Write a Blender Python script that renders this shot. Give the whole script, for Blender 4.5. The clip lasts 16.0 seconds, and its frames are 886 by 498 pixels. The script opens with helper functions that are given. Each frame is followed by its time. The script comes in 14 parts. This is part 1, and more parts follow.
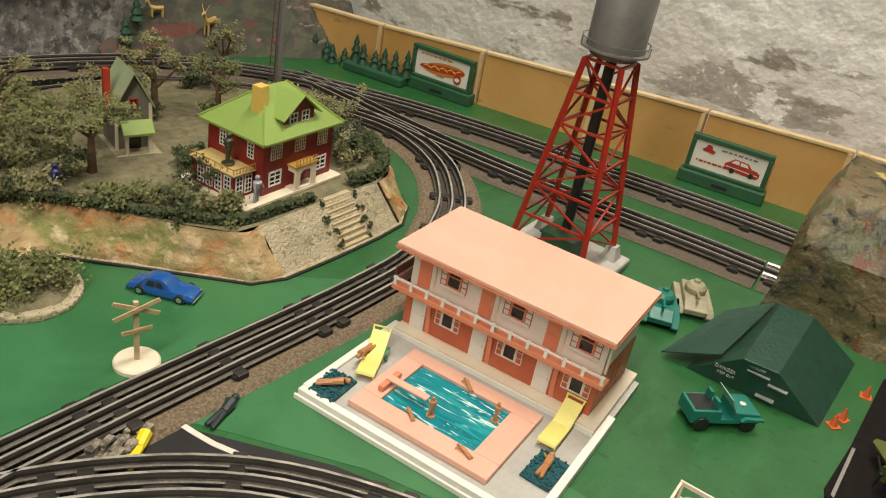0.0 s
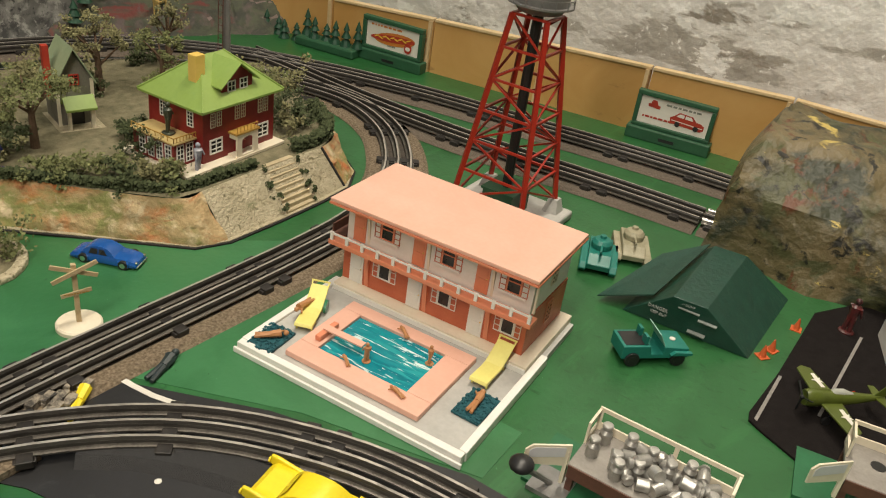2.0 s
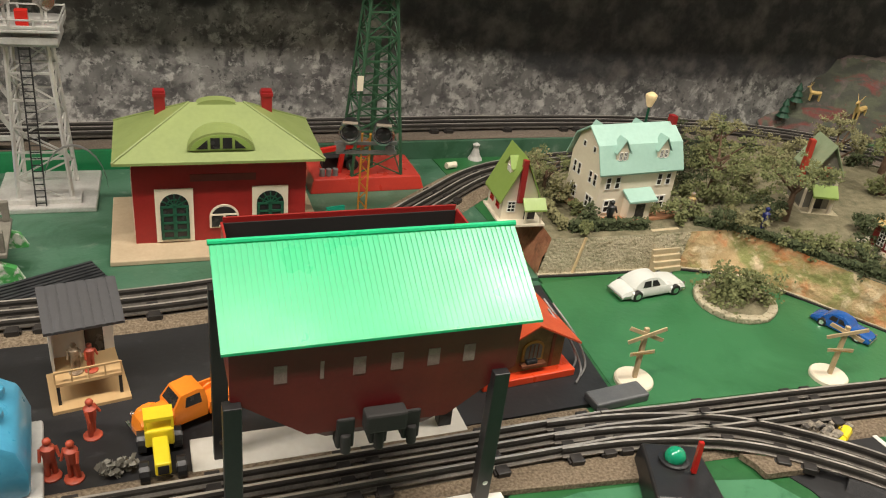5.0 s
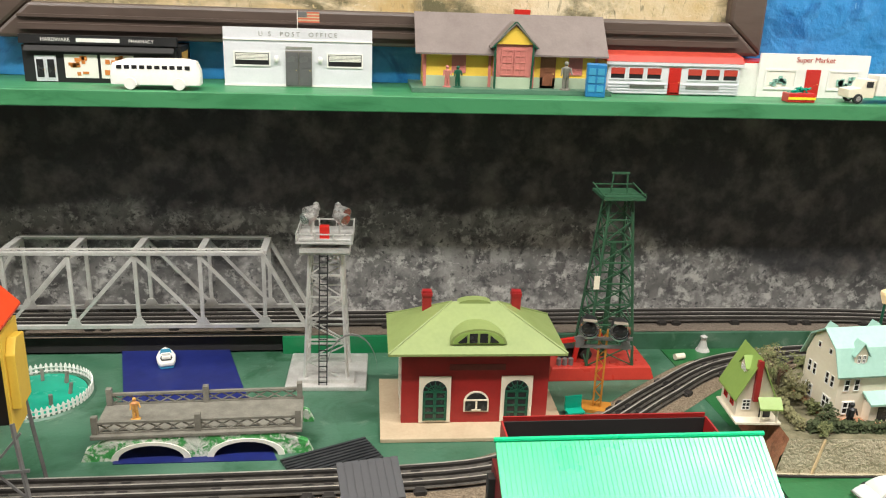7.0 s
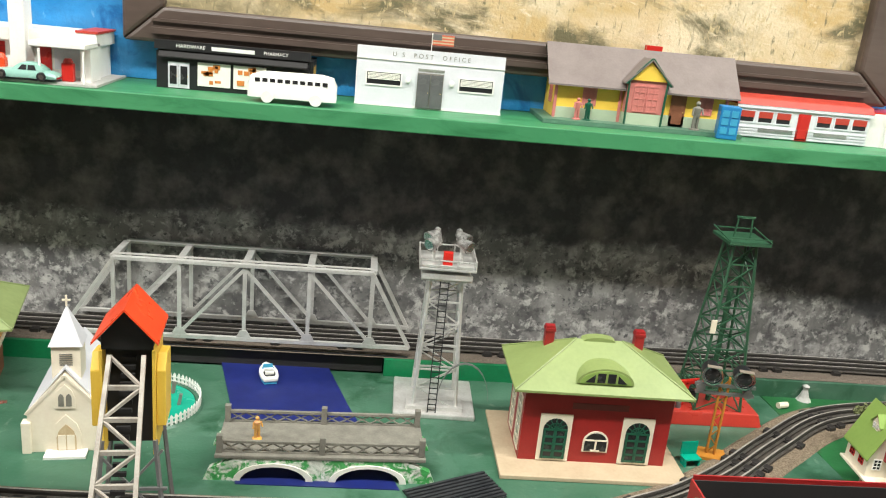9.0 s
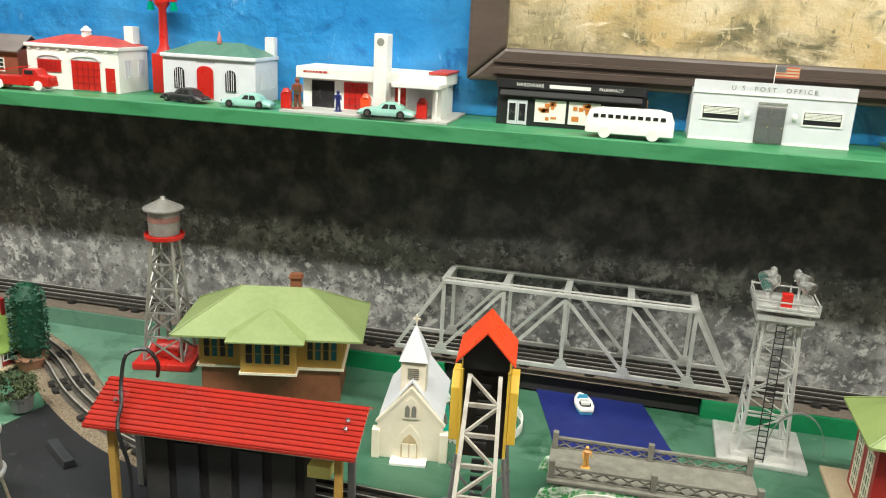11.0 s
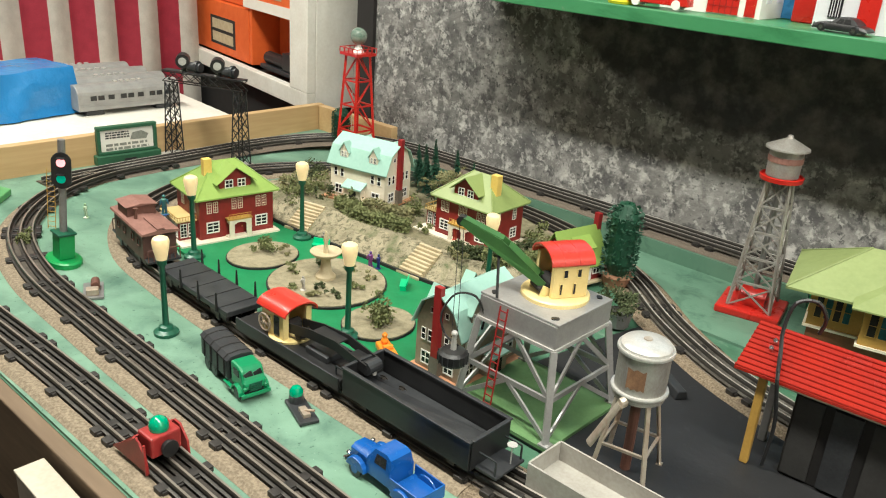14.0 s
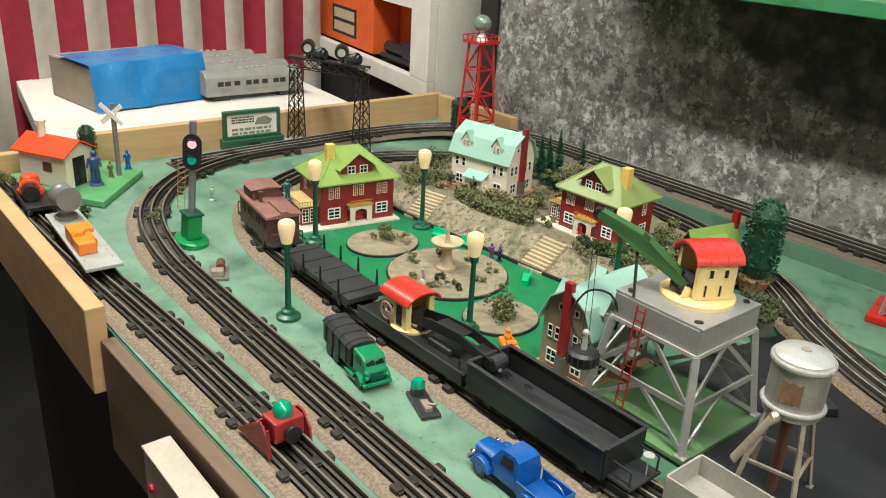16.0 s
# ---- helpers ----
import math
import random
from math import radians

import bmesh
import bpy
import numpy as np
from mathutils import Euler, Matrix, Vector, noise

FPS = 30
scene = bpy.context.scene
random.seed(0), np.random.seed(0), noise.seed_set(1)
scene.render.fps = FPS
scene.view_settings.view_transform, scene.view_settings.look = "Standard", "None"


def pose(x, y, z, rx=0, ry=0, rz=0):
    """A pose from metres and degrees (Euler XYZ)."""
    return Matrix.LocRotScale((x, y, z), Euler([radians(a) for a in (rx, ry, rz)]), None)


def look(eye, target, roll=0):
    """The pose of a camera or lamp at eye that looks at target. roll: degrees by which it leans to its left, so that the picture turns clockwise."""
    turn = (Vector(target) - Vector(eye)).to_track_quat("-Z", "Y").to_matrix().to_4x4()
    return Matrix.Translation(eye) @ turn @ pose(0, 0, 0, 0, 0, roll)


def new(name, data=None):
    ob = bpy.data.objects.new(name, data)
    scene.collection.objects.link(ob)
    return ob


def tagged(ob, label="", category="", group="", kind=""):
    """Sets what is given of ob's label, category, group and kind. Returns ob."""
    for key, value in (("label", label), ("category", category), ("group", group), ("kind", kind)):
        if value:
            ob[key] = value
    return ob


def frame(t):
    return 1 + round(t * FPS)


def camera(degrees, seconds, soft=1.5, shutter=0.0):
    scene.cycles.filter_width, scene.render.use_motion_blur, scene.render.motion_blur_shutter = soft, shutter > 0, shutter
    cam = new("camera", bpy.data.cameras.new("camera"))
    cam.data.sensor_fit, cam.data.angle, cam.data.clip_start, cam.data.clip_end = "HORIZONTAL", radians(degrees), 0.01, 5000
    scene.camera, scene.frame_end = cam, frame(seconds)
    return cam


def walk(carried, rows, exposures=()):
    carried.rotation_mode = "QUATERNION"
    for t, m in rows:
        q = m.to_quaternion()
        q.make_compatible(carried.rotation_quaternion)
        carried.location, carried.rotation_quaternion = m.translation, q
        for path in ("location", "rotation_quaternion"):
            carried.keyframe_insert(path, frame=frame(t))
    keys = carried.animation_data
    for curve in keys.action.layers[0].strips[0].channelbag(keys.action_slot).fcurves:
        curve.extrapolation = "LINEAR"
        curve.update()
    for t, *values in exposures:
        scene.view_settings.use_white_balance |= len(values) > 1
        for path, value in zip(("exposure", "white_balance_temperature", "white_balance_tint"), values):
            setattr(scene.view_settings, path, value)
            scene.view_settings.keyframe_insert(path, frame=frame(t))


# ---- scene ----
cam = camera(57.0, 16.0, soft=1.1)
PATH = [
    (0, (1.606, -0.377, 0.459), (3.13, 0.497, -0.496), 10.8),
    (0.5, (1.612, -0.416, 0.459), (3.185, 0.377, -0.488), 10.4),
    (1, (1.616, -0.431, 0.458), (3.169, 0.384, -0.504), 9.4),
    (1.5, (1.613, -0.436, 0.457), (3.152, 0.387, -0.519), 9.0),
    (2, (1.608, -0.441, 0.452), (3.133, 0.396, -0.534), 8.6),
    (2.5, (1.592, -0.453, 0.452), (3.093, 0.429, -0.533), 8.5),
    (3, (1.553, -0.45, 0.446), (2.978, 0.55, -0.538), 8.6),
    (3.5, (1.483, -0.422, 0.446), (2.766, 0.764, -0.528), 8.5),
    (4, (1.387, -0.377, 0.456), (2.516, 0.944, -0.535), 10.2),
    (4.5, (1.329, -0.373, 0.461), (2.272, 1.074, -0.548), 10.4),
    (5, (1.307, -0.396, 0.478), (1.978, 1.23, -0.475), 6.9),
    (7.3, (1.229, -0.48, 0.552), (1.433, 1.435, 0.013), 2.0),
    (7.5, (1.222, -0.489, 0.53), (1.427, 1.437, 0.032), 2.1),
    (8, (1.14, -0.449, 0.533), (1.427, 1.455, -0.007), 3.5),
    (8.2, (1.123, -0.427, 0.552), (1.403, 1.461, -0.046), 4.5),
    (10.3, (0.998, -0.432, 0.562), (0.909, 1.484, -0.003), 3.5),
    (10.5, (0.985, -0.438, 0.562), (0.809, 1.475, 0.005), 3.2),
    (11, (0.974, -0.447, 0.557), (0.564, 1.427, -0.007), 2.9),
    (11.5, (0.921, -0.457, 0.552), (0.325, 1.359, -0.039), 3.2),
    (12, (0.871, -0.468, 0.546), (0.112, 1.278, -0.067), 3.4),
    (12.5, (0.826, -0.484, 0.542), (-0.061, 1.196, -0.083), 3.5),
    (13, (0.781, -0.483, 0.527), (-0.225, 1.112, -0.139), 3.7),
    (13.5, (0.733, -0.5, 0.523), (-0.391, 0.989, -0.195), 3.8),
    (14, (0.702, -0.514, 0.511), (-0.537, 0.865, -0.239), 4.2),
    (14.5, (0.664, -0.518, 0.493), (-0.65, 0.761, -0.304), 4.3),
    (15, (0.658, -0.516, 0.492), (-0.715, 0.703, -0.302), 4.0),
    (15.5, (0.655, -0.511, 0.49), (-0.752, 0.67, -0.301), 3.6),
    (16, (0.657, -0.511, 0.491), (-0.748, 0.682, -0.287), 3.4),
]
LIGHTMETER = [(0, -0.08, 6650, 7), (1.5, -0.12, 6650, 7), (2.2, -0.2, 6650, 7), (3, -0.14, 6650, 7), (3.5, -0.05, 6650, 7), (4, 0.06, 6350, 10), (4.5, 0.12, 6250, 10), (5.2, 0.22, 6400, 10), (7.3, 0.62, 5850, 8), (8.2, 0.74, 5800, 7), (10.3, 0.66, 5720, 2), (11, 0.64, 5850, 1), (13, 0.45, 6050, 2), (13.6, 0.68, 6000, 2), (14.1, 0.64, 6000, 2), (14.5, 0.53, 5950, 2), (15, 0.46, 5900, 2), (16, 0.44, 5950, 2)]
walk(cam, [(t, look(eye, target, roll)) for t, eye, target, roll in PATH], LIGHTMETER)

# ---- light ----
world = bpy.data.worlds.new("basement_air")
world.use_nodes = True
world.node_tree.nodes["Background"].inputs[0].default_value = (1.0, 0.93, 0.82, 1)
world.node_tree.nodes["Background"].inputs[1].default_value = 0.007
scene.world = world


def area_lamp(x, y, z, sx, sy, watts, col=(1.0, 0.9, 0.77)):
    d = bpy.data.lights.new("area_lamp", "AREA")
    d.shape, d.size, d.size_y, d.energy, d.color = "RECTANGLE", sx, sy, watts, col
    ob = new("area_lamp", d)
    ob.location = (x, y, z)
    return ob


# a row of fluorescent tubes along the table
for lx, w in ((-1.4, 30), (-0.15, 31), (1.15, 31), (2.5, 31)):
    area_lamp(lx, -0.36 if lx < 2 else -0.12, 2.02, 1.2 if lx < 2 else 0.8, 0.12, w)
# weak fill lamps added over the aisle to lift the faces turned to it
for lx in (-0.6, 1.4):
    area_lamp(lx, -1.8, 2.02, 1.2, 0.12, 3)

# ---- materials ----


def mat(name, c1, c2=None, scale=60.0, rough=0.5, bump=0.0, metal=0.0, fine=0.35, bscale=None, coat=0.0, spec=0.5, emit=0.0, stretch=None, contrast=0.5):
    """A surface of two close tones mixed by large and fine noise, with fine relief and uneven gloss."""
    m = bpy.data.materials.new(name)
    m.use_nodes = True
    nt, b = m.node_tree, m.node_tree.nodes["Principled BSDF"]
    c2 = c2 or tuple(v * 0.72 for v in c1)
    geo = nt.nodes.new("ShaderNodeTexCoord")
    src = geo.outputs["Object"]
    if stretch:
        mp = nt.nodes.new("ShaderNodeMapping")
        mp.inputs["Scale"].default_value = stretch
        nt.links.new(src, mp.inputs["Vector"])
        src = mp.outputs[0]
    n1, n2 = nt.nodes.new("ShaderNodeTexNoise"), nt.nodes.new("ShaderNodeTexNoise")
    n1.inputs["Scale"].default_value, n2.inputs["Scale"].default_value = scale, scale * 9
    n1.inputs["Detail"].default_value, n2.inputs["Detail"].default_value = 5, 3
    nt.links.new(src, n1.inputs["Vector"]), nt.links.new(src, n2.inputs["Vector"])
    mx = nt.nodes.new("ShaderNodeMix")
    mx.data_type, mx.inputs[0].default_value = "FLOAT", fine
    nt.links.new(n1.outputs[0], mx.inputs[2]), nt.links.new(n2.outputs[0], mx.inputs[3])
    ramp = nt.nodes.new("ShaderNodeValToRGB")
    ramp.color_ramp.elements[0].position, ramp.color_ramp.elements[1].position = 0.5 - contrast * 0.4, 0.5 + contrast * 0.4
    ramp.color_ramp.elements[0].color, ramp.color_ramp.elements[1].color = (*c2, 1), (*c1, 1)
    nt.links.new(mx.outputs[0], ramp.inputs[0])
    nt.links.new(ramp.outputs[0], b.inputs["Base Color"])
    mr = nt.nodes.new("ShaderNodeMapRange")
    mr.inputs[3].default_value, mr.inputs[4].default_value = min(1, rough + 0.12), max(0.03, rough - 0.12)
    nt.links.new(n1.outputs[0], mr.inputs[0])
    nt.links.new(mr.outputs[0], b.inputs["Roughness"])
    b.inputs["Metallic"].default_value = metal
    b.inputs["Specular IOR Level"].default_value = spec
    b.inputs["Coat Weight"].default_value = coat
    if emit:
        nt.links.new(ramp.outputs[0], b.inputs["Emission Color"])
        b.inputs["Emission Strength"].default_value = emit
    if bump:
        bp, n3 = nt.nodes.new("ShaderNodeBump"), nt.nodes.new("ShaderNodeTexNoise")
        n3.inputs["Scale"].default_value, n3.inputs["Detail"].default_value = bscale or scale * 6, 6
        nt.links.new(src, n3.inputs["Vector"])
        bp.inputs["Strength"].default_value, bp.inputs["Distance"].default_value = bump, 0.002
        nt.links.new(n3.outputs[0], bp.inputs["Height"])
        nt.links.new(bp.outputs[0], b.inputs["Normal"])
    return m


def layered(name, layers, rough=0.85, bump=0.4, bscale=120, bdist=0.004, warp=0.6):
    """Paint in layers: each (colour, noise scale, threshold, softness, squash, seed) covers what lies under it where its noise is high."""
    m = bpy.data.materials.new(name)
    m.use_nodes = True
    nt, b = m.node_tree, m.node_tree.nodes["Principled BSDF"]
    tc = nt.nodes.new("ShaderNodeTexCoord")
    last = None
    for col, sc, th, soft, squash, seed in layers:
        if last is None:
            rgb = nt.nodes.new("ShaderNodeRGB")
            rgb.outputs[0].default_value = (*col, 1)
            last = rgb.outputs[0]
            continue
        mp, nz, rp, mx = (nt.nodes.new(t) for t in ("ShaderNodeMapping", "ShaderNodeTexNoise", "ShaderNodeMapRange", "ShaderNodeMix"))
        mp.inputs["Scale"].default_value, mp.inputs["Location"].default_value = squash, (seed, seed * 0.7, seed * 1.3)
        nt.links.new(tc.outputs["Object"], mp.inputs["Vector"])
        nt.links.new(mp.outputs[0], nz.inputs["Vector"])
        nz.inputs["Scale"].default_value, nz.inputs["Detail"].default_value, nz.inputs["Roughness"].default_value = sc, 9, 0.62
        nz.inputs["Distortion"].default_value = warp
        rp.inputs[1].default_value, rp.inputs[2].default_value = th - soft, th + soft
        nt.links.new(nz.outputs[0], rp.inputs[0])
        mx.data_type = "RGBA"
        nt.links.new(rp.outputs[0], mx.inputs[0])
        nt.links.new(last, mx.inputs[6])
        mx.inputs[7].default_value = (*col, 1)
        last = mx.outputs[2]
    nt.links.new(last, b.inputs["Base Color"])
    b.inputs["Roughness"].default_value = rough
    bp, n3 = nt.nodes.new("ShaderNodeBump"), nt.nodes.new("ShaderNodeTexNoise")
    n3.inputs["Scale"].default_value, n3.inputs["Detail"].default_value = bscale, 8
    nt.links.new(tc.outputs["Object"], n3.inputs["Vector"])
    bp.inputs["Strength"].default_value, bp.inputs["Distance"].default_value = bump, bdist
    nt.links.new(n3.outputs[0], bp.inputs["Height"])
    nt.links.new(bp.outputs[0], b.inputs["Normal"])
    return m


ONE = (1, 1, 1)
GREEN = layered("green_table_paint", [((0.02, 0.108, 0.03), 1, 0, 0, ONE, 0), ((0.034, 0.145, 0.05), 2.3, 0.5, 0.2, ONE, 3), ((0.013, 0.08, 0.02), 8, 0.56, 0.14, ONE, 22), ((0.032, 0.15, 0.045), 40, 0.62, 0.08, (0.35, 1.3, 1), 15), ((0.012, 0.07, 0.018), 130, 0.64, 0.06, (1, 0.5, 1), 8), ((0.12, 0.3, 0.15), 240, 0.725, 0.012, (0.6, 1, 1), 5), ((0.006, 0.035, 0.01), 90, 0.74, 0.02, (1, 0.5, 1), 12)], rough=0.36, bump=0.3, bscale=160, bdist=0.001)
GREENDARK = layered("dark_green_table_paint", [((0.04, 0.112, 0.064), 1, 0, 0, ONE, 0), ((0.075, 0.16, 0.105), 7, 0.5, 0.14, ONE, 3), ((0.02, 0.075, 0.035), 14, 0.6, 0.08, ONE, 6), ((0.14, 0.22, 0.16), 30, 0.66, 0.06, ONE, 9), ((0.3, 0.35, 0.3), 160, 0.72, 0.02, ONE, 5)], rough=0.4, bump=0.25, bscale=200, bdist=0.001)
GREENPALE = layered("worn_pale_green_paint", [((0.12, 0.225, 0.155), 1, 0, 0, ONE, 0), ((0.19, 0.315, 0.23), 5, 0.5, 0.14, ONE, 3), ((0.075, 0.15, 0.11), 11, 0.57, 0.12, ONE, 15), ((0.03, 0.08, 0.05), 190, 0.655, 0.04, ONE, 8), ((0.3, 0.42, 0.34), 330, 0.7, 0.03, ONE, 5)], rough=0.55, bump=0.3, bscale=200, bdist=0.001)
GREENSOFT = layered("paler_green_table_paint", [((0.034, 0.15, 0.054), 1, 0, 0, ONE, 0), ((0.05, 0.185, 0.075), 3, 0.5, 0.2, ONE, 3), ((0.022, 0.11, 0.036), 9, 0.56, 0.14, ONE, 22), ((0.012, 0.06, 0.02), 90, 0.72, 0.03, ONE, 12), ((0.12, 0.3, 0.15), 240, 0.725, 0.012, ONE, 5)], rough=0.36, bump=0.3, bscale=160, bdist=0.001)
GREENDULL = layered("dull_grey_green_paint", [((0.085, 0.175, 0.12), 1, 0, 0, ONE, 0), ((0.12, 0.22, 0.155), 5, 0.5, 0.16, ONE, 3), ((0.05, 0.11, 0.075), 26, 0.6, 0.1, ONE, 8), ((0.2, 0.3, 0.24), 160, 0.7, 0.03, ONE, 5)], rough=0.5, bump=0.3, bscale=180, bdist=0.001)
GREENMID = layered("mid_green_table_paint", [((0.05, 0.185, 0.085), 1, 0, 0, ONE, 0), ((0.075, 0.23, 0.115), 6, 0.5, 0.15, ONE, 3), ((0.03, 0.13, 0.055), 40, 0.6, 0.08, ONE, 8), ((0.012, 0.05, 0.02), 120, 0.7, 0.03, ONE, 12)], rough=0.4, bump=0.3, bscale=160, bdist=0.001)
SHELFGREEN = layered("brushed_green_shelf_paint", [((0.045, 0.205, 0.08), 1, 0, 0, ONE, 0), ((0.065, 0.245, 0.105), 6, 0.5, 0.15, (0.4, 1, 1), 3), ((0.025, 0.14, 0.05), 30, 0.6, 0.1, (0.3, 1, 1), 8), ((0.11, 0.24, 0.13), 90, 0.68, 0.04, (0.4, 1, 1), 14)], rough=0.45, bump=0.3, bscale=120, bdist=0.001)
GRASS2 = mat("bright_green_paint", (0.018, 0.22, 0.08), (0.012, 0.16, 0.055), 30, 0.45, 0.1)
BLACKTOP = layered("black_road_paint", [((0.012, 0.012, 0.013), 1, 0, 0, ONE, 0), ((0.019, 0.019, 0.021), 8, 0.5, 0.15, ONE, 2), ((0.034, 0.034, 0.037), 60, 0.66, 0.06, ONE, 4), ((0.3, 0.3, 0.3), 180, 0.77, 0.015, ONE, 6)], rough=0.5, bump=0.2, bscale=200, bdist=0.001)
CORK = mat("cork_roadbed", (0.32, 0.25, 0.17), (0.13, 0.095, 0.06), 400, 0.9, 0.8, contrast=0.35, fine=0.2)
CORKTAN = mat("tan_cork_roadbed", (0.31, 0.25, 0.175), (0.165, 0.128, 0.088), 300, 0.9, 0.6, contrast=0.35, fine=0.2)
CORKDARK = mat("worn_grey_roadbed", (0.2, 0.16, 0.125), (0.1, 0.08, 0.06), 400, 0.9, 0.7)
def rail_tin(name, top, side, rough):
    """Tin rail: bright on its crown, wheel polish and glints both put into the colour; dark and dull on its sides."""
    m = mat(name, side, tuple(v * 0.5 for v in side), 60, 0.6, 0.1, metal=0.3)
    nt = m.node_tree
    b = nt.nodes["Principled BSDF"]
    old = b.inputs["Base Color"].links[0].from_socket
    geo, sep, rg, mx, wear = (nt.nodes.new(t) for t in ("ShaderNodeNewGeometry", "ShaderNodeSeparateXYZ", "ShaderNodeMapRange", "ShaderNodeMix", "ShaderNodeTexNoise"))
    nt.links.new(geo.outputs["Normal"], sep.inputs[0])
    nt.links.new(sep.outputs[2], rg.inputs[0])
    rg.inputs[1].default_value, rg.inputs[2].default_value = 0.55, 0.9
    wear.inputs["Scale"].default_value = 25
    ml = nt.nodes.new("ShaderNodeMath")
    ml.operation = "MULTIPLY"
    w2 = nt.nodes.new("ShaderNodeMapRange")
    w2.inputs[1].default_value, w2.inputs[2].default_value, w2.inputs[3].default_value = 0.35, 0.65, 0.35
    nt.links.new(wear.outputs[0], w2.inputs[0])
    nt.links.new(rg.outputs[0], ml.inputs[0])
    nt.links.new(w2.outputs[0], ml.inputs[1])
    mx.data_type = "RGBA"
    nt.links.new(ml.outputs[0], mx.inputs[0])
    nt.links.new(old, mx.inputs[6])
    mx.inputs[7].default_value = (*top, 1)
    nt.links.new(mx.outputs[2], b.inputs["Base Color"])
    half = nt.nodes.new("ShaderNodeMath")
    half.operation, half.inputs[1].default_value = "MULTIPLY", 0.6
    nt.links.new(ml.outputs[0], half.inputs[0])
    nt.links.new(half.outputs[0], b.inputs["Metallic"])
    b.inputs["Roughness"].links and nt.links.remove(b.inputs["Roughness"].links[0])
    b.inputs["Roughness"].default_value = rough
    return m


RAIL = rail_tin("tin_rail", (0.6, 0.56, 0.5), (0.05, 0.045, 0.04), 0.38)
RAILOLD = rail_tin("oxidised_tin_rail", (0.36, 0.32, 0.27), (0.045, 0.039, 0.033), 0.34)
RAILFOOT = mat("dull_tin_rail_foot", (0.27, 0.25, 0.22), (0.09, 0.08, 0.07), 70, 0.38, 0.1, metal=0.7)
FOOTOLD = mat("oily_dark_tin", (0.075, 0.068, 0.06), (0.02, 0.018, 0.016), 70, 0.42, 0.1, metal=0.4)
DARKBED = mat("dark_brown_roadbed", (0.095, 0.077, 0.061), (0.04, 0.033, 0.027), 90, 0.85, 0.6)
DUSTBED = mat("dusty_grey_roadbed", (0.24, 0.205, 0.165), (0.12, 0.1, 0.08), 120, 0.9, 0.5)
BLACKBED = mat("near_black_roadbed", (0.05, 0.04, 0.033), (0.018, 0.015, 0.013), 90, 0.85, 0.6)
RAILSHINE = mat("new_bright_rail", (0.72, 0.71, 0.7), (0.5, 0.49, 0.48), 60, 0.28, 0.05, metal=0.95)
TIE = mat("black_tin_tie", (0.012, 0.011, 0.01), (0.035, 0.03, 0.027), 90, 0.5, 0.1)
BLACK = mat("black_plastic", (0.012, 0.012, 0.013), (0.02, 0.02, 0.021), 80, 0.4, 0.05)
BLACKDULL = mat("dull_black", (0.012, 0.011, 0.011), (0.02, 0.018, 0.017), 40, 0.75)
SOOT = mat("dusty_black_metal", (0.016, 0.017, 0.02), (0.04, 0.042, 0.045), 40, 0.42, 0.08)
STONEWALL = layered("painted_rock_wall", [((0.165, 0.16, 0.153), 1, 0, 0, ONE, 0), ((0.25, 0.244, 0.233), 6, 0.5, 0.14, ONE, 1), ((0.095, 0.093, 0.092), 13, 0.56, 0.09, ONE, 11), ((0.36, 0.35, 0.335), 22, 0.565, 0.06, ONE, 4), ((0.09, 0.088, 0.088), 36, 0.58, 0.06, ONE, 17), ((0.5, 0.487, 0.462), 44, 0.595, 0.05, ONE, 6), ((0.42, 0.41, 0.39), 90, 0.61, 0.05, ONE, 23), ((0.075, 0.075, 0.075), 110, 0.615, 0.05, ONE, 37)], rough=0.85, bump=0.6, bscale=60, bdist=0.005, warp=0.3)


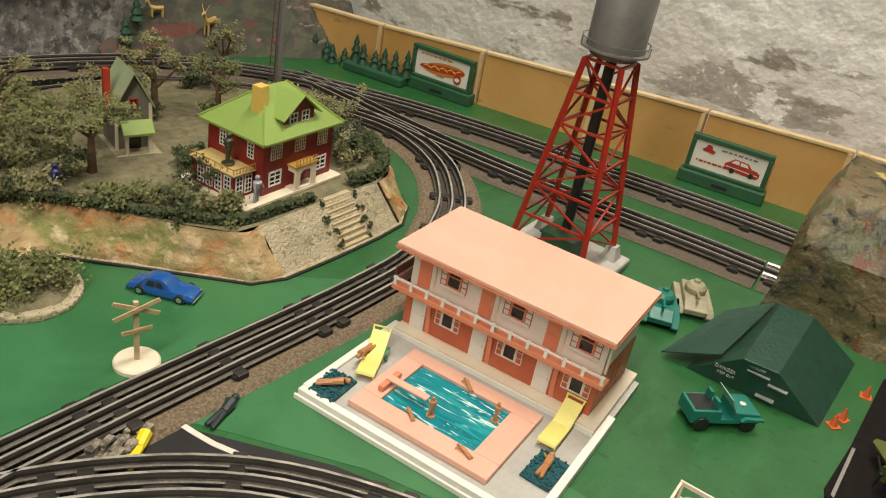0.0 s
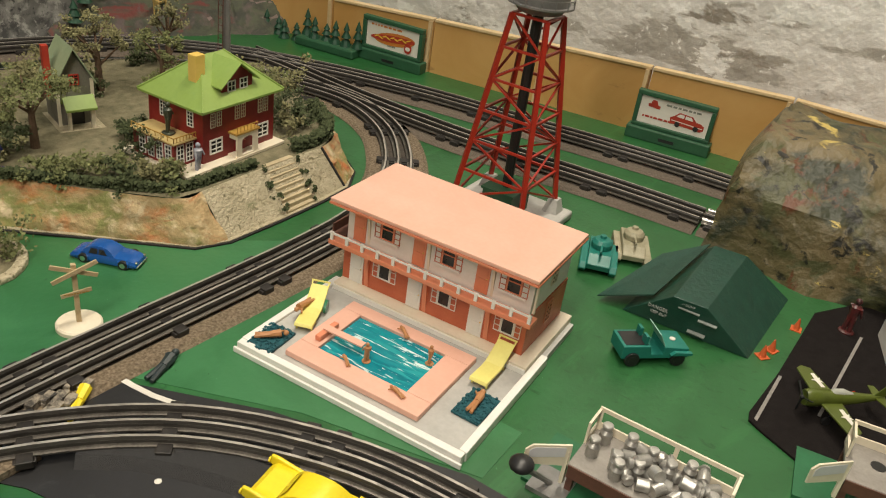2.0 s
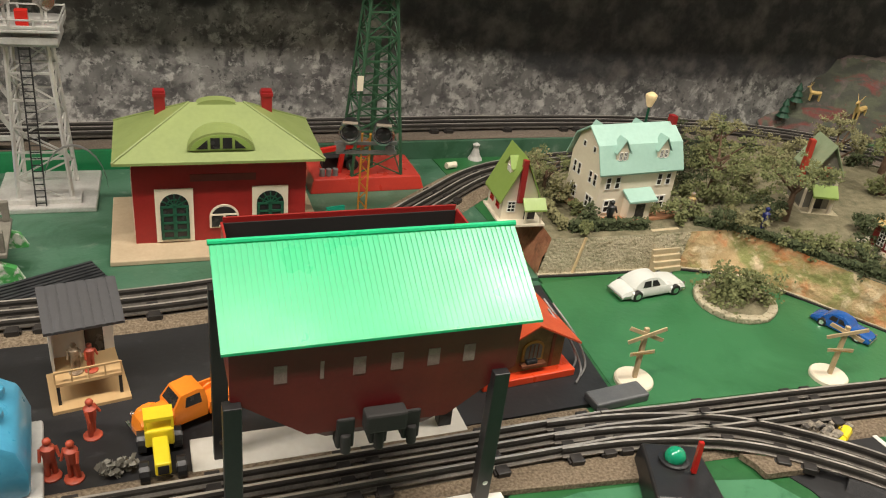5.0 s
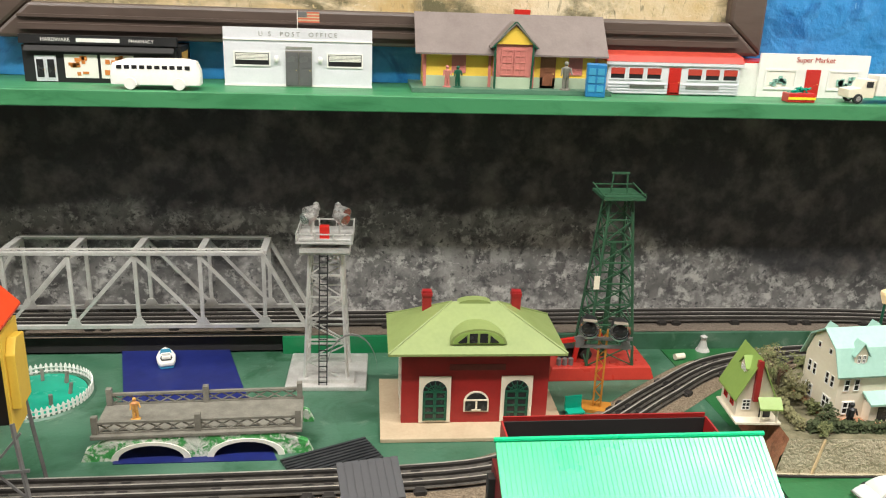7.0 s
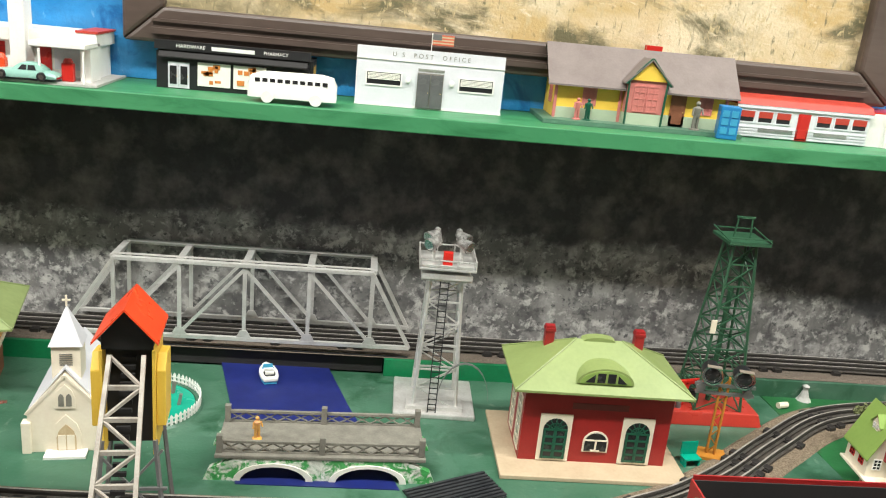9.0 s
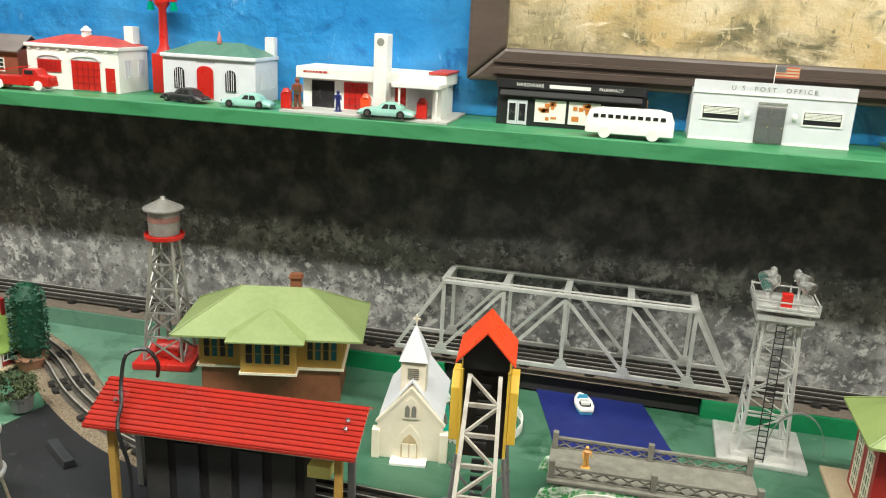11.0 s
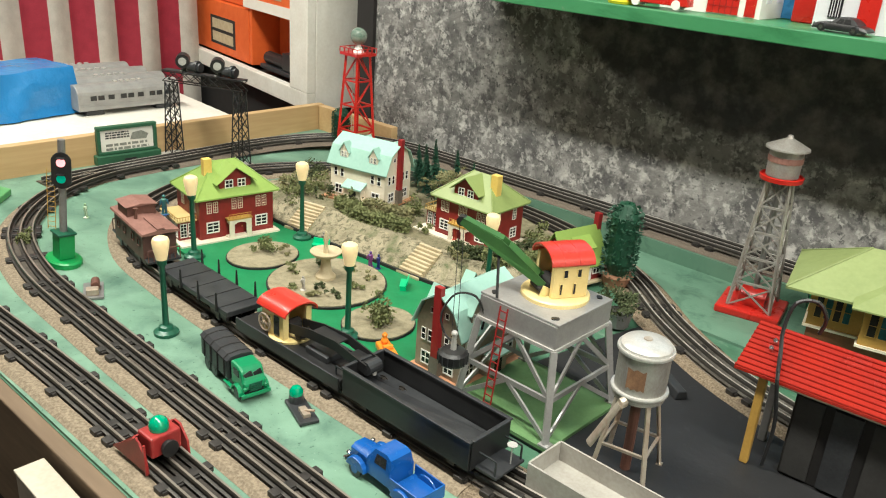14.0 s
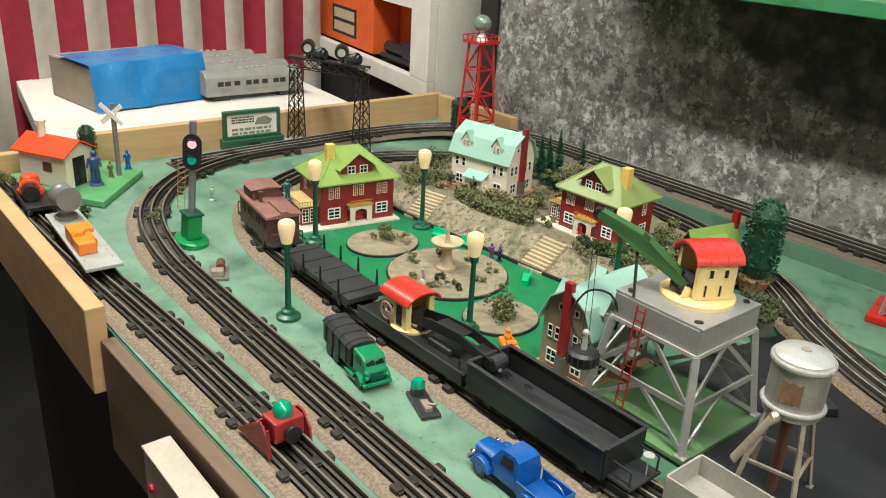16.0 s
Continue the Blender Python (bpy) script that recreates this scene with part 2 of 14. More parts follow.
def shelf_shade_paint(m):
    """Darkens the upper part of the wall's rock paint with the shelf's painted shadow and dark clouds, with a soft
    ragged rim that rises towards the shelf's end.
    """
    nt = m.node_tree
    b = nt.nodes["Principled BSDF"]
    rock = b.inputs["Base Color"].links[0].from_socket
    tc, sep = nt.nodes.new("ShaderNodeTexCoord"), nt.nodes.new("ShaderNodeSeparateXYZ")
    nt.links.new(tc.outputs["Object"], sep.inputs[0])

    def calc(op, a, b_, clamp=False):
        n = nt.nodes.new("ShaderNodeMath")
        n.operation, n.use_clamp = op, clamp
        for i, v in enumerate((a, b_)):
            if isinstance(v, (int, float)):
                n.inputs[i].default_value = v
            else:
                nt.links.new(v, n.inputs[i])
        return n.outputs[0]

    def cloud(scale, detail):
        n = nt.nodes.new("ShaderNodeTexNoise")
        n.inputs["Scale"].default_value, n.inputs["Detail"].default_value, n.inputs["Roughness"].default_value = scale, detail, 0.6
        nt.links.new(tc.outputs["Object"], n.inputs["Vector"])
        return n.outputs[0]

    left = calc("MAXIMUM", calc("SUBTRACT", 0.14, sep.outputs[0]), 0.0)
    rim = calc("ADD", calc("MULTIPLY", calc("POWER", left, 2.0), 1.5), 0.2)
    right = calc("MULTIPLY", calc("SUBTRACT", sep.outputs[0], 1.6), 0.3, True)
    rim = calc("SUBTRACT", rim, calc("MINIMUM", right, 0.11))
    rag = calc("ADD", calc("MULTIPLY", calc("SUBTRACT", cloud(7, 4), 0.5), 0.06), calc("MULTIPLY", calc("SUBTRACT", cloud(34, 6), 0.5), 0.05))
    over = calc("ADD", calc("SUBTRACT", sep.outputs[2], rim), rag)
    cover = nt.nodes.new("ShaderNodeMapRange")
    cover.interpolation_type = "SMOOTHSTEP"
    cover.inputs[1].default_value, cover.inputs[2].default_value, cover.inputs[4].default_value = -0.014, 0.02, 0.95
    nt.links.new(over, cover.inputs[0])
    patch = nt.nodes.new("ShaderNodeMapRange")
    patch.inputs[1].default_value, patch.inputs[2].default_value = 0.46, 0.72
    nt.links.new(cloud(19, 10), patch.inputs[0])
    shade_tone = nt.nodes.new("ShaderNodeMix")
    shade_tone.data_type = "RGBA"
    shade_tone.inputs[6].default_value, shade_tone.inputs[7].default_value = (0.034, 0.034, 0.037, 1), (0.15, 0.136, 0.124, 1)
    nt.links.new(patch.outputs[0], shade_tone.inputs[0])
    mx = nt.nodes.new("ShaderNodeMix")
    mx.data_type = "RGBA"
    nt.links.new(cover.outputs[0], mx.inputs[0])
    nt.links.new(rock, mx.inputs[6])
    nt.links.new(shade_tone.outputs[2], mx.inputs[7])
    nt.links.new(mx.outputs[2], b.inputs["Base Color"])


# shelf's shadow and dark paint clouds go into the wall colour
shelf_shade_paint(STONEWALL)
PLASTER = layered("peeling_plaster", [((0.63, 0.61, 0.575), 1, 0, 0, ONE, 0), ((0.74, 0.72, 0.69), 3.2, 0.47, 0.12, (1, 1, 1.3), 1), ((0.42, 0.395, 0.355), 4.2, 0.585, 0.012, (1, 0.55, 1.7), 5), ((0.86, 0.85, 0.82), 11, 0.57, 0.012, (1, 0.8, 1.4), 13), ((0.29, 0.26, 0.22), 7.5, 0.63, 0.018, (1, 0.6, 1.6), 9), ((0.3, 0.255, 0.2), 3.0, 0.69, 0.03, (1, 0.35, 2.2), 27), ((0.84, 0.83, 0.8), 60, 0.64, 0.03, ONE, 31), ((0.3, 0.26, 0.21), 120, 0.69, 0.02, (1, 0.7, 1), 41)], rough=0.9, bump=0.9, bscale=30, bdist=0.008, warp=0.25)
YFENCE = layered("ochre_fence_board", [((0.58, 0.345, 0.12), 1, 0, 0, ONE, 0), ((0.5, 0.275, 0.08), 7, 0.52, 0.15, ONE, 2), ((0.28, 0.14, 0.05), 16, 0.68, 0.06, (1, 1, 2.4), 5), ((0.55, 0.33, 0.12), 26, 0.68, 0.05, (1, 2.2, 1), 8)], rough=0.6, bump=0.15, bscale=90, bdist=0.001)
CREAMTRIM = mat("cream_trim_wood", (0.72, 0.55, 0.33), (0.55, 0.4, 0.2), 30, 0.6, 0.1)
PINE = mat("pale_pine_board", (0.56, 0.39, 0.2), (0.4, 0.25, 0.11), 12, 0.55, 0.1, stretch=(1, 0.12, 1.5))
FASCIA = mat("brown_fascia_board", (0.185, 0.128, 0.078), (0.1, 0.066, 0.039), 14, 0.65, 0.15, stretch=(0.15, 1, 1))
PINK = mat("pink_roof_plastic", (0.78, 0.47, 0.37), (0.71, 0.4, 0.3), 25, 0.38, 0.03)
SALMON = mat("salmon_plastic", (0.75, 0.28, 0.16), (0.66, 0.22, 0.12), 40, 0.4, 0.05)
CORAL = mat("coral_brick_plastic", (0.55, 0.145, 0.07), (0.45, 0.1, 0.045), 60, 0.45, 0.2)
CREAM = mat("cream_plastic", (0.8, 0.74, 0.6), (0.7, 0.62, 0.48), 30, 0.42, 0.04)
AGEDCREAM = mat("yellowed_cream_plastic", (0.62, 0.5, 0.31), (0.42, 0.3, 0.16), 90, 0.5, 0.1)
WHITE = mat("white_plastic", (0.82, 0.81, 0.77), (0.72, 0.7, 0.65), 40, 0.42, 0.04)
WHITEPAINT = mat("white_paint", (0.78, 0.76, 0.7), (0.62, 0.59, 0.52), 14, 0.5, 0.08)
GREYWHITE = mat("pale_grey_plastic", (0.69, 0.685, 0.715), (0.6, 0.6, 0.63), 40, 0.45, 0.04)
CONCRETE = mat("pale_base_board", (0.5, 0.49, 0.46), (0.36, 0.35, 0.33), 24, 0.6, 0.15)
TIMBERRED = mat("dull_brown_red_print", (0.16, 0.03, 0.022), (0.1, 0.02, 0.016), 80, 0.5)
DARKGLASS = mat("dark_window_opening", (0.012, 0.012, 0.014), (0.03, 0.03, 0.03), 80, 0.25)
POOL = layered("pool_water_print", [((0.01, 0.26, 0.31), 1, 0, 0, ONE, 0), ((0.005, 0.17, 0.23), 60, 0.5, 0.1, (0.4, 1, 1), 1), ((0.02, 0.33, 0.36), 120, 0.55, 0.04, (0.2, 1, 1), 9), ((0.6, 0.8, 0.8), 190, 0.585, 0.02, (0.16, 1, 1), 4)], rough=0.15, bump=0.1, bscale=200, bdist=0.0005)
YELLOW = mat("yellow_plastic", (0.85, 0.7, 0.03), (0.78, 0.6, 0.02), 40, 0.35)
PALEYELLOW = mat("pale_yellow_plastic", (0.83, 0.78, 0.25), (0.75, 0.68, 0.2), 40, 0.4)
TEAL = mat("teal_fabric", (0.02, 0.14, 0.17), (0.012, 0.08, 0.1), 300, 0.7, 0.8)
SKIN = mat("tan_figure_plastic", (0.5, 0.25, 0.11), (0.4, 0.18, 0.07), 80, 0.5)
RED = mat("red_enamel", (0.52, 0.02, 0.012), (0.42, 0.014, 0.01), 40, 0.3, 0.03, coat=0.2)
# bin red made darker for the shade under the roof overhang
SHADEDRED = mat("shaded_red_bin_tin", (0.14, 0.012, 0.012), (0.1, 0.008, 0.009), 40, 0.42, 0.05)
TOWERRED = mat("orange_red_tower_paint", (0.43, 0.035, 0.016), (0.33, 0.02, 0.012), 40, 0.36, 0.05)
DEEPRED = mat("dark_red_tin", (0.31, 0.018, 0.016), (0.24, 0.013, 0.012), 30, 0.4, 0.04)
FLAGORANGE = mat("faded_flag_red", (0.55, 0.13, 0.06), (0.45, 0.09, 0.04), 60, 0.6)
FLAGGREY = mat("faded_flag_blue", (0.16, 0.16, 0.15), (0.1, 0.1, 0.1), 60, 0.6)
BASERED = mat("red_derrick_base_tin", (0.46, 0.045, 0.028), (0.36, 0.03, 0.02), 40, 0.3, 0.05, coat=0.2)
BRIGHTSILVER = mat("bright_aluminium_paint", (0.74, 0.73, 0.7), (0.5, 0.48, 0.45), 50, 0.33, 0.06, metal=0.45)
ORANGERED = mat("orange_red_enamel", (0.74, 0.075, 0.02), (0.66, 0.055, 0.015), 40, 0.3, 0.03)
ROOFRED = mat("glossy_red_tin_roof", (0.34, 0.022, 0.013), (0.26, 0.015, 0.01), 30, 0.24, 0.02, coat=0.4)
LIME = mat("lime_green_tin_roof", (0.255, 0.315, 0.11), (0.205, 0.26, 0.085), 24, 0.42, 0.06)
LIMEBRIGHT = mat("bright_lime_tin_roof", (0.27, 0.385, 0.095), (0.215, 0.32, 0.07), 24, 0.36, 0.05)
OLIVE = mat("olive_tin_roof", (0.26, 0.315, 0.125), (0.19, 0.24, 0.085), 20, 0.5, 0.08)
PALEROOF = mat("faded_green_roof_paint", (0.33, 0.4, 0.25), (0.24, 0.3, 0.18), 30, 0.5, 0.08)
AQUA = mat("aqua_tin_roof", (0.36, 0.56, 0.48), (0.29, 0.47, 0.4), 24, 0.4, 0.05)
MINT = mat("glossy_mint_green", (0.025, 0.52, 0.22), (0.02, 0.43, 0.18), 20, 0.3, 0.05)
VILLARED = mat("brick_red_tin", (0.24, 0.018, 0.016), (0.17, 0.012, 0.011), 90, 0.45, 0.08)
SILVER = mat("silver_paint", (0.66, 0.65, 0.62), (0.42, 0.41, 0.39), 50, 0.38, 0.06, metal=0.4)
SILVERDULL = mat("dull_silver_paint", (0.46, 0.45, 0.43), (0.26, 0.23, 0.2), 40, 0.4, 0.08, metal=0.5)
SILVERWORN = mat("worn_silver_paint", (0.62, 0.58, 0.5), (0.3, 0.19, 0.12), 26, 0.4, 0.1, metal=0.5, contrast=0.7)
GREYMETAL = mat("grey_painted_steel", (0.27, 0.265, 0.26), (0.19, 0.185, 0.18), 40, 0.42, 0.05, metal=0.4)
ARMY = mat("dark_green_tent_fabric", (0.012, 0.062, 0.042), (0.008, 0.04, 0.027), 60, 0.42, 0.5, bscale=180)
STENCIL = mat("grey_stencil_paint", (0.4, 0.42, 0.4), (0.25, 0.28, 0.26), 120, 0.6)
TURQ = mat("turquoise_green_plastic", (0.018, 0.2, 0.16), (0.013, 0.15, 0.12), 50, 0.4)
KHAKI = mat("khaki_plastic", (0.4, 0.37, 0.26), (0.25, 0.23, 0.15), 60, 0.5, 0.1)
PLANEGREEN = mat("olive_drab_plastic", (0.1, 0.13, 0.02), (0.07, 0.09, 0.015), 60, 0.35)
CONE = mat("orange_cone_plastic", (0.62, 0.13, 0.035), (0.5, 0.09, 0.025), 60, 0.5)
BLUE = mat("blue_toy_enamel", (0.012, 0.1, 0.38), (0.01, 0.075, 0.3), 40, 0.25, coat=0.3)
NAVY = mat("dark_blue_paint", (0.012, 0.02, 0.14), (0.01, 0.015, 0.1), 30, 0.45, 0.05)
LTBLUE = mat("sky_blue_enamel", (0.08, 0.36, 0.55), (0.06, 0.28, 0.46), 40, 0.3, coat=0.2)
ORANGE = mat("orange_toy_enamel", (0.85, 0.26, 0.02), (0.75, 0.2, 0.015), 40, 0.35)
BOOMGREEN = mat("dull_olive_green_boom", (0.06, 0.16, 0.045), (0.042, 0.115, 0.032), 40, 0.4, 0.05)
DEEPGREEN = mat("dark_green_board_paint", (0.022, 0.15, 0.06), (0.015, 0.11, 0.042), 40, 0.5, 0.08)
PLATEGREEN = mat("faded_green_base_paint", (0.13, 0.24, 0.1), (0.08, 0.16, 0.06), 40, 0.5, 0.08)
TRUCKGREEN = mat("green_toy_enamel", (0.02, 0.2, 0.085), (0.015, 0.15, 0.065), 40, 0.3, coat=0.2)
GREENPOST = mat("dark_green_post_paint", (0.015, 0.1, 0.055), (0.01, 0.07, 0.04), 40, 0.35)
SIGNGREEN = mat("billboard_green", (0.03, 0.11, 0.055), (0.022, 0.08, 0.04), 40, 0.5)
DERRICK = mat("derrick_green_paint", (0.035, 0.1, 0.05), (0.022, 0.07, 0.035), 40, 0.5)
DECKYEL = mat("tan_yellow_deck_tin", (0.58, 0.45, 0.2), (0.46, 0.34, 0.14), 50, 0.5, 0.06)
PALECAB = mat("pale_yellow_crane_enamel", (0.8, 0.65, 0.31), (0.7, 0.54, 0.22), 40, 0.36, 0.03)
CABROOF = mat("red_crane_roof_enamel", (0.56, 0.04, 0.026), (0.46, 0.03, 0.02), 40, 0.3, 0.03, coat=0.2)
CHIMNEYRED = mat("dull_red_chimney_tin", (0.32, 0.018, 0.02), (0.22, 0.012, 0.014), 60, 0.4, 0.04)
CHIMNEYGREY = mat("grey_brown_chimney_foot", (0.2, 0.17, 0.14), (0.12, 0.1, 0.08), 60, 0.6, 0.1)
DECKSTEEL = mat("pale_grey_crane_deck", (0.42, 0.41, 0.4), (0.3, 0.29, 0.285), 40, 0.38, 0.05, metal=0.4)
YCAB = mat("cab_yellow_paint", (0.78, 0.56, 0.16), (0.68, 0.46, 0.1), 40, 0.4, 0.03)
WOODYEL = mat("ochre_painted_metal", (0.5, 0.31, 0.07), (0.36, 0.2, 0.04), 40, 0.5, 0.1)
BROWNWOOD = mat("brown_brick_base", (0.24, 0.09, 0.04), (0.16, 0.055, 0.025), 60, 0.6, 0.2)
RUST = mat("rusty_brown_metal", (0.15, 0.065, 0.045), (0.09, 0.04, 0.03), 40, 0.6, 0.15)
MAROONROOF = mat("faded_caboose_roof", (0.3, 0.15, 0.12), (0.15, 0.07, 0.055), 30, 0.6, 0.1, contrast=0.6)
STRAW = layered("coarse_stucco", [((0.4, 0.35, 0.235), 1, 0, 0, ONE, 0), ((0.5, 0.44, 0.31), 40, 0.5, 0.1, ONE, 1), ((0.24, 0.21, 0.125), 130, 0.62, 0.06, ONE, 4), ((0.1, 0.13, 0.04), 24, 0.66, 0.06, ONE, 7)], rough=0.95, bump=0.9, bscale=300, bdist=0.004)
ROCKPAINT = layered("painted_plaster_bank", [((0.45, 0.33, 0.17), 1, 0, 0, ONE, 0), ((0.5, 0.17, 0.055), 14, 0.55, 0.07, (1, 1, 1.4), 1), ((0.24, 0.25, 0.085), 16, 0.55, 0.06, (1, 1, 1.4), 4), ((0.6, 0.49, 0.31), 40, 0.58, 0.06, ONE, 9), ((0.32, 0.085, 0.035), 34, 0.66, 0.05, (1, 1, 1.6), 12)], rough=0.8, bump=0.8, bscale=90, bdist=0.006)
REDEARTH = layered("red_earth_bank", [((0.26, 0.1, 0.05), 1, 0, 0, ONE, 0), ((0.34, 0.16, 0.08), 30, 0.5, 0.1, ONE, 1), ((0.14, 0.06, 0.03), 70, 0.6, 0.08, ONE, 5)], rough=0.9, bump=0.6, bscale=160)
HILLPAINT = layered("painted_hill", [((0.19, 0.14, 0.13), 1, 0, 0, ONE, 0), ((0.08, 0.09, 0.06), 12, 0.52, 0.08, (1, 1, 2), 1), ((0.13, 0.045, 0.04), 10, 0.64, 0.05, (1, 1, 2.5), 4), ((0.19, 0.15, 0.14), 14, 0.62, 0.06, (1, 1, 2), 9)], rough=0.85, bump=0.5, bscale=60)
HILLCLIFF = layered("dark_green_painted_cliff", [((0.06, 0.062, 0.05), 1, 0, 0, ONE, 0), ((0.09, 0.1, 0.065), 20, 0.52, 0.08, (1, 1, 2), 1), ((0.16, 0.045, 0.04), 14, 0.62, 0.05, (1, 1, 2.5), 4), ((0.13, 0.1, 0.095), 30, 0.6, 0.06, ONE, 9)], rough=0.85, bump=0.6, bscale=80)
TUNNEL = layered("varnished_painted_tunnel", [((0.115, 0.095, 0.045), 1, 0, 0, ONE, 0), ((0.17, 0.132, 0.066), 9, 0.5, 0.06, ONE, 2), ((0.032, 0.038, 0.02), 12, 0.53, 0.05, (1, 1, 1.5), 5), ((0.085, 0.088, 0.038), 22, 0.57, 0.04, ONE, 33), ((0.12, 0.04, 0.015), 17, 0.62, 0.03, (1, 1.4, 1), 8), ((0.56, 0.43, 0.12), 13, 0.635, 0.02, (1, 1, 2.2), 12), ((0.015, 0.015, 0.011), 45, 0.6, 0.03, ONE, 15), ((0.36, 0.29, 0.12), 60, 0.7, 0.02, (1, 1, 2), 21)], rough=0.48, bump=1.0, bscale=45, bdist=0.008)
DIRT = mat("sandy_ground_cover", (0.24, 0.21, 0.13), (0.1, 0.095, 0.05), 90, 0.95, 0.6, contrast=0.4)
SAND = mat("pale_sandy_bed", (0.34, 0.295, 0.195), (0.19, 0.165, 0.1), 110, 0.95, 0.6, contrast=0.4)
LEAF = mat("moss_green_lichen", (0.22, 0.235, 0.095), (0.085, 0.1, 0.036), 160, 0.9, contrast=0.4)
LEAFDARK = mat("dark_green_lichen", (0.085, 0.105, 0.042), (0.035, 0.048, 0.019), 160, 0.9)
LEAFDRY = mat("dry_olive_lichen", (0.29, 0.27, 0.13), (0.13, 0.13, 0.06), 160, 0.9)
CONIFER = mat("bottle_brush_green", (0.01, 0.07, 0.035), (0.005, 0.038, 0.018), 160, 0.6)
BARK = mat("dry_twig_bark", (0.16, 0.1, 0.06), (0.08, 0.05, 0.03), 120, 0.9, 0.4)
STEP = mat("cream_step_wood", (0.56, 0.47, 0.31), (0.4, 0.32, 0.19), 60, 0.7, 0.2)
TARP = layered("blue_plastic_tarp", [((0.03, 0.19, 0.46), 1, 0, 0, ONE, 0), ((0.055, 0.26, 0.56), 6, 0.52, 0.12, ONE, 2), ((0.015, 0.12, 0.34), 16, 0.6, 0.05, ONE, 7), ((0.22, 0.42, 0.64), 42, 0.68, 0.04, (1.6, 1, 0.5), 9)], rough=0.28, bump=0.7, bscale=22, bdist=0.016)
SHEETBLUE = layered("smooth_blue_plastic", [((0.02, 0.165, 0.42), 1, 0, 0, ONE, 0), ((0.035, 0.21, 0.5), 5, 0.52, 0.14, ONE, 2)], rough=0.24, bump=0.5, bscale=14, bdist=0.02)
FRAMEWOOD = mat("dark_walnut_frame", (0.105, 0.078, 0.064), (0.06, 0.042, 0.034), 16, 0.36, 0.15, stretch=(0.2, 1, 1))
CANVAS = layered("desert_landscape_painting", [((0.6, 0.49, 0.31), 1, 0, 0, ONE, 0), ((0.68, 0.58, 0.4), 3, 0.5, 0.12, (1, 1, 3), 1), ((0.5, 0.36, 0.16), 6, 0.54, 0.08, (1, 1, 2.4), 5), ((0.3, 0.25, 0.14), 3.2, 0.535, 0.06, (1, 1, 1.6), 28), ((0.13, 0.115, 0.06), 7, 0.55, 0.05, (1, 1, 1.8), 8), ((0.5, 0.4, 0.22), 70, 0.6, 0.05, (1.6, 1, 0.8), 17), ((0.16, 0.14, 0.075), 60, 0.635, 0.05, (2, 1, 0.7), 11), ((0.7, 0.6, 0.42), 34, 0.66, 0.05, (1, 1, 2.5), 19)], rough=0.42, bump=0.3, bscale=260)
BRICKTAN = layered("tan_plaster_panel", [((0.5, 0.36, 0.22), 1, 0, 0, ONE, 0), ((0.6, 0.46, 0.3), 20, 0.5, 0.1, ONE, 1), ((0.3, 0.18, 0.1), 40, 0.66, 0.05, ONE, 5)], rough=0.8)
GLOBE = mat("milky_lamp_globe", (0.82, 0.64, 0.36), (0.76, 0.55, 0.28), 60, 0.3, emit=0.25)
# darker yellow puts the shade of the taxi's window openings into colour
TAXISHADE = mat("shaded_yellow_window", (0.5, 0.4, 0.03), (0.4, 0.3, 0.02), 40, 0.25)
CHROME = mat("bare_chrome", (0.75, 0.75, 0.76), (0.6, 0.6, 0.6), 60, 0.2, metal=1.0)
MILK = mat("dull_aluminium_can", (0.56, 0.55, 0.52), (0.34, 0.33, 0.31), 120, 0.36, 0.05, metal=0.6)
REDLIGHT = mat("red_signal_lens", (0.9, 0.3, 0.3), (0.85, 0.22, 0.22), 60, 0.15, emit=1.5)
GREENLIGHT = mat("green_signal_lens", (0.01, 0.4, 0.26), (0.008, 0.3, 0.2), 60, 0.15, emit=0.3)
GREENGLASS = mat("green_glass_dome", (0.01, 0.32, 0.17), (0.008, 0.24, 0.12), 60, 0.12, coat=0.5)
STRIPERED = mat("red_bunting_cloth", (0.29, 0.014, 0.034), (0.21, 0.009, 0.024), 30, 0.8, 0.4, bscale=60)
STRIPEWHITE = mat("white_bunting_cloth", (0.5, 0.47, 0.42), (0.38, 0.35, 0.31), 30, 0.8, 0.4, bscale=60)
BOXORANGE = mat("orange_cardboard_box", (0.75, 0.14, 0.025), (0.64, 0.1, 0.018), 30, 0.5)
CARTON = mat("grey_brown_carton", (0.32, 0.27, 0.2), (0.24, 0.2, 0.15), 30, 0.8)
CEIL = mat("ceiling_paint", (0.24, 0.225, 0.2), (0.18, 0.168, 0.15), 4, 0.9)
DIMWALL = mat("brown_grey_wall_paint", (0.16, 0.14, 0.12), (0.12, 0.105, 0.09), 4, 0.9)
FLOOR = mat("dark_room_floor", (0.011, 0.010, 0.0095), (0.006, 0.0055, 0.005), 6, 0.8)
INK = mat("black_ink", (0.015, 0.015, 0.015), (0.03, 0.03, 0.03), 80, 0.6)
PRINTWHITE = mat("white_printed_card", (0.8, 0.78, 0.72), (0.74, 0.7, 0.62), 40, 0.5)
PRINTRED = mat("red_print", (0.45, 0.05, 0.025), (0.35, 0.03, 0.02), 60, 0.5)
PRINTORANGE = mat("orange_print", (0.6, 0.22, 0.04), (0.5, 0.16, 0.03), 60, 0.5)
PRINTGREY = mat("grey_print", (0.3, 0.3, 0.26), (0.16, 0.17, 0.14), 300, 0.5)
AMBER = mat("amber_metal", (0.55, 0.24, 0.03), (0.42, 0.17, 0.02), 40, 0.45)
STATYEL = mat("yellow_wall_plastic", (0.8, 0.55, 0.07), (0.72, 0.47, 0.05), 40, 0.5)
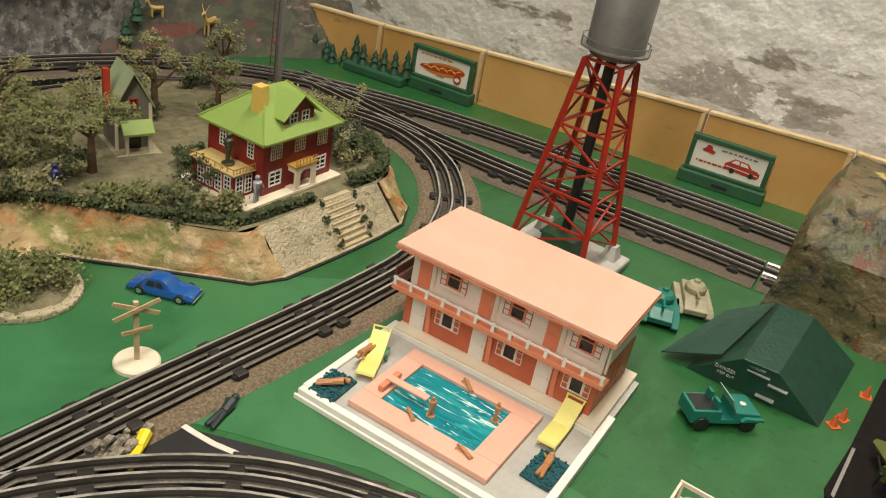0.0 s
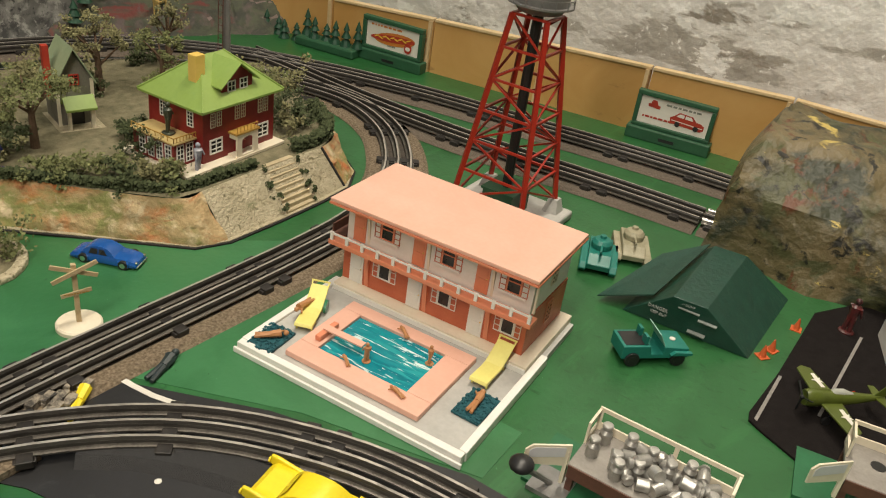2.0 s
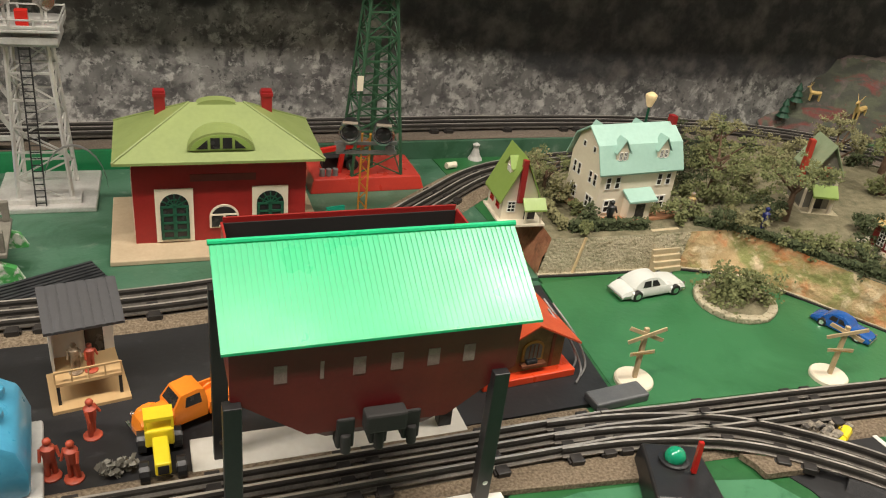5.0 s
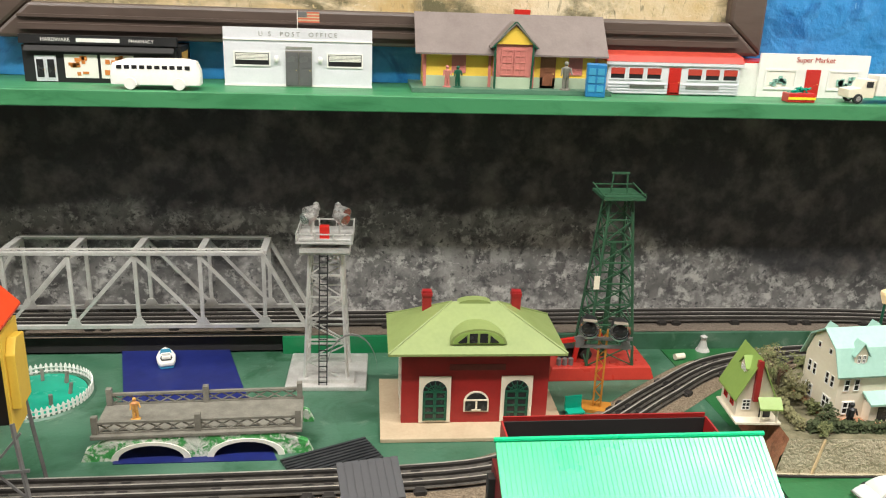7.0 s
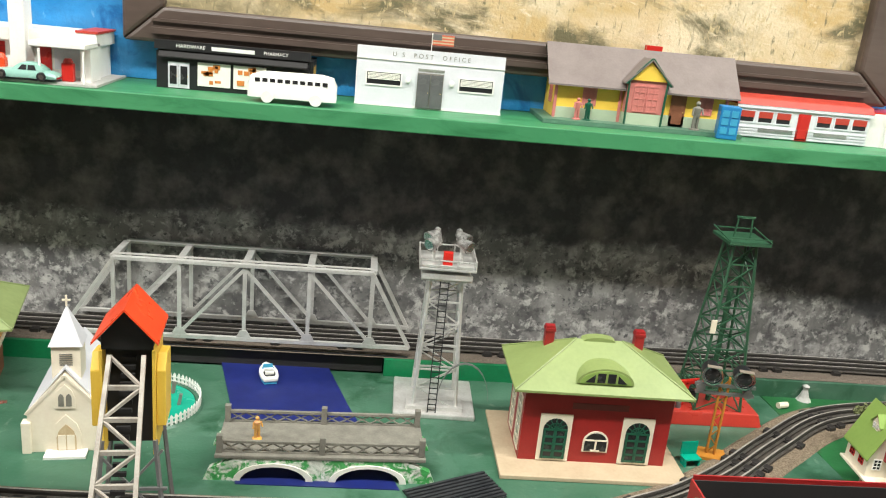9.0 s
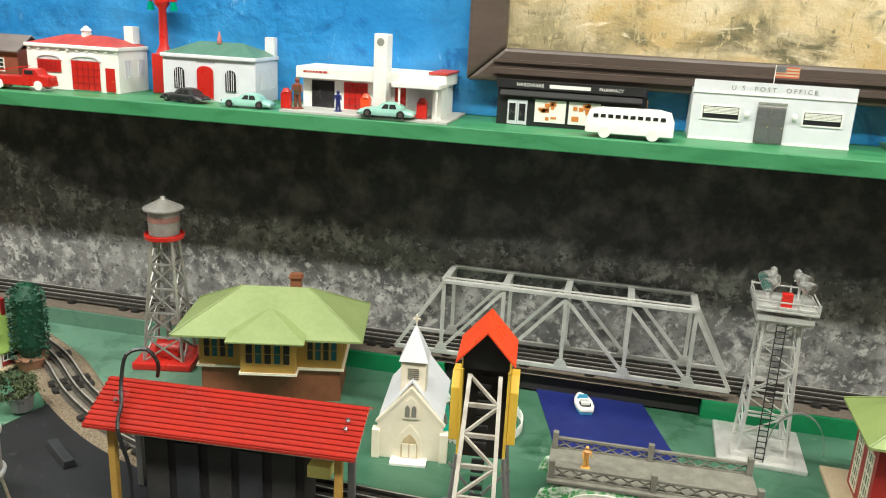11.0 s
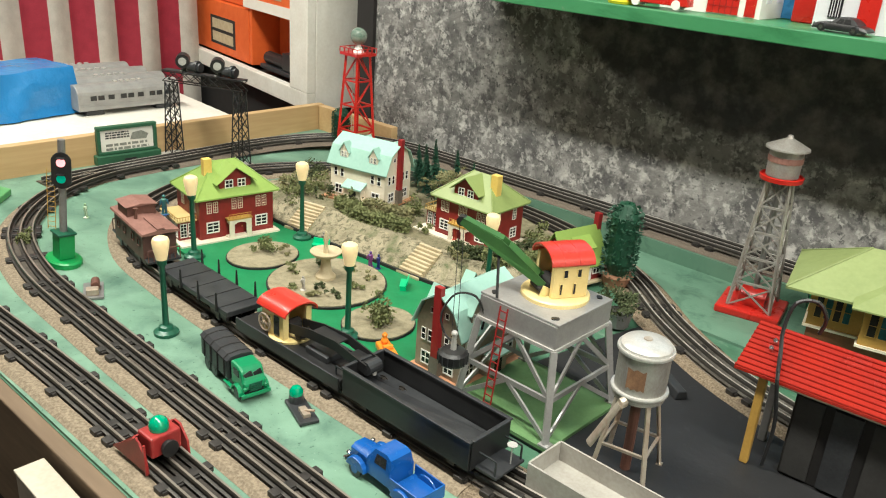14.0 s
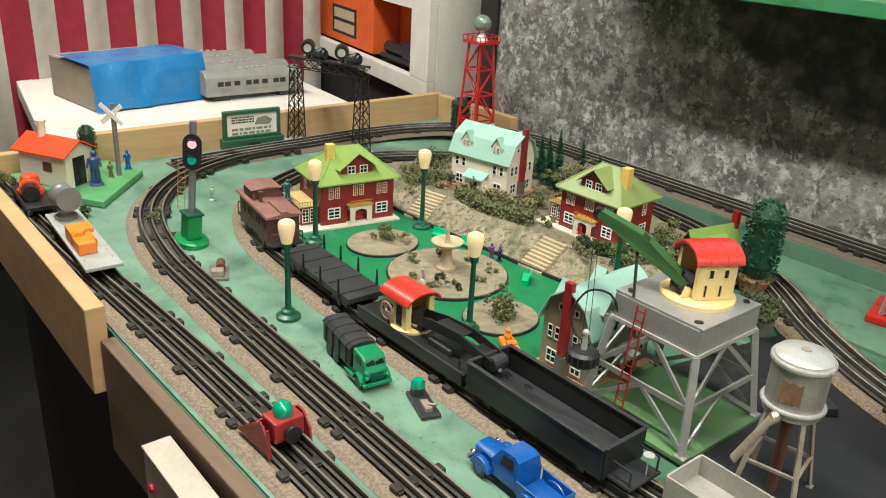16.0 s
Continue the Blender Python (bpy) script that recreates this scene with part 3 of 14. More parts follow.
ROSE = mat("rose_plastic", (0.55, 0.2, 0.17), (0.45, 0.15, 0.13), 60, 0.5)
PALESAGE = mat("pale_sage_plastic", (0.42, 0.5, 0.36), (0.36, 0.43, 0.3), 60, 0.5)
BOOTHBLUE = mat("booth_blue_plastic", (0.03, 0.2, 0.44), (0.025, 0.16, 0.38), 60, 0.4)
ROOFGREY = mat("brown_grey_roof_plastic", (0.2, 0.165, 0.15), (0.15, 0.12, 0.11), 40, 0.6, 0.1)
SEAFOAM = mat("seafoam_car_plastic", (0.3, 0.52, 0.44), (0.24, 0.44, 0.37), 50, 0.35)
GREENROOF = mat("dull_green_roof_plastic", (0.1, 0.2, 0.13), (0.07, 0.15, 0.1), 40, 0.5)
PONDGREEN = mat("pond_green_plastic", (0.02, 0.36, 0.24), (0.015, 0.28, 0.18), 40, 0.25)
ARCHROCK = layered("green_white_painted_rock", [((0.6, 0.62, 0.55), 1, 0, 0, ONE, 0), ((0.06, 0.3, 0.07), 60, 0.5, 0.05, ONE, 2), ((0.75, 0.75, 0.7), 110, 0.6, 0.04, ONE, 5)], rough=0.6, bump=0.7, bscale=120)
GREYPLASTIC = mat("grey_bridge_plastic", (0.24, 0.23, 0.19), (0.13, 0.12, 0.1), 60, 0.6, 0.1)

# ---- building blocks ----
RNG = random.Random(7)


class Mesh:
    """Collects vertices and faces of one part."""

    def __init__(self):
        self.v, self.f = [], []

    def add(self, vs, fs):
        k = len(self.v)
        self.v += [tuple(p) for p in vs]
        self.f += [tuple(k + i for i in f) for f in fs]
        return self

    def box(self, x0, x1, y0, y1, z0, z1):
        vs = [(x, y, z) for z in (z0, z1) for y in (y0, y1) for x in (x0, x1)]
        return self.add(vs, [(0, 2, 3, 1), (4, 5, 7, 6), (0, 1, 5, 4), (2, 6, 7, 3), (0, 4, 6, 2), (1, 3, 7, 5)])

    def beam(self, a, b, w, h=None, up=(0, 0, 1)):
        a, b, h = Vector(a), Vector(b), h or w
        d = (b - a).normalized()
        s = d.cross(Vector(up))
        if s.length < 1e-4:
            s = d.cross(Vector((1, 0, 0)))
        s = s.normalized()
        u = s.cross(d)
        vs = [p + s * (i * w / 2) + u * (j * h / 2) for p in (a, b) for i, j in ((-1, -1), (1, -1), (1, 1), (-1, 1))]
        return self.add(vs, [(0, 1, 2, 3), (7, 6, 5, 4), (0, 4, 5, 1), (1, 5, 6, 2), (2, 6, 7, 3), (3, 7, 4, 0)])

    def tube(self, a, b, r0, r1=None, n=10, caps=True):
        a, b, r1 = Vector(a), Vector(b), r0 if r1 is None else r1
        d = (b - a).normalized()
        s = d.orthogonal().normalized()
        u = d.cross(s)
        vs = []
        for p, r in ((a, r0), (b, r1)):
            vs += [p + (s * math.cos(k * math.tau / n) + u * math.sin(k * math.tau / n)) * r for k in range(n)]
        fs = [(k, (k + 1) % n, n + (k + 1) % n, n + k) for k in range(n)]
        if caps:
            fs += [tuple(range(n - 1, -1, -1)), tuple(range(n, 2 * n))]
        return self.add(vs, fs)

    def lathe(self, profile, n=20, cx=0.0, cy=0.0, cz=0.0):
        vs = [(cx + r * math.cos(k * math.tau / n), cy + r * math.sin(k * math.tau / n), cz + z) for r, z in profile for k in range(n)]
        m = len(profile)
        fs = [(j * n + k, j * n + (k + 1) % n, (j + 1) * n + (k + 1) % n, (j + 1) * n + k) for j in range(m - 1) for k in range(n)]
        fs += [tuple(range(n - 1, -1, -1)), tuple(range((m - 1) * n, m * n))]
        return self.add(vs, fs)

    def prism(self, pts, z0, z1):
        n = len(pts)
        vs = [(x, y, z0) for x, y in pts] + [(x, y, z1) for x, y in pts]
        return self.add(vs, [tuple(range(n - 1, -1, -1)), tuple(range(n, 2 * n))] + [(k, (k + 1) % n, n + (k + 1) % n, n + k) for k in range(n)])

    def side(self, pts, y0, y1):
        """A profile in x and z, drawn out along y."""
        n = len(pts)
        vs = [(x, y0, z) for x, z in pts] + [(x, y1, z) for x, z in pts]
        return self.add(vs, [tuple(range(n)), tuple(range(2 * n - 1, n - 1, -1))] + [(n + k, n + (k + 1) % n, (k + 1) % n, k) for k in range(n)])

    def end(self, pts, x0, x1):
        """A profile in y and z, drawn out along x."""
        n = len(pts)
        vs = [(x0, y, z) for y, z in pts] + [(x1, y, z) for y, z in pts]
        return self.add(vs, [tuple(range(n - 1, -1, -1)), tuple(range(n, 2 * n))] + [(k, (k + 1) % n, n + (k + 1) % n, n + k) for k in range(n)])

    def loft(self, rings):
        n = len(rings[0])
        vs = [p for r in rings for p in r]
        fs = [(j * n + k, j * n + (k + 1) % n, (j + 1) * n + (k + 1) % n, (j + 1) * n + k) for j in range(len(rings) - 1) for k in range(n)]
        fs += [tuple(range(n - 1, -1, -1)), tuple(range((len(rings) - 1) * n, len(rings) * n))]
        return self.add(vs, fs)

    def ring(self, r0, r1, z0, z1, n=40):
        vs = [(r * math.cos(k * math.tau / n), r * math.sin(k * math.tau / n), z) for r, z in ((r0, z0), (r1, z0), (r1, z1), (r0, z1)) for k in range(n)]
        return self.add(vs, [(j * n + k, j * n + (k + 1) % n, ((j + 1) % 4) * n + (k + 1) % n, ((j + 1) % 4) * n + k) for j in range(4) for k in range(n)])

    def ball(self, c, r, n=10, squash=1.0):
        prof = [(max(1e-4, r * math.sin(math.pi * j / n)), -r * squash * math.cos(math.pi * j / n)) for j in range(n + 1)]
        return self.lathe(prof, n + 2, *c)

    def leaves(self, c, rad, count, size, rng=RNG):
        """Many small crumpled flakes in clumps inside an uneven blob."""
        clumps = [Vector((rng.gauss(0, 0.5), rng.gauss(0, 0.5), rng.gauss(0, 0.45))) for _ in range(max(5, count // 18))]
        size *= 0.62
        for _ in range(int(count * 2.6)):
            q = rng.choice(clumps) + Vector((rng.gauss(0, 0.17), rng.gauss(0, 0.17), rng.gauss(0, 0.17)))
            p = Vector((c[0] + q.x * rad[0], c[1] + q.y * rad[1], max(c[2] + q.z * rad[2], c[2] - rad[2])))
            a = Vector((rng.gauss(0, 1), rng.gauss(0, 1), rng.gauss(0, 1))).normalized()
            b = a.orthogonal().normalized()
            s = size * rng.uniform(0.6, 1.4)
            d = a.cross(b)
            self.add([p - a * s, p + b * s * 0.7 + d * s * 0.3, p + a * s, p - b * s * 0.7 - d * s * 0.2], [(0, 1, 2), (0, 2, 3)])
        return self

    def mesh(self, name, material, bevel=0.0, smooth=False):
        me = bpy.data.meshes.new(name)
        me.from_pydata(self.v, [], self.f)
        bm = bmesh.new()
        bm.from_mesh(me)
        if len(bm.faces) < 6000:
            bmesh.ops.recalc_face_normals(bm, faces=bm.faces)
        if bevel:
            es = [e for e in bm.edges if len(e.link_faces) == 2 and e.calc_face_angle(0) > 0.6]
            bmesh.ops.bevel(bm, geom=es, offset=bevel, segments=2, affect="EDGES", profile=0.5)
        bm.to_mesh(me)
        bm.free()
        if smooth:
            for p in me.polygons:
                p.use_smooth = True
            me.set_sharp_from_angle(angle=radians(38))
        me.materials.append(material)
        return me


def thing(name, label, category, x=0, y=0, z=0, rz=0, group="", kind=""):
    ob = new(name)
    ob.empty_display_size = 0.02
    ob.matrix_world = pose(x, y, z, 0, 0, rz)
    return tagged(ob, label, category, group, kind)


def part(name, m, material, parent, label="", bevel=0.0, smooth=False):
    me = m.mesh(name, material, bevel, smooth) if isinstance(m, Mesh) else m
    ob = new(name, me)
    ob.parent = parent
    if label:
        ob["label"] = label
    return ob


def put(name, me, parent, m, label=""):
    """One more piece on a shared mesh, at the pose m under its parent."""
    ob = new(name, me)
    ob.parent = parent
    ob.matrix_local = m
    if label:
        ob["label"] = label
    return ob


def single(name, m, material, label, category, x=0, y=0, z=0, rz=0, group="", kind="", bevel=0.0, smooth=False):
    ob = new(name, m.mesh(name, material, bevel, smooth) if isinstance(m, Mesh) else m)
    ob.matrix_world = pose(x, y, z, 0, 0, rz)
    return tagged(ob, label, category, group, kind)


def lettering(text, size, parent, m, material, name="lettering", extrude=0.0003, spread=1.0):
    cu = bpy.data.curves.new("words", "FONT")
    cu.body, cu.size, cu.align_x, cu.align_y, cu.extrude, cu.space_character = text, size, "CENTER", "CENTER", extrude, spread
    tmp = bpy.data.objects.new("words", cu)
    scene.collection.objects.link(tmp)
    bpy.context.view_layer.update()
    me = bpy.data.meshes.new_from_object(tmp.evaluated_get(bpy.context.evaluated_depsgraph_get()))
    bpy.data.objects.remove(tmp)
    me.materials.clear()
    me.materials.append(material)
    return put(name, me, parent, m)


FRONT = pose(0, 0, 0, 90, 0, 0)


def smooth_path(pts, step=0.02):
    pts = [Vector((*p, 0)[:3]) for p in pts]
    out = []
    for k in range(len(pts) - 1):
        a, b, c, d = pts[max(k - 1, 0)], pts[k], pts[k + 1], pts[min(k + 2, len(pts) - 1)]
        n = max(2, int((c - b).length / step))
        for i in range(n):
            t = i / n
            out.append(0.5 * (2 * b + (c - a) * t + (2 * a - 5 * b + 4 * c - d) * t * t + (3 * b - a - 3 * c + d) * t**3))
    out.append(pts[-1])
    return out


def sweep(line, profile):
    """A profile of (sideways, up) drawn along a line."""
    rings = []
    for k, p in enumerate(line):
        d = line[min(k + 1, len(line) - 1)] - line[max(k - 1, 0)]
        s = Vector((d.y, -d.x, 0)).normalized()
        rings.append([p + s * a + Vector((0, 0, b)) for a, b in profile])
    return Mesh().loft(rings)


GAUGE = 0.0335
TIE_MESH = Mesh().box(-0.0058, 0.0058, -0.0285, 0.0285, 0.0, 0.0062).box(-0.0075, 0.0075, -0.0265, 0.0265, 0.0, 0.0042).mesh("tie", TIE, 0.0008)


def track(pts, label, bed=CORKDARK, rail=RAIL, z=0.004, near=0.036, far=0.036, oil=DARKBED):
    """Three rails on tin ties; near and far: how wide the roadbed lies to either side of the middle rail; oil: colour
    of the strip between the rails.
    """
    line = [p + Vector((0, 0, z)) for p in smooth_path(pts)]
    th = thing("railway_track", label, "track")
    for off in (-GAUGE / 2, 0, GAUGE / 2):
        head = [(off - 0.0013, 0.0060), (off - 0.0013, 0.0090), (off - 0.0021, 0.0106), (off - 0.0012, 0.0126), (off + 0.0012, 0.0126), (off + 0.0021, 0.0106), (off + 0.0013, 0.0090), (off + 0.0013, 0.0060)]
        foot = [(off - 0.0046, 0.0045), (off - 0.0046, 0.0056), (off - 0.0013, 0.0064), (off + 0.0013, 0.0064), (off + 0.0046, 0.0056), (off + 0.0046, 0.0045)]
        rl = part("rail", sweep(line, head), rail if off or rail is RAILOLD else RAIL, th, smooth=True)
        part("rail_foot", sweep(line, foot), FOOTOLD if rail is RAILOLD else RAILFOOT, rl, smooth=True)
    if bed:
        part("roadbed", sweep(line, [(-near - 0.006, -z + 0.0006), (-near, 0.0004), (far, 0.0004), (far + 0.006, -z + 0.0006)]), bed, th)
        part("centre_strip", sweep(line, [(-GAUGE / 2 - 0.0045, 0.0002), (-GAUGE / 2 - 0.003, 0.0011), (GAUGE / 2 + 0.003, 0.0011), (GAUGE / 2 + 0.0045, 0.0002)]), oil, th)
    run, at, count = 0.0, 0.012, 0
    for a, b in zip(line, line[1:]):
        step = (b - a).length
        while at < run + step:
            p, d = a.lerp(b, (at - run) / step), b - a
            put("tie", TIE_MESH, th, Matrix.Translation(p) @ Matrix.Rotation(math.atan2(d.y, d.x), 4, "Z"))
            at += (0.1, 0.1, 0.024)[count % 3]
            count += 1
        run += step
    return th


# ---- the room and the table ----
YW, XR, XL, XEND = 0.785, 2.95, -2.7, -0.72
FL, CL, YF = -0.95, 2.15, -2.6
single("floor", Mesh().box(XL - 0.1, XR + 0.1, YF - 0.1, 2.0, FL - 0.1, FL), FLOOR, "dark bare floor of a basement room", "floor", kind="structure")
single("ceiling", Mesh().box(XL - 0.1, XR + 0.1, YF - 0.1, 2.0, CL, CL + 0.1), CEIL, "plain dusty grey basement ceiling", "ceiling", kind="structure")
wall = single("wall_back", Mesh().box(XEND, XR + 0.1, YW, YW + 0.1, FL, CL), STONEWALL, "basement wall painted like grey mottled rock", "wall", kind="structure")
single("wall_right", Mesh().box(XR, XR + 0.1, YF, YW, FL, CL), PLASTER, "old wall with peeling white plaster over grey stone", "wall", kind="structure")
# far and alcove walls take the floor's near-black for the unlit room
single("wall_left", Mesh().box(XL - 0.1, XL, YF, 2.0, FL, CL), FLOOR, "far basement wall coloured near-black for the unlit room", "wall", kind="structure")
single("wall_front", Mesh().box(XL - 0.1, XR + 0.1, YF - 0.1, YF, FL, CL), DIMWALL, "plain brown-grey basement wall", "wall", kind="structure")
single("wall_north", Mesh().box(XL - 0.1, XEND, 1.9, 2.0, FL, CL), FLOOR, "alcove back wall coloured near-black for the unlit room", "wall", kind="structure")
single("wall_end_strip", Mesh().box(XEND - 0.055, XEND, YW - 0.01, 1.9, FL, CL), BLACKDULL, "black upright strip at the wall's end", "post", kind="structure")

table = thing("layout_table", "long plywood train table painted green", "table", kind="structure")
part("table_top", Mesh().prism([(-0.93, -0.262), (-0.235, -0.256), (0.9, -0.226), (1.0, -0.222), (1.0, -1.1), (XR, -1.1), (XR, YW), (-0.93, YW)], -0.03, -0.0035), GREENDARK, table)
part("paint_patch", Mesh().prism([(1.64, -1.09), (2.93, -1.09), (2.93, 0.77), (1.72, 0.77), (1.735, 0.325), (1.70, 0.12), (1.56, 0.02), (1.5, -0.3)], -0.0034, 0.0), GREEN, table, "bright green paint")
part("paint_patch", Mesh().prism([(-0.92, -0.2605), (-0.235, -0.2545), (0.5, -0.235), (0.45, 0.03), (0.2, 0.06), (-0.3, 0.05), (-0.5, 0.12), (-0.55, 0.6), (0.05, 0.66), (-0.1, 0.77), (-0.92, 0.77)], -0.0034, 0.0002), GREENPALE, table, "worn pale green paint")
part("paint_patch", Mesh().prism([(-0.5, 0.09), (0.12, 0.06), (0.12, 0.36), (-0.05, 0.33), (-0.45, 0.31)], -0.0034, 0.0012), GRASS2, table, "bright green park lawn paint")
part("paint_patch", Mesh().prism([(0.4, 0.70), (1.72, 0.70), (1.735, 0.335), (0.56, 0.36), (0.37, 0.50)], -0.0034, 0.0004), GREENDARK, table, "dark green paint")
part("paint_patch", Mesh().prism([(-0.1, 0.71), (0.42, 0.70), (0.39, 0.50), (0.24, 0.5), (0.1, 0.56), (-0.05, 0.64)], -0.0034, 0.0007), GREENDULL, table, "dull grey-green paint")
part("road_paint", Mesh().prism([(0.17, 0.10), (1.30, 0.10), (1.712, 0.112), (1.728, 0.318), (1.2, 0.308), (0.62, 0.30), (0.50, 0.345), (0.33, 0.47), (0.24, 0.5), (0.21, 0.36)], -0.0034, 0.0014), BLACKTOP, table, "black road paint")
part("road_paint", Mesh().prism([(1.80, 0.008), (1.865, 0.035), (1.93, 0.018), (1.985, -0.1), (2.03, -0.26), (2.03, -0.5), (1.87, -0.5), (1.838, -0.2), (1.829, -0.139), (1.8245, -0.115), (1.8325, -0.085), (1.8285, -0.068), (1.824, -0.05), (1.8205, -0.032), (1.812, -0.014)], -0.0034, 0.0010), BLACKTOP, table, "black road paint")
# paler green between road, bank and motel
part("paint_patch", Mesh().prism([(1.716, 0.1), (1.731, 0.322), (1.85, 0.328), (1.97, 0.306), (2.05, 0.222), (2.112, 0.134), (2.16, 0.11), (2.2, 0.07), (1.9, 0.09)], -0.0034, 0.0005), GREENSOFT, table, "paler green paint")
part("paint_patch", Mesh().prism([(1.94, 0.014), (2.1, 0.004), (2.2, 0.002), (2.2, -0.06), (2.1, -0.1), (2.1, -0.27), (2.035, -0.27), (2.0, -0.12), (1.96, -0.03)], -0.0034, 0.0005), GREENSOFT, table, "paler green paint")
# lighter mid-green round the controller
part("paint_patch", Mesh().prism([(1.52, -0.4), (1.575, 0.005), (1.62, 0.012), (1.70, 0.006), (1.79, -0.012), (1.812, -0.05), (1.816, -0.1), (1.828, -0.2), (1.855, -0.4)], -0.0034, 0.0006), GREENMID, table, "mid-green paint")
part("road_line", sweep(smooth_path([(1.8215, -0.1), (1.825, -0.12), (1.832, -0.155), (1.842, -0.2), (1.868, -0.5)]), [(-0.0015, 0.0012), (0.0015, 0.0012), (0.0015, 0.0018), (-0.0015, 0.0018)]), WHITEPAINT, table)
part("road_line", sweep(smooth_path([(1.934, 0.013), (1.937, -0.02), (1.948, -0.06)]), [(-0.0025, 0.0012), (0.0025, 0.0012), (0.0025, 0.0018), (-0.0025, 0.0018)]), WHITEPAINT, table)
for x, y in ((1.88, -0.093), (1.881, -0.139), (1.884, -0.187), (1.9, -0.12), (1.87, -0.16)):
    part("paint_drip", Mesh().lathe([(0.0028 if y > -0.1 else 0.0022, 0.0012), (0.0015, 0.0019)], 9, x, y), WHITEPAINT, table)
part("fascia", Mesh().prism([(-0.234, -0.274), (1.0, -0.242), (1.0, -0.2225), (-0.234, -0.2565)], -0.16, -0.002), FASCIA, table, "brown varnished fascia board", 0.002)
# black panels added to stand in for the dark room below the table
part("dark_filler_panel", Mesh().box(-0.93, 1.0, -0.22, -0.2, FL, -0.032), BLACKDULL, table)
part("dark_filler_panel", Mesh().box(0.98, XR, -1.1, -1.07, FL, -0.032), BLACKDULL, table)
part("river_paint", Mesh().prism([(0.878, 0.715), (1.036, 0.722), (1.075, 0.59), (1.14, 0.40), (0.95, 0.40), (0.915, 0.58)], -0.003, 0.0016), NAVY, table, "flat dark blue painted river")

# raised shelf for the track along the wall
riser = thing("track_riser", "raised wooden track bed with green painted edge", "track bed", kind="structure")
part("riser_board", Mesh().box(-0.62, 0.36, 0.695, YW, 0, 0.028), GREENDULL, riser)
part("riser_board", Mesh().box(0.362, 0.735, 0.695, YW, 0, 0.028), GRASS2, riser)
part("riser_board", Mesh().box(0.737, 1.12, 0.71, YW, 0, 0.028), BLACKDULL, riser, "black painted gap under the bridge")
part("riser_board", Mesh().box(1.122, 1.34, 0.695, YW, 0, 0.028), GRASS2, riser)
part("riser_board", Mesh().box(1.342, 2.15, 0.695, YW, 0, 0.028), GREENDARK, riser, "dull dark green painted edge")

# pine boards along the far left end
fence = thing("edge_board", "pale knotty pine board edging the table", "edge board", kind="structure")
part("board", Mesh().box(-0.905, -0.885, -0.07, 0.77, -0.004, 0.062), PINE, fence, bevel=0.0015)
part("board", Mesh().box(-0.884, -0.62, 0.752, 0.772, -0.004, 0.06), PINE, fence, bevel=0.0015)
part("board", Mesh().box(-0.905, -0.885, -0.40, -0.072, -0.1, 0.045), PINE, fence, bevel=0.0015)
# the board in front, with a cut end
b2 = thing("edge_board", "thick pale board along the table's front edge with cut end", "edge board", kind="structure")
part("board", Mesh().box(-0.9, -0.236, -0.287, -0.2635, -0.075, 0.04), PINE, b2, bevel=0.002)

# ochre fence panels on the right
f2 = thing("backdrop_fence", "ochre painted fence panels with cream cap rail", "fence", kind="structure")
FENCE = ((0.745, 2.770, 0.078), (0.512, 2.797, 0.082), (0.308, 2.823, 0.09), (0.1, 2.849, 0.097), (-0.075, 2.869, 0.103), (-0.29, 2.888, 0.11), (-0.62, 2.896, 0.11), (-1.05, 2.9, 0.11))
for (ya, xa, za), (yb, xb, zb) in zip(FENCE, FENCE[1:]):
    yb += 0.003
    part("fence_panel", Mesh().add([(xa, ya, -0.001), (xb, yb, -0.001), (xb, yb, zb), (xa, ya, za), (xa + 0.008, ya, -0.001), (xb + 0.008, yb, -0.001), (xb + 0.008, yb, zb), (xa + 0.008, ya, za)], [(0, 1, 2, 3), (7, 6, 5, 4), (0, 4, 5, 1), (1, 5, 6, 2), (2, 6, 7, 3), (3, 7, 4, 0)]), YFENCE, f2)
    part("cap_rail", Mesh().beam((xa + 0.004, ya, za + 0.003), (xb + 0.004, yb, zb + 0.003), 0.014, 0.005), CREAMTRIM, f2, bevel=0.0008)
    part("fence_post", Mesh().box(xb - 0.006, xb - 0.001, yb + 0.0005, yb + 0.007, -0.001, zb), CREAMTRIM, f2)

# ---- tracks ----
track([(-0.80, 0.05, 0), (-0.815, 0.3, 0), (-0.80, 0.55, 0.006), (-0.72, 0.69, 0.014), (-0.56, 0.735, 0.024), (-0.3, 0.738, 0.028), (0.3, 0.742, 0.028), (1.2, 0.742, 0.028), (1.9, 0.742, 0.028), (2.2, 0.728, 0.022), (2.42, 0.68, 0.012), (2.57, 0.57, 0.004), (2.65, 0.42, 0), (2.695, 0.24, 0), (2.722, 0.04, 0), (2.744, -0.14, 0), (2.752, -0.28, 0), (2.765, -0.6, 0), (2.77, -1.05, 0)], "three-rail tinplate track on grey roadbed along the wall")
track([(0.75, -0.13), (0.3, -0.128), (-0.2, -0.127), (-0.43, -0.118), (-0.6, -0.07), (-0.725, 0.03), (-0.79, 0.16), (-0.80, 0.3)], "three-rail tinplate track curving round the table's end", bed=CORKTAN, rail=RAILOLD, near=0.033, far=0.014)
track([(0.9, -0.196), (0.3, -0.199), (-0.1, -0.207), (-0.5, -0.228), (-0.86, -0.238)], "straight three-rail track at the table's front edge", bed=CORKTAN, rail=RAILOLD, near=0.034, far=0.016, oil=BLACKBED)
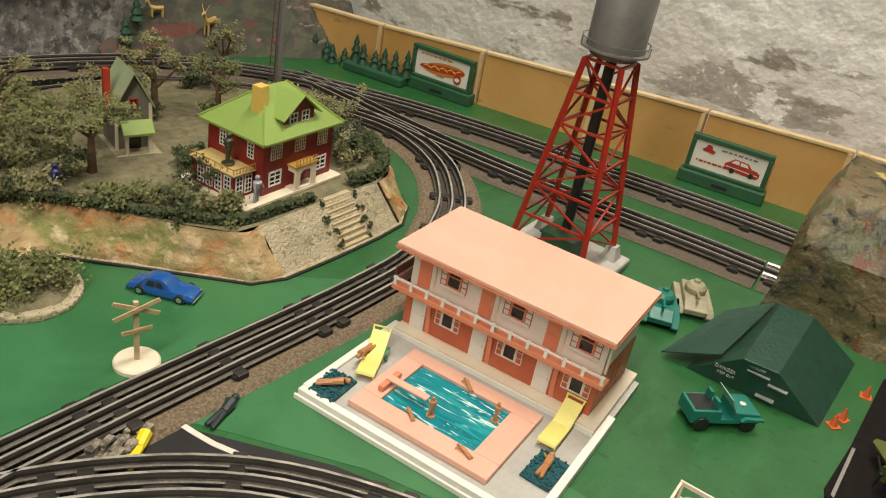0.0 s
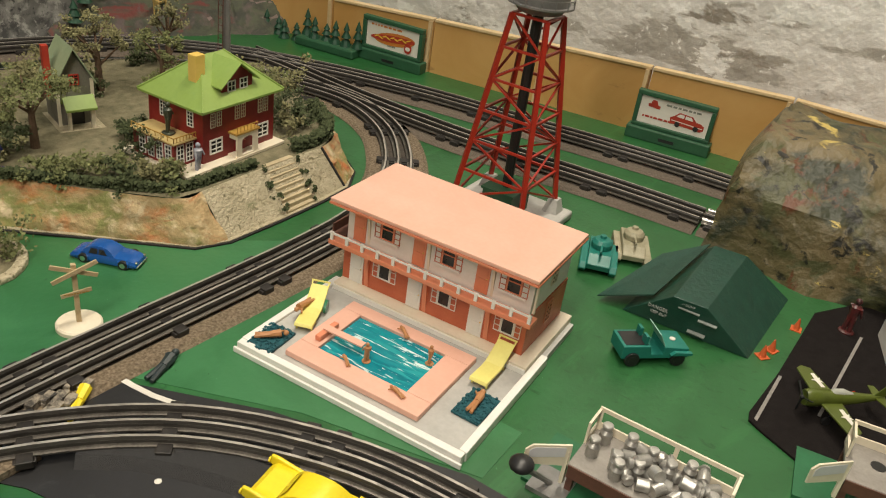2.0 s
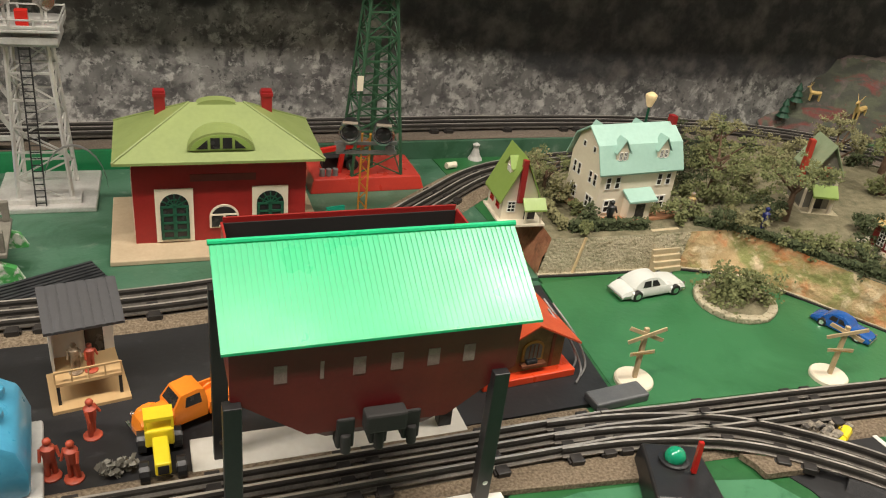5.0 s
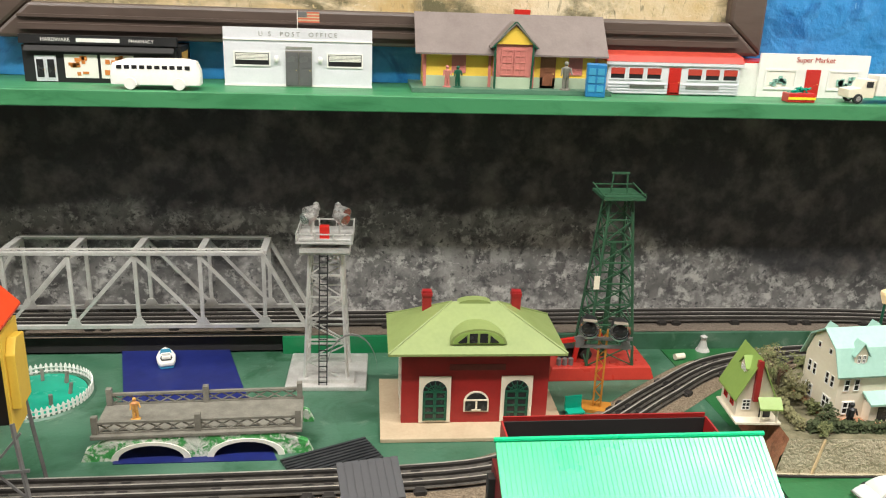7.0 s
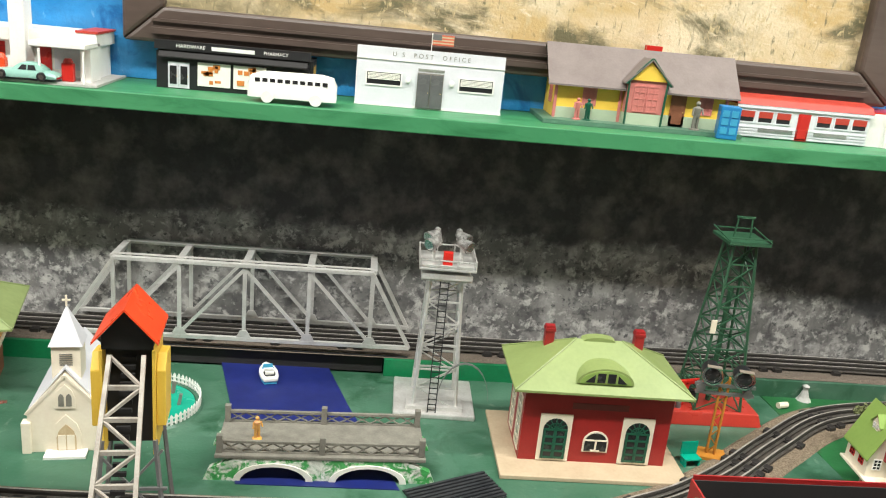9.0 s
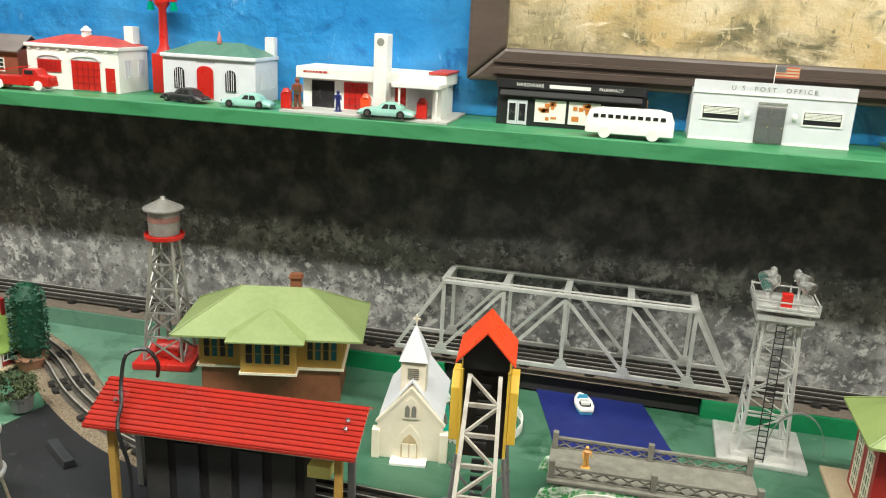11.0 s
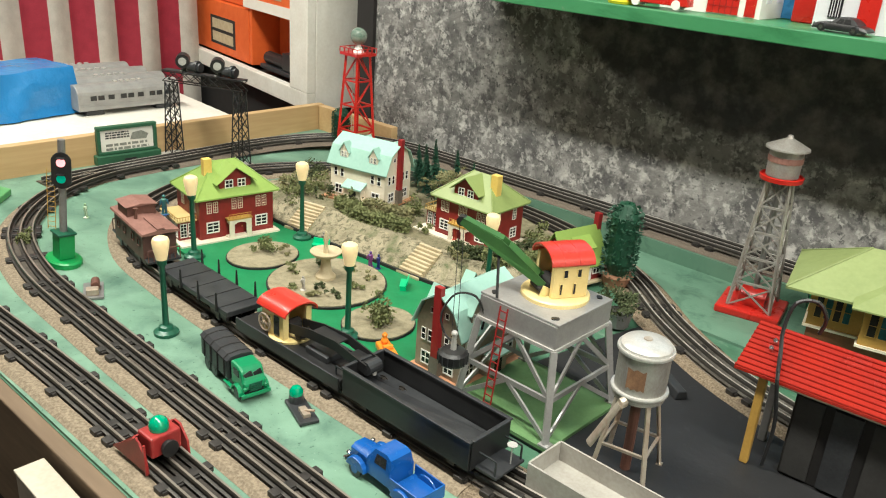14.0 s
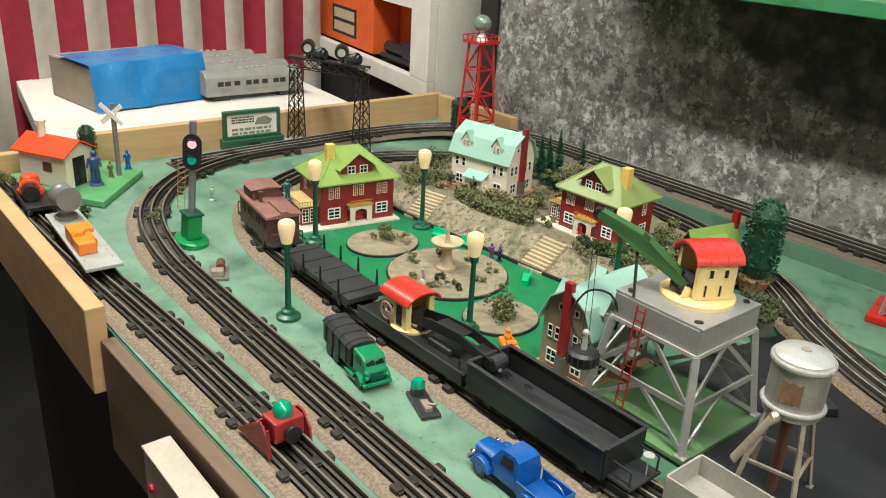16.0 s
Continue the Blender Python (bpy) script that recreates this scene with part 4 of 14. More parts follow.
track([(2.34, 0.052), (2.26, 0.039), (2.18, 0.038), (2.1, 0.041), (1.99, 0.048), (1.89, 0.054), (1.75, 0.061), (1.675, 0.066)], "straight three-rail track on cork beside the motel", bed=CORK, near=0.036, far=0.02)
track([(1.675, 0.066), (1.3, 0.062), (0.9, 0.05), (0.55, 0.034), (0.3, 0.02)], "three-rail tinplate track past the coaling station", bed=CORK, oil=DUSTBED)
track([(0.3, 0.02), (0.1, 0.015), (-0.1, 0.014), (-0.3, 0.019), (-0.43, 0.038), (-0.56, 0.108), (-0.64, 0.23), (-0.665, 0.36), (-0.62, 0.5), (-0.5, 0.62), (-0.3, 0.668), (-0.1, 0.66), (0.04, 0.62)], "oxidised three-rail loop round the park", bed=CORKTAN, rail=RAILOLD)
track([(0.04, 0.62), (0.15, 0.555), (0.26, 0.465), (0.38, 0.395), (0.52, 0.35)], "dusty brown three-rail track on bare cork", bed=CORK, oil=DUSTBED)
track([(0.52, 0.35), (0.8, 0.335), (1.3, 0.342), (1.44, 0.375), (1.55, 0.44), (1.66, 0.53), (1.79, 0.62), (1.98, 0.655), (2.2, 0.655), (2.36, 0.622), (2.475, 0.545), (2.546, 0.43), (2.571, 0.32), (2.558, 0.245), (2.522, 0.178), (2.475, 0.13), (2.415, 0.086), (2.34, 0.052)], "three-rail tinplate track behind the stations", bed=CORK)
track([(2.62, 0.55), (2.608, 0.42), (2.595, 0.3), (2.588, 0.15), (2.592, 0.0), (2.605, -0.15), (2.61, -0.262)], "three-rail track beside the outer line")
track([(2.612, -0.265), (2.622, -0.45), (2.63, -1.0)], "bright new length of three-rail track", rail=RAILSHINE)
track([(1.62, 0.064), (1.70, 0.058), (1.79, 0.035), (1.865, -0.012), (1.925, -0.075), (1.965, -0.155), (1.985, -0.24), (1.985, -0.36), (1.95, -0.5)], "curved three-rail track leaving the switch", bed=None)

# ---- back shelf ----
SH, SF = 0.405, 0.632
single("display_shelf", Mesh().box(-0.375, XR, SF, YW, SH - 0.022, SH), SHELFGREEN, "long green painted wall shelf", "shelf", kind="structure", bevel=0.0015)
single("wall_tarp", Mesh().box(-0.16, 2.35, YW - 0.012, YW - 0.002, SH + 0.001, 1.2), TARP, "crinkled blue plastic sheet hung behind the shelf", "tarp", kind="structure")
single("wall_panel", Mesh().box(-0.62, -0.165, YW - 0.012, YW - 0.002, SH + 0.02, 1.2), BRICKTAN, "tan plastered wall panel", "panel", kind="structure")
pf = thing("framed_painting", "large desert landscape in a dark walnut frame", "painting", 0, 0.742, 0)
for m4 in ([(0.735, 0.46), (1.84, 0.46), (1.785, 0.508), (0.79, 0.508)], [(0.735, 0.46), (0.79, 0.508), (0.79, 1.1), (0.735, 1.15)], [(1.84, 0.46), (1.84, 1.15), (1.785, 1.1), (1.785, 0.508)], [(0.735, 1.15), (0.79, 1.1), (1.785, 1.1), (1.84, 1.15)]):
    part("frame_side", Mesh().side(m4, 0.0, 0.03), FRAMEWOOD, pf, bevel=0.005)
for z0, z1, d in ((0.488, 0.492, -0.004), (0.472, 0.480, -0.005)):
    part("moulding", Mesh().box(0.775, 1.80, d, 0.0, z0, z1), FRAMEWOOD, pf)
part("canvas", Mesh().box(0.785, 1.79, 0.018, 0.024, 0.5, 1.11), CANVAS, pf)

# ---- shared pieces of toy buildings ----
CACHE = {}


def cached(key, make):
    if key not in CACHE:
        CACHE[key] = make()
    return CACHE[key]


def window(parent, x, y, z, w, h, face=0, frame=WHITE, pane=DARKGLASS, bars=(1, 2), name="window"):
    """A window with a proud frame, glazing bars and a dark pane; face: degrees by which its outside turns from -y."""

    def frame_mesh():
        t = min(w, h) * 0.1

        def lines(size, count):
            out = [-size / 2, -size / 2 + t]
            for k in range(count):
                c = -size / 2 + size * (k + 1) / (count + 1)
                out += [c - t * 0.32, c + t * 0.32]
            return out + [size / 2 - t, size / 2]

        xs, zs = lines(w, bars[0]), lines(h, bars[1])
        nx, nz = len(xs), len(zs)
        full = lambda i, j: 0 <= i < nx - 1 and 0 <= j < nz - 1 and (i % 2 == 0 or j % 2 == 0)
        fs = []
        for i in range(nx - 1):
            for j in range(nz - 1):
                if not full(i, j):
                    continue
                q = [i * nz + j, (i + 1) * nz + j, (i + 1) * nz + j + 1, i * nz + j + 1]
                fs.append(tuple(q))
                for e, (di, dj) in enumerate(((0, -1), (1, 0), (0, 1), (-1, 0))):
                    if not full(i + di, j + dj):
                        u, v = q[e], q[(e + 1) % 4]
                        fs.append((v, u, u + nx * nz, v + nx * nz))
        return Mesh().add([(x, y, z) for y in (-0.0012, 0.0) for x in xs for z in zs], fs).mesh("window", frame)

    key = (round(w, 4), round(h, 4), frame.name, pane.name, bars)
    ob = put(name, cached(("f",) + key, frame_mesh), parent, pose(x, y, z, 0, 0, face))
    put("pane", cached(("p",) + key, lambda: Mesh().box(-w / 2 * 0.95, w / 2 * 0.95, -0.0003, 0.0006, -h / 2 * 0.95, h / 2 * 0.95).mesh("pane", pane)), ob, Matrix())
    return ob


def door(parent, x, y, z, w, h, face=0, material=WHITE, trim=None):
    ob = put("door", cached(("d", round(w, 4), round(h, 4), material.name), lambda: Mesh().box(-w / 2, w / 2, -0.0012, 0.0004, 0, h).box(-w * 0.34, w * 0.34, -0.0017, -0.001, h * 0.08, h * 0.42).box(-w * 0.34, w * 0.34, -0.0017, -0.001, h * 0.52, h * 0.92).mesh("door", material)), parent, pose(x, y, z, 0, 0, face))
    put("door_knob", cached(("k",), lambda: Mesh().ball((0, -0.0022, 0), 0.0007, 6).mesh("door_knob", YCAB)), ob, pose(w * 0.36, 0, h * 0.46))
    return ob


def hip(w, d, z0, z1, ridge, t=0.002, over=0.0):
    w, d = w / 2 + over, d / 2 + over
    m = Mesh()
    vs = [(-w, -d, z0), (w, -d, z0), (w, d, z0), (-w, d, z0), (-ridge / 2, 0, z1), (ridge / 2, 0, z1)]
    vs += [(x, y, z - t) for x, y, z in vs[:4]]
    return m.add(vs, [(0, 1, 5, 4), (1, 2, 5), (2, 3, 4, 5), (3, 0, 4), (6, 7, 1, 0), (7, 8, 2, 1), (8, 9, 3, 2), (9, 6, 0, 3), (9, 8, 7, 6)])


def gable(w, d, z0, z1, t=0.0025, over=0.006, axis="x"):
    """Two roof slabs that meet at a ridge along x or y."""
    m = Mesh()
    if axis == "x":
        k = (z1 - z0) / (d / 2)
        for s in (-1, 1):
            e = d / 2 + over
            pr = [(0, z1), (s * e, z0 - k * over), (s * e, z0 - k * over + t), (0, z1 + t)]
            m.end(pr, -w / 2 - over, w / 2 + over)
    else:
        k = (z1 - z0) / (w / 2)
        for s in (-1, 1):
            e = w / 2 + over
            pr = [(0, z1), (s * e, z0 - k * over), (s * e, z0 - k * over + t), (0, z1 + t)]
            m.side(pr, -d / 2 - over, d / 2 + over)
    return m


def lattice(th, x, y, h0, h1, z0, z1, levels, material, w, cross=True, brace=None, thin=1.0):
    """Four leaning legs with rings and crossed braces."""
    c = lambda k, z: (x + (1 if k in (1, 2) else -1) * (h0 + (h1 - h0) * (z - z0) / (z1 - z0)), y + (1 if k > 1 else -1) * (h0 + (h1 - h0) * (z - z0) / (z1 - z0)), z)
    for k in range(4):
        part("leg", Mesh().beam(c(k, z0), c(k, z1), w), material, th)
    for i in range(levels):
        za, zb = z0 + (z1 - z0) * i / levels, z0 + (z1 - z0) * (i + 1) / levels
        for k in range(4):
            n = (k + 1) % 4
            part("girt", Mesh().beam(c(k, zb), c(n, zb), w * 0.65 * thin), brace or material, th)
            if cross:
                if (i + k) % 2 or cross == 2:
                    part("brace", Mesh().beam(c(k, za), c(n, zb), w * 0.5 * thin), brace or material, th)
                if not (i + k) % 2 or cross == 2:
                    part("brace", Mesh().beam(c(n, za), c(k, zb), w * 0.5 * thin), brace or material, th)


def ladder(th, a, b, width, material, rungs=14, r=0.0009, side=(1, 0, 0)):
    a, b, s = Vector(a), Vector(b), Vector(side) * width / 2
    m = Mesh().beam(a - s, b - s, r).beam(a + s, b + s, r)
    for k in range(rungs):
        p = a.lerp(b, (k + 0.5) / rungs)
        m.beam(p - s, p + s, r * 0.8)
    return part("ladder", m, material, th)


def figurine(x, y, z, rz, h, mats, label, name="figurine", lying=False):
    """A little moulded figure: base, legs, coat and head in one plain mesh."""
    m = Mesh()
    if not lying:
        m.lathe([(h * 0.2, 0), (h * 0.2, h * 0.03), (h * 0.17, h * 0.05)], 10)
        m.tube((-h * 0.07, 0, h * 0.03), (-h * 0.05, 0, h * 0.48), h * 0.055, h * 0.07, 7).tube((h * 0.08, h * 0.04, h * 0.03), (h * 0.05, 0, h * 0.48), h * 0.055, h * 0.07, 7)
        m.lathe([(h * 0.1, h * 0.44), (h * 0.125, h * 0.6), (h * 0.14, h * 0.76), (h * 0.05, h * 0.83)], 9)
        m.tube((-h * 0.14, 0, h * 0.76), (-h * 0.18, -h * 0.08, h * 0.5), h * 0.04, h * 0.03, 6).tube((h * 0.14, 0, h * 0.76), (h * 0.19, -h * 0.1, h * 0.55), h * 0.04, h * 0.03, 6)
        m.ball((0, 0, h * 0.91), h * 0.085, 7)
    else:
        m.tube((-h * 0.5, 0, h * 0.07), (-h * 0.02, 0.0, h * 0.1), h * 0.05, h * 0.08, 7).tube((-h * 0.46, h * 0.14, h * 0.07), (-h * 0.02, h * 0.03, h * 0.1), h * 0.05, h * 0.08, 7)
        m.tube((-h * 0.04, 0.01 * h, h * 0.1), (h * 0.28, 0, h * 0.13), h * 0.1, h * 0.12, 8).tube((h * 0.26, h * 0.1, h * 0.1), (h * 0.42, h * 0.2, h * 0.06), h * 0.04, h * 0.03, 6)
        m.ball((h * 0.42, 0, h * 0.12), h * 0.085, 7)
    return single(name, m, mats, label, "figurine", x, y, z, rz, smooth=True)


def wheels(th, xs, half, r, w=0.005, rim=CHROME):
    me = cached(("w", round(r, 4), round(w, 4)), lambda: Mesh().tube((0, -w / 2, 0), (0, w / 2, 0), r, r, 14).mesh("wheel", BLACK, 0.0006))
    hub = cached(("h", round(r, 4), rim.name), lambda: Mesh().tube((0, -w * 0.58, 0), (0, w * 0.58, 0), r * 0.55, r * 0.55, 10).mesh("hubcap", rim))
    for x in xs:
        for s in (-1, 1):
            ob = put("wheel", me, th, pose(x, s * half, r))
            put("hubcap", hub, ob, Matrix())


def car(x, y, z, rz, length, paint, label, style="sedan", group=""):
    """A toy car: moulded body with fenders, drawn-in cabin, windows, bumpers and wheels. It points to +x."""
    k = length
    th = thing("toy_car", label, "toy car", x, y, z, rz, group)
    wd = k * 0.19
    r = k * 0.075
    low, belt = r * 0.55, k * 0.165
    prof = {"sedan": [(-0.5, 0.05), (-0.505, 0.4), (-0.47, 0.7), (-0.38, 0.92), (-0.22, 1.02), (0.12, 1.04), (0.3, 1.0), (0.42, 0.88), (0.49, 0.62), (0.505, 0.3), (0.5, 0.05)],
            "finned": [(-0.5, 0.1), (-0.51, 0.75), (-0.46, 1.08), (-0.2, 1.0), (0.16, 1.0), (0.4, 0.92), (0.49, 0.7), (0.5, 0.3), (0.49, 0.05)]}[style]
    rings = []
    for px, pz in prof:
        zt = low + (belt - low) * pz
        e = 1 - 0.16 * (abs(px) / 0.5) ** 3
        if style == "finned":
            e = 1 - 0.06 * (abs(px) / 0.5) ** 4
            rings.append([(px * k, q * wd * e * u, low + (zt - low) * v) for q, u, v in ((-1, 0.98, 0), (-1, 1.0, 0.5), (-1, 0.98, 0.86), (-1, 0.88, 0.98), (-1, 0.5, 1), (1, 0.5, 1), (1, 0.88, 0.98), (1, 0.98, 0.86), (1, 1.0, 0.5), (1, 0.98, 0))])
            continue
        rings.append([(px * k, -wd * e * 0.93, low), (px * k, -wd * e, low + (zt - low) * 0.45), (px * k, -wd * e * 0.86, zt - (zt - low) * 0.1), (px * k, -wd * e * 0.5, zt), (px * k, wd * e * 0.5, zt), (px * k, wd * e * 0.86, zt - (zt - low) * 0.1), (px * k, wd * e, low + (zt - low) * 0.45), (px * k, wd * e * 0.93, low)])
    part("body", Mesh().loft(rings), paint, th, smooth=True)
    if style == "finned":
        for s in (-1, 1):
            part("tail_fin", Mesh().side([(-0.535 * k, low + (belt - low) * 0.7), (-0.53 * k, belt * 1.28), (-0.47 * k, belt * 1.26), (-0.2 * k, belt * 0.98), (-0.2 * k, belt * 0.8), (-0.5 * k, belt * 0.72)], s * wd * 0.9 - 0.0016, s * wd * 0.9 + 0.0016), paint, th, bevel=0.0012)
            part("tail_light", Mesh().tube((-0.535 * k, s * wd * 0.9, belt * 0.92), (-0.548 * k, s * wd * 0.9, belt * 0.92), 0.0022, n=10), paint, th)
            part("front_ridge", Mesh().tube((0.18 * k, s * wd * 0.86, belt * 1.0), (0.49 * k, s * wd * 0.84, belt * 0.88), 0.0024, 0.0028, 8), paint, th, smooth=True)
        part("rear_screen", Mesh().add([(-0.298 * k, -wd * 0.66, belt * 1.06), (-0.298 * k, wd * 0.66, belt * 1.06), (-0.235 * k, wd * 0.55, belt + k * 0.088), (-0.235 * k, -wd * 0.55, belt + k * 0.088)], [(0, 3, 2, 1)]), TAXISHADE, th)
    cab = []
    a, b = (-0.33, 0.17) if style == "sedan" else (-0.3, 0.14)
    for t, hz in ((0, 0), (0.07, 0.36), (0.18, 0.72), (0.32, 0.95), (0.48, 1.04), (0.64, 1.03), (0.78, 0.86), (0.9, 0.5), (1, 0)):
        px = a + (b - a) * t
        zt = belt * 0.97 + k * 0.115 * hz
        tw = wd * (0.84 - 0.2 * hz)
        cab.append([(px * k, -wd * 0.84, belt * 0.96), (px * k, -tw, zt * 0.98), (px * k, -tw * 0.75, zt), (px * k, tw * 0.75, zt), (px * k, tw, zt * 0.98), (px * k, wd * 0.84, belt * 0.96)])
    part("cabin", Mesh().loft(cab), paint, th, smooth=True)
    for s in (-1, 1):
        g = Mesh()
        for t0, t1 in ((0.24, 0.5), (0.54, 0.8)):
            p0, p1 = (a + (b - a) * t0) * k, (a + (b - a) * t1) * k
            y0, y1 = s * (wd * 0.815 + 0.0006), s * (wd * 0.7 + 0.0006)
            z0, z1 = belt * 1.02, belt + k * 0.08
            g.add([(p0, y0, z0), (p1, y0, z0), (p1 - 0.06 * k * (t1 > 0.7), y1, z1), (p0 + 0.03 * k * (t0 < 0.3), y1, z1)], [(0, 1, 2, 3)])
        part("side_window", g, DARKGLASS if style == "sedan" else TAXISHADE, th)
    part("bumper", Mesh().box(k * 0.495, k * 0.515, -wd * 0.85, wd * 0.85, low, low + k * 0.03), CHROME, th, bevel=0.0006)
    part("bumper", Mesh().box(-k * 0.518, -k * 0.5, -wd * 0.85, wd * 0.85, low, low + k * 0.03), CHROME, th, bevel=0.0006)
    for s in (-1, 1):
        part("headlight", Mesh().ball((k * 0.485, s * wd * 0.66, belt * 0.72), k * 0.022, 6), CHROME, th)
        for xx in (-0.29, 0.31):
            part("fender", Mesh().end([(s * wd * 0.82, low), (s * wd * 1.04, low), (s * wd * 1.02, belt * 0.72), (s * wd * 0.8, belt * 0.86)], k * (xx - 0.085), k * (xx + 0.085)), paint, th, bevel=0.0012)
    wheels(th, (-0.29 * k, 0.31 * k), wd * 0.93, r, k * 0.05)
    return th


def shrub(x, y, z, rx, ry, rz, count, size, material, label, name="shrub"):
    return single(name, Mesh().leaves((0, 0, rz * 0.75), (rx, ry, rz), count, size), material, label, "shrub", x, y, z)


def tree(x, y, z, h, spread, material, label, leaves=420, lean=(0, 0)):
    th = thing("lichen_tree", label, "tree", x, y, z)
    m, tips = Mesh(), []
    top = Vector((lean[0], lean[1], h * 0.55))
    m.tube((0, 0, 0), top, h * 0.055, h * 0.03, 8)
    for k in range(7):
        a = k * 0.9 + RNG.uniform(0, 0.5)
        s = top * RNG.uniform(0.55, 1.0)
        t = s + Vector((math.cos(a) * spread * RNG.uniform(0.5, 0.95), math.sin(a) * spread * RNG.uniform(0.5, 0.95), h * RNG.uniform(0.12, 0.42)))
        m.tube(s, t, h * 0.022, h * 0.008, 5)
        tips.append(t)
    part("trunk", m, BARK, th)
    c = Mesh()
    for t in tips:
        c.leaves(t, (spread * 0.5, spread * 0.5, h * 0.13), leaves * 2 // 7, h * 0.027)
    part("crown", c, material, th)
    return th


def slab_text_bars(parent, x0, x1, z, y, rows, h, material):
    m = Mesh()
    for r in range(rows):
        x = x0
        while x < x1:
            w = RNG.uniform(0.3, 1.0) * (x1 - x0) * 0.16
            m.box(x, min(x + w, x1), y, y + 0.0004, z - r * h * 1.7, z - r * h * 1.7 + h)
            x += w + (x1 - x0) * 0.035
    return part("print_block", m, material, parent)


def billboard(x, y, z, rz, kind, label):
    th = thing("billboard", label, "billboard", x, y, z, rz, "billboards")
    w, h = 0.062, 0.078
    part("base", Mesh().box(-w * 1.08, w * 1.08, -0.012, 0.012, 0, 0.02), SIGNGREEN, th, bevel=0.002)
    part("base_grille", Mesh().box(-w * 0.2, w * 0.2, -0.0126, -0.012, 0.006, 0.011), BLACK, th)
    for m in (Mesh().box(-w, w, -0.006, 0.006, h - 0.007, h), Mesh().box(-w, w, -0.006, 0.006, 0.0205, 0.026), Mesh().box(-w, -w + 0.007, -0.006, 0.006, 0.0262, h - 0.0072), Mesh().box(w - 0.007, w, -0.006, 0.006, 0.0262, h - 0.0072)):
        part("frame_side", m, SIGNGREEN, th, bevel=0.001)
    card = part("card", Mesh().box(-w + 0.007, w - 0.007, -0.001, 0.002, 0.026, h - 0.007), PRINTWHITE, th)
    yb = -0.0016
    if kind == "bun":
        oval = lambda cx_, cz_, a_, b_, tilt: [(cx_ + a_ * math.cos(q * math.tau / 22), cz_ + b_ * math.sin(q * math.tau / 22) + tilt * math.cos(q * math.tau / 22)) for q in range(22)]
        part("printed_bun", Mesh().side(oval(0.004, 0.046, 0.042, 0.0115, 0.004), yb, yb + 0.0004), PRINTORANGE, card)
        part("printed_sausage", Mesh().side(oval(0.0, 0.0465, 0.046, 0.0062, 0.0035), yb - 0.0004, yb), PRINTRED, card)
        for q in range(9):
            part("printed_mustard", Mesh().side(oval(-0.033 + q * 0.0082, 0.0475 + 0.0012 * (-1) ** q + 0.0006 * (q - 4), 0.0046, 0.0013, 0.0016 * (-1) ** q), yb - 0.0008, yb - 0.0004), STATYEL, card)
        part("printed_bottle", Mesh().side(oval(0.033, 0.0375, 0.0075, 0.009, 0), yb - 0.0012, yb - 0.0008), PRINTRED, card)
        part("printed_bottle", Mesh().side(oval(0.033, 0.037, 0.005, 0.0035, 0), yb - 0.0016, yb - 0.0012), PRINTWHITE, card)
        slab_text_bars(card, -0.046, 0.02, 0.063, yb, 1, 0.0032, PRINTORANGE)
        slab_text_bars(card, -0.01, 0.006, 0.0315, yb, 1, 0.0028, PRINTGREY)
    elif kind == "car":
        part("printed_car", Mesh().side([(-0.004, 0.0395), (0.0, 0.0365), (0.044, 0.034), (0.049, 0.037), (0.049, 0.0435), (0.043, 0.047), (0.036, 0.0475), (0.029, 0.0545), (0.008, 0.056), (0.001, 0.0495), (-0.005, 0.0455)], yb, yb + 0.0004), PRINTRED, card)
        part("printed_car_window", Mesh().side([(0.004, 0.049), (0.016, 0.0485), (0.016, 0.0538), (0.009, 0.0542)], yb - 0.0004, yb), PRINTWHITE, card)
        part("printed_car_window", Mesh().side([(0.018, 0.0484), (0.031, 0.0478), (0.0275, 0.0528), (0.018, 0.0536)], yb - 0.0004, yb), PRINTWHITE, card)
        for cx_ in (0.008, 0.037):
            part("printed_wheel", Mesh().side([(cx_ + 0.0042 * math.cos(q * math.tau / 14), 0.0372 + 0.0042 * math.sin(q * math.tau / 14)) for q in range(14)], yb - 0.0008, yb - 0.0004), INK, card)
        part("printed_car_trim", Mesh().side([(-0.002, 0.0415), (0.047, 0.039), (0.047, 0.0402), (-0.002, 0.0427)], yb - 0.0004, yb), PRINTWHITE, card)
        part("printed_motor", Mesh().side([(-0.042, 0.054), (-0.024, 0.0525), (-0.023, 0.0575), (-0.028, 0.059), (-0.03, 0.065), (-0.037, 0.0655), (-0.039, 0.0595), (-0.043, 0.058)], yb, yb + 0.0004), PRINTRED, card)
        slab_text_bars(card, -0.015, 0.04, 0.061, yb, 1, 0.003, PRINTGREY)
        slab_text_bars(card, -0.048, 0.0, 0.036, yb, 1, 0.003, PRINTRED)
    else:
        slab_text_bars(card, -0.044, 0.005, 0.062, yb, 3, 0.003, INK)
        part("printed_cart", Mesh().side([(0.006, 0.046), (0.04, 0.045), (0.045, 0.055), (0.03, 0.063), (0.012, 0.06)], yb, yb + 0.0004), PRINTGREY, card)
        slab_text_bars(card, -0.044, 0.044, 0.036, yb, 2, 0.005, PRINTGREY)
    return th


# ---- right end of the table ----
# motel
mt = thing("motel", "pink-roofed two-storey toy motel on a white-rimmed base", "toy motel", 2.027, -0.0265, 0, -87.5)
mt.matrix_world = mt.matrix_world @ Matrix.Diagonal((0.962, 0.935, 0.985, 1))
part("base", Mesh().box(0, 0.231, 0, 0.245, 0, 0.0075), CONCRETE, mt)
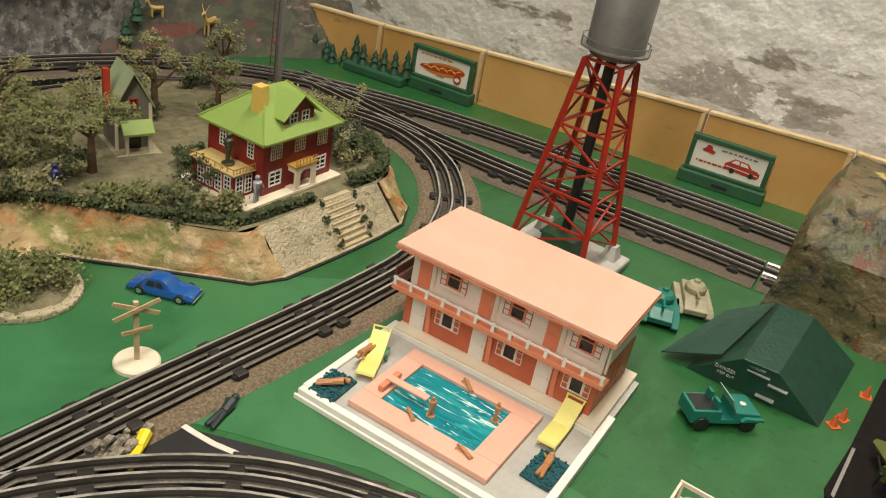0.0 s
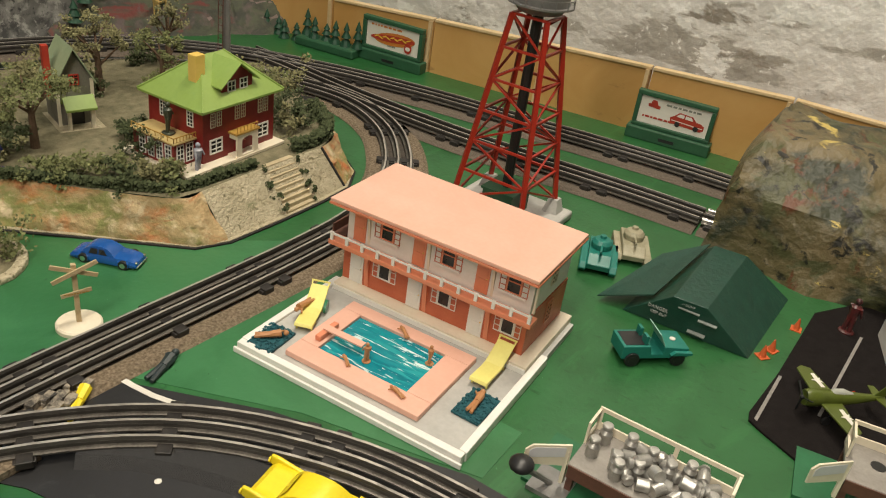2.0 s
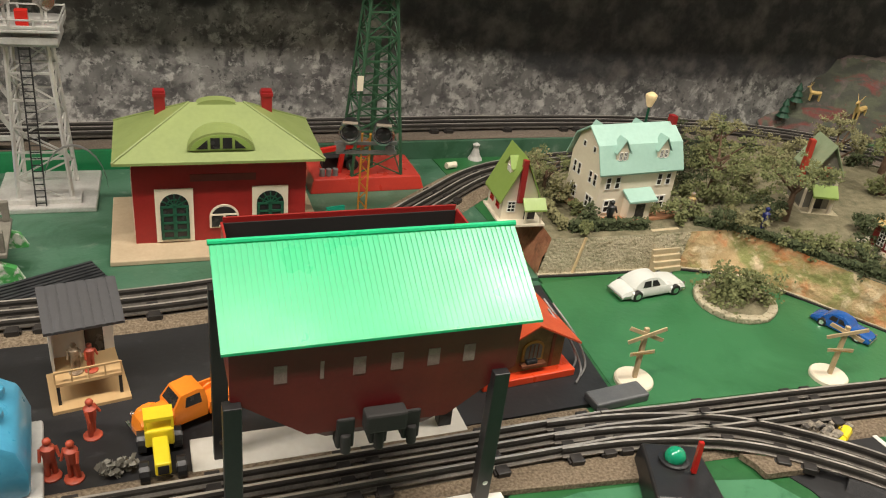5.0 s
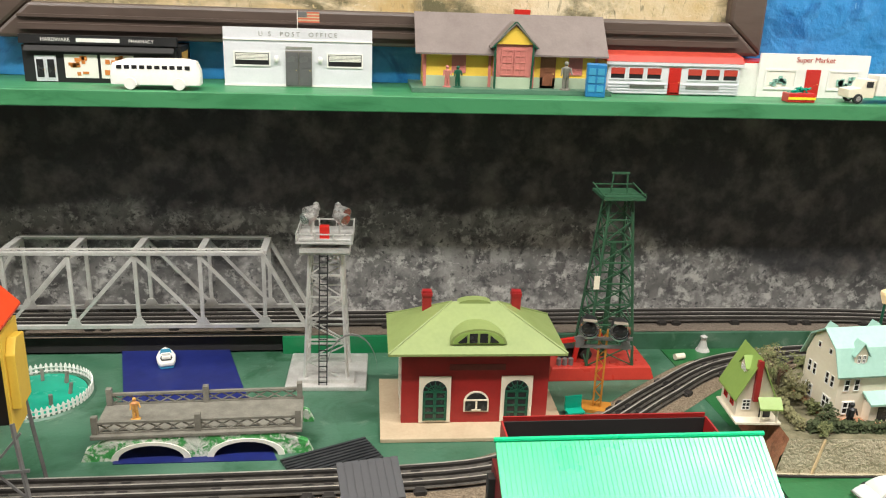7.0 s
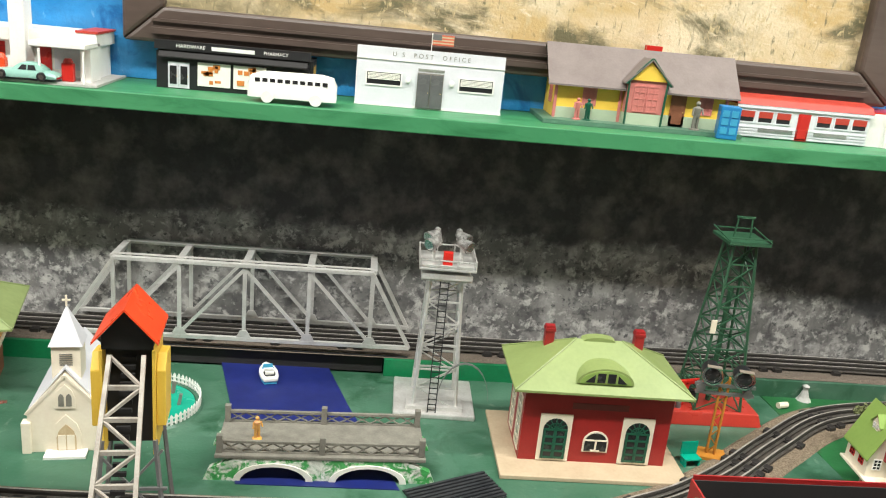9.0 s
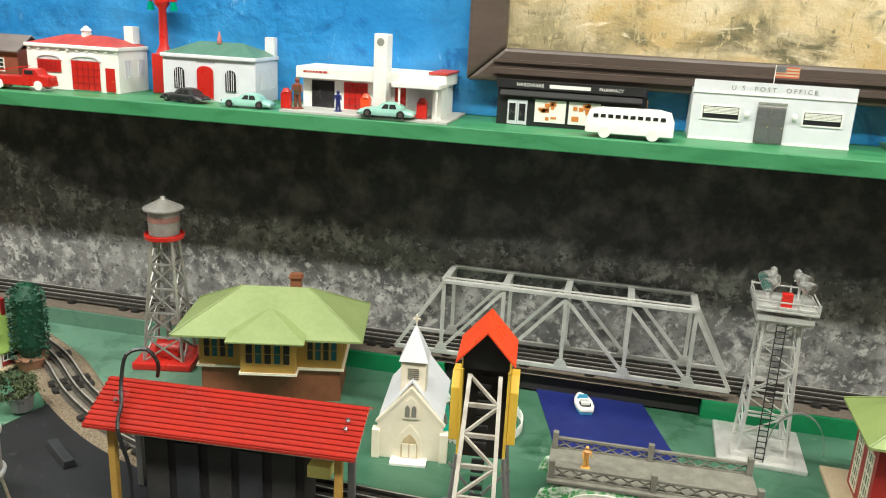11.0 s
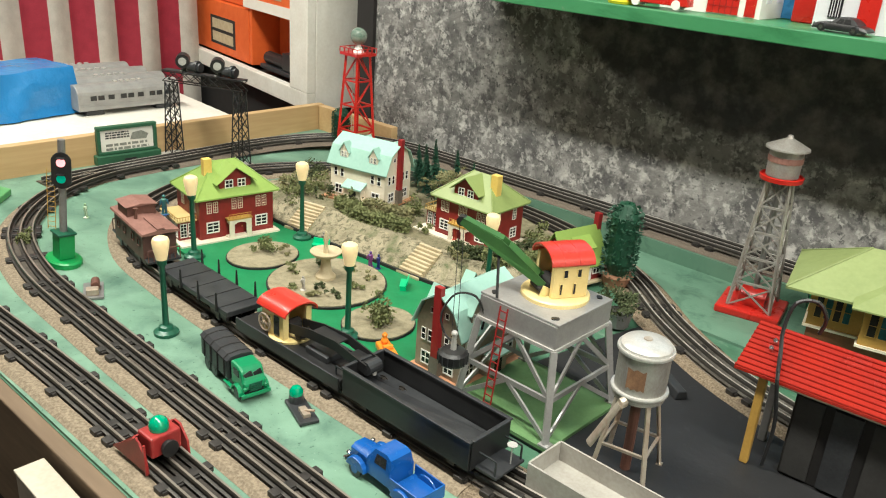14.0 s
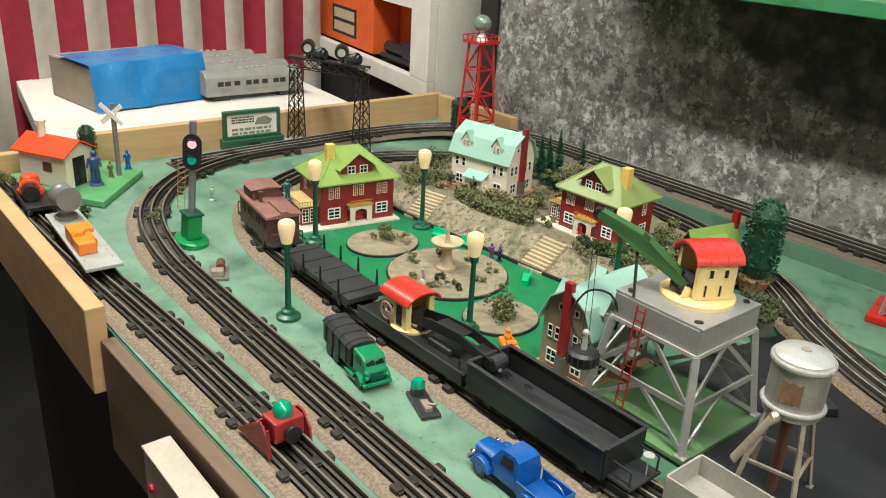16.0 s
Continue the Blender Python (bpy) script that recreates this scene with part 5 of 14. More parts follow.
for b in ((-0.002, 0.233, -0.004, 0.0035, 0, 0.0105), (-0.003, 0.0045, 0.004, 0.15, 0, 0.0105), (0.2265, 0.234, 0.004, 0.17, 0, 0.0105), (-0.004, 0.235, -0.007, -0.0043, 0, 0.0055)):
    part("rim", Mesh().box(*b), WHITE, mt, bevel=0.0008)
part("terrace", Mesh().box(0.006, 0.226, 0.133, 0.248, 0.0077, 0.0145), CREAM, mt)
part("terrace_edge", Mesh().box(0.006, 0.226, 0.131, 0.1328, 0.0077, 0.0125), WHITE, mt)
W0, W1, D0, D1 = 0.006, 0.214, 0.148, 0.243
part("ground_floor", Mesh().box(W0, W1, D0, D1, 0.0147, 0.057), CORAL, mt)
part("upper_floor", Mesh().box(W0 + 0.001, W1 - 0.001, D0 + 0.002, D1 - 0.001, 0.0575, 0.102), WHITE, mt)
part("roof", Mesh().box(-0.004, 0.222, 0.131, 0.251, 0.1022, 0.1062), PINK, mt, bevel=0.0008)
part("eave_trim", Mesh().box(-0.0045, 0.2225, 0.1303, 0.2515, 0.1000, 0.1020), SALMON, mt)
part("balcony", Mesh().box(-0.004, 0.222, 0.132, 0.1478, 0.0555, 0.0605), SALMON, mt, bevel=0.0006)
rl = Mesh().box(-0.003, 0.221, 0.1325, 0.1342, 0.0668, 0.0685)
for k in range(13):
    rl.box(-0.002 + k * 0.0183, 0.0012 + k * 0.0183, 0.1322, 0.1345, 0.0605, 0.0692)
part("railing", rl, WHITE, mt)
for k in range(3):
    x0 = W0 + 0.004 + k * 0.0695
    door(mt, x0 + 0.013, D0, 0.015, 0.016, 0.037, 0, WHITE)
    part("porch_fin", Mesh().end([(D0 - 0.0002, 0.015), (D0 - 0.006, 0.055), (D0 - 0.0002, 0.055)], x0 + 0.0235, x0 + 0.028), SALMON, mt)
    window(mt, x0 + 0.046, D0, 0.040, 0.014, 0.019, bars=(0, 0))
    for q in (-1, 1):
        window(mt, x0 + 0.046 + q * 0.0105, D0, 0.040, 0.0065, 0.019, pane=CORAL, bars=(0, 2), name="shutter")
    door(mt, x0 + 0.012, D0 + 0.002, 0.061, 0.014, 0.036, 0, SALMON)
    part("porch_fin", Mesh().end([(D0 + 0.0018, 0.061), (D0 - 0.003, 0.1), (D0 + 0.0018, 0.1)], x0 + 0.022, x0 + 0.0245), CREAM, mt)
    window(mt, x0 + 0.044, D0 + 0.002, 0.085, 0.0155, 0.024, frame=SALMON, bars=(0, 1))
    for q in (-1, 1):
        window(mt, x0 + 0.044 + q * 0.0113, D0 + 0.002, 0.085, 0.0068, 0.024, frame=CORAL, pane=WHITE, bars=(0, 3), name="shutter")
    part("sill", Mesh().box(x0 + 0.03, x0 + 0.058, D0 - 0.001, D0 + 0.0018, 0.0715, 0.0735), WHITE, mt)
window(mt, W1, 0.2, 0.04, 0.014, 0.024, 90, frame=SALMON, bars=(1, 4))
window(mt, W1 - 0.001, 0.2, 0.083, 0.014, 0.026, 90, frame=CREAM, bars=(1, 4))
part("drain_pipe", Mesh().tube((W1 + 0.0015, D0 + 0.004, 0.0605), (W1 + 0.0015, D0 + 0.004, 0.1), 0.0015, n=8), CREAM, mt)
part("outside_stair", Mesh().box(-0.012, 0.0015, 0.15, 0.2, 0.05, 0.058).box(-0.012, -0.0105, 0.15, 0.2, 0.058, 0.068), RUST, mt)
PX0, PX1, PY0, PY1 = 0.041, 0.182, 0.012, 0.119
for b in ((PX0, PX1, PY0, PY0 + 0.022), (PX0, PX1, PY1 - 0.016, PY1), (PX0, PX0 + 0.02, PY0 + 0.0222, PY1 - 0.0162), (PX1 - 0.025, PX1, PY0 + 0.0222, PY1 - 0.0162)):
    part("pool_deck", Mesh().box(*b, 0.0077, 0.0135), PINK, mt, bevel=0.0007)
part("pool_water", Mesh().box(PX0 + 0.0202, PX1 - 0.0252, PY0 + 0.0222, PY1 - 0.0162, 0.0077, 0.0105), POOL, mt, "blue printed pool water")
part("diving_board", Mesh().box(PX0 + 0.012, PX0 + 0.055, PY1 - 0.067, PY1 - 0.059, 0.0195, 0.021), PINK, mt)
part("board_stand", Mesh().box(PX0 + 0.011, PX0 + 0.017, PY1 - 0.078, PY1 - 0.048, 0.0137, 0.0193), SALMON, mt, bevel=0.001)


def lounger(x, y, rz, material, label):
    th = thing("sun_lounger", label, "sun lounger", x, y, 0.008, rz, "loungers at the pool")
    th.matrix_world = th.matrix_world @ Matrix.Diagonal((0.86, 1, 0.8, 1))
    part("seat", Mesh().side([(-0.032, 0.007), (-0.03, 0.0105), (-0.006, 0.0085), (0.004, 0.009), (0.012, 0.013), (0.03, 0.024), (0.0305, 0.0225), (0.013, 0.0105), (0.004, 0.0062), (-0.006, 0.0058), (-0.03, 0.0055)], -0.0085, 0.0085), material, th, bevel=0.0006)
    part("back_frame", Mesh().beam((0.03, -0.008, 0.0235), (0.033, -0.008, 0.0265), 0.0014).beam((0.03, 0.008, 0.0235), (0.033, 0.008, 0.0265), 0.0014).beam((0.033, -0.009, 0.0265), (0.033, 0.009, 0.0265), 0.0016), material, th)
    for sx in (-0.026, 0.012):
        for sy in (-0.007, 0.007):
            part("leg", Mesh().beam((sx, sy, 0), (sx, sy, 0.0065), 0.0016), material, th)
    return th


lounger(2.142, -0.214, 3, PALEYELLOW, "pale yellow plastic sun lounger beside the pool")
lw = lounger(2.099, -0.044, 24, PALEYELLOW, "pale yellow plastic sun lounger near the track")
part("wheel", Mesh().tube((0.012, -0.012, 0.008), (0.012, -0.0095, 0.008), 0.008, n=16), TRUCKGREEN, lw, "green wheel")
for x, y, rz in ((2.093, -0.228, 0), (2.047, -0.042, 5)):
    bed = Mesh().box(-0.019, 0.019, -0.013, 0.013, 0, 0.002)
    for k in range(160):
        px, py = RNG.uniform(-0.019, 0.019), RNG.uniform(-0.013, 0.013)
        bed.box(px - 0.001, px + 0.001, py - 0.0008, py + 0.0008, 0.002, 0.0027 + RNG.uniform(0, 0.0012))
    single("beach_towel", bed, TEAL, "teal towelling mat lying on the motel terrace", "towel", x, y, 0.008, rz, "towels at the pool")
figurine(2.094, -0.228, 0.0112, 10, 0.03, SKIN, "tan plastic sunbather figure lying on a towel", lying=True)
figurine(2.047, -0.043, 0.0112, -40, 0.03, SKIN, "tan plastic sunbather figure lying on a towel", lying=True)
figurine(2.096, -0.036, 0.0165, 190, 0.028, SKIN, "tan plastic figure lying on a yellow lounger", lying=True)
figurine(2.112, -0.168, 0.0107, 20, 0.02, SKIN, "tan plastic swimmer figure standing in the pool")
figurine(2.077, -0.125, 0.0107, 140, 0.02, SKIN, "tan plastic diver figure in the pool")
figurine(2.058, -0.172, 0.0137, 80, 0.018, SKIN, "tan plastic swimmer figure on the pool's edge", lying=True)
figurine(2.13, -0.128, 0.0137, 60, 0.018, SKIN, "tan plastic swimmer figure on the pool's edge", lying=True)
figurine(2.062, -0.115, 0.0137, 60, 0.016, SKIN, "tan plastic swimmer figure on the pool's edge", lying=True)

# red-legged water tower
wt = thing("water_tower", "tall water tower, red lattice legs and grey tank", "water tower", 2.425, -0.066, 0)
wt.matrix_world = wt.matrix_world @ Matrix.Diagonal((1, 1, 0.95, 1))
part("base", Mesh().box(-0.066, 0.066, -0.066, 0.066, 0, 0.012), CONCRETE, wt, bevel=0.003)
for sx in (-1, 1):
    for sy in (-1, 1):
        part("footing", Mesh().add([(sx * 0.046 + a * 0.01, sy * 0.046 + b * 0.01, 0.0122) for a, b in ((-1, -1), (1, -1), (1, 1), (-1, 1))] + [(sx * 0.046 + a * 0.006, sy * 0.046 + b * 0.006, 0.03) for a, b in ((-1, -1), (1, -1), (1, 1), (-1, 1))], [(3, 2, 1, 0), (4, 5, 6, 7), (0, 1, 5, 4), (1, 2, 6, 5), (2, 3, 7, 6), (3, 0, 4, 7)]), CONCRETE, wt)
lattice(wt, 0, 0, 0.046, 0.021, 0.03, 0.262, 6, TOWERRED, 0.0052, cross=True, thin=0.85)
part("pump_house", Mesh().box(-0.022, 0.026, -0.02, 0.02, 0.0122, 0.043).box(-0.024, 0.028, -0.022, 0.022, 0.043, 0.046), SIGNGREEN, wt)
part("feed_pipe", Mesh().tube((0, 0, 0.046), (0, 0, 0.262), 0.006, n=12), BLACK, wt)
part("tank", Mesh().lathe([(0.006, 0.262), (0.024, 0.266), (0.031, 0.274), (0.0315, 0.37), (0.03, 0.372), (0.004, 0.395)], 28), GREYMETAL, wt, smooth=True)
part("catwalk", Mesh().lathe([(0.0315, 0.2745), (0.037, 0.2745), (0.037, 0.2765), (0.0315, 0.2765)], 28), GREYMETAL, wt)
rg = Mesh().ring(0.0362, 0.037, 0.2845, 0.2855, 28)
for k in range(14):
    a = k * math.tau / 14
    rg.beam((0.0366 * math.cos(a), 0.0366 * math.sin(a), 0.276), (0.0366 * math.cos(a), 0.0366 * math.sin(a), 0.285), 0.0008)
part("railing", rg, GREYMETAL, wt)

# ammunition bunker of folded board
tn = thing("ammo_bunker", "dark green folded board ammo dump with open flap", "bunker", 0, 0, 0)
part("shell", Mesh().add([(2.339, -0.262, 0), (2.347, -0.394, 0), (2.499, -0.401, 0), (2.49, -0.27, 0), (2.337, -0.309, 0.0395), (2.340, -0.343, 0.0395), (2.483, -0.345, 0.0405), (2.479, -0.309, 0.0405)], [(3, 2, 1, 0), (4, 5, 6, 7), (0, 1, 5, 4), (1, 2, 6, 5), (2, 3, 7, 6), (3, 0, 4, 7)]), ARMY, tn, bevel=0.0008)
part("flap", Mesh().add([(2.335, -0.234, 0.006), (2.346, -0.288, 0.0265), (2.475, -0.305, 0.0412), (2.436, -0.264, 0.027), (2.335, -0.234, 0.0075), (2.346, -0.288, 0.028), (2.475, -0.305, 0.0427), (2.436, -0.264, 0.0285)], [(3, 2, 1, 0), (4, 5, 6, 7), (0, 1, 5, 4), (1, 2, 6, 5), (2, 3, 7, 6), (3, 0, 4, 7)]), ARMY, tn)
TXT = Matrix(((0, 0, -1, 0), (-1, 0, 0, 0), (0, 1, 0, 0), (0, 0, 0, 1)))
for words, sz, yy, zz in (("DANGER", 0.0052, -0.297, 0.0195), ("KEEP OUT", 0.0038, -0.299, 0.0135), ("AMMO DUMP", 0.0036, -0.321, 0.0345)):
    lettering(words, sz, tn, Matrix.Translation((2.3365 + 0.05 * (-0.262 - yy), yy, zz)) @ TXT, STENCIL, extrude=0.0009)
for y0_, y1_, z0_ in ((-0.338, -0.316, 0.0285), (-0.357, -0.338, 0.0225), (-0.349, -0.331, 0.0065)):
    part("stencil_bar", Mesh().box(2.338, 2.3435, y0_, y1_, z0_, z0_ + 0.0012), STENCIL, tn)

# jeep
jp = thing("toy_jeep", "turquoise green plastic toy jeep with folded windscreen", "toy jeep", 2.278, -0.312, 0, -46)
part("tub", Mesh().side([(-0.034, 0.008), (-0.034, 0.022), (-0.006, 0.022), (-0.004, 0.013), (0.008, 0.013), (0.008, 0.021), (0.034, 0.019), (0.035, 0.009), (0.03, 0.008)], -0.014, 0.014), TURQ, jp, bevel=0.0008)
part("seat_well", Mesh().box(-0.031, -0.008, -0.011, 0.011, 0.0215, 0.0224), BLACK, jp)
for s in (-1, 1):
    part("fender", Mesh().side([(0.014, 0.014), (0.036, 0.014), (0.036, 0.0165), (0.018, 0.0175)], s * 0.0145 - 0.004 * (s < 0), s * 0.0145 + 0.004 * (s > 0)), TURQ, jp)
    part("seat_back", Mesh().box(-0.012, -0.009, s * 0.007 - 0.004, s * 0.007 + 0.004, 0.0225, 0.031), TURQ, jp)
part("windscreen", Mesh().add([(0.008, -0.013, 0.0212), (0.008, 0.013, 0.0212), (0.0, 0.013, 0.035), (0.0, -0.013, 0.035), (0.009, -0.013, 0.0212), (0.009, 0.013, 0.0212), (0.001, 0.013, 0.035), (0.001, -0.013, 0.035)], [(0, 1, 2, 3), (7, 6, 5, 4), (0, 4, 5, 1), (2, 6, 7, 3), (1, 5, 6, 2), (0, 3, 7, 4)]), SEAFOAM, jp)
part("star_badge", Mesh().lathe([(0.003, 0.0204), (0.003, 0.0212)], 10, 0.022, 0), WHITEPAINT, jp)
wheels(jp, (-0.023, 0.024), 0.0135, 0.0075, 0.005, BLACK)


def tank(x, y, rz, material, label):
    th = thing("toy_tank", label, "toy tank", x, y, 0, rz, "toy tanks")
    part("hull", Mesh().side([(-0.03, 0.008), (-0.028, 0.019), (0.018, 0.02), (0.032, 0.013), (0.03, 0.006)], -0.013, 0.013), material, th, bevel=0.001)
    for s in (-1, 1):
        part("track_belt", Mesh().side([(-0.032, 0.006), (-0.028, 0.0), (0.026, 0.0), (0.033, 0.007), (0.028, 0.013), (-0.028, 0.013)], s * 0.017 - 0.004, s * 0.017 + 0.004), material, th, bevel=0.001)
    tu = part("turret", Mesh().lathe([(0.012, 0.02), (0.0125, 0.026), (0.009, 0.03)], 14, -0.003), material, th, bevel=0.0008)
    part("gun", Mesh().tube((0.006, 0, 0.0255), (0.026, 0, 0.0265), 0.0014, n=8), material, tu)
    part("hatch", Mesh().lathe([(0.004, 0.03), (0.0035, 0.033)], 10, -0.006), material, tu)


tank(2.462, -0.222, 205, KHAKI, "khaki plastic toy tank standing beside the bunker")
tank(2.412, -0.202, 200, TURQ, "turquoise green plastic toy tank behind the motel")
for x, y in ((2.441, -0.421), (2.362, -0.404), (2.38, -0.409)):
    cn = thing("traffic_cone", "small orange plastic traffic cone", "traffic cone", x, y, 0, RNG.uniform(0, 90), "traffic cones")
    cn.matrix_world = cn.matrix_world @ Matrix.Diagonal((0.82, 0.82, 0.9, 1))
    part("base", Mesh().box(-0.007, 0.007, -0.007, 0.007, 0, 0.0012), CONE, cn)
    part("cone", Mesh().lathe([(0.0048, 0.0012), (0.001, 0.015)], 12), CONE, cn)

# airfield mat, aircraft and a pilot
pad = thing("airfield_mat", "dark brown-black mat with a grey centre line", "mat", 0, 0, 0.0002)
MAT = mat("brown_black_mat", (0.013, 0.0105, 0.01), (0.009, 0.007, 0.007), 120, 0.9, 0.4, spec=0.15)
part("mat", Mesh().prism([(2.488, -0.431), (2.34, -0.424), (2.262, -0.4165), (2.25, -0.419), (2.243, -0.43), (2.212, -0.492), (2.12, -0.72), (2.6, -0.72), (2.6, -0.5)], 0, 0.0022), MAT, pad)
LINE = mat("grey_painted_line", (0.3, 0.28, 0.26), (0.2, 0.19, 0.18), 200, 0.8)
part("centre_line", Mesh().prism([(2.473, -0.4805), (2.473, -0.4835), (2.30, -0.4715), (2.30, -0.4685)], 0.0024, 0.003), LINE, pad)
part("centre_line", Mesh().prism([(2.337, -0.4255), (2.337, -0.4285), (2.252, -0.4255), (2.254, -0.4225)], 0.0024, 0.003), LINE, pad)
pl = thing("toy_fighter_plane", "olive green toy fighter plane with star markings", "toy airplane", 2.31, -0.477, 0.0024, 130)
pl.matrix_world = pl.matrix_world @ Matrix.Scale(0.63, 4)
fus = []
for px, r, zz in ((0.049, 0.004, 0.031), (0.051, 0.0105, 0.031), (0.046, 0.0122, 0.031), (0.03, 0.0125, 0.031), (0.0285, 0.0115, 0.031), (0.0, 0.0108, 0.031), (-0.03, 0.008, 0.031), (-0.07, 0.003, 0.033), (-0.075, 0.001, 0.034)):
    fus.append([(px, r * math.cos(a * math.tau / 12), zz + r * 1.1 * math.sin(a * math.tau / 12)) for a in range(12)])
part("fuselage", Mesh().loft(fus), PLANEGREEN, pl, smooth=True)
for s in (-1, 1):
    part("wing", Mesh().prism([(0.03, s * 0.006), (0.024, s * 0.07), (0.014, s * 0.076), (0.002, s * 0.07), (-0.004, s * 0.006)][::s], 0.0265, 0.0295), PLANEGREEN, pl, bevel=0.0008)
    part("wing_band", Mesh().box(0.004, 0.01, s * 0.04 - 0.016, s * 0.04 + 0.016, 0.0298, 0.0302), WHITEPAINT, pl)
    part("wing_star", Mesh().prism([(0.008 + (0.0095 if a % 2 == 0 else 0.004) * math.cos(a * math.pi / 5), s * 0.04 + (0.0095 if a % 2 == 0 else 0.004) * math.sin(a * math.pi / 5)) for a in range(10)], 0.0303, 0.0307), WHITEPAINT, pl)
    part("tail_plane", Mesh().prism([(-0.058, s * 0.002), (-0.064, s * 0.026), (-0.073, s * 0.024), (-0.074, s * 0.002)][::s], 0.033, 0.0345), PLANEGREEN, pl)
    part("wheel", Mesh().tube((0.02, s * 0.022 - 0.002, 0.0065), (0.02, s * 0.022 + 0.002, 0.0065), 0.0065, n=12).beam((0.02, s * 0.022, 0.0065), (0.016, s * 0.022, 0.027), 0.0015), BLACK, pl)
part("fin", Mesh().side([(-0.056, 0.035), (-0.07, 0.053), (-0.077, 0.053), (-0.075, 0.034)], -0.0008, 0.0008), PLANEGREEN, pl)
part("canopy", Mesh().loft([[(px, w * math.cos(a * math.pi / 6), 0.0395 + h * math.sin(a * math.pi / 6)) for a in range(7)] for px, w, h in ((0.014, 0.003, 0.001), (0.008, 0.0055, 0.0075), (-0.006, 0.0055, 0.0075), (-0.022, 0.003, 0.001))]), mat("clear_canopy", (0.45, 0.47, 0.42), (0.35, 0.36, 0.32), 60, 0.15), pl, smooth=True)
for k in range(3):
    a = k * math.tau / 3 + 0.4
    part("propeller_blade", Mesh().beam((0.0535, 0, 0.031), (0.0535, 0.024 * math.cos(a), 0.031 + 0.024 * math.sin(a)), 0.003, 0.001), BLACK, pl)
part("spinner", Mesh().ball((0.054, 0, 0.031), 0.0035, 7), BLACK, pl)
part("side_band", Mesh().box(-0.016, 0.0, -0.0112, -0.0108, 0.0325, 0.0355), WHITEPAINT, pl)
part("roundel", Mesh().tube((-0.03, -0.0075, 0.032), (-0.03, -0.0085, 0.032), 0.0052, n=14), RED, pl)
figurine(2.474, -0.466, 0.0024, 60, 0.042, mat("black_red_figure", (0.025, 0.022, 0.022), (0.13, 0.02, 0.02), 90, 0.4, contrast=0.3), "painted toy soldier in black and red on a green base")
wb = thing("toy_guard_hut", "white plastic guard hut with a red roof", "toy hut", 2.47, -0.525, 0.0024, 15)
part("wall_shell", Mesh().box(-0.03, 0.03, -0.022, 0.022, 0, 0.05), WHITE, wb)
part("roof", gable(0.06, 0.044, 0.05, 0.062), RED, wb)
window(wb, -0.03, 0, 0.028, 0.02, 0.024, -90, bars=(1, 4))


DUSTYDECK = mat("dusty_grey_deck", (0.34, 0.32, 0.29), (0.22, 0.2, 0.18), 40, 0.6, 0.1)
CAN = Mesh().lathe([(0.0047, 0), (0.005, 0.0008), (0.005, 0.0092), (0.0052, 0.0096), (0.0034, 0.0122), (0.003, 0.0126), (0.003, 0.0142), (0.0043, 0.0145), (0.0043, 0.0166), (0.0036, 0.0174), (0.001, 0.0176)], 14).mesh("milk_can", MILK, smooth=True)


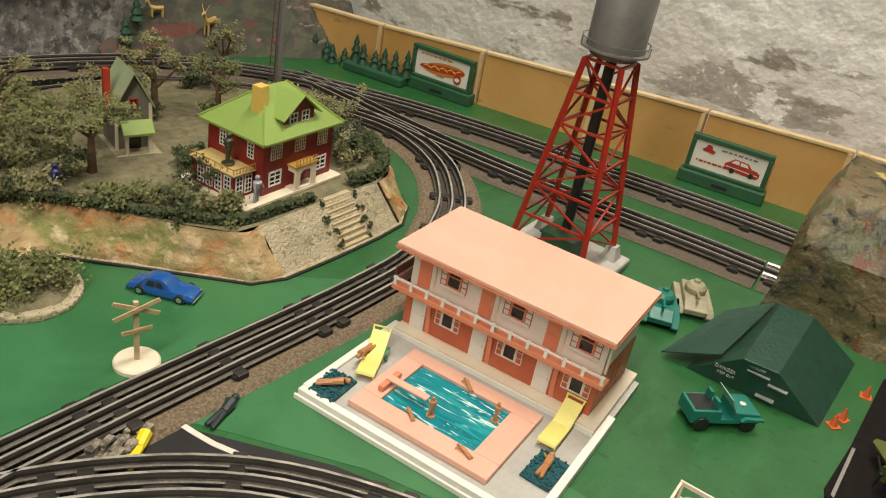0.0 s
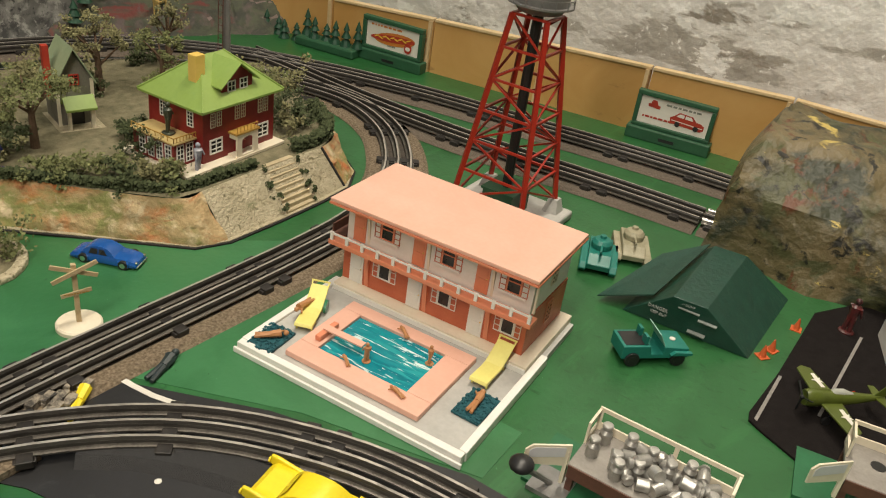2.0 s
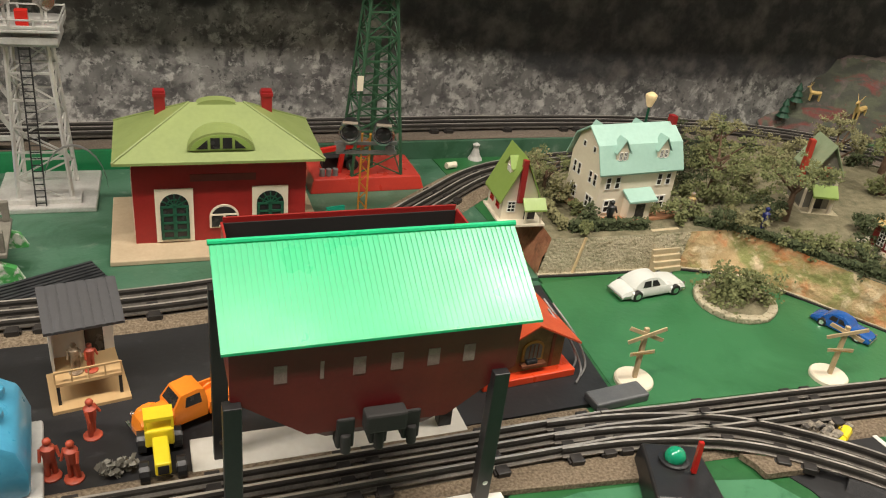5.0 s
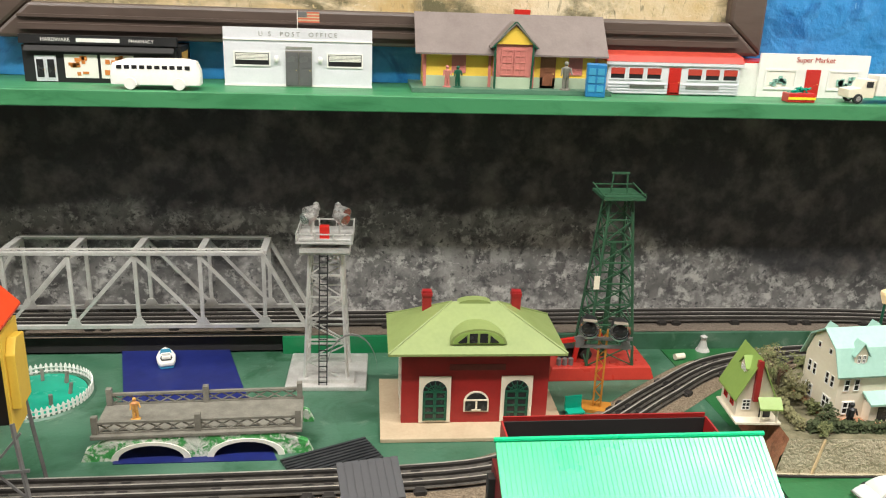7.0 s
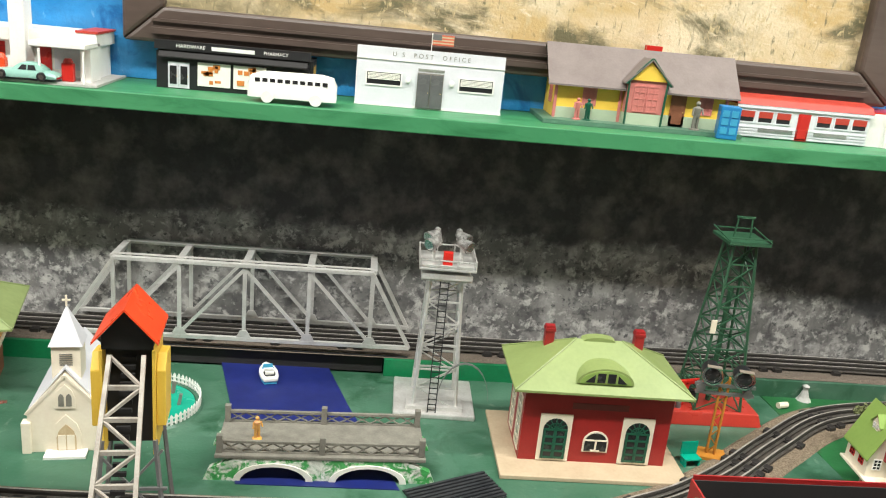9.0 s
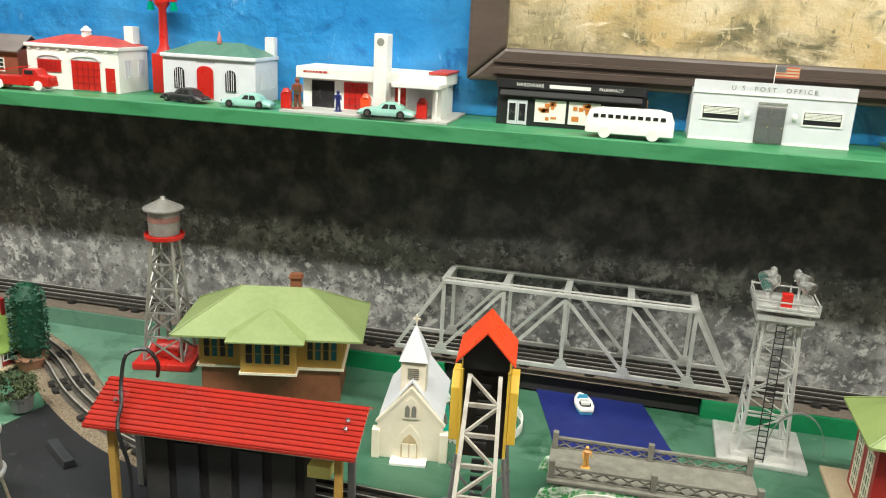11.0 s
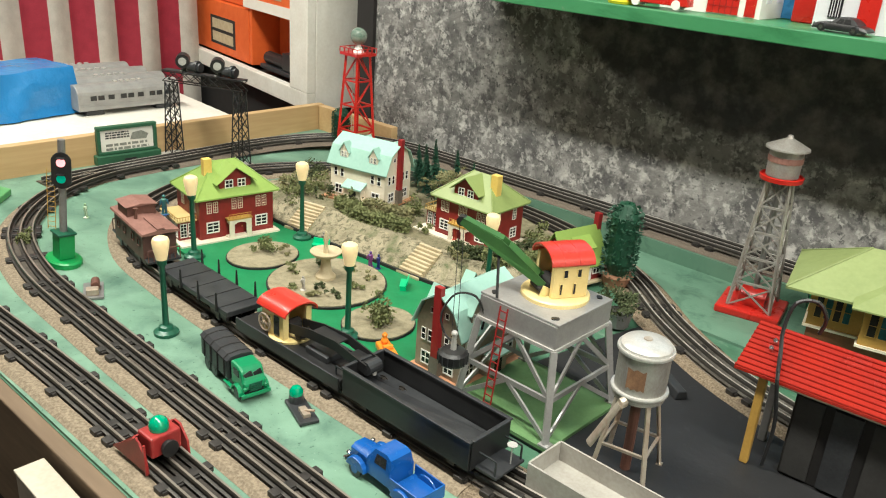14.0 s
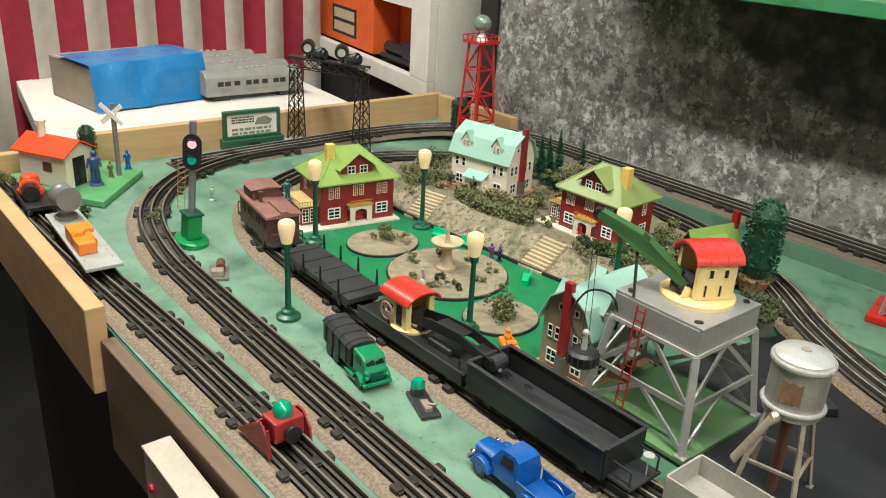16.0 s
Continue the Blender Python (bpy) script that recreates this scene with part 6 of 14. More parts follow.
def milk_platform(x, y, rz, cans):
    th = thing("milk_platform", "cream railed milk loading platform on a green base", "loading platform", x, y, 0, rz, "milk platforms")
    L, D, H = 0.112, 0.026, 0.03
    part("base_board", Mesh().box(-0.03, L + 0.008, -0.034, 0.03, 0, 0.003), DEEPGREEN, th)
    part("deck", Mesh().box(0, L, -D, D, H - 0.004, H), DUSTYDECK, th, bevel=0.0006)
    part("deck_skirt", Mesh().box(0.001, L - 0.001, -D - 0.0012, -D - 0.0001, H - 0.012, H - 0.0005), RUST, th)
    for px in (0.004, L * 0.5, L - 0.004):
        for py in (-D + 0.004, D - 0.004):
            part("leg", Mesh().beam((px, py, 0.003), (px, py, H - 0.004), 0.005), RUST, th)
    part("top_rail", Mesh().box(0, L, D - 0.0018, D, H + 0.018, H + 0.0215), CREAM, th)
    part("kick_board", Mesh().box(0, L, D - 0.0016, D, H, H + 0.007), CREAM, th)
    for px in (0.0, L * 0.55, L - 0.0035):
        part("rail_post", Mesh().box(px, px + 0.0035, D - 0.0015, D - 0.0002, H + 0.007, H + 0.018), CREAM, th)
    for px in (0.0, L - 0.002):
        part("end_frame", Mesh().box(px, px + 0.002, 0.002, D - 0.002, H + 0.0175, H + 0.0205).box(px, px + 0.002, 0.002, 0.0045, H, H + 0.0175).box(px, px + 0.002, 0.0045, D - 0.002, H, H + 0.006), CREAM, th)
    gate = part("open_gate", Mesh().side([(-0.034, 0.0), (-0.034, 0.014), (-0.029, 0.0185), (0, 0.02), (0, 0.0)], -0.0008, 0.0008), CREAM, th)
    gate.matrix_local = pose(0.0, -D, H - 0.002, 0, 0, 36)
    put("gate_inset", Mesh().side([(-0.031, 0.007), (-0.031, 0.0135), (-0.0275, 0.0165), (-0.004, 0.0178), (-0.004, 0.009)], -0.0012, 0.0012).mesh("gate_inset", GREYWHITE), gate, Matrix())
    post = part("gate_post", Mesh().box(-0.003, 0.0, -D - 0.002, -D + 0.002, H - 0.02, H + 0.012), CREAM, th)
    for k in range(cans):
        if k < 5:
            mm = pose((0.012, 0.032, 0.05, 0.01, 0.03)[k], (0.014, 0.016, 0.012, -0.006, -0.01)[k], H + 0.0002, 0, 0, 20 * k)
        elif k < 29:
            i, j = (k - 5) % 6, (k - 5) // 6
            upright = (i * 5 + j * 3) % 4 == 0
            mm = pose(0.036 + i * 0.0128 + RNG.uniform(-0.003, 0.003), -0.018 + j * 0.0118 + RNG.uniform(-0.002, 0.002), H + (0.0004 if upright else 0.0056), RNG.uniform(-6, 6) if upright else 90, 0, RNG.uniform(0, 360))
        else:
            mm = pose(0.05 + (k - 29) * 0.013, RNG.uniform(-0.012, 0.012), H + 0.0145, 90 + RNG.uniform(-20, 20), 0, RNG.uniform(0, 360))
        ob = new("milk_can", CAN)
        ob.matrix_world = th.matrix_world @ mm
        tagged(ob, "dull aluminium toy milk can on the platform", "milk can", "milk cans")
    for k in range(0 if cans else 3):
        part("deck_hole", Mesh().lathe([(0.006, H), (0.006, H + 0.0006), (0.005, H + 0.0008)], 16, 0.025 + 0.03 * k, 0.004), BLACK, th)
    return th


milk_platform(2.088, -0.323, -90, 32)
milk_platform(2.218, -0.496, -82, 0)
tg = thing("switch_target", "black round signal target on a rod", "signal target", 2.028, -0.3, 0, 0)
part("target", Mesh().ball((0, 0, 0.04), 0.0095, 10, 0.6), BLACK, tg, smooth=True)
part("rod", Mesh().tube((0.004, -0.002, 0.034), (0.034, -0.014, 0.004), 0.0022, n=8), GREYMETAL, tg)
part("foot", Mesh().box(0.02, 0.05, -0.03, 0.0, 0, 0.004), GREYMETAL, tg)

# hollow painted tunnel over the two right-hand tracks
tu = thing("toy_tunnel", "varnished papier-mache tunnel painted brown and ochre", "toy tunnel", 0, 0, 0)
NX, NY = 30, 26
out, inn = [], []
for j in range(NY):
    y = -0.283 - j * 0.022
    for i in range(NX):
        a = math.pi * (0.0 + i / (NX - 1))
        sx = -math.copysign(abs(math.cos(a)) ** 0.55, math.cos(a))
        zz = abs(math.sin(a)) ** 0.62
        nz = noise.noise((sx * 3 + 7, y * 11, zz * 4)) * 0.02 + noise.noise((sx * 9, y * 30, zz * 9)) * 0.008
        edge = 1.0
        out.append((2.695 + sx * (0.158 + nz) * edge + 0.012 * zz * (sx < 0), y + 0.03 * (zz * 0.6) * (-1 if j == 0 else 0) + 0.008 * noise.noise((sx * 6, zz * 6, 1)), max(0, zz * (0.142 + nz * 0.9))))
        inn.append((2.695 + sx * 0.135, y - (0.004 if j == 0 else 0), max(0, zz * 0.118)))
fo = [(j * NX + i, j * NX + i + 1, (j + 1) * NX + i + 1, (j + 1) * NX + i) for j in range(NY - 1) for i in range(NX - 1)]
k = len(out)
fi = [tuple(k + q for q in reversed(f)) for f in fo]
rimf = [(i + 1, i, k + i, k + i + 1) for i in range(NX - 1)]
part("shell", Mesh().add(out + inn, fo + fi + rimf), TUNNEL, tu, smooth=True)

# billboards, shrub strip, fir rows
billboard(2.851, -0.131, 0, -83, "car", "green framed billboard with a red car picture")
billboard(2.797, 0.375, 0, -86, "bun", "green framed billboard with a sausage bun picture")
strip = thing("fir_hedge", "row of small dark green plastic firs on a green base", "toy hedge", 2.768, 0.508, 0, -84)
part("base", Mesh().box(-0.05, 0.075, -0.02, 0.02, 0, 0.016), SIGNGREEN, strip, bevel=0.003)
for k in range(11):
    fx = -0.15 + k * 0.022
    hh = RNG.uniform(0.03, 0.05)
    part("fir", Mesh().lathe([(0.011, 0.0), (0.004, hh * 0.35), (0.009, hh * 0.36), (0.003, hh * 0.65), (0.006, hh * 0.66), (0.0006, hh)], 9, fx, RNG.uniform(-0.008, 0.008), 0.016 if fx > -0.05 else 0.001), CONIFER, strip)

# ---- raised garden suburb on the right ----
OUT = [(1.735, 0.341), (1.779, 0.337), (1.85, 0.333), (1.925, 0.329), (1.97, 0.312), (2.009, 0.287), (2.06, 0.215), (2.118, 0.13), (2.15, 0.116), (2.225, 0.112), (2.295, 0.111), (2.345, 0.114), (2.385, 0.137), (2.428, 0.2), (2.475, 0.30), (2.465, 0.42), (2.38, 0.54), (2.2, 0.60), (1.95, 0.585), (1.82, 0.53), (1.742, 0.455)]
CEN = Vector((2.1, 0.37))
plot = thing("garden_plot", "raised plaster garden plot with painted banks and hedges", "landscape base", kind="structure")
PZ = 0.048


INSETS = (0.012, 0.012, 0.012, 0.014, 0.03, 0.03, 0.024, 0.026, 0.036, 0.04, 0.04, 0.034, 0.026, 0.022) + (0.018,) * 7


def bank_ring(line, part_way, rough):
    """One level of the bank; each point carries how far the bank's top lies inwards of its foot."""
    res = []
    for x, y, inset in line:
        d = CEN - Vector((x, y))
        d = Vector((d.x * 0.45, d.y)).normalized()
        z = PZ * part_way
        q = Vector((x, y)) + d * (inset * part_way + rough * (noise.noise((x * 34, y * 34, z * 50)) + 0.6 * noise.noise((x * 95, y * 95, z * 150))))
        res.append((q.x, q.y, z + (rough * 0.6 * noise.noise((x * 20, y * 20, 5)) if part_way else 0)))
    return res


def bank(i0, i1, material, rough, label=""):
    pts = [(*OUT[i % len(OUT)], INSETS[i % len(OUT)]) for i in range(i0, i1 + 1)]
    line = [tuple(v) for v in smooth_path(pts, 0.005)] if rough else pts
    rings = [bank_ring(line, k / 8, rough if 0 < k < 8 else 0) for k in range(9)]
    n, m = len(line), Mesh()
    m.add([p for r in rings for p in r], [(j * n + i, j * n + i + 1, (j + 1) * n + i + 1, (j + 1) * n + i) for j in range(8) for i in range(n - 1)])
    return part("bank", m, material, plot, label, smooth=bool(rough))


bank(0, 1, STRAW, 0, "straw-coloured stucco wall")
bank(1, 3, STRAW, 0, "straw-coloured stucco wall")
bank(3, 8, ROCKPAINT, 0.0075, "plaster bank painted orange, cream and green")
bank(8, 11, STRAW, 0, "straw-coloured stucco wall")
bank(11, 14, ROCKPAINT, 0.007, "plaster bank painted orange and cream")
bank(14, 20, STRAW, 0.004)
bank(20, 21, REDEARTH, 0.004, "red earth bank")
top = bank_ring([(*p, i) for p, i in zip(OUT, INSETS)], 1, 0)
part("ground_cover", Mesh().add([(2.1, 0.37, PZ + 0.001)] + top, [(0, k + 1, (k + 1) % len(top) + 1) for k in range(len(top))]), DIRT, plot, "sandy ground cover")
for k in (1, 11):
    a, b = bank_ring([(*OUT[k], INSETS[k])], 0.02, 0)[0], bank_ring([(*OUT[k], INSETS[k])], 1, 0)[0]
    part("edge_strip", Mesh().beam(a, b, 0.003, 0.003), BLACKDULL if k > 1 else CREAMTRIM, plot)
lip = [Vector((p[0], p[1], 0)) for p in OUT[:15]]
part("base_board", sweep(lip, [(-0.004, 0.0004), (-0.004, 0.0026), (0.003, 0.003), (0.003, 0.0004)]), STRAW, plot)
part("base_board", sweep(lip, [(0.0031, 0.0003), (0.0031, 0.0022), (0.006, 0.0022), (0.006, 0.0003)]), BLACKDULL, plot)


def steps(x, y, rz, w, n, run, rise, z0, label):
    th = thing("garden_steps", label, "steps", x, y, z0, rz, "garden steps")
    for k in range(n):
        part("step", Mesh().box(-w / 2, w / 2, k * run, (k + 1) * run + 0.002, 0, (k + 1) * rise), STEP, th, bevel=0.0006)
    return th


steps(1.905, 0.321, 2, 0.04, 7, 0.0036, PZ / 7, 0.0005, "cream wooden garden steps up the stucco bank")
steps(2.262, 0.112, -1, 0.046, 9, 0.0046, PZ / 9, 0.0005, "cream wooden garden steps up the stucco bank")


def hedge(pts, w, h, z, count, material, label):
    m = Mesh()
    line = smooth_path(pts, 0.004)
    each = max(6, int(count * 2.4) // len(line))
    for k, p in enumerate(line):
        d = line[min(k + 1, len(line) - 1)] - line[max(k - 1, 0)]
        side = Vector((d.y, -d.x, 0)).normalized()
        hh = h * (1.0 + 0.22 * noise.noise((p.x * 60, p.y * 60, 4)))
        for _ in range(each):
            q = p + d.normalized() * RNG.uniform(-0.003, 0.003) + side * w * RNG.uniform(-0.8, 0.8) + Vector((0, 0, z + hh * RNG.uniform(0.0, 1.05)))
            a = Vector((RNG.gauss(0, 1), RNG.gauss(0, 1), RNG.gauss(0, 1))).normalized() * 0.0021 * RNG.uniform(0.6, 1.4)
            b = a.orthogonal() * 0.6
            m.add([q - a, q + b, q + a, q - b], [(0, 1, 2), (0, 2, 3)])
    return single("hedge", m, material, label, "hedge")


hedge([(1.955, 0.352), (2.01, 0.322), (2.055, 0.262), (2.1, 0.198), (2.135, 0.166), (2.2, 0.16), (2.23, 0.158)], 0.0058, 0.0095, PZ, 2600, LEAFDARK, "low dark green lichen hedge along the bank")
hedge([(2.297, 0.158), (2.34, 0.158), (2.38, 0.175), (2.42, 0.235)], 0.009, 0.015, PZ, 1500, LEAFDARK, "dark green lichen hedge beside the red house")
hedge([(1.78, 0.358), (1.84, 0.356), (1.88, 0.352)], 0.008, 0.012, PZ, 700, LEAFDARK, "low dark green hedge in front of the white house")
hedge([(1.77, 0.36), (1.775, 0.42), (1.79, 0.49)], 0.007, 0.012, PZ, 600, LEAFDRY, "dry olive hedge between two houses")
for x, y, rx, rz_, n_, mt_ in ((2.12, 0.2, 0.02, 0.014, 260, LEAFDRY), (2.105, 0.24, 0.02, 0.014, 220, LEAF), (2.06, 0.29, 0.022, 0.012, 220, LEAF), (2.0, 0.345, 0.02, 0.016, 260, LEAFDRY), (2.03, 0.4, 0.03, 0.02, 340, LEAF), (1.96, 0.365, 0.016, 0.014, 200, LEAF), (2.0, 0.45, 0.03, 0.022, 300, LEAFDARK), (2.1, 0.48, 0.04, 0.024, 380, LEAF), (2.22, 0.5, 0.05, 0.02, 380, LEAFDRY), (2.36, 0.22, 0.03, 0.024, 420, LEAFDARK), (2.38, 0.3, 0.035, 0.026, 420, LEAF), (2.42, 0.35, 0.03, 0.02, 300, LEAFDRY), (1.81, 0.4, 0.015, 0.012, 160, LEAF), (1.8, 0.49, 0.03, 0.024, 300, LEAFDRY), (2.18, 0.3, 0.022, 0.016, 240, LEAFDARK), (1.88, 0.52, 0.03, 0.02, 260, LEAF), (1.79, 0.345, 0.012, 0.010, 140, LEAF), (1.935, 0.352, 0.012, 0.012, 160, LEAF)):
    shrub(x, y, PZ, rx, rx * 0.8, rz_, n_, 0.0034, mt_, "clump of %s lichen in the raised garden" % ("dry olive" if mt_ is LEAFDRY else "dark green" if mt_ is LEAFDARK else "moss green"))
inside = [(1.80, 0.55), (1.93, 0.57), (2.02, 0.565), (2.14, 0.56), (2.26, 0.55), (2.36, 0.5), (2.42, 0.42), (2.44, 0.3), (2.06, 0.35), (2.08, 0.4), (2.11, 0.45), (2.22, 0.44), (2.3, 0.4), (2.34, 0.36), (2.15, 0.25), (2.14, 0.19), (2.33, 0.2), (2.36, 0.26), (1.99, 0.41), (1.97, 0.46), (1.94, 0.5), (2.05, 0.52), (2.19, 0.51), (1.81, 0.37), (1.93, 0.37), (1.79, 0.43), (2.1, 0.215), (2.07, 0.26), (2.03, 0.33), (1.98, 0.34)]
for k, (x, y) in enumerate(inside):
    mt_, word = ((LEAF, "moss green"), (LEAFDRY, "dry olive"), (LEAFDARK, "dark green"))[k * 7 % 3]
    r = 0.016 + 0.012 * ((k * 37) % 10) / 10
    shrub(x, y, PZ, r, r * 0.85, 0.009 + r * 0.4, int(11000 * r), 0.0033, mt_, "low clump of %s lichen among the garden trees" % word)
for x, y, h, s, m_, n_ in ((2.088, 0.345, 0.095, 0.046, LEAF, 560), (2.03, 0.43, 0.1, 0.04, LEAF, 420), (2.25, 0.45, 0.1, 0.036, LEAFDRY, 420), (2.31, 0.40, 0.09, 0.03, LEAF, 360), (2.0, 0.49, 0.085, 0.04, LEAFDARK, 360), (1.79, 0.46, 0.06, 0.03, LEAF, 260), (2.38, 0.47, 0.1, 0.026, LEAFDRY, 260), (2.09, 0.52, 0.09, 0.04, LEAFDRY, 340)):
    tree(x, y, PZ, h, s, m_, "twig tree with %s lichen foliage" % ("dry olive" if m_ is LEAFDRY else "dark green" if m_ is LEAFDARK else "moss green"), n_)


def dormer(th, x, y, z, w, d, h, wall_mat, roof_mat, face=0):
    """A dormer that looks to -y before turning by face."""
    ob = part("dormer", Mesh().add([(-w / 2, 0, 0), (w / 2, 0, 0), (w / 2, 0, h * 0.5), (0, 0, h), (-w / 2, 0, h * 0.5), (-w / 2, d, h * 0.5 - 0.001), (0, d, h), (w / 2, d, h * 0.5 - 0.001)], [(0, 1, 2, 3, 4), (4, 3, 6, 5), (3, 2, 7, 6), (0, 4, 5), (1, 7, 2)]), wall_mat, th)
    ob.matrix_local = pose(x, y, z, 0, 0, face)
    e = w * 0.14
    r = put("dormer_roof", Mesh().add([(-w / 2 - e, -e, h * 0.5 - e * 0.8), (0, -e, h + 0.0008), (w / 2 + e, -e, h * 0.5 - e * 0.8), (-w / 2 - e, d, h * 0.5 - e * 0.8), (0, d, h + 0.0008), (w / 2 + e, d, h * 0.5 - e * 0.8), (-w / 2 - e, -e, h * 0.5 - e * 0.8 + 0.0014), (0, -e, h + 0.0022), (w / 2 + e, -e, h * 0.5 - e * 0.8 + 0.0014), (-w / 2 - e, d, h * 0.5 - e * 0.8 + 0.0014), (0, d, h + 0.0022), (w / 2 + e, d, h * 0.5 - e * 0.8 + 0.0014)], [(0, 1, 4, 3), (1, 2, 5, 4), (6, 9, 10, 7), (7, 10, 11, 8), (0, 6, 7, 1), (1, 7, 8, 2), (0, 3, 9, 6), (2, 8, 11, 5)]).mesh("dormer_roof", roof_mat), ob, Matrix())
    for s in (-1, 1):
        window(ob, s * w * 0.2, 0, h * 0.32, w * 0.26, h * 0.36, bars=(1, 1))
    return ob


def villa(x, y, z, rz, label, roof=LIMEBRIGHT, walls=VILLARED, w=0.112, d=0.084, h=0.067, rise=0.042, annex=True, chimney=YCAB, cx=-0.035, group="tin villas"):
    """A two-storey tin villa with hip roof, front dormer, porch and a side annex."""
    th = thing("tin_villa", label, "toy house", x, y, z, rz, group)
    part("base_plate", Mesh().box(-w / 2 - 0.006 - (0.03 if annex else 0), w / 2 + 0.006, -d / 2 - 0.014, d / 2 + 0.006, 0, 0.003), CREAM, th)
    part("wall_shell", Mesh().box(-w / 2, w / 2, -d / 2, d / 2, 0.003, h), walls, th)
    part("roof", hip(w, d, h, h + rise, w * 0.3, 0.0025, 0.008), roof, th)
    for sx in (-1, 1):
        for sy in (-1, 1):
            part("hip_ridge", Mesh().tube((sx * w * 0.15, 0, h + rise), (sx * (w / 2 + 0.008), sy * (d / 2 + 0.008), h + 0.0005), 0.0012, n=6), roof, th)
    for wx in (-0.33, 0.33):
        window(th, wx * w, -d / 2, h * 0.3, w * 0.17, h * 0.26, bars=(1, 2))
        for q in (-1, 1):
            window(th, wx * w + q * w * 0.042, -d / 2, h * 0.76, w * 0.062, h * 0.25, bars=(1, 3), frame=CREAM, pane=walls)
    for q in (-1, 1):
        window(th, q * w * 0.042, -d / 2, h * 0.78, w * 0.062, h * 0.25, bars=(1, 3), frame=CREAM, pane=walls)
    for face, sx in ((90, 1), (-90, -1)):
        for wy in (-0.28, 0.22):
            window(th, sx * w / 2, wy * d, h * 0.76, w * 0.085, h * 0.27, face, bars=(1, 3))
            if sx > 0 or not annex:
                window(th, sx * w / 2, wy * d, h * 0.3, w * 0.15, h * 0.26, face, bars=(1, 2))
    pw = w * 0.3
    part("porch_floor", Mesh().box(-pw / 2 - 0.002, pw / 2 + 0.002, -d / 2 - 0.013, -d / 2, 0.003, 0.005), CREAM, th)
    for s in (-1, 1):
        part("porch_post", Mesh().tube((s * pw * 0.4, -d / 2 - 0.009, 0.005), (s * pw * 0.4, -d / 2 - 0.009, h * 0.45), 0.0013, n=8), CREAM, th)
    part("porch_roof", Mesh().box(-pw / 2 - 0.002, pw / 2 + 0.002, -d / 2 - 0.0135, -d / 2 - 0.0003, h * 0.45, h * 0.485), WOODYEL, th)
    arch = [(pw * 0.27 * math.cos(a * math.pi / 10), h * 0.32 + h * 0.07 * math.sin(a * math.pi / 10)) for a in range(11)]
    for q in (-1, 1):
        half = [(q * pw * 0.5, 0.005), (q * pw * 0.5, h * 0.4495), (0, h * 0.4495)] + [(x_, z_) for x_, z_ in (reversed(arch[:6]) if q > 0 else arch[5:])] + [(q * pw * 0.27, 0.005)]
        part("portico_front", Mesh().side(half if q < 0 else half[::-1], -d / 2 - 0.0128, -d / 2 - 0.0112), CREAM, th, "cream arched portico")
        part("portico_side", Mesh().box(q * pw * 0.47 - 0.0006, q * pw * 0.47 + 0.0006, -d / 2 - 0.011, -d / 2 - 0.0004, h * 0.36, h * 0.4495), CREAM, th)
    rr = Mesh().box(-pw / 2, pw / 2, -d / 2 - 0.0128, -d / 2 - 0.012, h * 0.58, h * 0.592)
    for k in range(7):
        rr.box(-pw / 2 + k * pw / 6.2, -pw / 2 + k * pw / 6.2 + 0.0007, -d / 2 - 0.0128, -d / 2 - 0.012, h * 0.485, h * 0.58)
    part("porch_rail", rr, WOODYEL, th)
    door(th, 0, -d / 2, 0.005, pw * 0.5, h * 0.36, 0, CHIMNEYRED)
    dormer(th, 0.0, -d * 0.45, h + rise * 0.1, w * 0.42, d * 0.42, rise * 0.84, walls, roof)
    part("chimney", Mesh().box(cx - 0.0068, cx + 0.0068, -0.018, -0.006, h + rise * 0.15, h + rise * 1.18), chimney, th, bevel=0.0006)
    if annex:
        ax = part("sun_porch", Mesh().box(-w / 2 - 0.03, -w / 2 - 0.0004, -d * 0.36, d * 0.4, 0.003, h * 0.46), walls, th)
        for wy in (-0.26, -0.1, 0.06, 0.22):
            window(ax, -w / 2 - 0.03, wy * d, h * 0.26, d * 0.12, h * 0.32, -90, bars=(1, 3))
        for wx in (-0.022, -0.009):
            window(ax, -w / 2 + wx, -d * 0.36, h * 0.26, d * 0.12, h * 0.32, 0, bars=(1, 3))
        part("deck_roof", Mesh().box(-w / 2 - 0.033, -w / 2 - 0.0004, -d * 0.36 - 0.003, d * 0.4 + 0.003, h * 0.46, h * 0.485), DECKYEL, th)
        dr = Mesh()
        for a, b in (((-w / 2 - 0.032, -d * 0.36 - 0.002), (-w / 2 - 0.032, d * 0.4)), ((-w / 2 - 0.032, -d * 0.36 - 0.002), (-w / 2 - 0.001, -d * 0.36 - 0.002))):
            dr.beam((*a, h * 0.58), (*b, h * 0.58), 0.0009)
            for k in range(8):
                q = Vector(a).lerp(Vector(b), k / 7)
                dr.beam((q.x, q.y, h * 0.5), (q.x, q.y, h * 0.58), 0.0007)
        part("deck_rail", dr, WOODYEL, th)
    return th


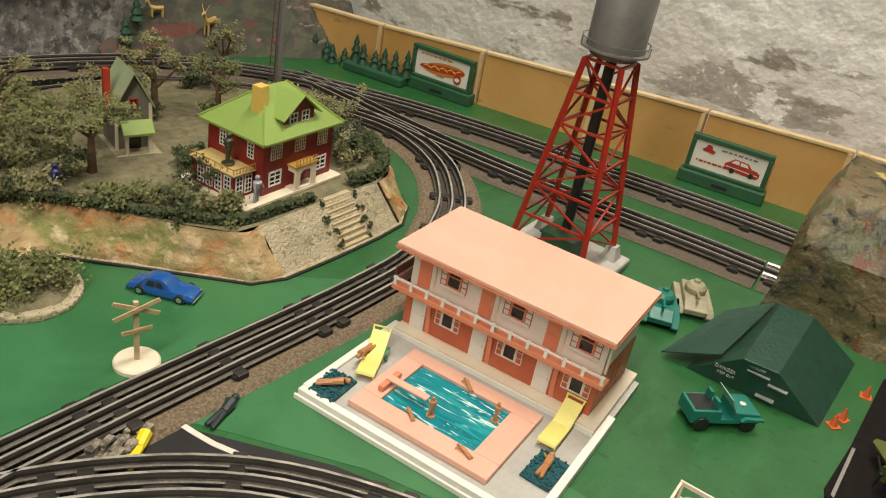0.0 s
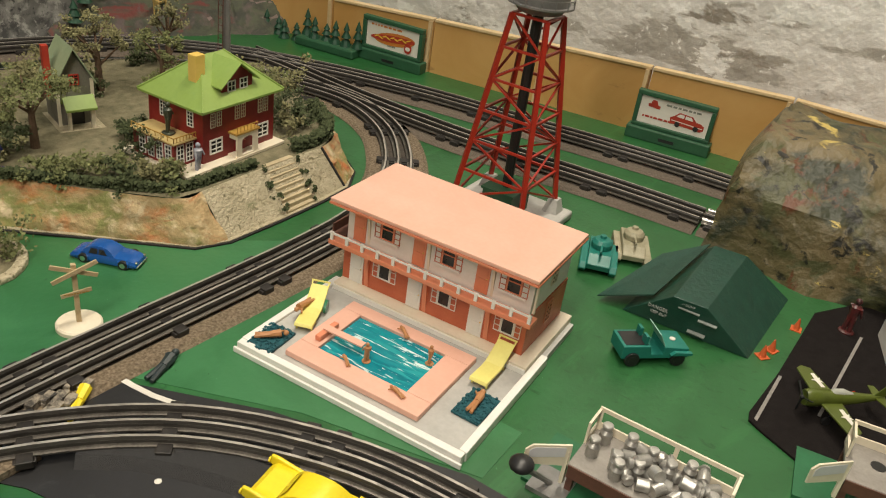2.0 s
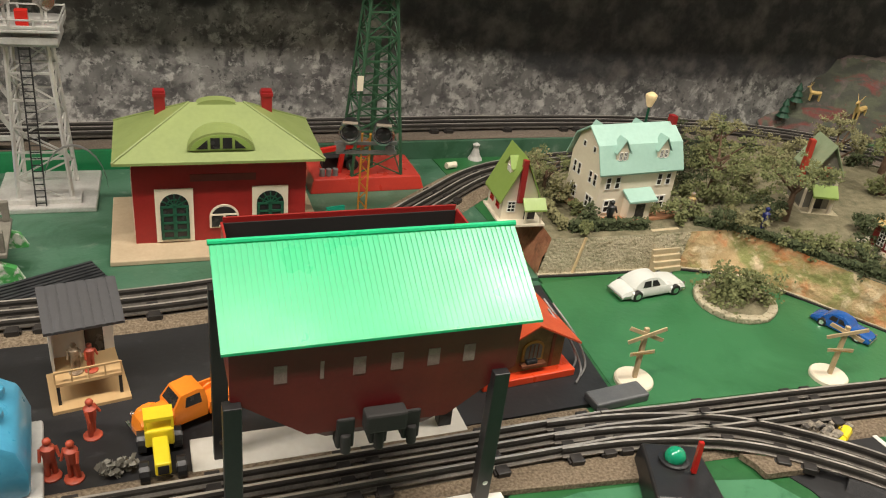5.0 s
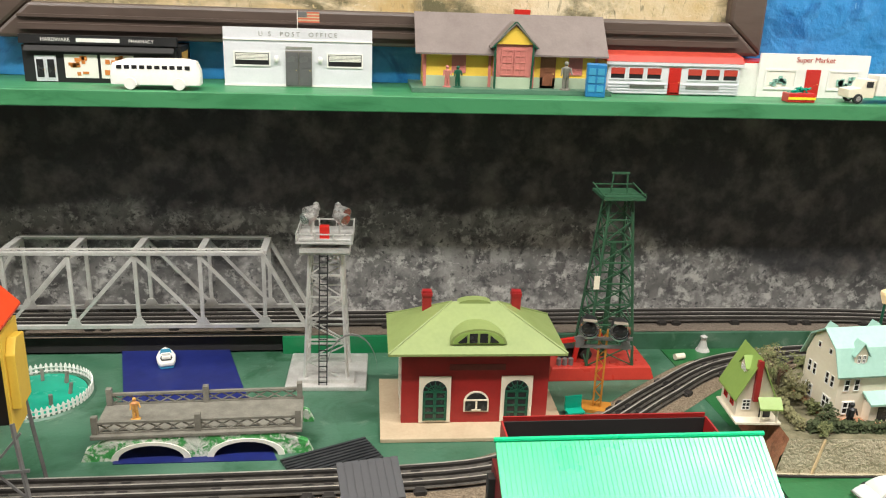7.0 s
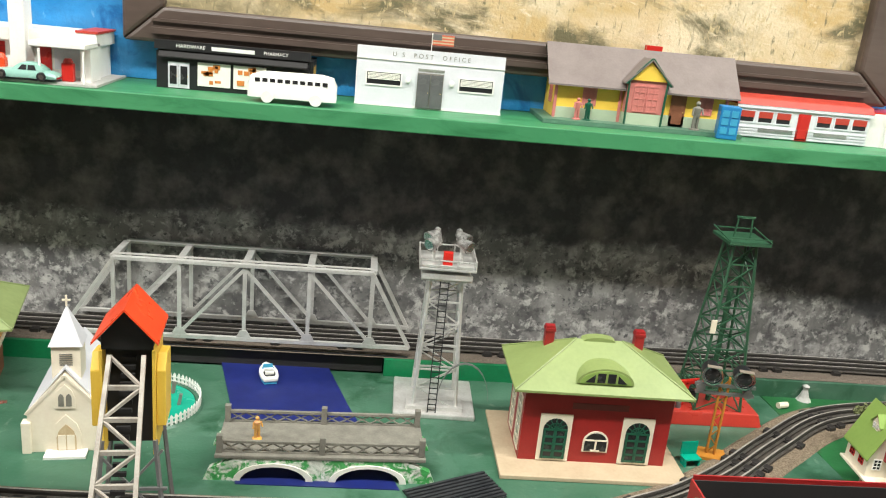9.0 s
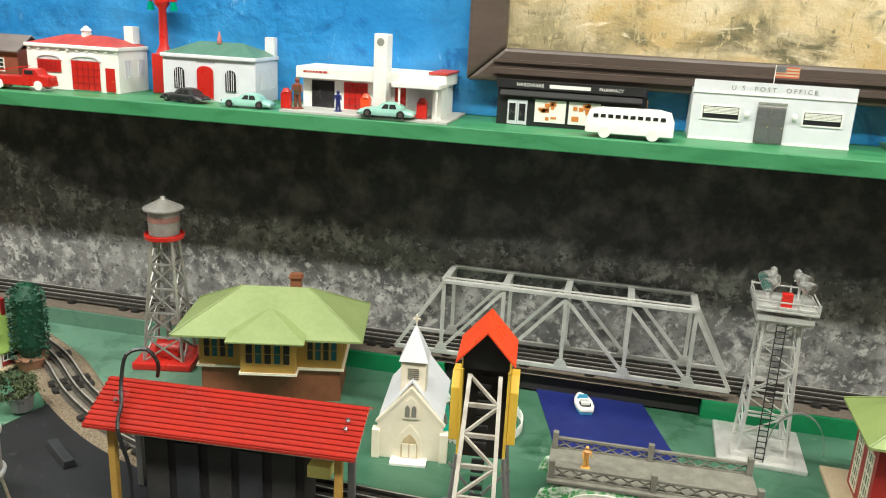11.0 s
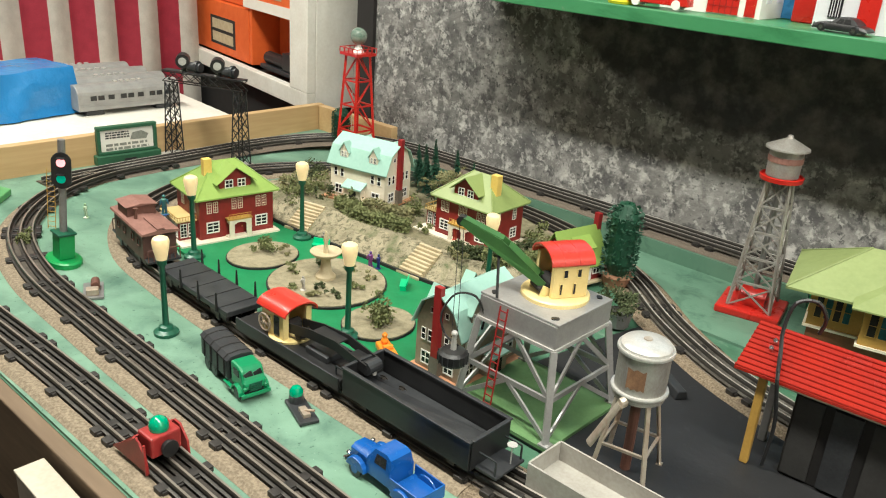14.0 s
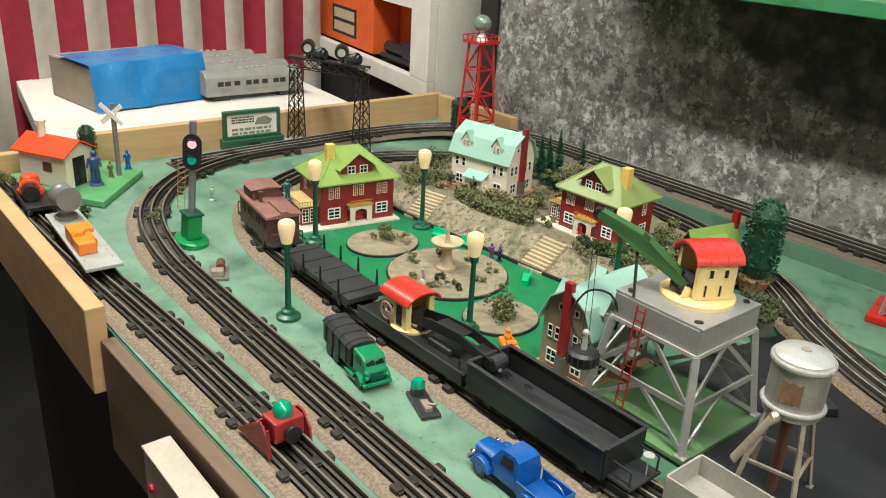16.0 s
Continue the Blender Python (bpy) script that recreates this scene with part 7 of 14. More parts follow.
def dutch_house(x, y, z, rz, label, w=0.112, d=0.07, h=0.066, rise=0.044, chim=1, group="gambrel houses", wall=None):
    """A white tin house with a gambrel roof, dormers and porch; its ridge runs along x."""
    th = thing("gambrel_house", label, "toy house", x, y, z, rz, group)
    WALL = wall or CREAM
    part("base_plate", Mesh().box(-w / 2 - 0.008, w / 2 + 0.008, -d / 2 - 0.016, d / 2 + 0.006, 0, 0.003), mat("terracotta_plate", (0.5, 0.25, 0.14), (0.42, 0.2, 0.1), 40, 0.6) if "terracotta_plate" not in bpy.data.materials else bpy.data.materials["terracotta_plate"], th)
    sect = [(-d / 2, 0.003), (-d / 2, h), (-d * 0.33, h + rise * 0.62), (0, h + rise), (d * 0.33, h + rise * 0.62), (d / 2, h), (d / 2, 0.003)]
    part("wall_shell", Mesh().end(sect, -w / 2, w / 2), WALL, th)
    o, e = 0.005, 0.006
    outer = [(-d / 2 - o, h - 0.004), (-d * 0.35 - 0.001, h + rise * 0.64), (0, h + rise + 0.0012), (d * 0.35 + 0.001, h + rise * 0.64), (d / 2 + o, h - 0.004)]
    inner = [(p[0] * 0.985, p[1] - 0.002) for p in outer]
    for k in range(4):
        part("roof_slab", Mesh().end([inner[k], outer[k], outer[k + 1], inner[k + 1]], -w / 2 - e, w / 2 + e), AQUA, th)
    for sx in (-0.27, 0.27):
        for f, yy in ((0, -d * 0.47), (180, d * 0.47)):
            dormer(th, sx * w, yy, h + rise * 0.16, w * 0.15, d * 0.2, rise * 0.66, WALL, AQUA, f)
    for f, yy in ((0, -d / 2), (180, d / 2)):
        for wx in (-0.34, 0.34) if f == 0 else (-0.34, 0.0, 0.34):
            window(th, wx * w, yy, h * 0.27, w * 0.15, h * 0.27, f, bars=(1, 1))
        for wx in (-0.4, -0.28, 0.28, 0.4):
            window(th, wx * w, yy, h * 0.74, w * 0.068, h * 0.24, f, bars=(0, 1))
    for f, sx in ((90, 1), (-90, -1)):
        for wy in (-0.26, 0.26):
            window(th, sx * w / 2, wy * d, h * 0.27, d * 0.22, h * 0.27, f, bars=(1, 1))
            for q in (-1, 1):
                window(th, sx * w / 2, (wy + q * 0.075) * d, h * 0.74, d * 0.1, h * 0.24, f, bars=(0, 1))
        for wy in (-0.16, 0.16):
            window(th, sx * w / 2, wy * d, h + rise * 0.4, d * 0.09, h * 0.12, f, bars=(0, 0))
    pw = w * 0.3
    part("porch_body", Mesh().box(-pw / 2, pw / 2, -d / 2 - 0.014, -d / 2 - 0.0003, 0.003, h * 0.42), WALL, th)
    part("porch_opening", Mesh().box(-pw * 0.18, pw * 0.22, -d / 2 - 0.0146, -d / 2 - 0.0138, 0.004, h * 0.36), DARKGLASS, th)
    part("porch_roof", Mesh().end([(-d / 2 - 0.019, h * 0.42), (-d / 2 - 0.0003, h * 0.56), (-d / 2 - 0.0003, h * 0.6), (-d / 2 - 0.019, h * 0.46)], -pw / 2 - 0.004, pw / 2 + 0.004), AQUA, th)
    s = chim
    part("chimney", Mesh().box(s * w / 2 + (0.0004 if s > 0 else -0.0074), s * w / 2 + (0.0074 if s > 0 else -0.0004), -0.005, 0.005, h * 0.42, h + rise * 1.2), CHIMNEYRED, th)
    part("chimney_foot", Mesh().box(s * w / 2 + (0.0004 if s > 0 else -0.0074), s * w / 2 + (0.0074 if s > 0 else -0.0004), -0.007, 0.007, 0.003, h * 0.42), CHIMNEYGREY, th, "grey-brown chimney foot")
    return th


villa(2.243, 0.236, PZ + 0.001, 1, "red tin villa with lime roof and yellow chimney")
figurine(2.171, 0.228, PZ + 0.0345, 30, 0.036, mat("dark_bronze_figure", (0.06, 0.05, 0.03), (0.03, 0.05, 0.03), 60, 0.4), "dark painted toy figure on the flat porch roof")
for k in range(4):
    for x_ in (2.2355, 2.2885):
        shrub(x_, 0.119 + k * 0.0095, 0.006 + k * 0.0115, 0.0055, 0.007, 0.006, 60, 0.0024, LEAFDARK, "dark green lichen tuft beside the garden steps")
dutch_house(1.874, 0.418, PZ + 0.001, 4, "cream gambrel-roofed tin house with aqua roof")

# lime-roofed bungalow at the plot's corner
bg = thing("bungalow", "small cream tin bungalow with steep lime roof", "toy house", 1.724, 0.414, PZ + 0.001, -4)
bg.matrix_world = bg.matrix_world @ Matrix.Diagonal((0.88, 0.88, 0.9, 1))
part("base_plate", Mesh().box(-0.03, 0.034, -0.045, 0.032, 0, 0.003), CREAM, bg)
part("wall_shell", Mesh().side([(-0.025, 0.003), (0.025, 0.003), (0.025, 0.038), (0, 0.088), (-0.025, 0.038)], -0.028, 0.028), CREAM, bg)
part("roof", gable(0.05, 0.056, 0.038, 0.09, axis="y", over=0.005), LIMEBRIGHT, bg)
dormer(bg, -0.013, -0.006, 0.06, 0.02, 0.02, 0.024, CREAM, LIMEBRIGHT, -90)
part("chimney", Mesh().box(-0.006, 0.001, -0.036, -0.0295, 0.03, 0.09), CHIMNEYRED, bg)
part("porch_roof", gable(0.026, 0.02, 0.026, 0.035, axis="x", over=0.003), LIMEBRIGHT, bg).matrix_local = pose(0.016, -0.036, 0)
for px in (0.005, 0.027):
    part("porch_post", Mesh().beam((px, -0.043, 0.003), (px, -0.043, 0.026), 0.0025), CREAM, bg)
part("porch_recess", Mesh().box(0.008, 0.024, -0.0292, -0.0284, 0.003, 0.024), DARKGLASS, bg)
for wy in (-0.012, 0.012):
    window(bg, -0.025, wy, 0.022, 0.012, 0.016, -90, frame=RED)
window(bg, -0.012, -0.028, 0.022, 0.012, 0.016, 0, frame=WHITE)
window(bg, 0, -0.028, 0.058, 0.01, 0.012, 0, frame=WHITE)

# cottage among the trees
ct = thing("cottage", "small grey cottage with lime roof among the trees", "toy house", 2.168, 0.394, PZ + 0.001, -18)
ct.matrix_world = ct.matrix_world @ Matrix.Diagonal((0.92, 0.92, 1.08, 1))
part("wall_shell", Mesh().side([(-0.022, 0), (0.022, 0), (0.022, 0.05), (0, 0.08), (-0.022, 0.05)], -0.024, 0.024), GREYPLASTIC, ct)
part("roof", gable(0.036, 0.048, 0.056, 0.0835, axis="y", over=0.007), PALEROOF, ct)
for q in (-1, 1):
    part("corner_board", Mesh().box(q * 0.021 - 0.002, q * 0.021 + 0.002, -0.0258, -0.0242, 0, 0.05), CREAM, ct)
window(ct, 0, -0.024, 0.05, 0.012, 0.012, 0, frame=PRINTRED)
part("plinth", Mesh().box(-0.028, 0.028, -0.046, 0.027, -0.004, 0.0), STRAW, ct)
part("porch_roof", gable(0.032, 0.02, 0.024, 0.033, axis="x", over=0.003), LIMEBRIGHT, ct).matrix_local = pose(0, -0.034, 0)
for px in (-0.014, 0.014):
    part("porch_post", Mesh().beam((px, -0.041, 0), (px, -0.041, 0.024), 0.004), CREAM, ct)
part("porch_recess", Mesh().box(-0.009, 0.009, -0.0252, -0.0243, 0, 0.022), DARKGLASS, ct)
part("chimney", Mesh().box(-0.03, -0.0225, -0.012, -0.003, 0.03, 0.085), PRINTRED, ct)

for x, y, rz, m_, lb in ((1.955, 0.372, 20, mat("yellow_blue_figure", (0.02, 0.05, 0.3), (0.5, 0.35, 0.05), 50, 0.5), "yellow and blue painted toy figure"), (1.832, 0.362, 0, BLACK, "black and white painted toy figure"), (2.03, 0.32, 40, NAVY, "dark blue painted toy figure walking"), (2.175, 0.187, 10, mat("white_blue_figure", (0.5, 0.5, 0.52), (0.1, 0.12, 0.2), 80, 0.5), "white and blue painted toy figure")):
    figurine(x, y, PZ + 0.001, rz, 0.035, m_, lb)

# street lamp behind the white house, grey mast with ladder behind the villa
sl = thing("street_lamp", "street lamp with cream globe behind the house", "street lamp", 2.045, 0.632, 0, 0)
part("post", Mesh().tube((0, 0, 0), (0, 0, 0.103), 0.003, 0.002, 8), GREENPOST, sl)
part("globe", Mesh().lathe([(0.004, 0.103), (0.009, 0.118), (0.009, 0.122), (0.003, 0.126)], 12), GLOBE, sl)
ms = thing("signal_mast", "grey metal signal mast with a rusty ladder", "signal mast", 2.52, 0.50, 0, 0)
part("pole", Mesh().tube((0, 0, 0), (0, 0, 0.2), 0.007, 0.006, 10), GREYMETAL, ms)
part("base", Mesh().box(-0.018, 0.018, -0.018, 0.018, 0, 0.006), GREYMETAL, ms)
ladder(ms, (-0.014, 0, 0.006), (-0.010, 0, 0.19), 0.01, RUST, 18, side=(0, 1, 0))
part("lamp_arm", Mesh().tube((0.006, 0, 0.185), (0.02, 0, 0.19), 0.002, n=6).box(0.017, 0.025, -0.004, 0.004, 0.175, 0.2), AMBER, ms)

# planted island with stone rim
isl = thing("planter_island", "round planted traffic island with a stone rim", "planter", 1.949, 0.245, 0)
for k in range(22):
    a = k * math.tau / 22
    m_ = Mesh().box(-0.0075, 0.0075, -0.005, 0.005, 0, 0.006 + 0.002 * RNG.random())
    part("rim_stone", m_, STRAW, isl, bevel=0.0015).matrix_local = pose(0.044 * math.cos(a), 0.042 * math.sin(a), 0, 0, 0, math.degrees(a) + 90 + RNG.uniform(-6, 6))
part("soil", Mesh().lathe([(0.042, 0), (0.041, 0.005), (0.02, 0.009), (0.002, 0.011)], 22), DIRT, isl)
part("shrub", Mesh().leaves((0, 0, 0.022), (0.034, 0.034, 0.018), 900, 0.0035), LEAF, isl)

car(1.853, 0.287, 0, 6, 0.092, mat("pearl_white_enamel", (0.66, 0.67, 0.64), (0.58, 0.6, 0.56), 40, 0.3), "pearl white toy saloon car parked by the steps")
car(2.043, 0.17, 0, -66, 0.068, BLUE, "blue toy coupe parked beside the bank")
car(1.926, -0.205, 0.0012, -81, 0.102, YELLOW, "bright yellow toy taxi with tail fins", "finned")


def crossbuck(x, y, rz):
    th = thing("crossing_sign", "cream plastic railway crossing sign on a disc base", "crossing sign", x, y, 0, rz, "crossing signs")
    part("base", Mesh().lathe([(0.0195, 0), (0.0195, 0.004), (0.018, 0.0055), (0.004, 0.006)], 24), CREAM, th)
    part("post", Mesh().box(-0.002, 0.002, -0.002, 0.002, 0.006, 0.064), AGEDCREAM, th)
    for s in (-1, 1):
        part("arm", Mesh().beam((-s * 0.0185, -0.003 - 0.001 * s, 0.0505), (s * 0.0185, -0.003 - 0.001 * s, 0.0655), 0.0014, 0.0042, up=(0, 0, 1)), AGEDCREAM, th, bevel=0.0003)
    part("track_plate", Mesh().beam((-0.0125, -0.0028, 0.0352), (0.0125, -0.0028, 0.0385), 0.0014, 0.004), AGEDCREAM, th, bevel=0.0003)
    slab_text_bars(th, -0.010, 0.010, 0.0362, -0.0038, 1, 0.001, WOODYEL)


crossbuck(1.744, 0.134, -8)
crossbuck(1.957, 0.098, -25)
figurine(1.966, 0.0, 0.0, 20, 0.042, mat("dark_green_figure", (0.03, 0.05, 0.05), (0.02, 0.025, 0.03), 60, 0.5), "dark painted toy workman lying beside the track", lying=True)
figurine(1.895, 0.012, 0.0015, 35, 0.045, YELLOW, "yellow painted toy figure lying at the crossing", lying=True)
rb = Mesh()
for k in range(18):
    c = (RNG.uniform(-0.025, 0.025), RNG.uniform(-0.014, 0.014))
    s = RNG.uniform(0.003, 0.007)
    rb.box(c[0] - s, c[0] + s, c[1] - s * 0.5, c[1] + s * 0.5, 0, s)
single("track_scrap", rb, mat("scrap_mix", (0.32, 0.28, 0.22), (0.04, 0.035, 0.03), 120, 0.6, contrast=0.2), "small heap of scrap metal and sleepers by the track", "scrap heap", 1.885, 0.024, 0.004, 20, bevel=0.0006, kind="stuff")

# switch machine and controller
sm = thing("switch_motor", "long grey-black switch machine beside the points", "switch motor", 1.712, 0.112, 0, 5)
part("housing", Mesh().box(-0.03, 0.03, -0.011, 0.011, 0, 0.0095), mat("dusty_grey_plastic", (0.12, 0.125, 0.13), (0.08, 0.085, 0.09), 60, 0.45), sm, bevel=0.002)
cb = thing("switch_controller", "black controller box with green lens and red lever", "controller", 1.702, 0.004, 0.001, -18)
cb.matrix_world = cb.matrix_world @ Matrix.Diagonal((1.22, 1.12, 1.2, 1))
part("housing", Mesh().add([(-0.025, -0.042, 0), (0.025, -0.042, 0), (0.022, 0.022, 0), (-0.022, 0.022, 0), (-0.023, -0.04, 0.021), (0.023, -0.04, 0.021), (0.02, 0.02, 0.0185), (-0.02, 0.02, 0.0185)], [(3, 2, 1, 0), (4, 5, 6, 7), (0, 1, 5, 4), (1, 2, 6, 5), (2, 3, 7, 6), (3, 0, 4, 7)]), BLACK, cb, bevel=0.002)
part("lens_ring", Mesh().lathe([(0.0105, 0.0185), (0.0105, 0.0215), (0.0085, 0.022)], 18, -0.002, 0.0), BLACK, cb)
part("lens", Mesh().ball((-0.002, 0.0, 0.024), 0.0075, 9), GREENGLASS, cb, smooth=True)
part("lever", Mesh().beam((0.008, -0.012, 0.021), (0.008, -0.010, 0.046), 0.0032), RED, cb)
part("cable", Mesh().tube((0.02, -0.04, 0.002), (0.075, -0.11, 0.001), 0.0016, n=6), BLACK, cb)
single("cork_scrap", Mesh().prism([(-0.035, 0.008), (0.02, 0.018), (0.035, 0.012), (0.01, 0.0), (-0.015, -0.012), (-0.022, -0.002)], 0, 0.006), CORK, "broken piece of cork roadbed beside the curve", "cork piece", 1.806, -0.01, 0.0016, -30)
single("cork_strip", Mesh().box(-0.075, 0.07, -0.013, 0.013, 0, 0.005), CORK, "strip of cork roadbed laid beside the track", "cork strip", 1.615, 0.03, 0.0005, -6)
single("curve_bed", sweep(smooth_path([(1.865, -0.028), (1.892, -0.062), (1.918, -0.12), (1.936, -0.19), (1.943, -0.26), (1.94, -0.34)]), [(-0.012, 0.0), (-0.01, 0.007), (0.012, 0.007), (0.02, 0.0)]), mat("black_painted_cork", (0.025, 0.025, 0.027), (0.05, 0.05, 0.052), 300, 0.6, 0.8), "black painted cork bank inside the curved track", "roadbed", 0, 0, 0.001)

# painted hill in the far corner
NXH, NYH = 52, 40
HILLTOP = ((2.40, 0.03), (2.435, 0.085), (2.478, 0.122), (2.574, 0.145), (2.685, 0.14), (2.81, 0.122), (2.9, 0.1))


def hill_height(x, y):
    """Five uneven ledges that climb from the track to the corner."""
    top = next((h0 + (h1 - h0) * (x - x0) / (x1 - x0) for (x0, h0), (x1, h1) in zip(HILLTOP, HILLTOP[1:]) if x0 <= x <= x1), 0.03)
    foot = min(0.752, 0.708 - (x - 2.576) * 0.5)
    d = (y - foot + 0.012 * noise.noise((x * 17, y * 9, 3))) / (0.062 if x < 2.7 else 0.1)
    t = max(0.0, min(1.0, d)) * 5
    step = math.floor(t)
    up = min(1.0, max(0.0, (t - step) * 1.35 - 0.35) * 1.6)
    return (step + up * 0.8 + (t - step) * 0.2) / 5 * top + 0.005 * noise.noise((x * 40, y * 40, 2)) * min(1.0, t) if t > 0 else -0.003


hv = []
for j in range(NYH):
    for i in range(NXH):
        x, y = 2.40 + i * 0.46 / (NXH - 1), 0.56 + j * 0.2235 / (NYH - 1)
        hv.append((x, y, max(-0.003, hill_height(x, y))))
hf = [(j * NXH + i, j * NXH + i + 1, (j + 1) * NXH + i + 1, (j + 1) * NXH + i) for j in range(NYH - 1) for i in range(NXH - 1)]
# faces that climb more than 6 mm take the darker cliff colour
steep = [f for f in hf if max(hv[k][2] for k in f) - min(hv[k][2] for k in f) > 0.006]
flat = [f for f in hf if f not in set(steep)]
hill = thing("corner_hill", "terraced painted plaster hill in the room's corner", "toy hill", kind="structure")
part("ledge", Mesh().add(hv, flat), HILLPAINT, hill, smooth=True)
part("cliff", Mesh().add(hv, steep), HILLCLIFF, hill, "dark green painted cliff", smooth=True)
DEER = mat("tan_deer_plastic", (0.6, 0.42, 0.16), (0.5, 0.34, 0.12), 60, 0.4)


def deer(x, y, z, rz, s, label):
    m = Mesh().loft([[(px * s, r * s * math.cos(a * math.tau / 8), (0.5 + dz) * s + r * s * math.sin(a * math.tau / 8)) for a in range(8)] for px, r, dz in ((-0.4, 0.03, 0.05), (-0.36, 0.12, 0.02), (0, 0.12, 0), (0.28, 0.14, 0.02), (0.38, 0.08, 0.1))])
    for px in (-0.32, 0.26):
        for py in (-0.08, 0.08):
            m.tube((px * s, py * s, 0), (px * s, py * s, 0.45 * s), 0.03 * s, 0.05 * s, 6)
    m.tube((0.3 * s, 0, 0.55 * s), (0.46 * s, 0, 0.88 * s), 0.08 * s, 0.05 * s, 7).tube((0.42 * s, 0, 0.9 * s), (0.64 * s, 0, 0.84 * s), 0.06 * s, 0.035 * s, 7)
    for py in (-1, 1):
        m.tube((0.44 * s, py * 0.03 * s, 0.92 * s), (0.36 * s, py * 0.16 * s, 1.2 * s), 0.02 * s, 0.008 * s, 5)
    return single("toy_deer", m, DEER, label, "toy animal", x, y, z, rz, smooth=True)


deer(2.578, 0.722, 0.036, 200, 0.045, "tan plastic deer standing on the corner hill")
deer(2.5, 0.764, 0.062, 160, 0.03, "tan plastic deer on the hill's slope")
BEAR = mat("grey_animal_plastic", (0.16, 0.14, 0.11), (0.1, 0.085, 0.07), 60, 0.5)
for x, y, s in ((2.53, 0.505, 0.03), (2.56, 0.46, 0.022)):
    single("toy_bear", Mesh().ball((0, 0, s * 0.5), s * 0.5, 8, 0.75).ball((s * 0.55, 0, s * 0.55), s * 0.27, 7).tube((-s * 0.25, s * 0.2, 0), (-s * 0.25, s * 0.2, s * 0.4), s * 0.12, n=6).tube((s * 0.25, -s * 0.2, 0), (s * 0.25, -s * 0.2, s * 0.4), s * 0.12, n=6).tube((-s * 0.25, -s * 0.2, 0), (-s * 0.25, -s * 0.2, s * 0.4), s * 0.12, n=6).tube((s * 0.25, s * 0.2, 0), (s * 0.25, s * 0.2, s * 0.4), s * 0.12, n=6), BEAR, "grey plastic toy bear beside the track", "toy animal", x, y, 0, 130, "toy bears", smooth=True)
for x, y, z, h in ((2.44, 0.765, 0.028, 0.04), (2.465, 0.77, 0.056, 0.04), (2.64, 0.745, 0.085, 0.04), (2.7, 0.72, 0.085, 0.04), (2.75, 0.745, 0.112, 0.035)):
    fr = thing("toy_fir", "small dark green toy fir on the hill", "toy tree", x, y, z, 0, "firs on the hill")
    part("needles", Mesh().lathe([(0.013, 0.004), (0.005, h * 0.35), (0.01, h * 0.36), (0.004, h * 0.65), (0.007, h * 0.66), (0.0006, h)], 9), CONIFER, fr)
    part("trunk", Mesh().tube((0, 0, -0.004), (0, 0, 0.006), 0.002, n=6), BARK, fr)

car(2.503, 0.345, 0.0, -38, 0.075, BLACK, "black toy car standing beside the loop track")

# ---- middle of the table ----
# green-roofed coaling station over the track
cs = thing("coaling_station", "dark red coaling station with mint roof on black posts", "coaling station", 0.003, 0, 0.004, 0)
part("base_plate", Mesh().box(1.322, 1.552, 0.0, 0.028, -0.0034, 0.001).box(1.322, 1.552, 0.098, 0.136, -0.0034, 0.001), WHITEPAINT, cs, bevel=0.001)
for x in (1.345, 1.533):
    for y in (0.024, 0.112):
        part("post", Mesh().box(x - 0.006, x + 0.006, y - 0.005, y + 0.005, 0.001, 0.124 if y < 0.1 else 0.16), BLACK, cs, bevel=0.0008)
        part("bolt", Mesh().tube((x, y - 0.0064, 0.02), (x, y - 0.005, 0.02), 0.0022, n=8), CHROME, cs)
part("bin_front", Mesh().side([(1.344, 0.1655), (1.344, 0.125), (1.395, 0.088), (1.496, 0.088), (1.545, 0.125), (1.545, 0.1655)], 0.026, 0.0278), SHADEDRED, cs)
part("bin_body", Mesh().side([(1.345, 0.166), (1.345, 0.1255), (1.396, 0.0885), (1.495, 0.0885), (1.544, 0.1255), (1.544, 0.166)], 0.028, 0.128), SHADEDRED, cs)
part("hopper_mouth", Mesh().add([(1.397, 0.029, 0.0878), (1.494, 0.029, 0.0878), (1.494, 0.1, 0.0878), (1.397, 0.1, 0.0878), (1.41, 0.035, 0.076), (1.482, 0.035, 0.076), (1.482, 0.09, 0.076), (1.41, 0.09, 0.076)], [(0, 1, 2, 3), (7, 6, 5, 4), (0, 4, 5, 1), (1, 5, 6, 2), (2, 6, 7, 3), (3, 7, 4, 0)]), mat("dark_maroon_tin", (0.06, 0.008, 0.008), (0.045, 0.006, 0.006), 40, 0.45), cs)
for k in range(3):
    part("chute_gate", Mesh().box(1.415 + k * 0.024, 1.428 + k * 0.024, 0.024, 0.036, 0.072, 0.098).tube((1.4215 + k * 0.024, 0.022, 0.07), (1.4215 + k * 0.024, 0.024, 0.085), 0.004, n=8), BLACKDULL, cs, bevel=0.0015)
part("motor_box", Mesh().box(1.432, 1.462, 0.012, 0.024, 0.092, 0.108), BLACKDULL, cs, bevel=0.002)
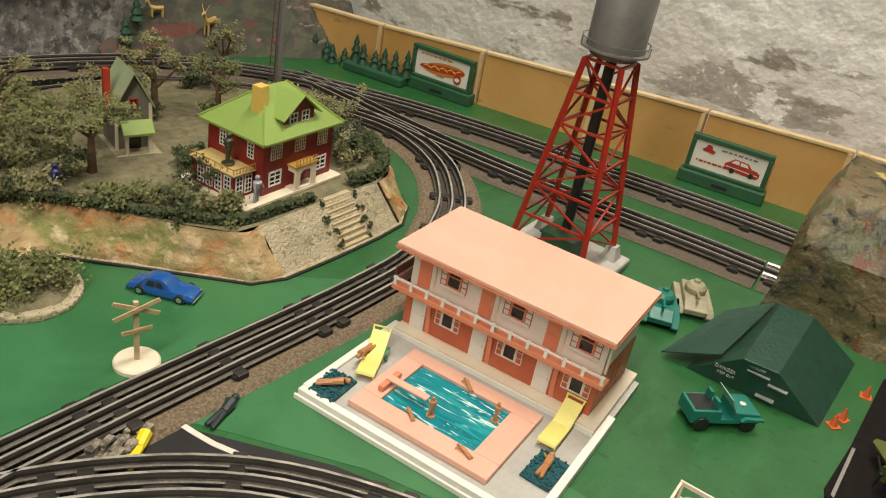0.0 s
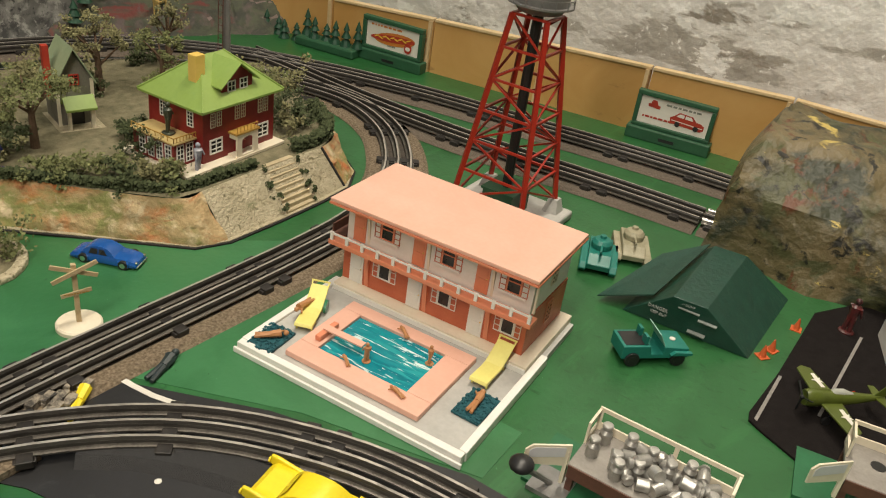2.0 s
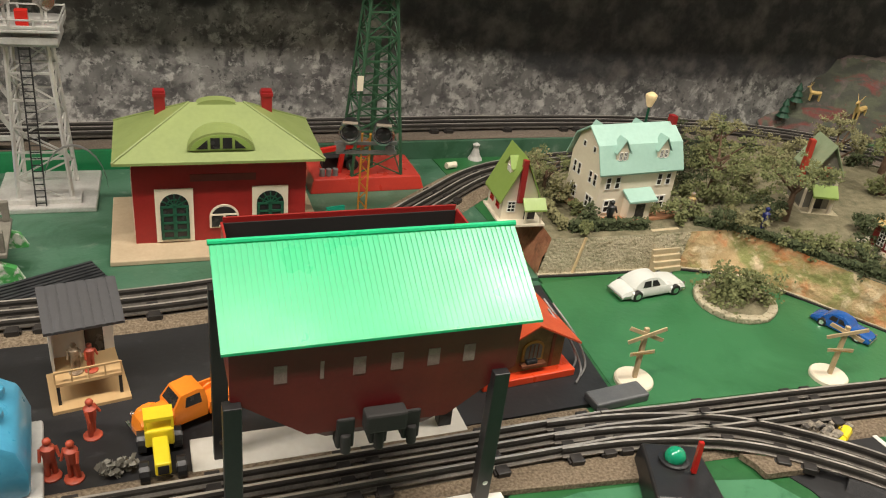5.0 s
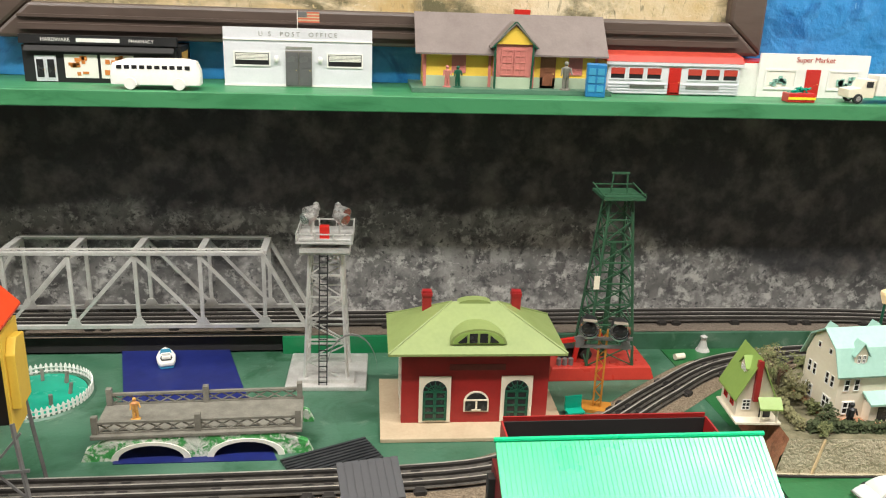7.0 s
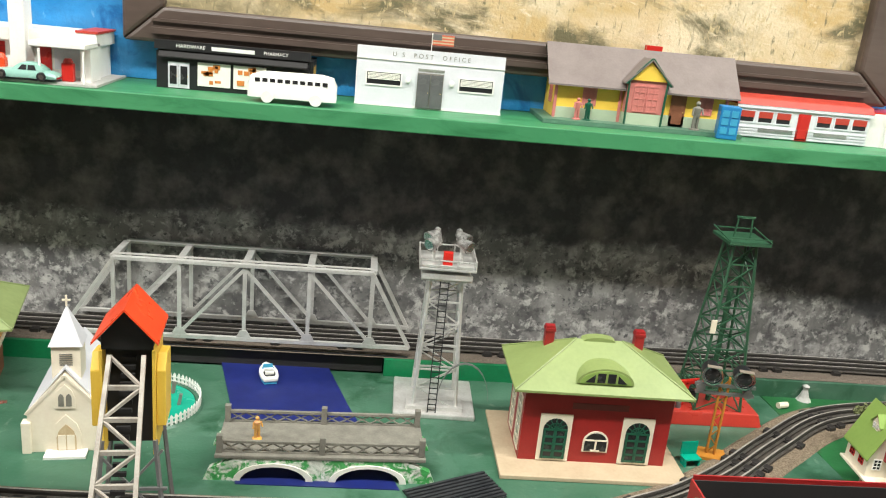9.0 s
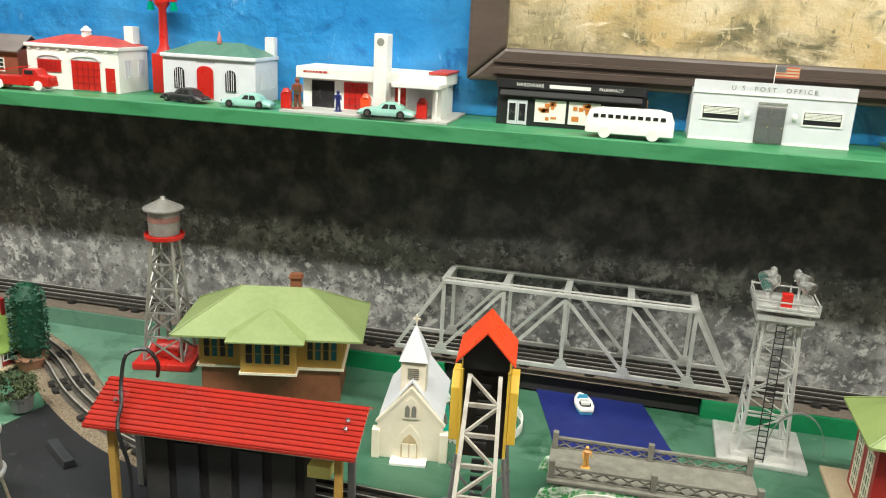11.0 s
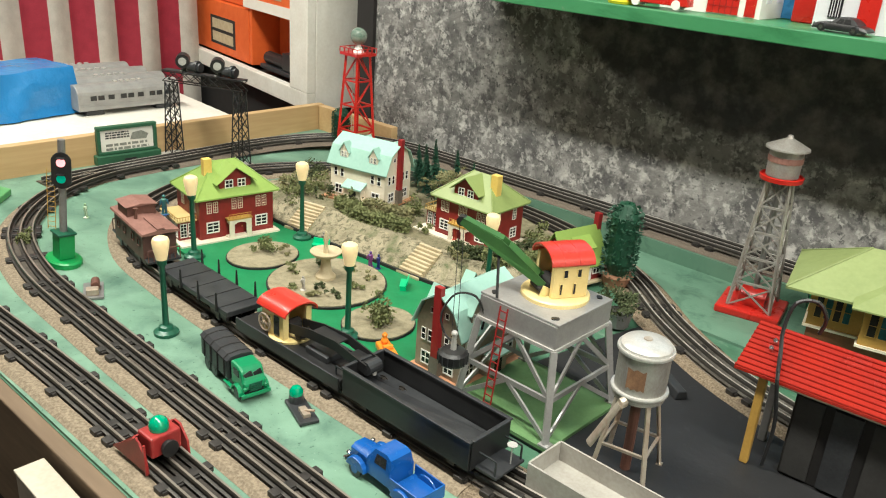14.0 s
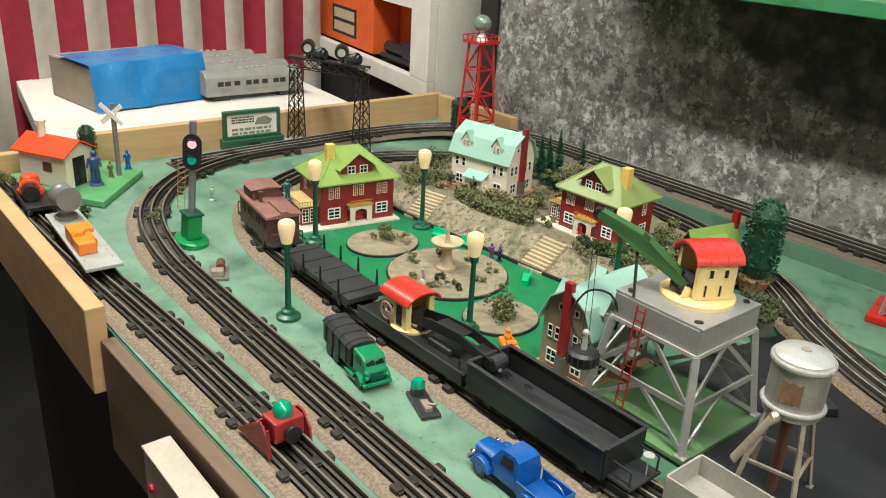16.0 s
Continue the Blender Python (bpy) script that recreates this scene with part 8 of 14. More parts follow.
# ribbed roof slope
y0, z0, y1, z1 = 0.021, 0.1665, 0.0885, 0.2075
nrm = Vector((0, -(z1 - z0), y1 - y0)).normalized()
rf = Mesh().add([(1.339, y0, z0), (1.558, y0, z0), (1.558, y1, z1), (1.339, y1, z1), (1.339, y0, z0 - 0.002), (1.558, y0, z0 - 0.002), (1.558, y1, z1 - 0.002), (1.339, y1, z1 - 0.002)], [(0, 1, 2, 3), (7, 6, 5, 4), (0, 4, 5, 1), (1, 5, 6, 2), (2, 6, 7, 3), (3, 7, 4, 0)])
part("roof", rf, MINT, cs)
rb = Mesh()
for k in range(56):
    x = 1.3405 + k * 0.0039
    a, b = Vector((x, y0 + 0.001, z0)), Vector((x, y1 - 0.002, z1 - 0.001))
    rb.beam(a + nrm * 0.0004, b + nrm * 0.0004, 0.0018, 0.0006, up=nrm)
part("roof_ribs", rb, MINT, cs)
part("ridge_cap", Mesh().tube((1.338, y1, z1 + 0.0005), (1.559, y1, z1 + 0.0005), 0.0022, n=8), MINT, cs)
for b in ((1.352, 1.526, 0.092, 0.0935, 0.1662, 0.2), (1.352, 1.526, 0.1265, 0.128, 0.1662, 0.206), (1.3502, 1.3518, 0.0937, 0.1263, 0.1662, 0.203), (1.5262, 1.5278, 0.0937, 0.1263, 0.1662, 0.203)):
    part("tray_side", Mesh().box(*b), DEEPRED, cs)
part("tray_lining", Mesh().box(1.3522, 1.5258, 0.1253, 0.1263, 0.17, 0.202), BLACKDULL, cs, "black tray lining")
part("tray_floor", Mesh().box(1.3522, 1.5258, 0.094, 0.125, 0.1662, 0.169), BLACKDULL, cs)
# the maker's name as plain blocks
NAMEGREY = mat("faded_grey_print", (0.3, 0.22, 0.2), (0.17, 0.09, 0.085), 120, 0.6)
for k in range(6):
    x = 1.372 + k * 0.0262
    part("name_block", Mesh().box(x + (0.004 if k == 1 else 0), x + (0.0065 if k == 1 else 0.0085), 0.0256, 0.026, 0.135, 0.149), NAMEGREY, cs)

# little watchman's house beside it
wh = thing("watchman_house", "ochre litho toy house with orange roof and red base", "toy house", 1.635, 0.195, 0.0015, 4)
part("base", Mesh().box(-0.05, 0.05, -0.045, 0.045, 0, 0.008), ORANGERED, wh, bevel=0.001)
part("wall_shell", Mesh().side([(-0.038, 0.008), (0.038, 0.008), (0.038, 0.045), (0, 0.064), (-0.038, 0.045)], -0.034, 0.034), mat("ochre_litho", (0.28, 0.2, 0.07), (0.13, 0.1, 0.035), 90, 0.45), wh)
part("roof", gable(0.076, 0.068, 0.045, 0.066, axis="y", over=0.012, t=0.002), mat("faded_orange_roof_tin", (0.6, 0.085, 0.025), (0.45, 0.055, 0.018), 50, 0.4, 0.06), wh)
arc_ = [(math.cos(a * math.pi / 10), math.sin(a * math.pi / 10)) for a in range(11)]
aw = part("arched_window", Mesh().side([(0.004 + 0.0115 * c, 0.034 + 0.0085 * q) for c, q in arc_] + [(-0.0075, 0.02), (0.0155, 0.02)], -0.0356, -0.0341), WOODYEL, wh)
put("pane", Mesh().side([(0.004 + 0.009 * c, 0.034 + 0.0062 * q) for c, q in arc_] + [(-0.005, 0.0225), (0.013, 0.0225)], -0.0362, -0.0357).mesh("pane", GREYPLASTIC), aw, Matrix())
for x_ in (-0.0005, 0.004, 0.0085):
    put("glazing_bar", Mesh().box(x_ - 0.0005, x_ + 0.0005, -0.0367, -0.0363, 0.0225, 0.039).mesh("glazing_bar", BROWNWOOD), aw, Matrix())
part("window_shelf", Mesh().box(-0.009, 0.017, -0.041, -0.0345, 0.0165, 0.019), BROWNWOOD, wh)
part("parcel", Mesh().box(-0.004, 0.008, -0.0405, -0.0357, 0.0192, 0.0235), SOOT, wh, bevel=0.001)
for x_ in (-0.026, 0.026):
    part("timber_print", Mesh().box(x_ - 0.0018, x_ + 0.0018, -0.0346, -0.0341, 0.008, 0.047), BROWNWOOD, wh)
m = Mesh()
for a in ((0.055, -0.01), (0.06, -0.02), (0.05, -0.028)):
    pts = smooth_path([(a[0] - 0.012, a[1] + 0.03, 0.05), (a[0], a[1], 0.03), (a[0] + 0.008, a[1] - 0.015, 0.006), (a[0] - 0.006, a[1] - 0.03, 0.002)], 0.004)
    for p, q in zip(pts, pts[1:]):
        m.tube(p, q, 0.0011, n=5, caps=False)
part("loose_wire", m, GREYMETAL, wh)

# platform shack with two workmen
sk = thing("platform_shack", "open wooden platform shack with dark corrugated roof", "toy shack", 1.246, 0.226, 0.0015, 9)
sk.matrix_world = sk.matrix_world @ Matrix.Diagonal((0.84, 0.95, 1, 1))
part("base", Mesh().box(-0.036, 0.038, -0.032, 0.026, 0, 0.003), PINE, sk)
part("floor", Mesh().box(-0.03, 0.032, -0.024, 0.02, 0.022, 0.025), PINE, sk)
for x in (-0.028, 0.03):
    for y in (-0.022, 0.018):
        part("post", Mesh().beam((x, y, 0.003), (x, y, 0.022), 0.003), BLACKDULL, sk)
part("back_wall", Mesh().box(-0.03, 0.032, 0.016, 0.019, 0.025, 0.0845), WHITEPAINT, sk)
part("side_wall", Mesh().box(-0.03, -0.0275, -0.004, 0.0158, 0.025, 0.078), WHITEPAINT, sk)
part("doorway", Mesh().box(0.004, 0.022, 0.0148, 0.0158, 0.025, 0.056), DARKGLASS, sk)
rr = Mesh().beam((-0.03, -0.023, 0.036), (0.032, -0.023, 0.036), 0.0016)
for k in range(5):
    rr.beam((-0.03 + k * 0.0155, -0.023, 0.025), (-0.03 + k * 0.0155, -0.023, 0.036), 0.0014)
part("railing", rr, PINE, sk)
rf = Mesh().end([(-0.02, 0.0715), (0.025, 0.0905), (0.025, 0.0925), (-0.02, 0.0735)], -0.034, 0.040)
for k in range(8):
    x = -0.034 + k * 0.0093
    rf.end([(-0.02, 0.0728), (0.025, 0.0918), (0.025, 0.0932), (-0.02, 0.0742)], x, x + 0.0074)
part("roof", rf, mat("dark_tin_roof", (0.06, 0.06, 0.065), (0.04, 0.04, 0.043), 40, 0.45), sk)
WORK = mat("orange_overall_figure", (0.45, 0.07, 0.025), (0.3, 0.05, 0.03), 60, 0.5)
figurine(1.240, 0.215, 0.0267, 0, 0.03, mat("dark_vest_figure", (0.1, 0.06, 0.03), (0.4, 0.3, 0.2), 60, 0.5), "toy workman with white hat on the shack's platform")
figurine(1.252, 0.215, 0.0267, 30, 0.028, WORK, "toy workman in orange on the shack's platform", lying=False)
for x, y, rz in ((1.224, 0.12, 10), (1.24, 0.114, -30), (1.252, 0.16, 60)):
    figurine(x, y, 0.0016, rz, 0.038, WORK, "orange-red painted toy workman standing on the yard")
single("rubble_heap", Mesh().leaves((0, 0, 0.006), (0.016, 0.012, 0.006), 120, 0.004), GREYPLASTIC, "small heap of grey rubble on the yard", "rubble", 1.272, 0.108, 0.0016, kind="stuff")


def pickup(x, y, z, rz, k, paint, label, bed=None):
    th = thing("toy_truck", label, "toy truck", x, y, z, rz)
    wd = k * 0.185
    part("hood", Mesh().loft([[(px * k, -w * wd, 0.09 * k), (px * k, -w * wd, h * k * 0.85), (px * k, -w * wd * 0.55, h * k), (px * k, w * wd * 0.55, h * k), (px * k, w * wd, h * k * 0.85), (px * k, w * wd, 0.09 * k)] for px, w, h in ((0.5, 0.45, 0.16), (0.48, 0.55, 0.235), (0.3, 0.62, 0.255), (0.17, 0.7, 0.265))]), paint, th, smooth=True)
    part("cab", Mesh().loft([[(px * k, -wd * 0.8, 0.1 * k), (px * k, -wd * 0.8, 0.25 * k), (px * k, -wd * w, h * k), (px * k, wd * w, h * k), (px * k, wd * 0.8, 0.25 * k), (px * k, wd * 0.8, 0.1 * k)] for px, w, h in ((0.2, 0.72, 0.27), (0.12, 0.62, 0.385), (-0.04, 0.62, 0.4), (-0.1, 0.66, 0.37), (-0.115, 0.7, 0.3))]), paint, th, smooth=True)
    for s in (-1, 1):
        part("side_window", Mesh().add([(-0.06 * k, s * wd * 0.79, 0.265 * k), (0.1 * k, s * wd * 0.79, 0.265 * k), (0.08 * k, s * wd * 0.7, 0.36 * k), (-0.05 * k, s * wd * 0.7, 0.365 * k)], [(0, 1, 2, 3)]), DARKGLASS, th)
        for xx in (0.32, -0.3):
            part("fender", Mesh().side([((xx + 0.13 * math.cos(a * math.pi / 7)) * k, (0.085 + 0.115 * math.sin(a * math.pi / 7)) * k) for a in range(8)], s * wd * 0.72, s * wd * 1.04), paint, th, bevel=0.001)
        part("headlight", Mesh().ball((k * 0.46, s * wd * 0.8, k * 0.17), k * 0.025, 6), CHROME, th)
    part("windscreen", Mesh().add([(0.195 * k, -wd * 0.6, 0.28 * k), (0.195 * k, wd * 0.6, 0.28 * k), (0.135 * k, wd * 0.52, 0.37 * k), (0.135 * k, -wd * 0.52, 0.37 * k)], [(0, 1, 2, 3)]), DARKGLASS, th)
    m = Mesh().box(-0.5 * k, -0.13 * k, -wd * 0.85, wd * 0.85, 0.1 * k, 0.13 * k)
    part("bed_floor", m, bed or paint, th)
    for b in ((-0.5 * k, -0.13 * k, -wd * 0.88, -wd * 0.8), (-0.5 * k, -0.13 * k, wd * 0.8, wd * 0.88), (-0.515 * k, -0.5 * k, -wd * 0.88, wd * 0.88)):
        part("bed_side", Mesh().box(*b, 0.1 * k, 0.235 * k), paint, th, bevel=0.0005)
    part("bumper", Mesh().box(0.49 * k, 0.52 * k, -wd * 0.9, wd * 0.9, 0.07 * k, 0.1 * k), CHROME, th)
    wheels(th, (-0.3 * k, 0.32 * k), wd * 0.9, 0.085 * k, 0.05 * k, paint if paint is BLUE else CHROME)
    return th


pickup(1.327, 0.166, 0.0015, 203, 0.092, ORANGE, "orange toy tow truck with chrome bumper")
yj = thing("toy_tractor", "yellow toy tractor seen from its front", "toy tractor", 1.303, 0.118, 0.0015, -88)
part("hood", Mesh().box(-0.006, 0.026, -0.006, 0.006, 0.01, 0.022), YELLOW, yj, bevel=0.0015)
part("cab", Mesh().box(-0.026, -0.007, -0.011, 0.011, 0.01, 0.026), YELLOW, yj, bevel=0.0015)
part("roll_hoop", Mesh().box(-0.024, -0.009, -0.011, 0.011, 0.034, 0.037).beam((-0.01, -0.01, 0.026), (-0.01, -0.01, 0.034), 0.002).beam((-0.01, 0.01, 0.026), (-0.01, 0.01, 0.034), 0.002).beam((-0.023, -0.01, 0.026), (-0.023, -0.01, 0.034), 0.002).beam((-0.023, 0.01, 0.026), (-0.023, 0.01, 0.034), 0.002), YELLOW, yj)
part("grille", Mesh().box(0.0261, 0.0268, -0.004, 0.004, 0.012, 0.02), BLACK, yj)
wheels(yj, (-0.017, 0.018), 0.0135, 0.009, 0.007, BLACK)
tk = thing("chemical_tank_car", "sky blue toy tank with twin domes on grey base", "toy tank car", 1.182, 0.132, 0.0015, 4)
part("base", Mesh().box(-0.035, 0.036, -0.05, 0.045, 0, 0.008), CONCRETE, tk, bevel=0.002)
part("tank", Mesh().side([(-0.028, 0.008), (0.028, 0.008), (0.03, 0.03), (0.024, 0.052), (0.01, 0.062), (-0.01, 0.062), (-0.024, 0.052), (-0.03, 0.03)], -0.042, 0.04), LTBLUE, tk, bevel=0.004, smooth=True)
for y in (-0.012, 0.016):
    part("dome", Mesh().lathe([(0.009, 0.0625), (0.009, 0.068), (0.007, 0.07)], 14, 0.008, y), LTBLUE, tk)
part("rib", Mesh().box(-0.012, -0.010, -0.03, 0.03, 0.0622, 0.064), LTBLUE, tk)
part("gauge", Mesh().tube((0, -0.0505, 0.004), (0, -0.052, 0.004), 0.003, n=10), GREYMETAL, tk)

# red station with arched dormer
st = thing("tin_station", "dark red tin station with lime hip roof and arched dormer", "toy station", 1.387, 0.512, 0.0005, -1)
part("base_board", Mesh().box(-0.122, 0.118, -0.082, 0.082, 0, 0.006), mat("tan_base_board", (0.5, 0.4, 0.27), (0.4, 0.31, 0.2), 30, 0.6), st, bevel=0.001)
part("wall_shell", Mesh().box(-0.095, 0.095, -0.043, 0.05, 0.006, 0.112), DEEPRED, st)
part("roof", hip(0.19, 0.093, 0.112, 0.157, 0.06, 0.003, 0.018), LIME, st).matrix_local = pose(0, 0.003, 0)
for sx in (-1, 1):
    for sy in (-1, 1):
        part("hip_ridge", Mesh().tube((sx * 0.03, 0.003, 0.157), (sx * 0.113, 0.003 + sy * 0.0645, 0.1125), 0.0013, n=6), LIME, st)
arch = [(0.036 * math.cos(a * math.pi / 16), 0.121 + 0.021 * math.sin(a * math.pi / 16)) for a in range(17)]
part("dormer", Mesh().side(arch, -0.052, -0.02), LIME, st)
part("dormer_front", Mesh().side([(x * 0.9, 0.1215 + (z - 0.121) * 0.85) for x, z in arch], -0.0528, -0.0519), LIMEBRIGHT, st)
for x in (-0.0065, 0.0065):
    part("dormer_pane", Mesh().box(x - 0.005, x + 0.005, -0.0535, -0.0529, 0.1235, 0.136), DARKGLASS, st)
for q in (-1, 1):
    part("dormer_pane", Mesh().side([(q * 0.0145, 0.1235), (q * 0.0265, 0.1235), (q * 0.0145, 0.134)], -0.0535, -0.0529), DARKGLASS, st)
for x in (-0.061, 0.058):
    part("chimney", Mesh().box(x - 0.006, x + 0.006, 0.018, 0.028, 0.128, 0.165).box(x - 0.007, x + 0.007, 0.017, 0.029, 0.158, 0.162), CHIMNEYRED, st)
for x in (-0.052, 0.054):
    w = part("tall_window", Mesh().box(x - 0.0205, x + 0.0205, -0.0452, -0.0434, 0.0075, 0.073), CREAM, st)
    aw = [(x + 0.0155 * math.cos(a * math.pi / 10), 0.052 + 0.0155 * math.sin(a * math.pi / 10)) for a in range(11)] + [(x - 0.0155, 0.011), (x + 0.0155, 0.011)]
    part("pane", Mesh().side(aw, -0.0462, -0.0453), DARKGLASS, w)
    g = Mesh().box(x - 0.002, x + 0.002, -0.047, -0.0463, 0.011, 0.052)
    for q in (-1, 1):
        g.box(x + q * 0.0135 - 0.0012, x + q * 0.0135 + 0.0012, -0.047, -0.0463, 0.011, 0.05)
    for zz in (0.0125, 0.022, 0.032, 0.042, 0.052):
        g.box(x - 0.0155, x + 0.0155, -0.047, -0.0463, zz - 0.0013, zz + 0.0013)
    for a in range(1, 6):
        g.beam((x, -0.0467, 0.052), (x + 0.0155 * math.cos(a * math.pi / 6), -0.0467, 0.052 + 0.0155 * math.sin(a * math.pi / 6)), 0.0006, 0.0014)
    for a in range(8):
        g.beam((x + 0.009 * math.cos(a * math.pi / 8), -0.0467, 0.052 + 0.009 * math.sin(a * math.pi / 8)), (x + 0.009 * math.cos((a + 1) * math.pi / 8), -0.0467, 0.052 + 0.009 * math.sin((a + 1) * math.pi / 8)), 0.0006, 0.0014)
    part("glazing", g, GREENPOST, w)
aw = [(0.002 + 0.0165 * math.cos(a * math.pi / 12), 0.036 + 0.0155 * math.sin(a * math.pi / 12)) for a in range(13)] + [(-0.0145, 0.022), (0.0185, 0.022)]
w = part("ticket_window", Mesh().side(aw, -0.0446, -0.0434), CREAM, st)
part("pane", Mesh().side([(0.002 + (x - 0.002) * 0.86, 0.036 + (z - 0.036) * 0.86) for x, z in aw], -0.0456, -0.0447), DARKGLASS, w)
part("glazing", Mesh().box(0.0008, 0.0032, -0.0464, -0.0457, 0.024, 0.04).box(-0.0125, 0.0165, -0.0464, -0.0457, 0.0385, 0.0405).box(-0.004, 0.008, -0.0464, -0.0457, 0.024, 0.0262), CREAM, w)
part("name_strip", Mesh().box(-0.034, 0.038, -0.0437, -0.0431, 0.081, 0.0895), TIMBERRED, st, "dull worn name strip")
part("ridge_crest", Mesh().side([(0.022 * math.cos(a * math.pi / 12), 0.154 + 0.0065 * math.sin(a * math.pi / 12)) for a in range(13)], 0.0, 0.014), LIME, st)
for y in (-0.02, 0.025):
    window(st, -0.095, y, 0.05, 0.026, 0.075, -90, frame=CREAM, pane=GREENPOST, bars=(2, 4))
part("cable_arch", sweep([Vector((-0.16 + 0.035 * math.cos(a * math.pi / 12), 0.06, 0.03 + 0.055 * math.sin(a * math.pi / 12))) for a in range(13)], [(-0.0012, -0.0012), (0.0012, -0.0012), (0.0012, 0.0012), (-0.0012, 0.0012)]), GREYMETAL, st)

# silver floodlight tower
FLOOD = mat("tarnished_lamp_metal", (0.22, 0.21, 0.2), (0.5, 0.49, 0.46), 120, 0.4, metal=0.6, contrast=0.2)
ft = thing("floodlight_tower", "silver lattice floodlight tower with black ladder", "floodlight tower", 1.193, 0.626, 0, -2)
part("base", Mesh().box(-0.057, 0.057, -0.055, 0.055, 0, 0.008), BRIGHTSILVER, ft, bevel=0.002)
part("upper_base", Mesh().box(-0.04, 0.04, -0.045, -0.02, 0.008, 0.014), BRIGHTSILVER, ft, bevel=0.001)
lattice(ft, 0, -0.008, 0.03, 0.021, 0.008, 0.196, 6, BRIGHTSILVER, 0.0036, cross=True)
part("platform", Mesh().box(-0.034, 0.034, -0.04, 0.026, 0.197, 0.203), BRIGHTSILVER, ft, bevel=0.001)
part("name_board", Mesh().box(-0.034, 0.034, -0.0425, -0.0405, 0.2, 0.2085), BRIGHTSILVER, ft, bevel=0.0006)
part("upper_deck", Mesh().box(-0.038, 0.038, -0.046, 0.03, 0.2135, 0.2175), BRIGHTSILVER, ft, bevel=0.001)
part("deck_post", Mesh().box(-0.014, 0.014, -0.022, 0.006, 0.203, 0.2133), BRIGHTSILVER, ft)
for b in ((-0.038, -0.0362, -0.046, 0.03, 0.2177, 0.2215), (-0.038, -0.0362, -0.046, 0.03, 0.2265, 0.2285), (0.0362, 0.038, -0.046, 0.03, 0.2177, 0.2215), (0.0362, 0.038, -0.046, 0.03, 0.2265, 0.2285), (-0.0338, 0.0338, -0.046, -0.0435, 0.2177, 0.2215), (-0.036, 0.036, -0.046, -0.0445, 0.2265, 0.2285), (-0.036, 0.036, 0.0285, 0.03, 0.2265, 0.2285)):
    part("deck_wall", Mesh().box(*b), BRIGHTSILVER, ft, bevel=0.0005)
for sx, sy in ((-0.019, -0.022), (0.019, -0.022), (-0.019, 0.01), (0.019, 0.01)):
    q = 1 if sx > 0 else -1
    lm = part("floodlight", Mesh().tube((sx - q * 0.004, sy + 0.004, 0.247), (sx + q * 0.008, sy - 0.008, 0.243), 0.0062, 0.0095, 16).lathe([(0.006, -0.005), (0.004, 0.004), (0.001, 0.006)], 10, sx - q * 0.004, sy + 0.004, 0.2505), FLOOD, ft, smooth=True)
    put("bracket", Mesh().beam((sx, sy, 0.2177), (sx, sy, 0.245), 0.0028).beam((sx - 0.008, sy, 0.242), (sx + 0.008, sy, 0.242), 0.0022).mesh("bracket", SILVER), lm, Matrix())
    put("lens", Mesh().tube((sx + q * 0.0081, sy - 0.0081, 0.243), (sx + q * 0.0086, sy - 0.0086, 0.2428), 0.008, n=16).mesh("lens", CHROME), lm, Matrix())
for sx in (-0.037, -0.012, 0.012, 0.037):
    for sy in (-0.045, 0.029):
        part("rail_post", Mesh().box(sx - 0.001, sx + 0.001, sy - 0.001, sy + 0.001, 0.2177, 0.2292), BRIGHTSILVER, ft)
part("switch_box", Mesh().box(-0.007, 0.006, -0.034, -0.026, 0.2177, 0.236), RED, ft, bevel=0.0008)
ladder(ft, (-0.004, -0.05, 0.008), (-0.002, -0.0335, 0.197), 0.011, BLACK, 24, 0.0014)

# green oil derrick on a red base
dk = thing("oil_derrick", "green lattice oil derrick on a red tin base", "oil derrick", 1.606, 0.635, 0, 0)
part("base", Mesh().add([(-0.094, -0.046, 0), (0.068, -0.046, 0), (0.068, 0.04, 0), (-0.094, 0.04, 0), (-0.088, -0.040, 0.02), (0.062, -0.040, 0.02), (0.062, 0.036, 0.02), (-0.088, 0.036, 0.02)], [(3, 2, 1, 0), (4, 5, 6, 7), (0, 1, 5, 4), (1, 2, 6, 5), (2, 3, 7, 6), (3, 0, 4, 7)]), BASERED, dk, bevel=0.002)
lattice(dk, 0.0, 0.0, 0.035, 0.016, 0.02, 0.27, 8, DERRICK, 0.0032, cross=2)
part("crown_deck", Mesh().box(-0.03, 0.03, -0.03, 0.03, 0.27, 0.274), DERRICK, dk)
cr = Mesh()
for sx in (-1, 1):
    cr.beam((sx * 0.03, -0.03, 0.276), (sx * 0.03, 0.03, 0.282), 0.0015).beam((-0.03, sx * 0.03, 0.28), (0.03, sx * 0.03, 0.28), 0.0015).beam((sx * 0.012, 0, 0.274), (sx * 0.010, 0, 0.303), 0.002)
part("crown_frame", cr.beam((-0.013, 0, 0.303), (0.013, 0, 0.303), 0.003), DERRICK, dk)
part("drill_pipe", Mesh().tube((0, 0, 0.02), (0, 0, 0.2), 0.004, n=10), DERRICK, dk)
part("walking_beam", Mesh().beam((-0.08, -0.02, 0.052), (-0.01, -0.02, 0.062), 0.006).beam((-0.05, -0.02, 0.02), (-0.045, -0.02, 0.056), 0.006), RED, dk)
part("pump", Mesh().box(-0.07, -0.045, -0.01, 0.01, 0.02, 0.036).tube((-0.03, -0.015, 0.028), (-0.03, 0.015, 0.028), 0.009, n=12), BLACKDULL, dk, bevel=0.001)
part("name_plate", Mesh().box(-0.034, -0.026, -0.0335, -0.032, 0.14, 0.16), CREAM, dk)
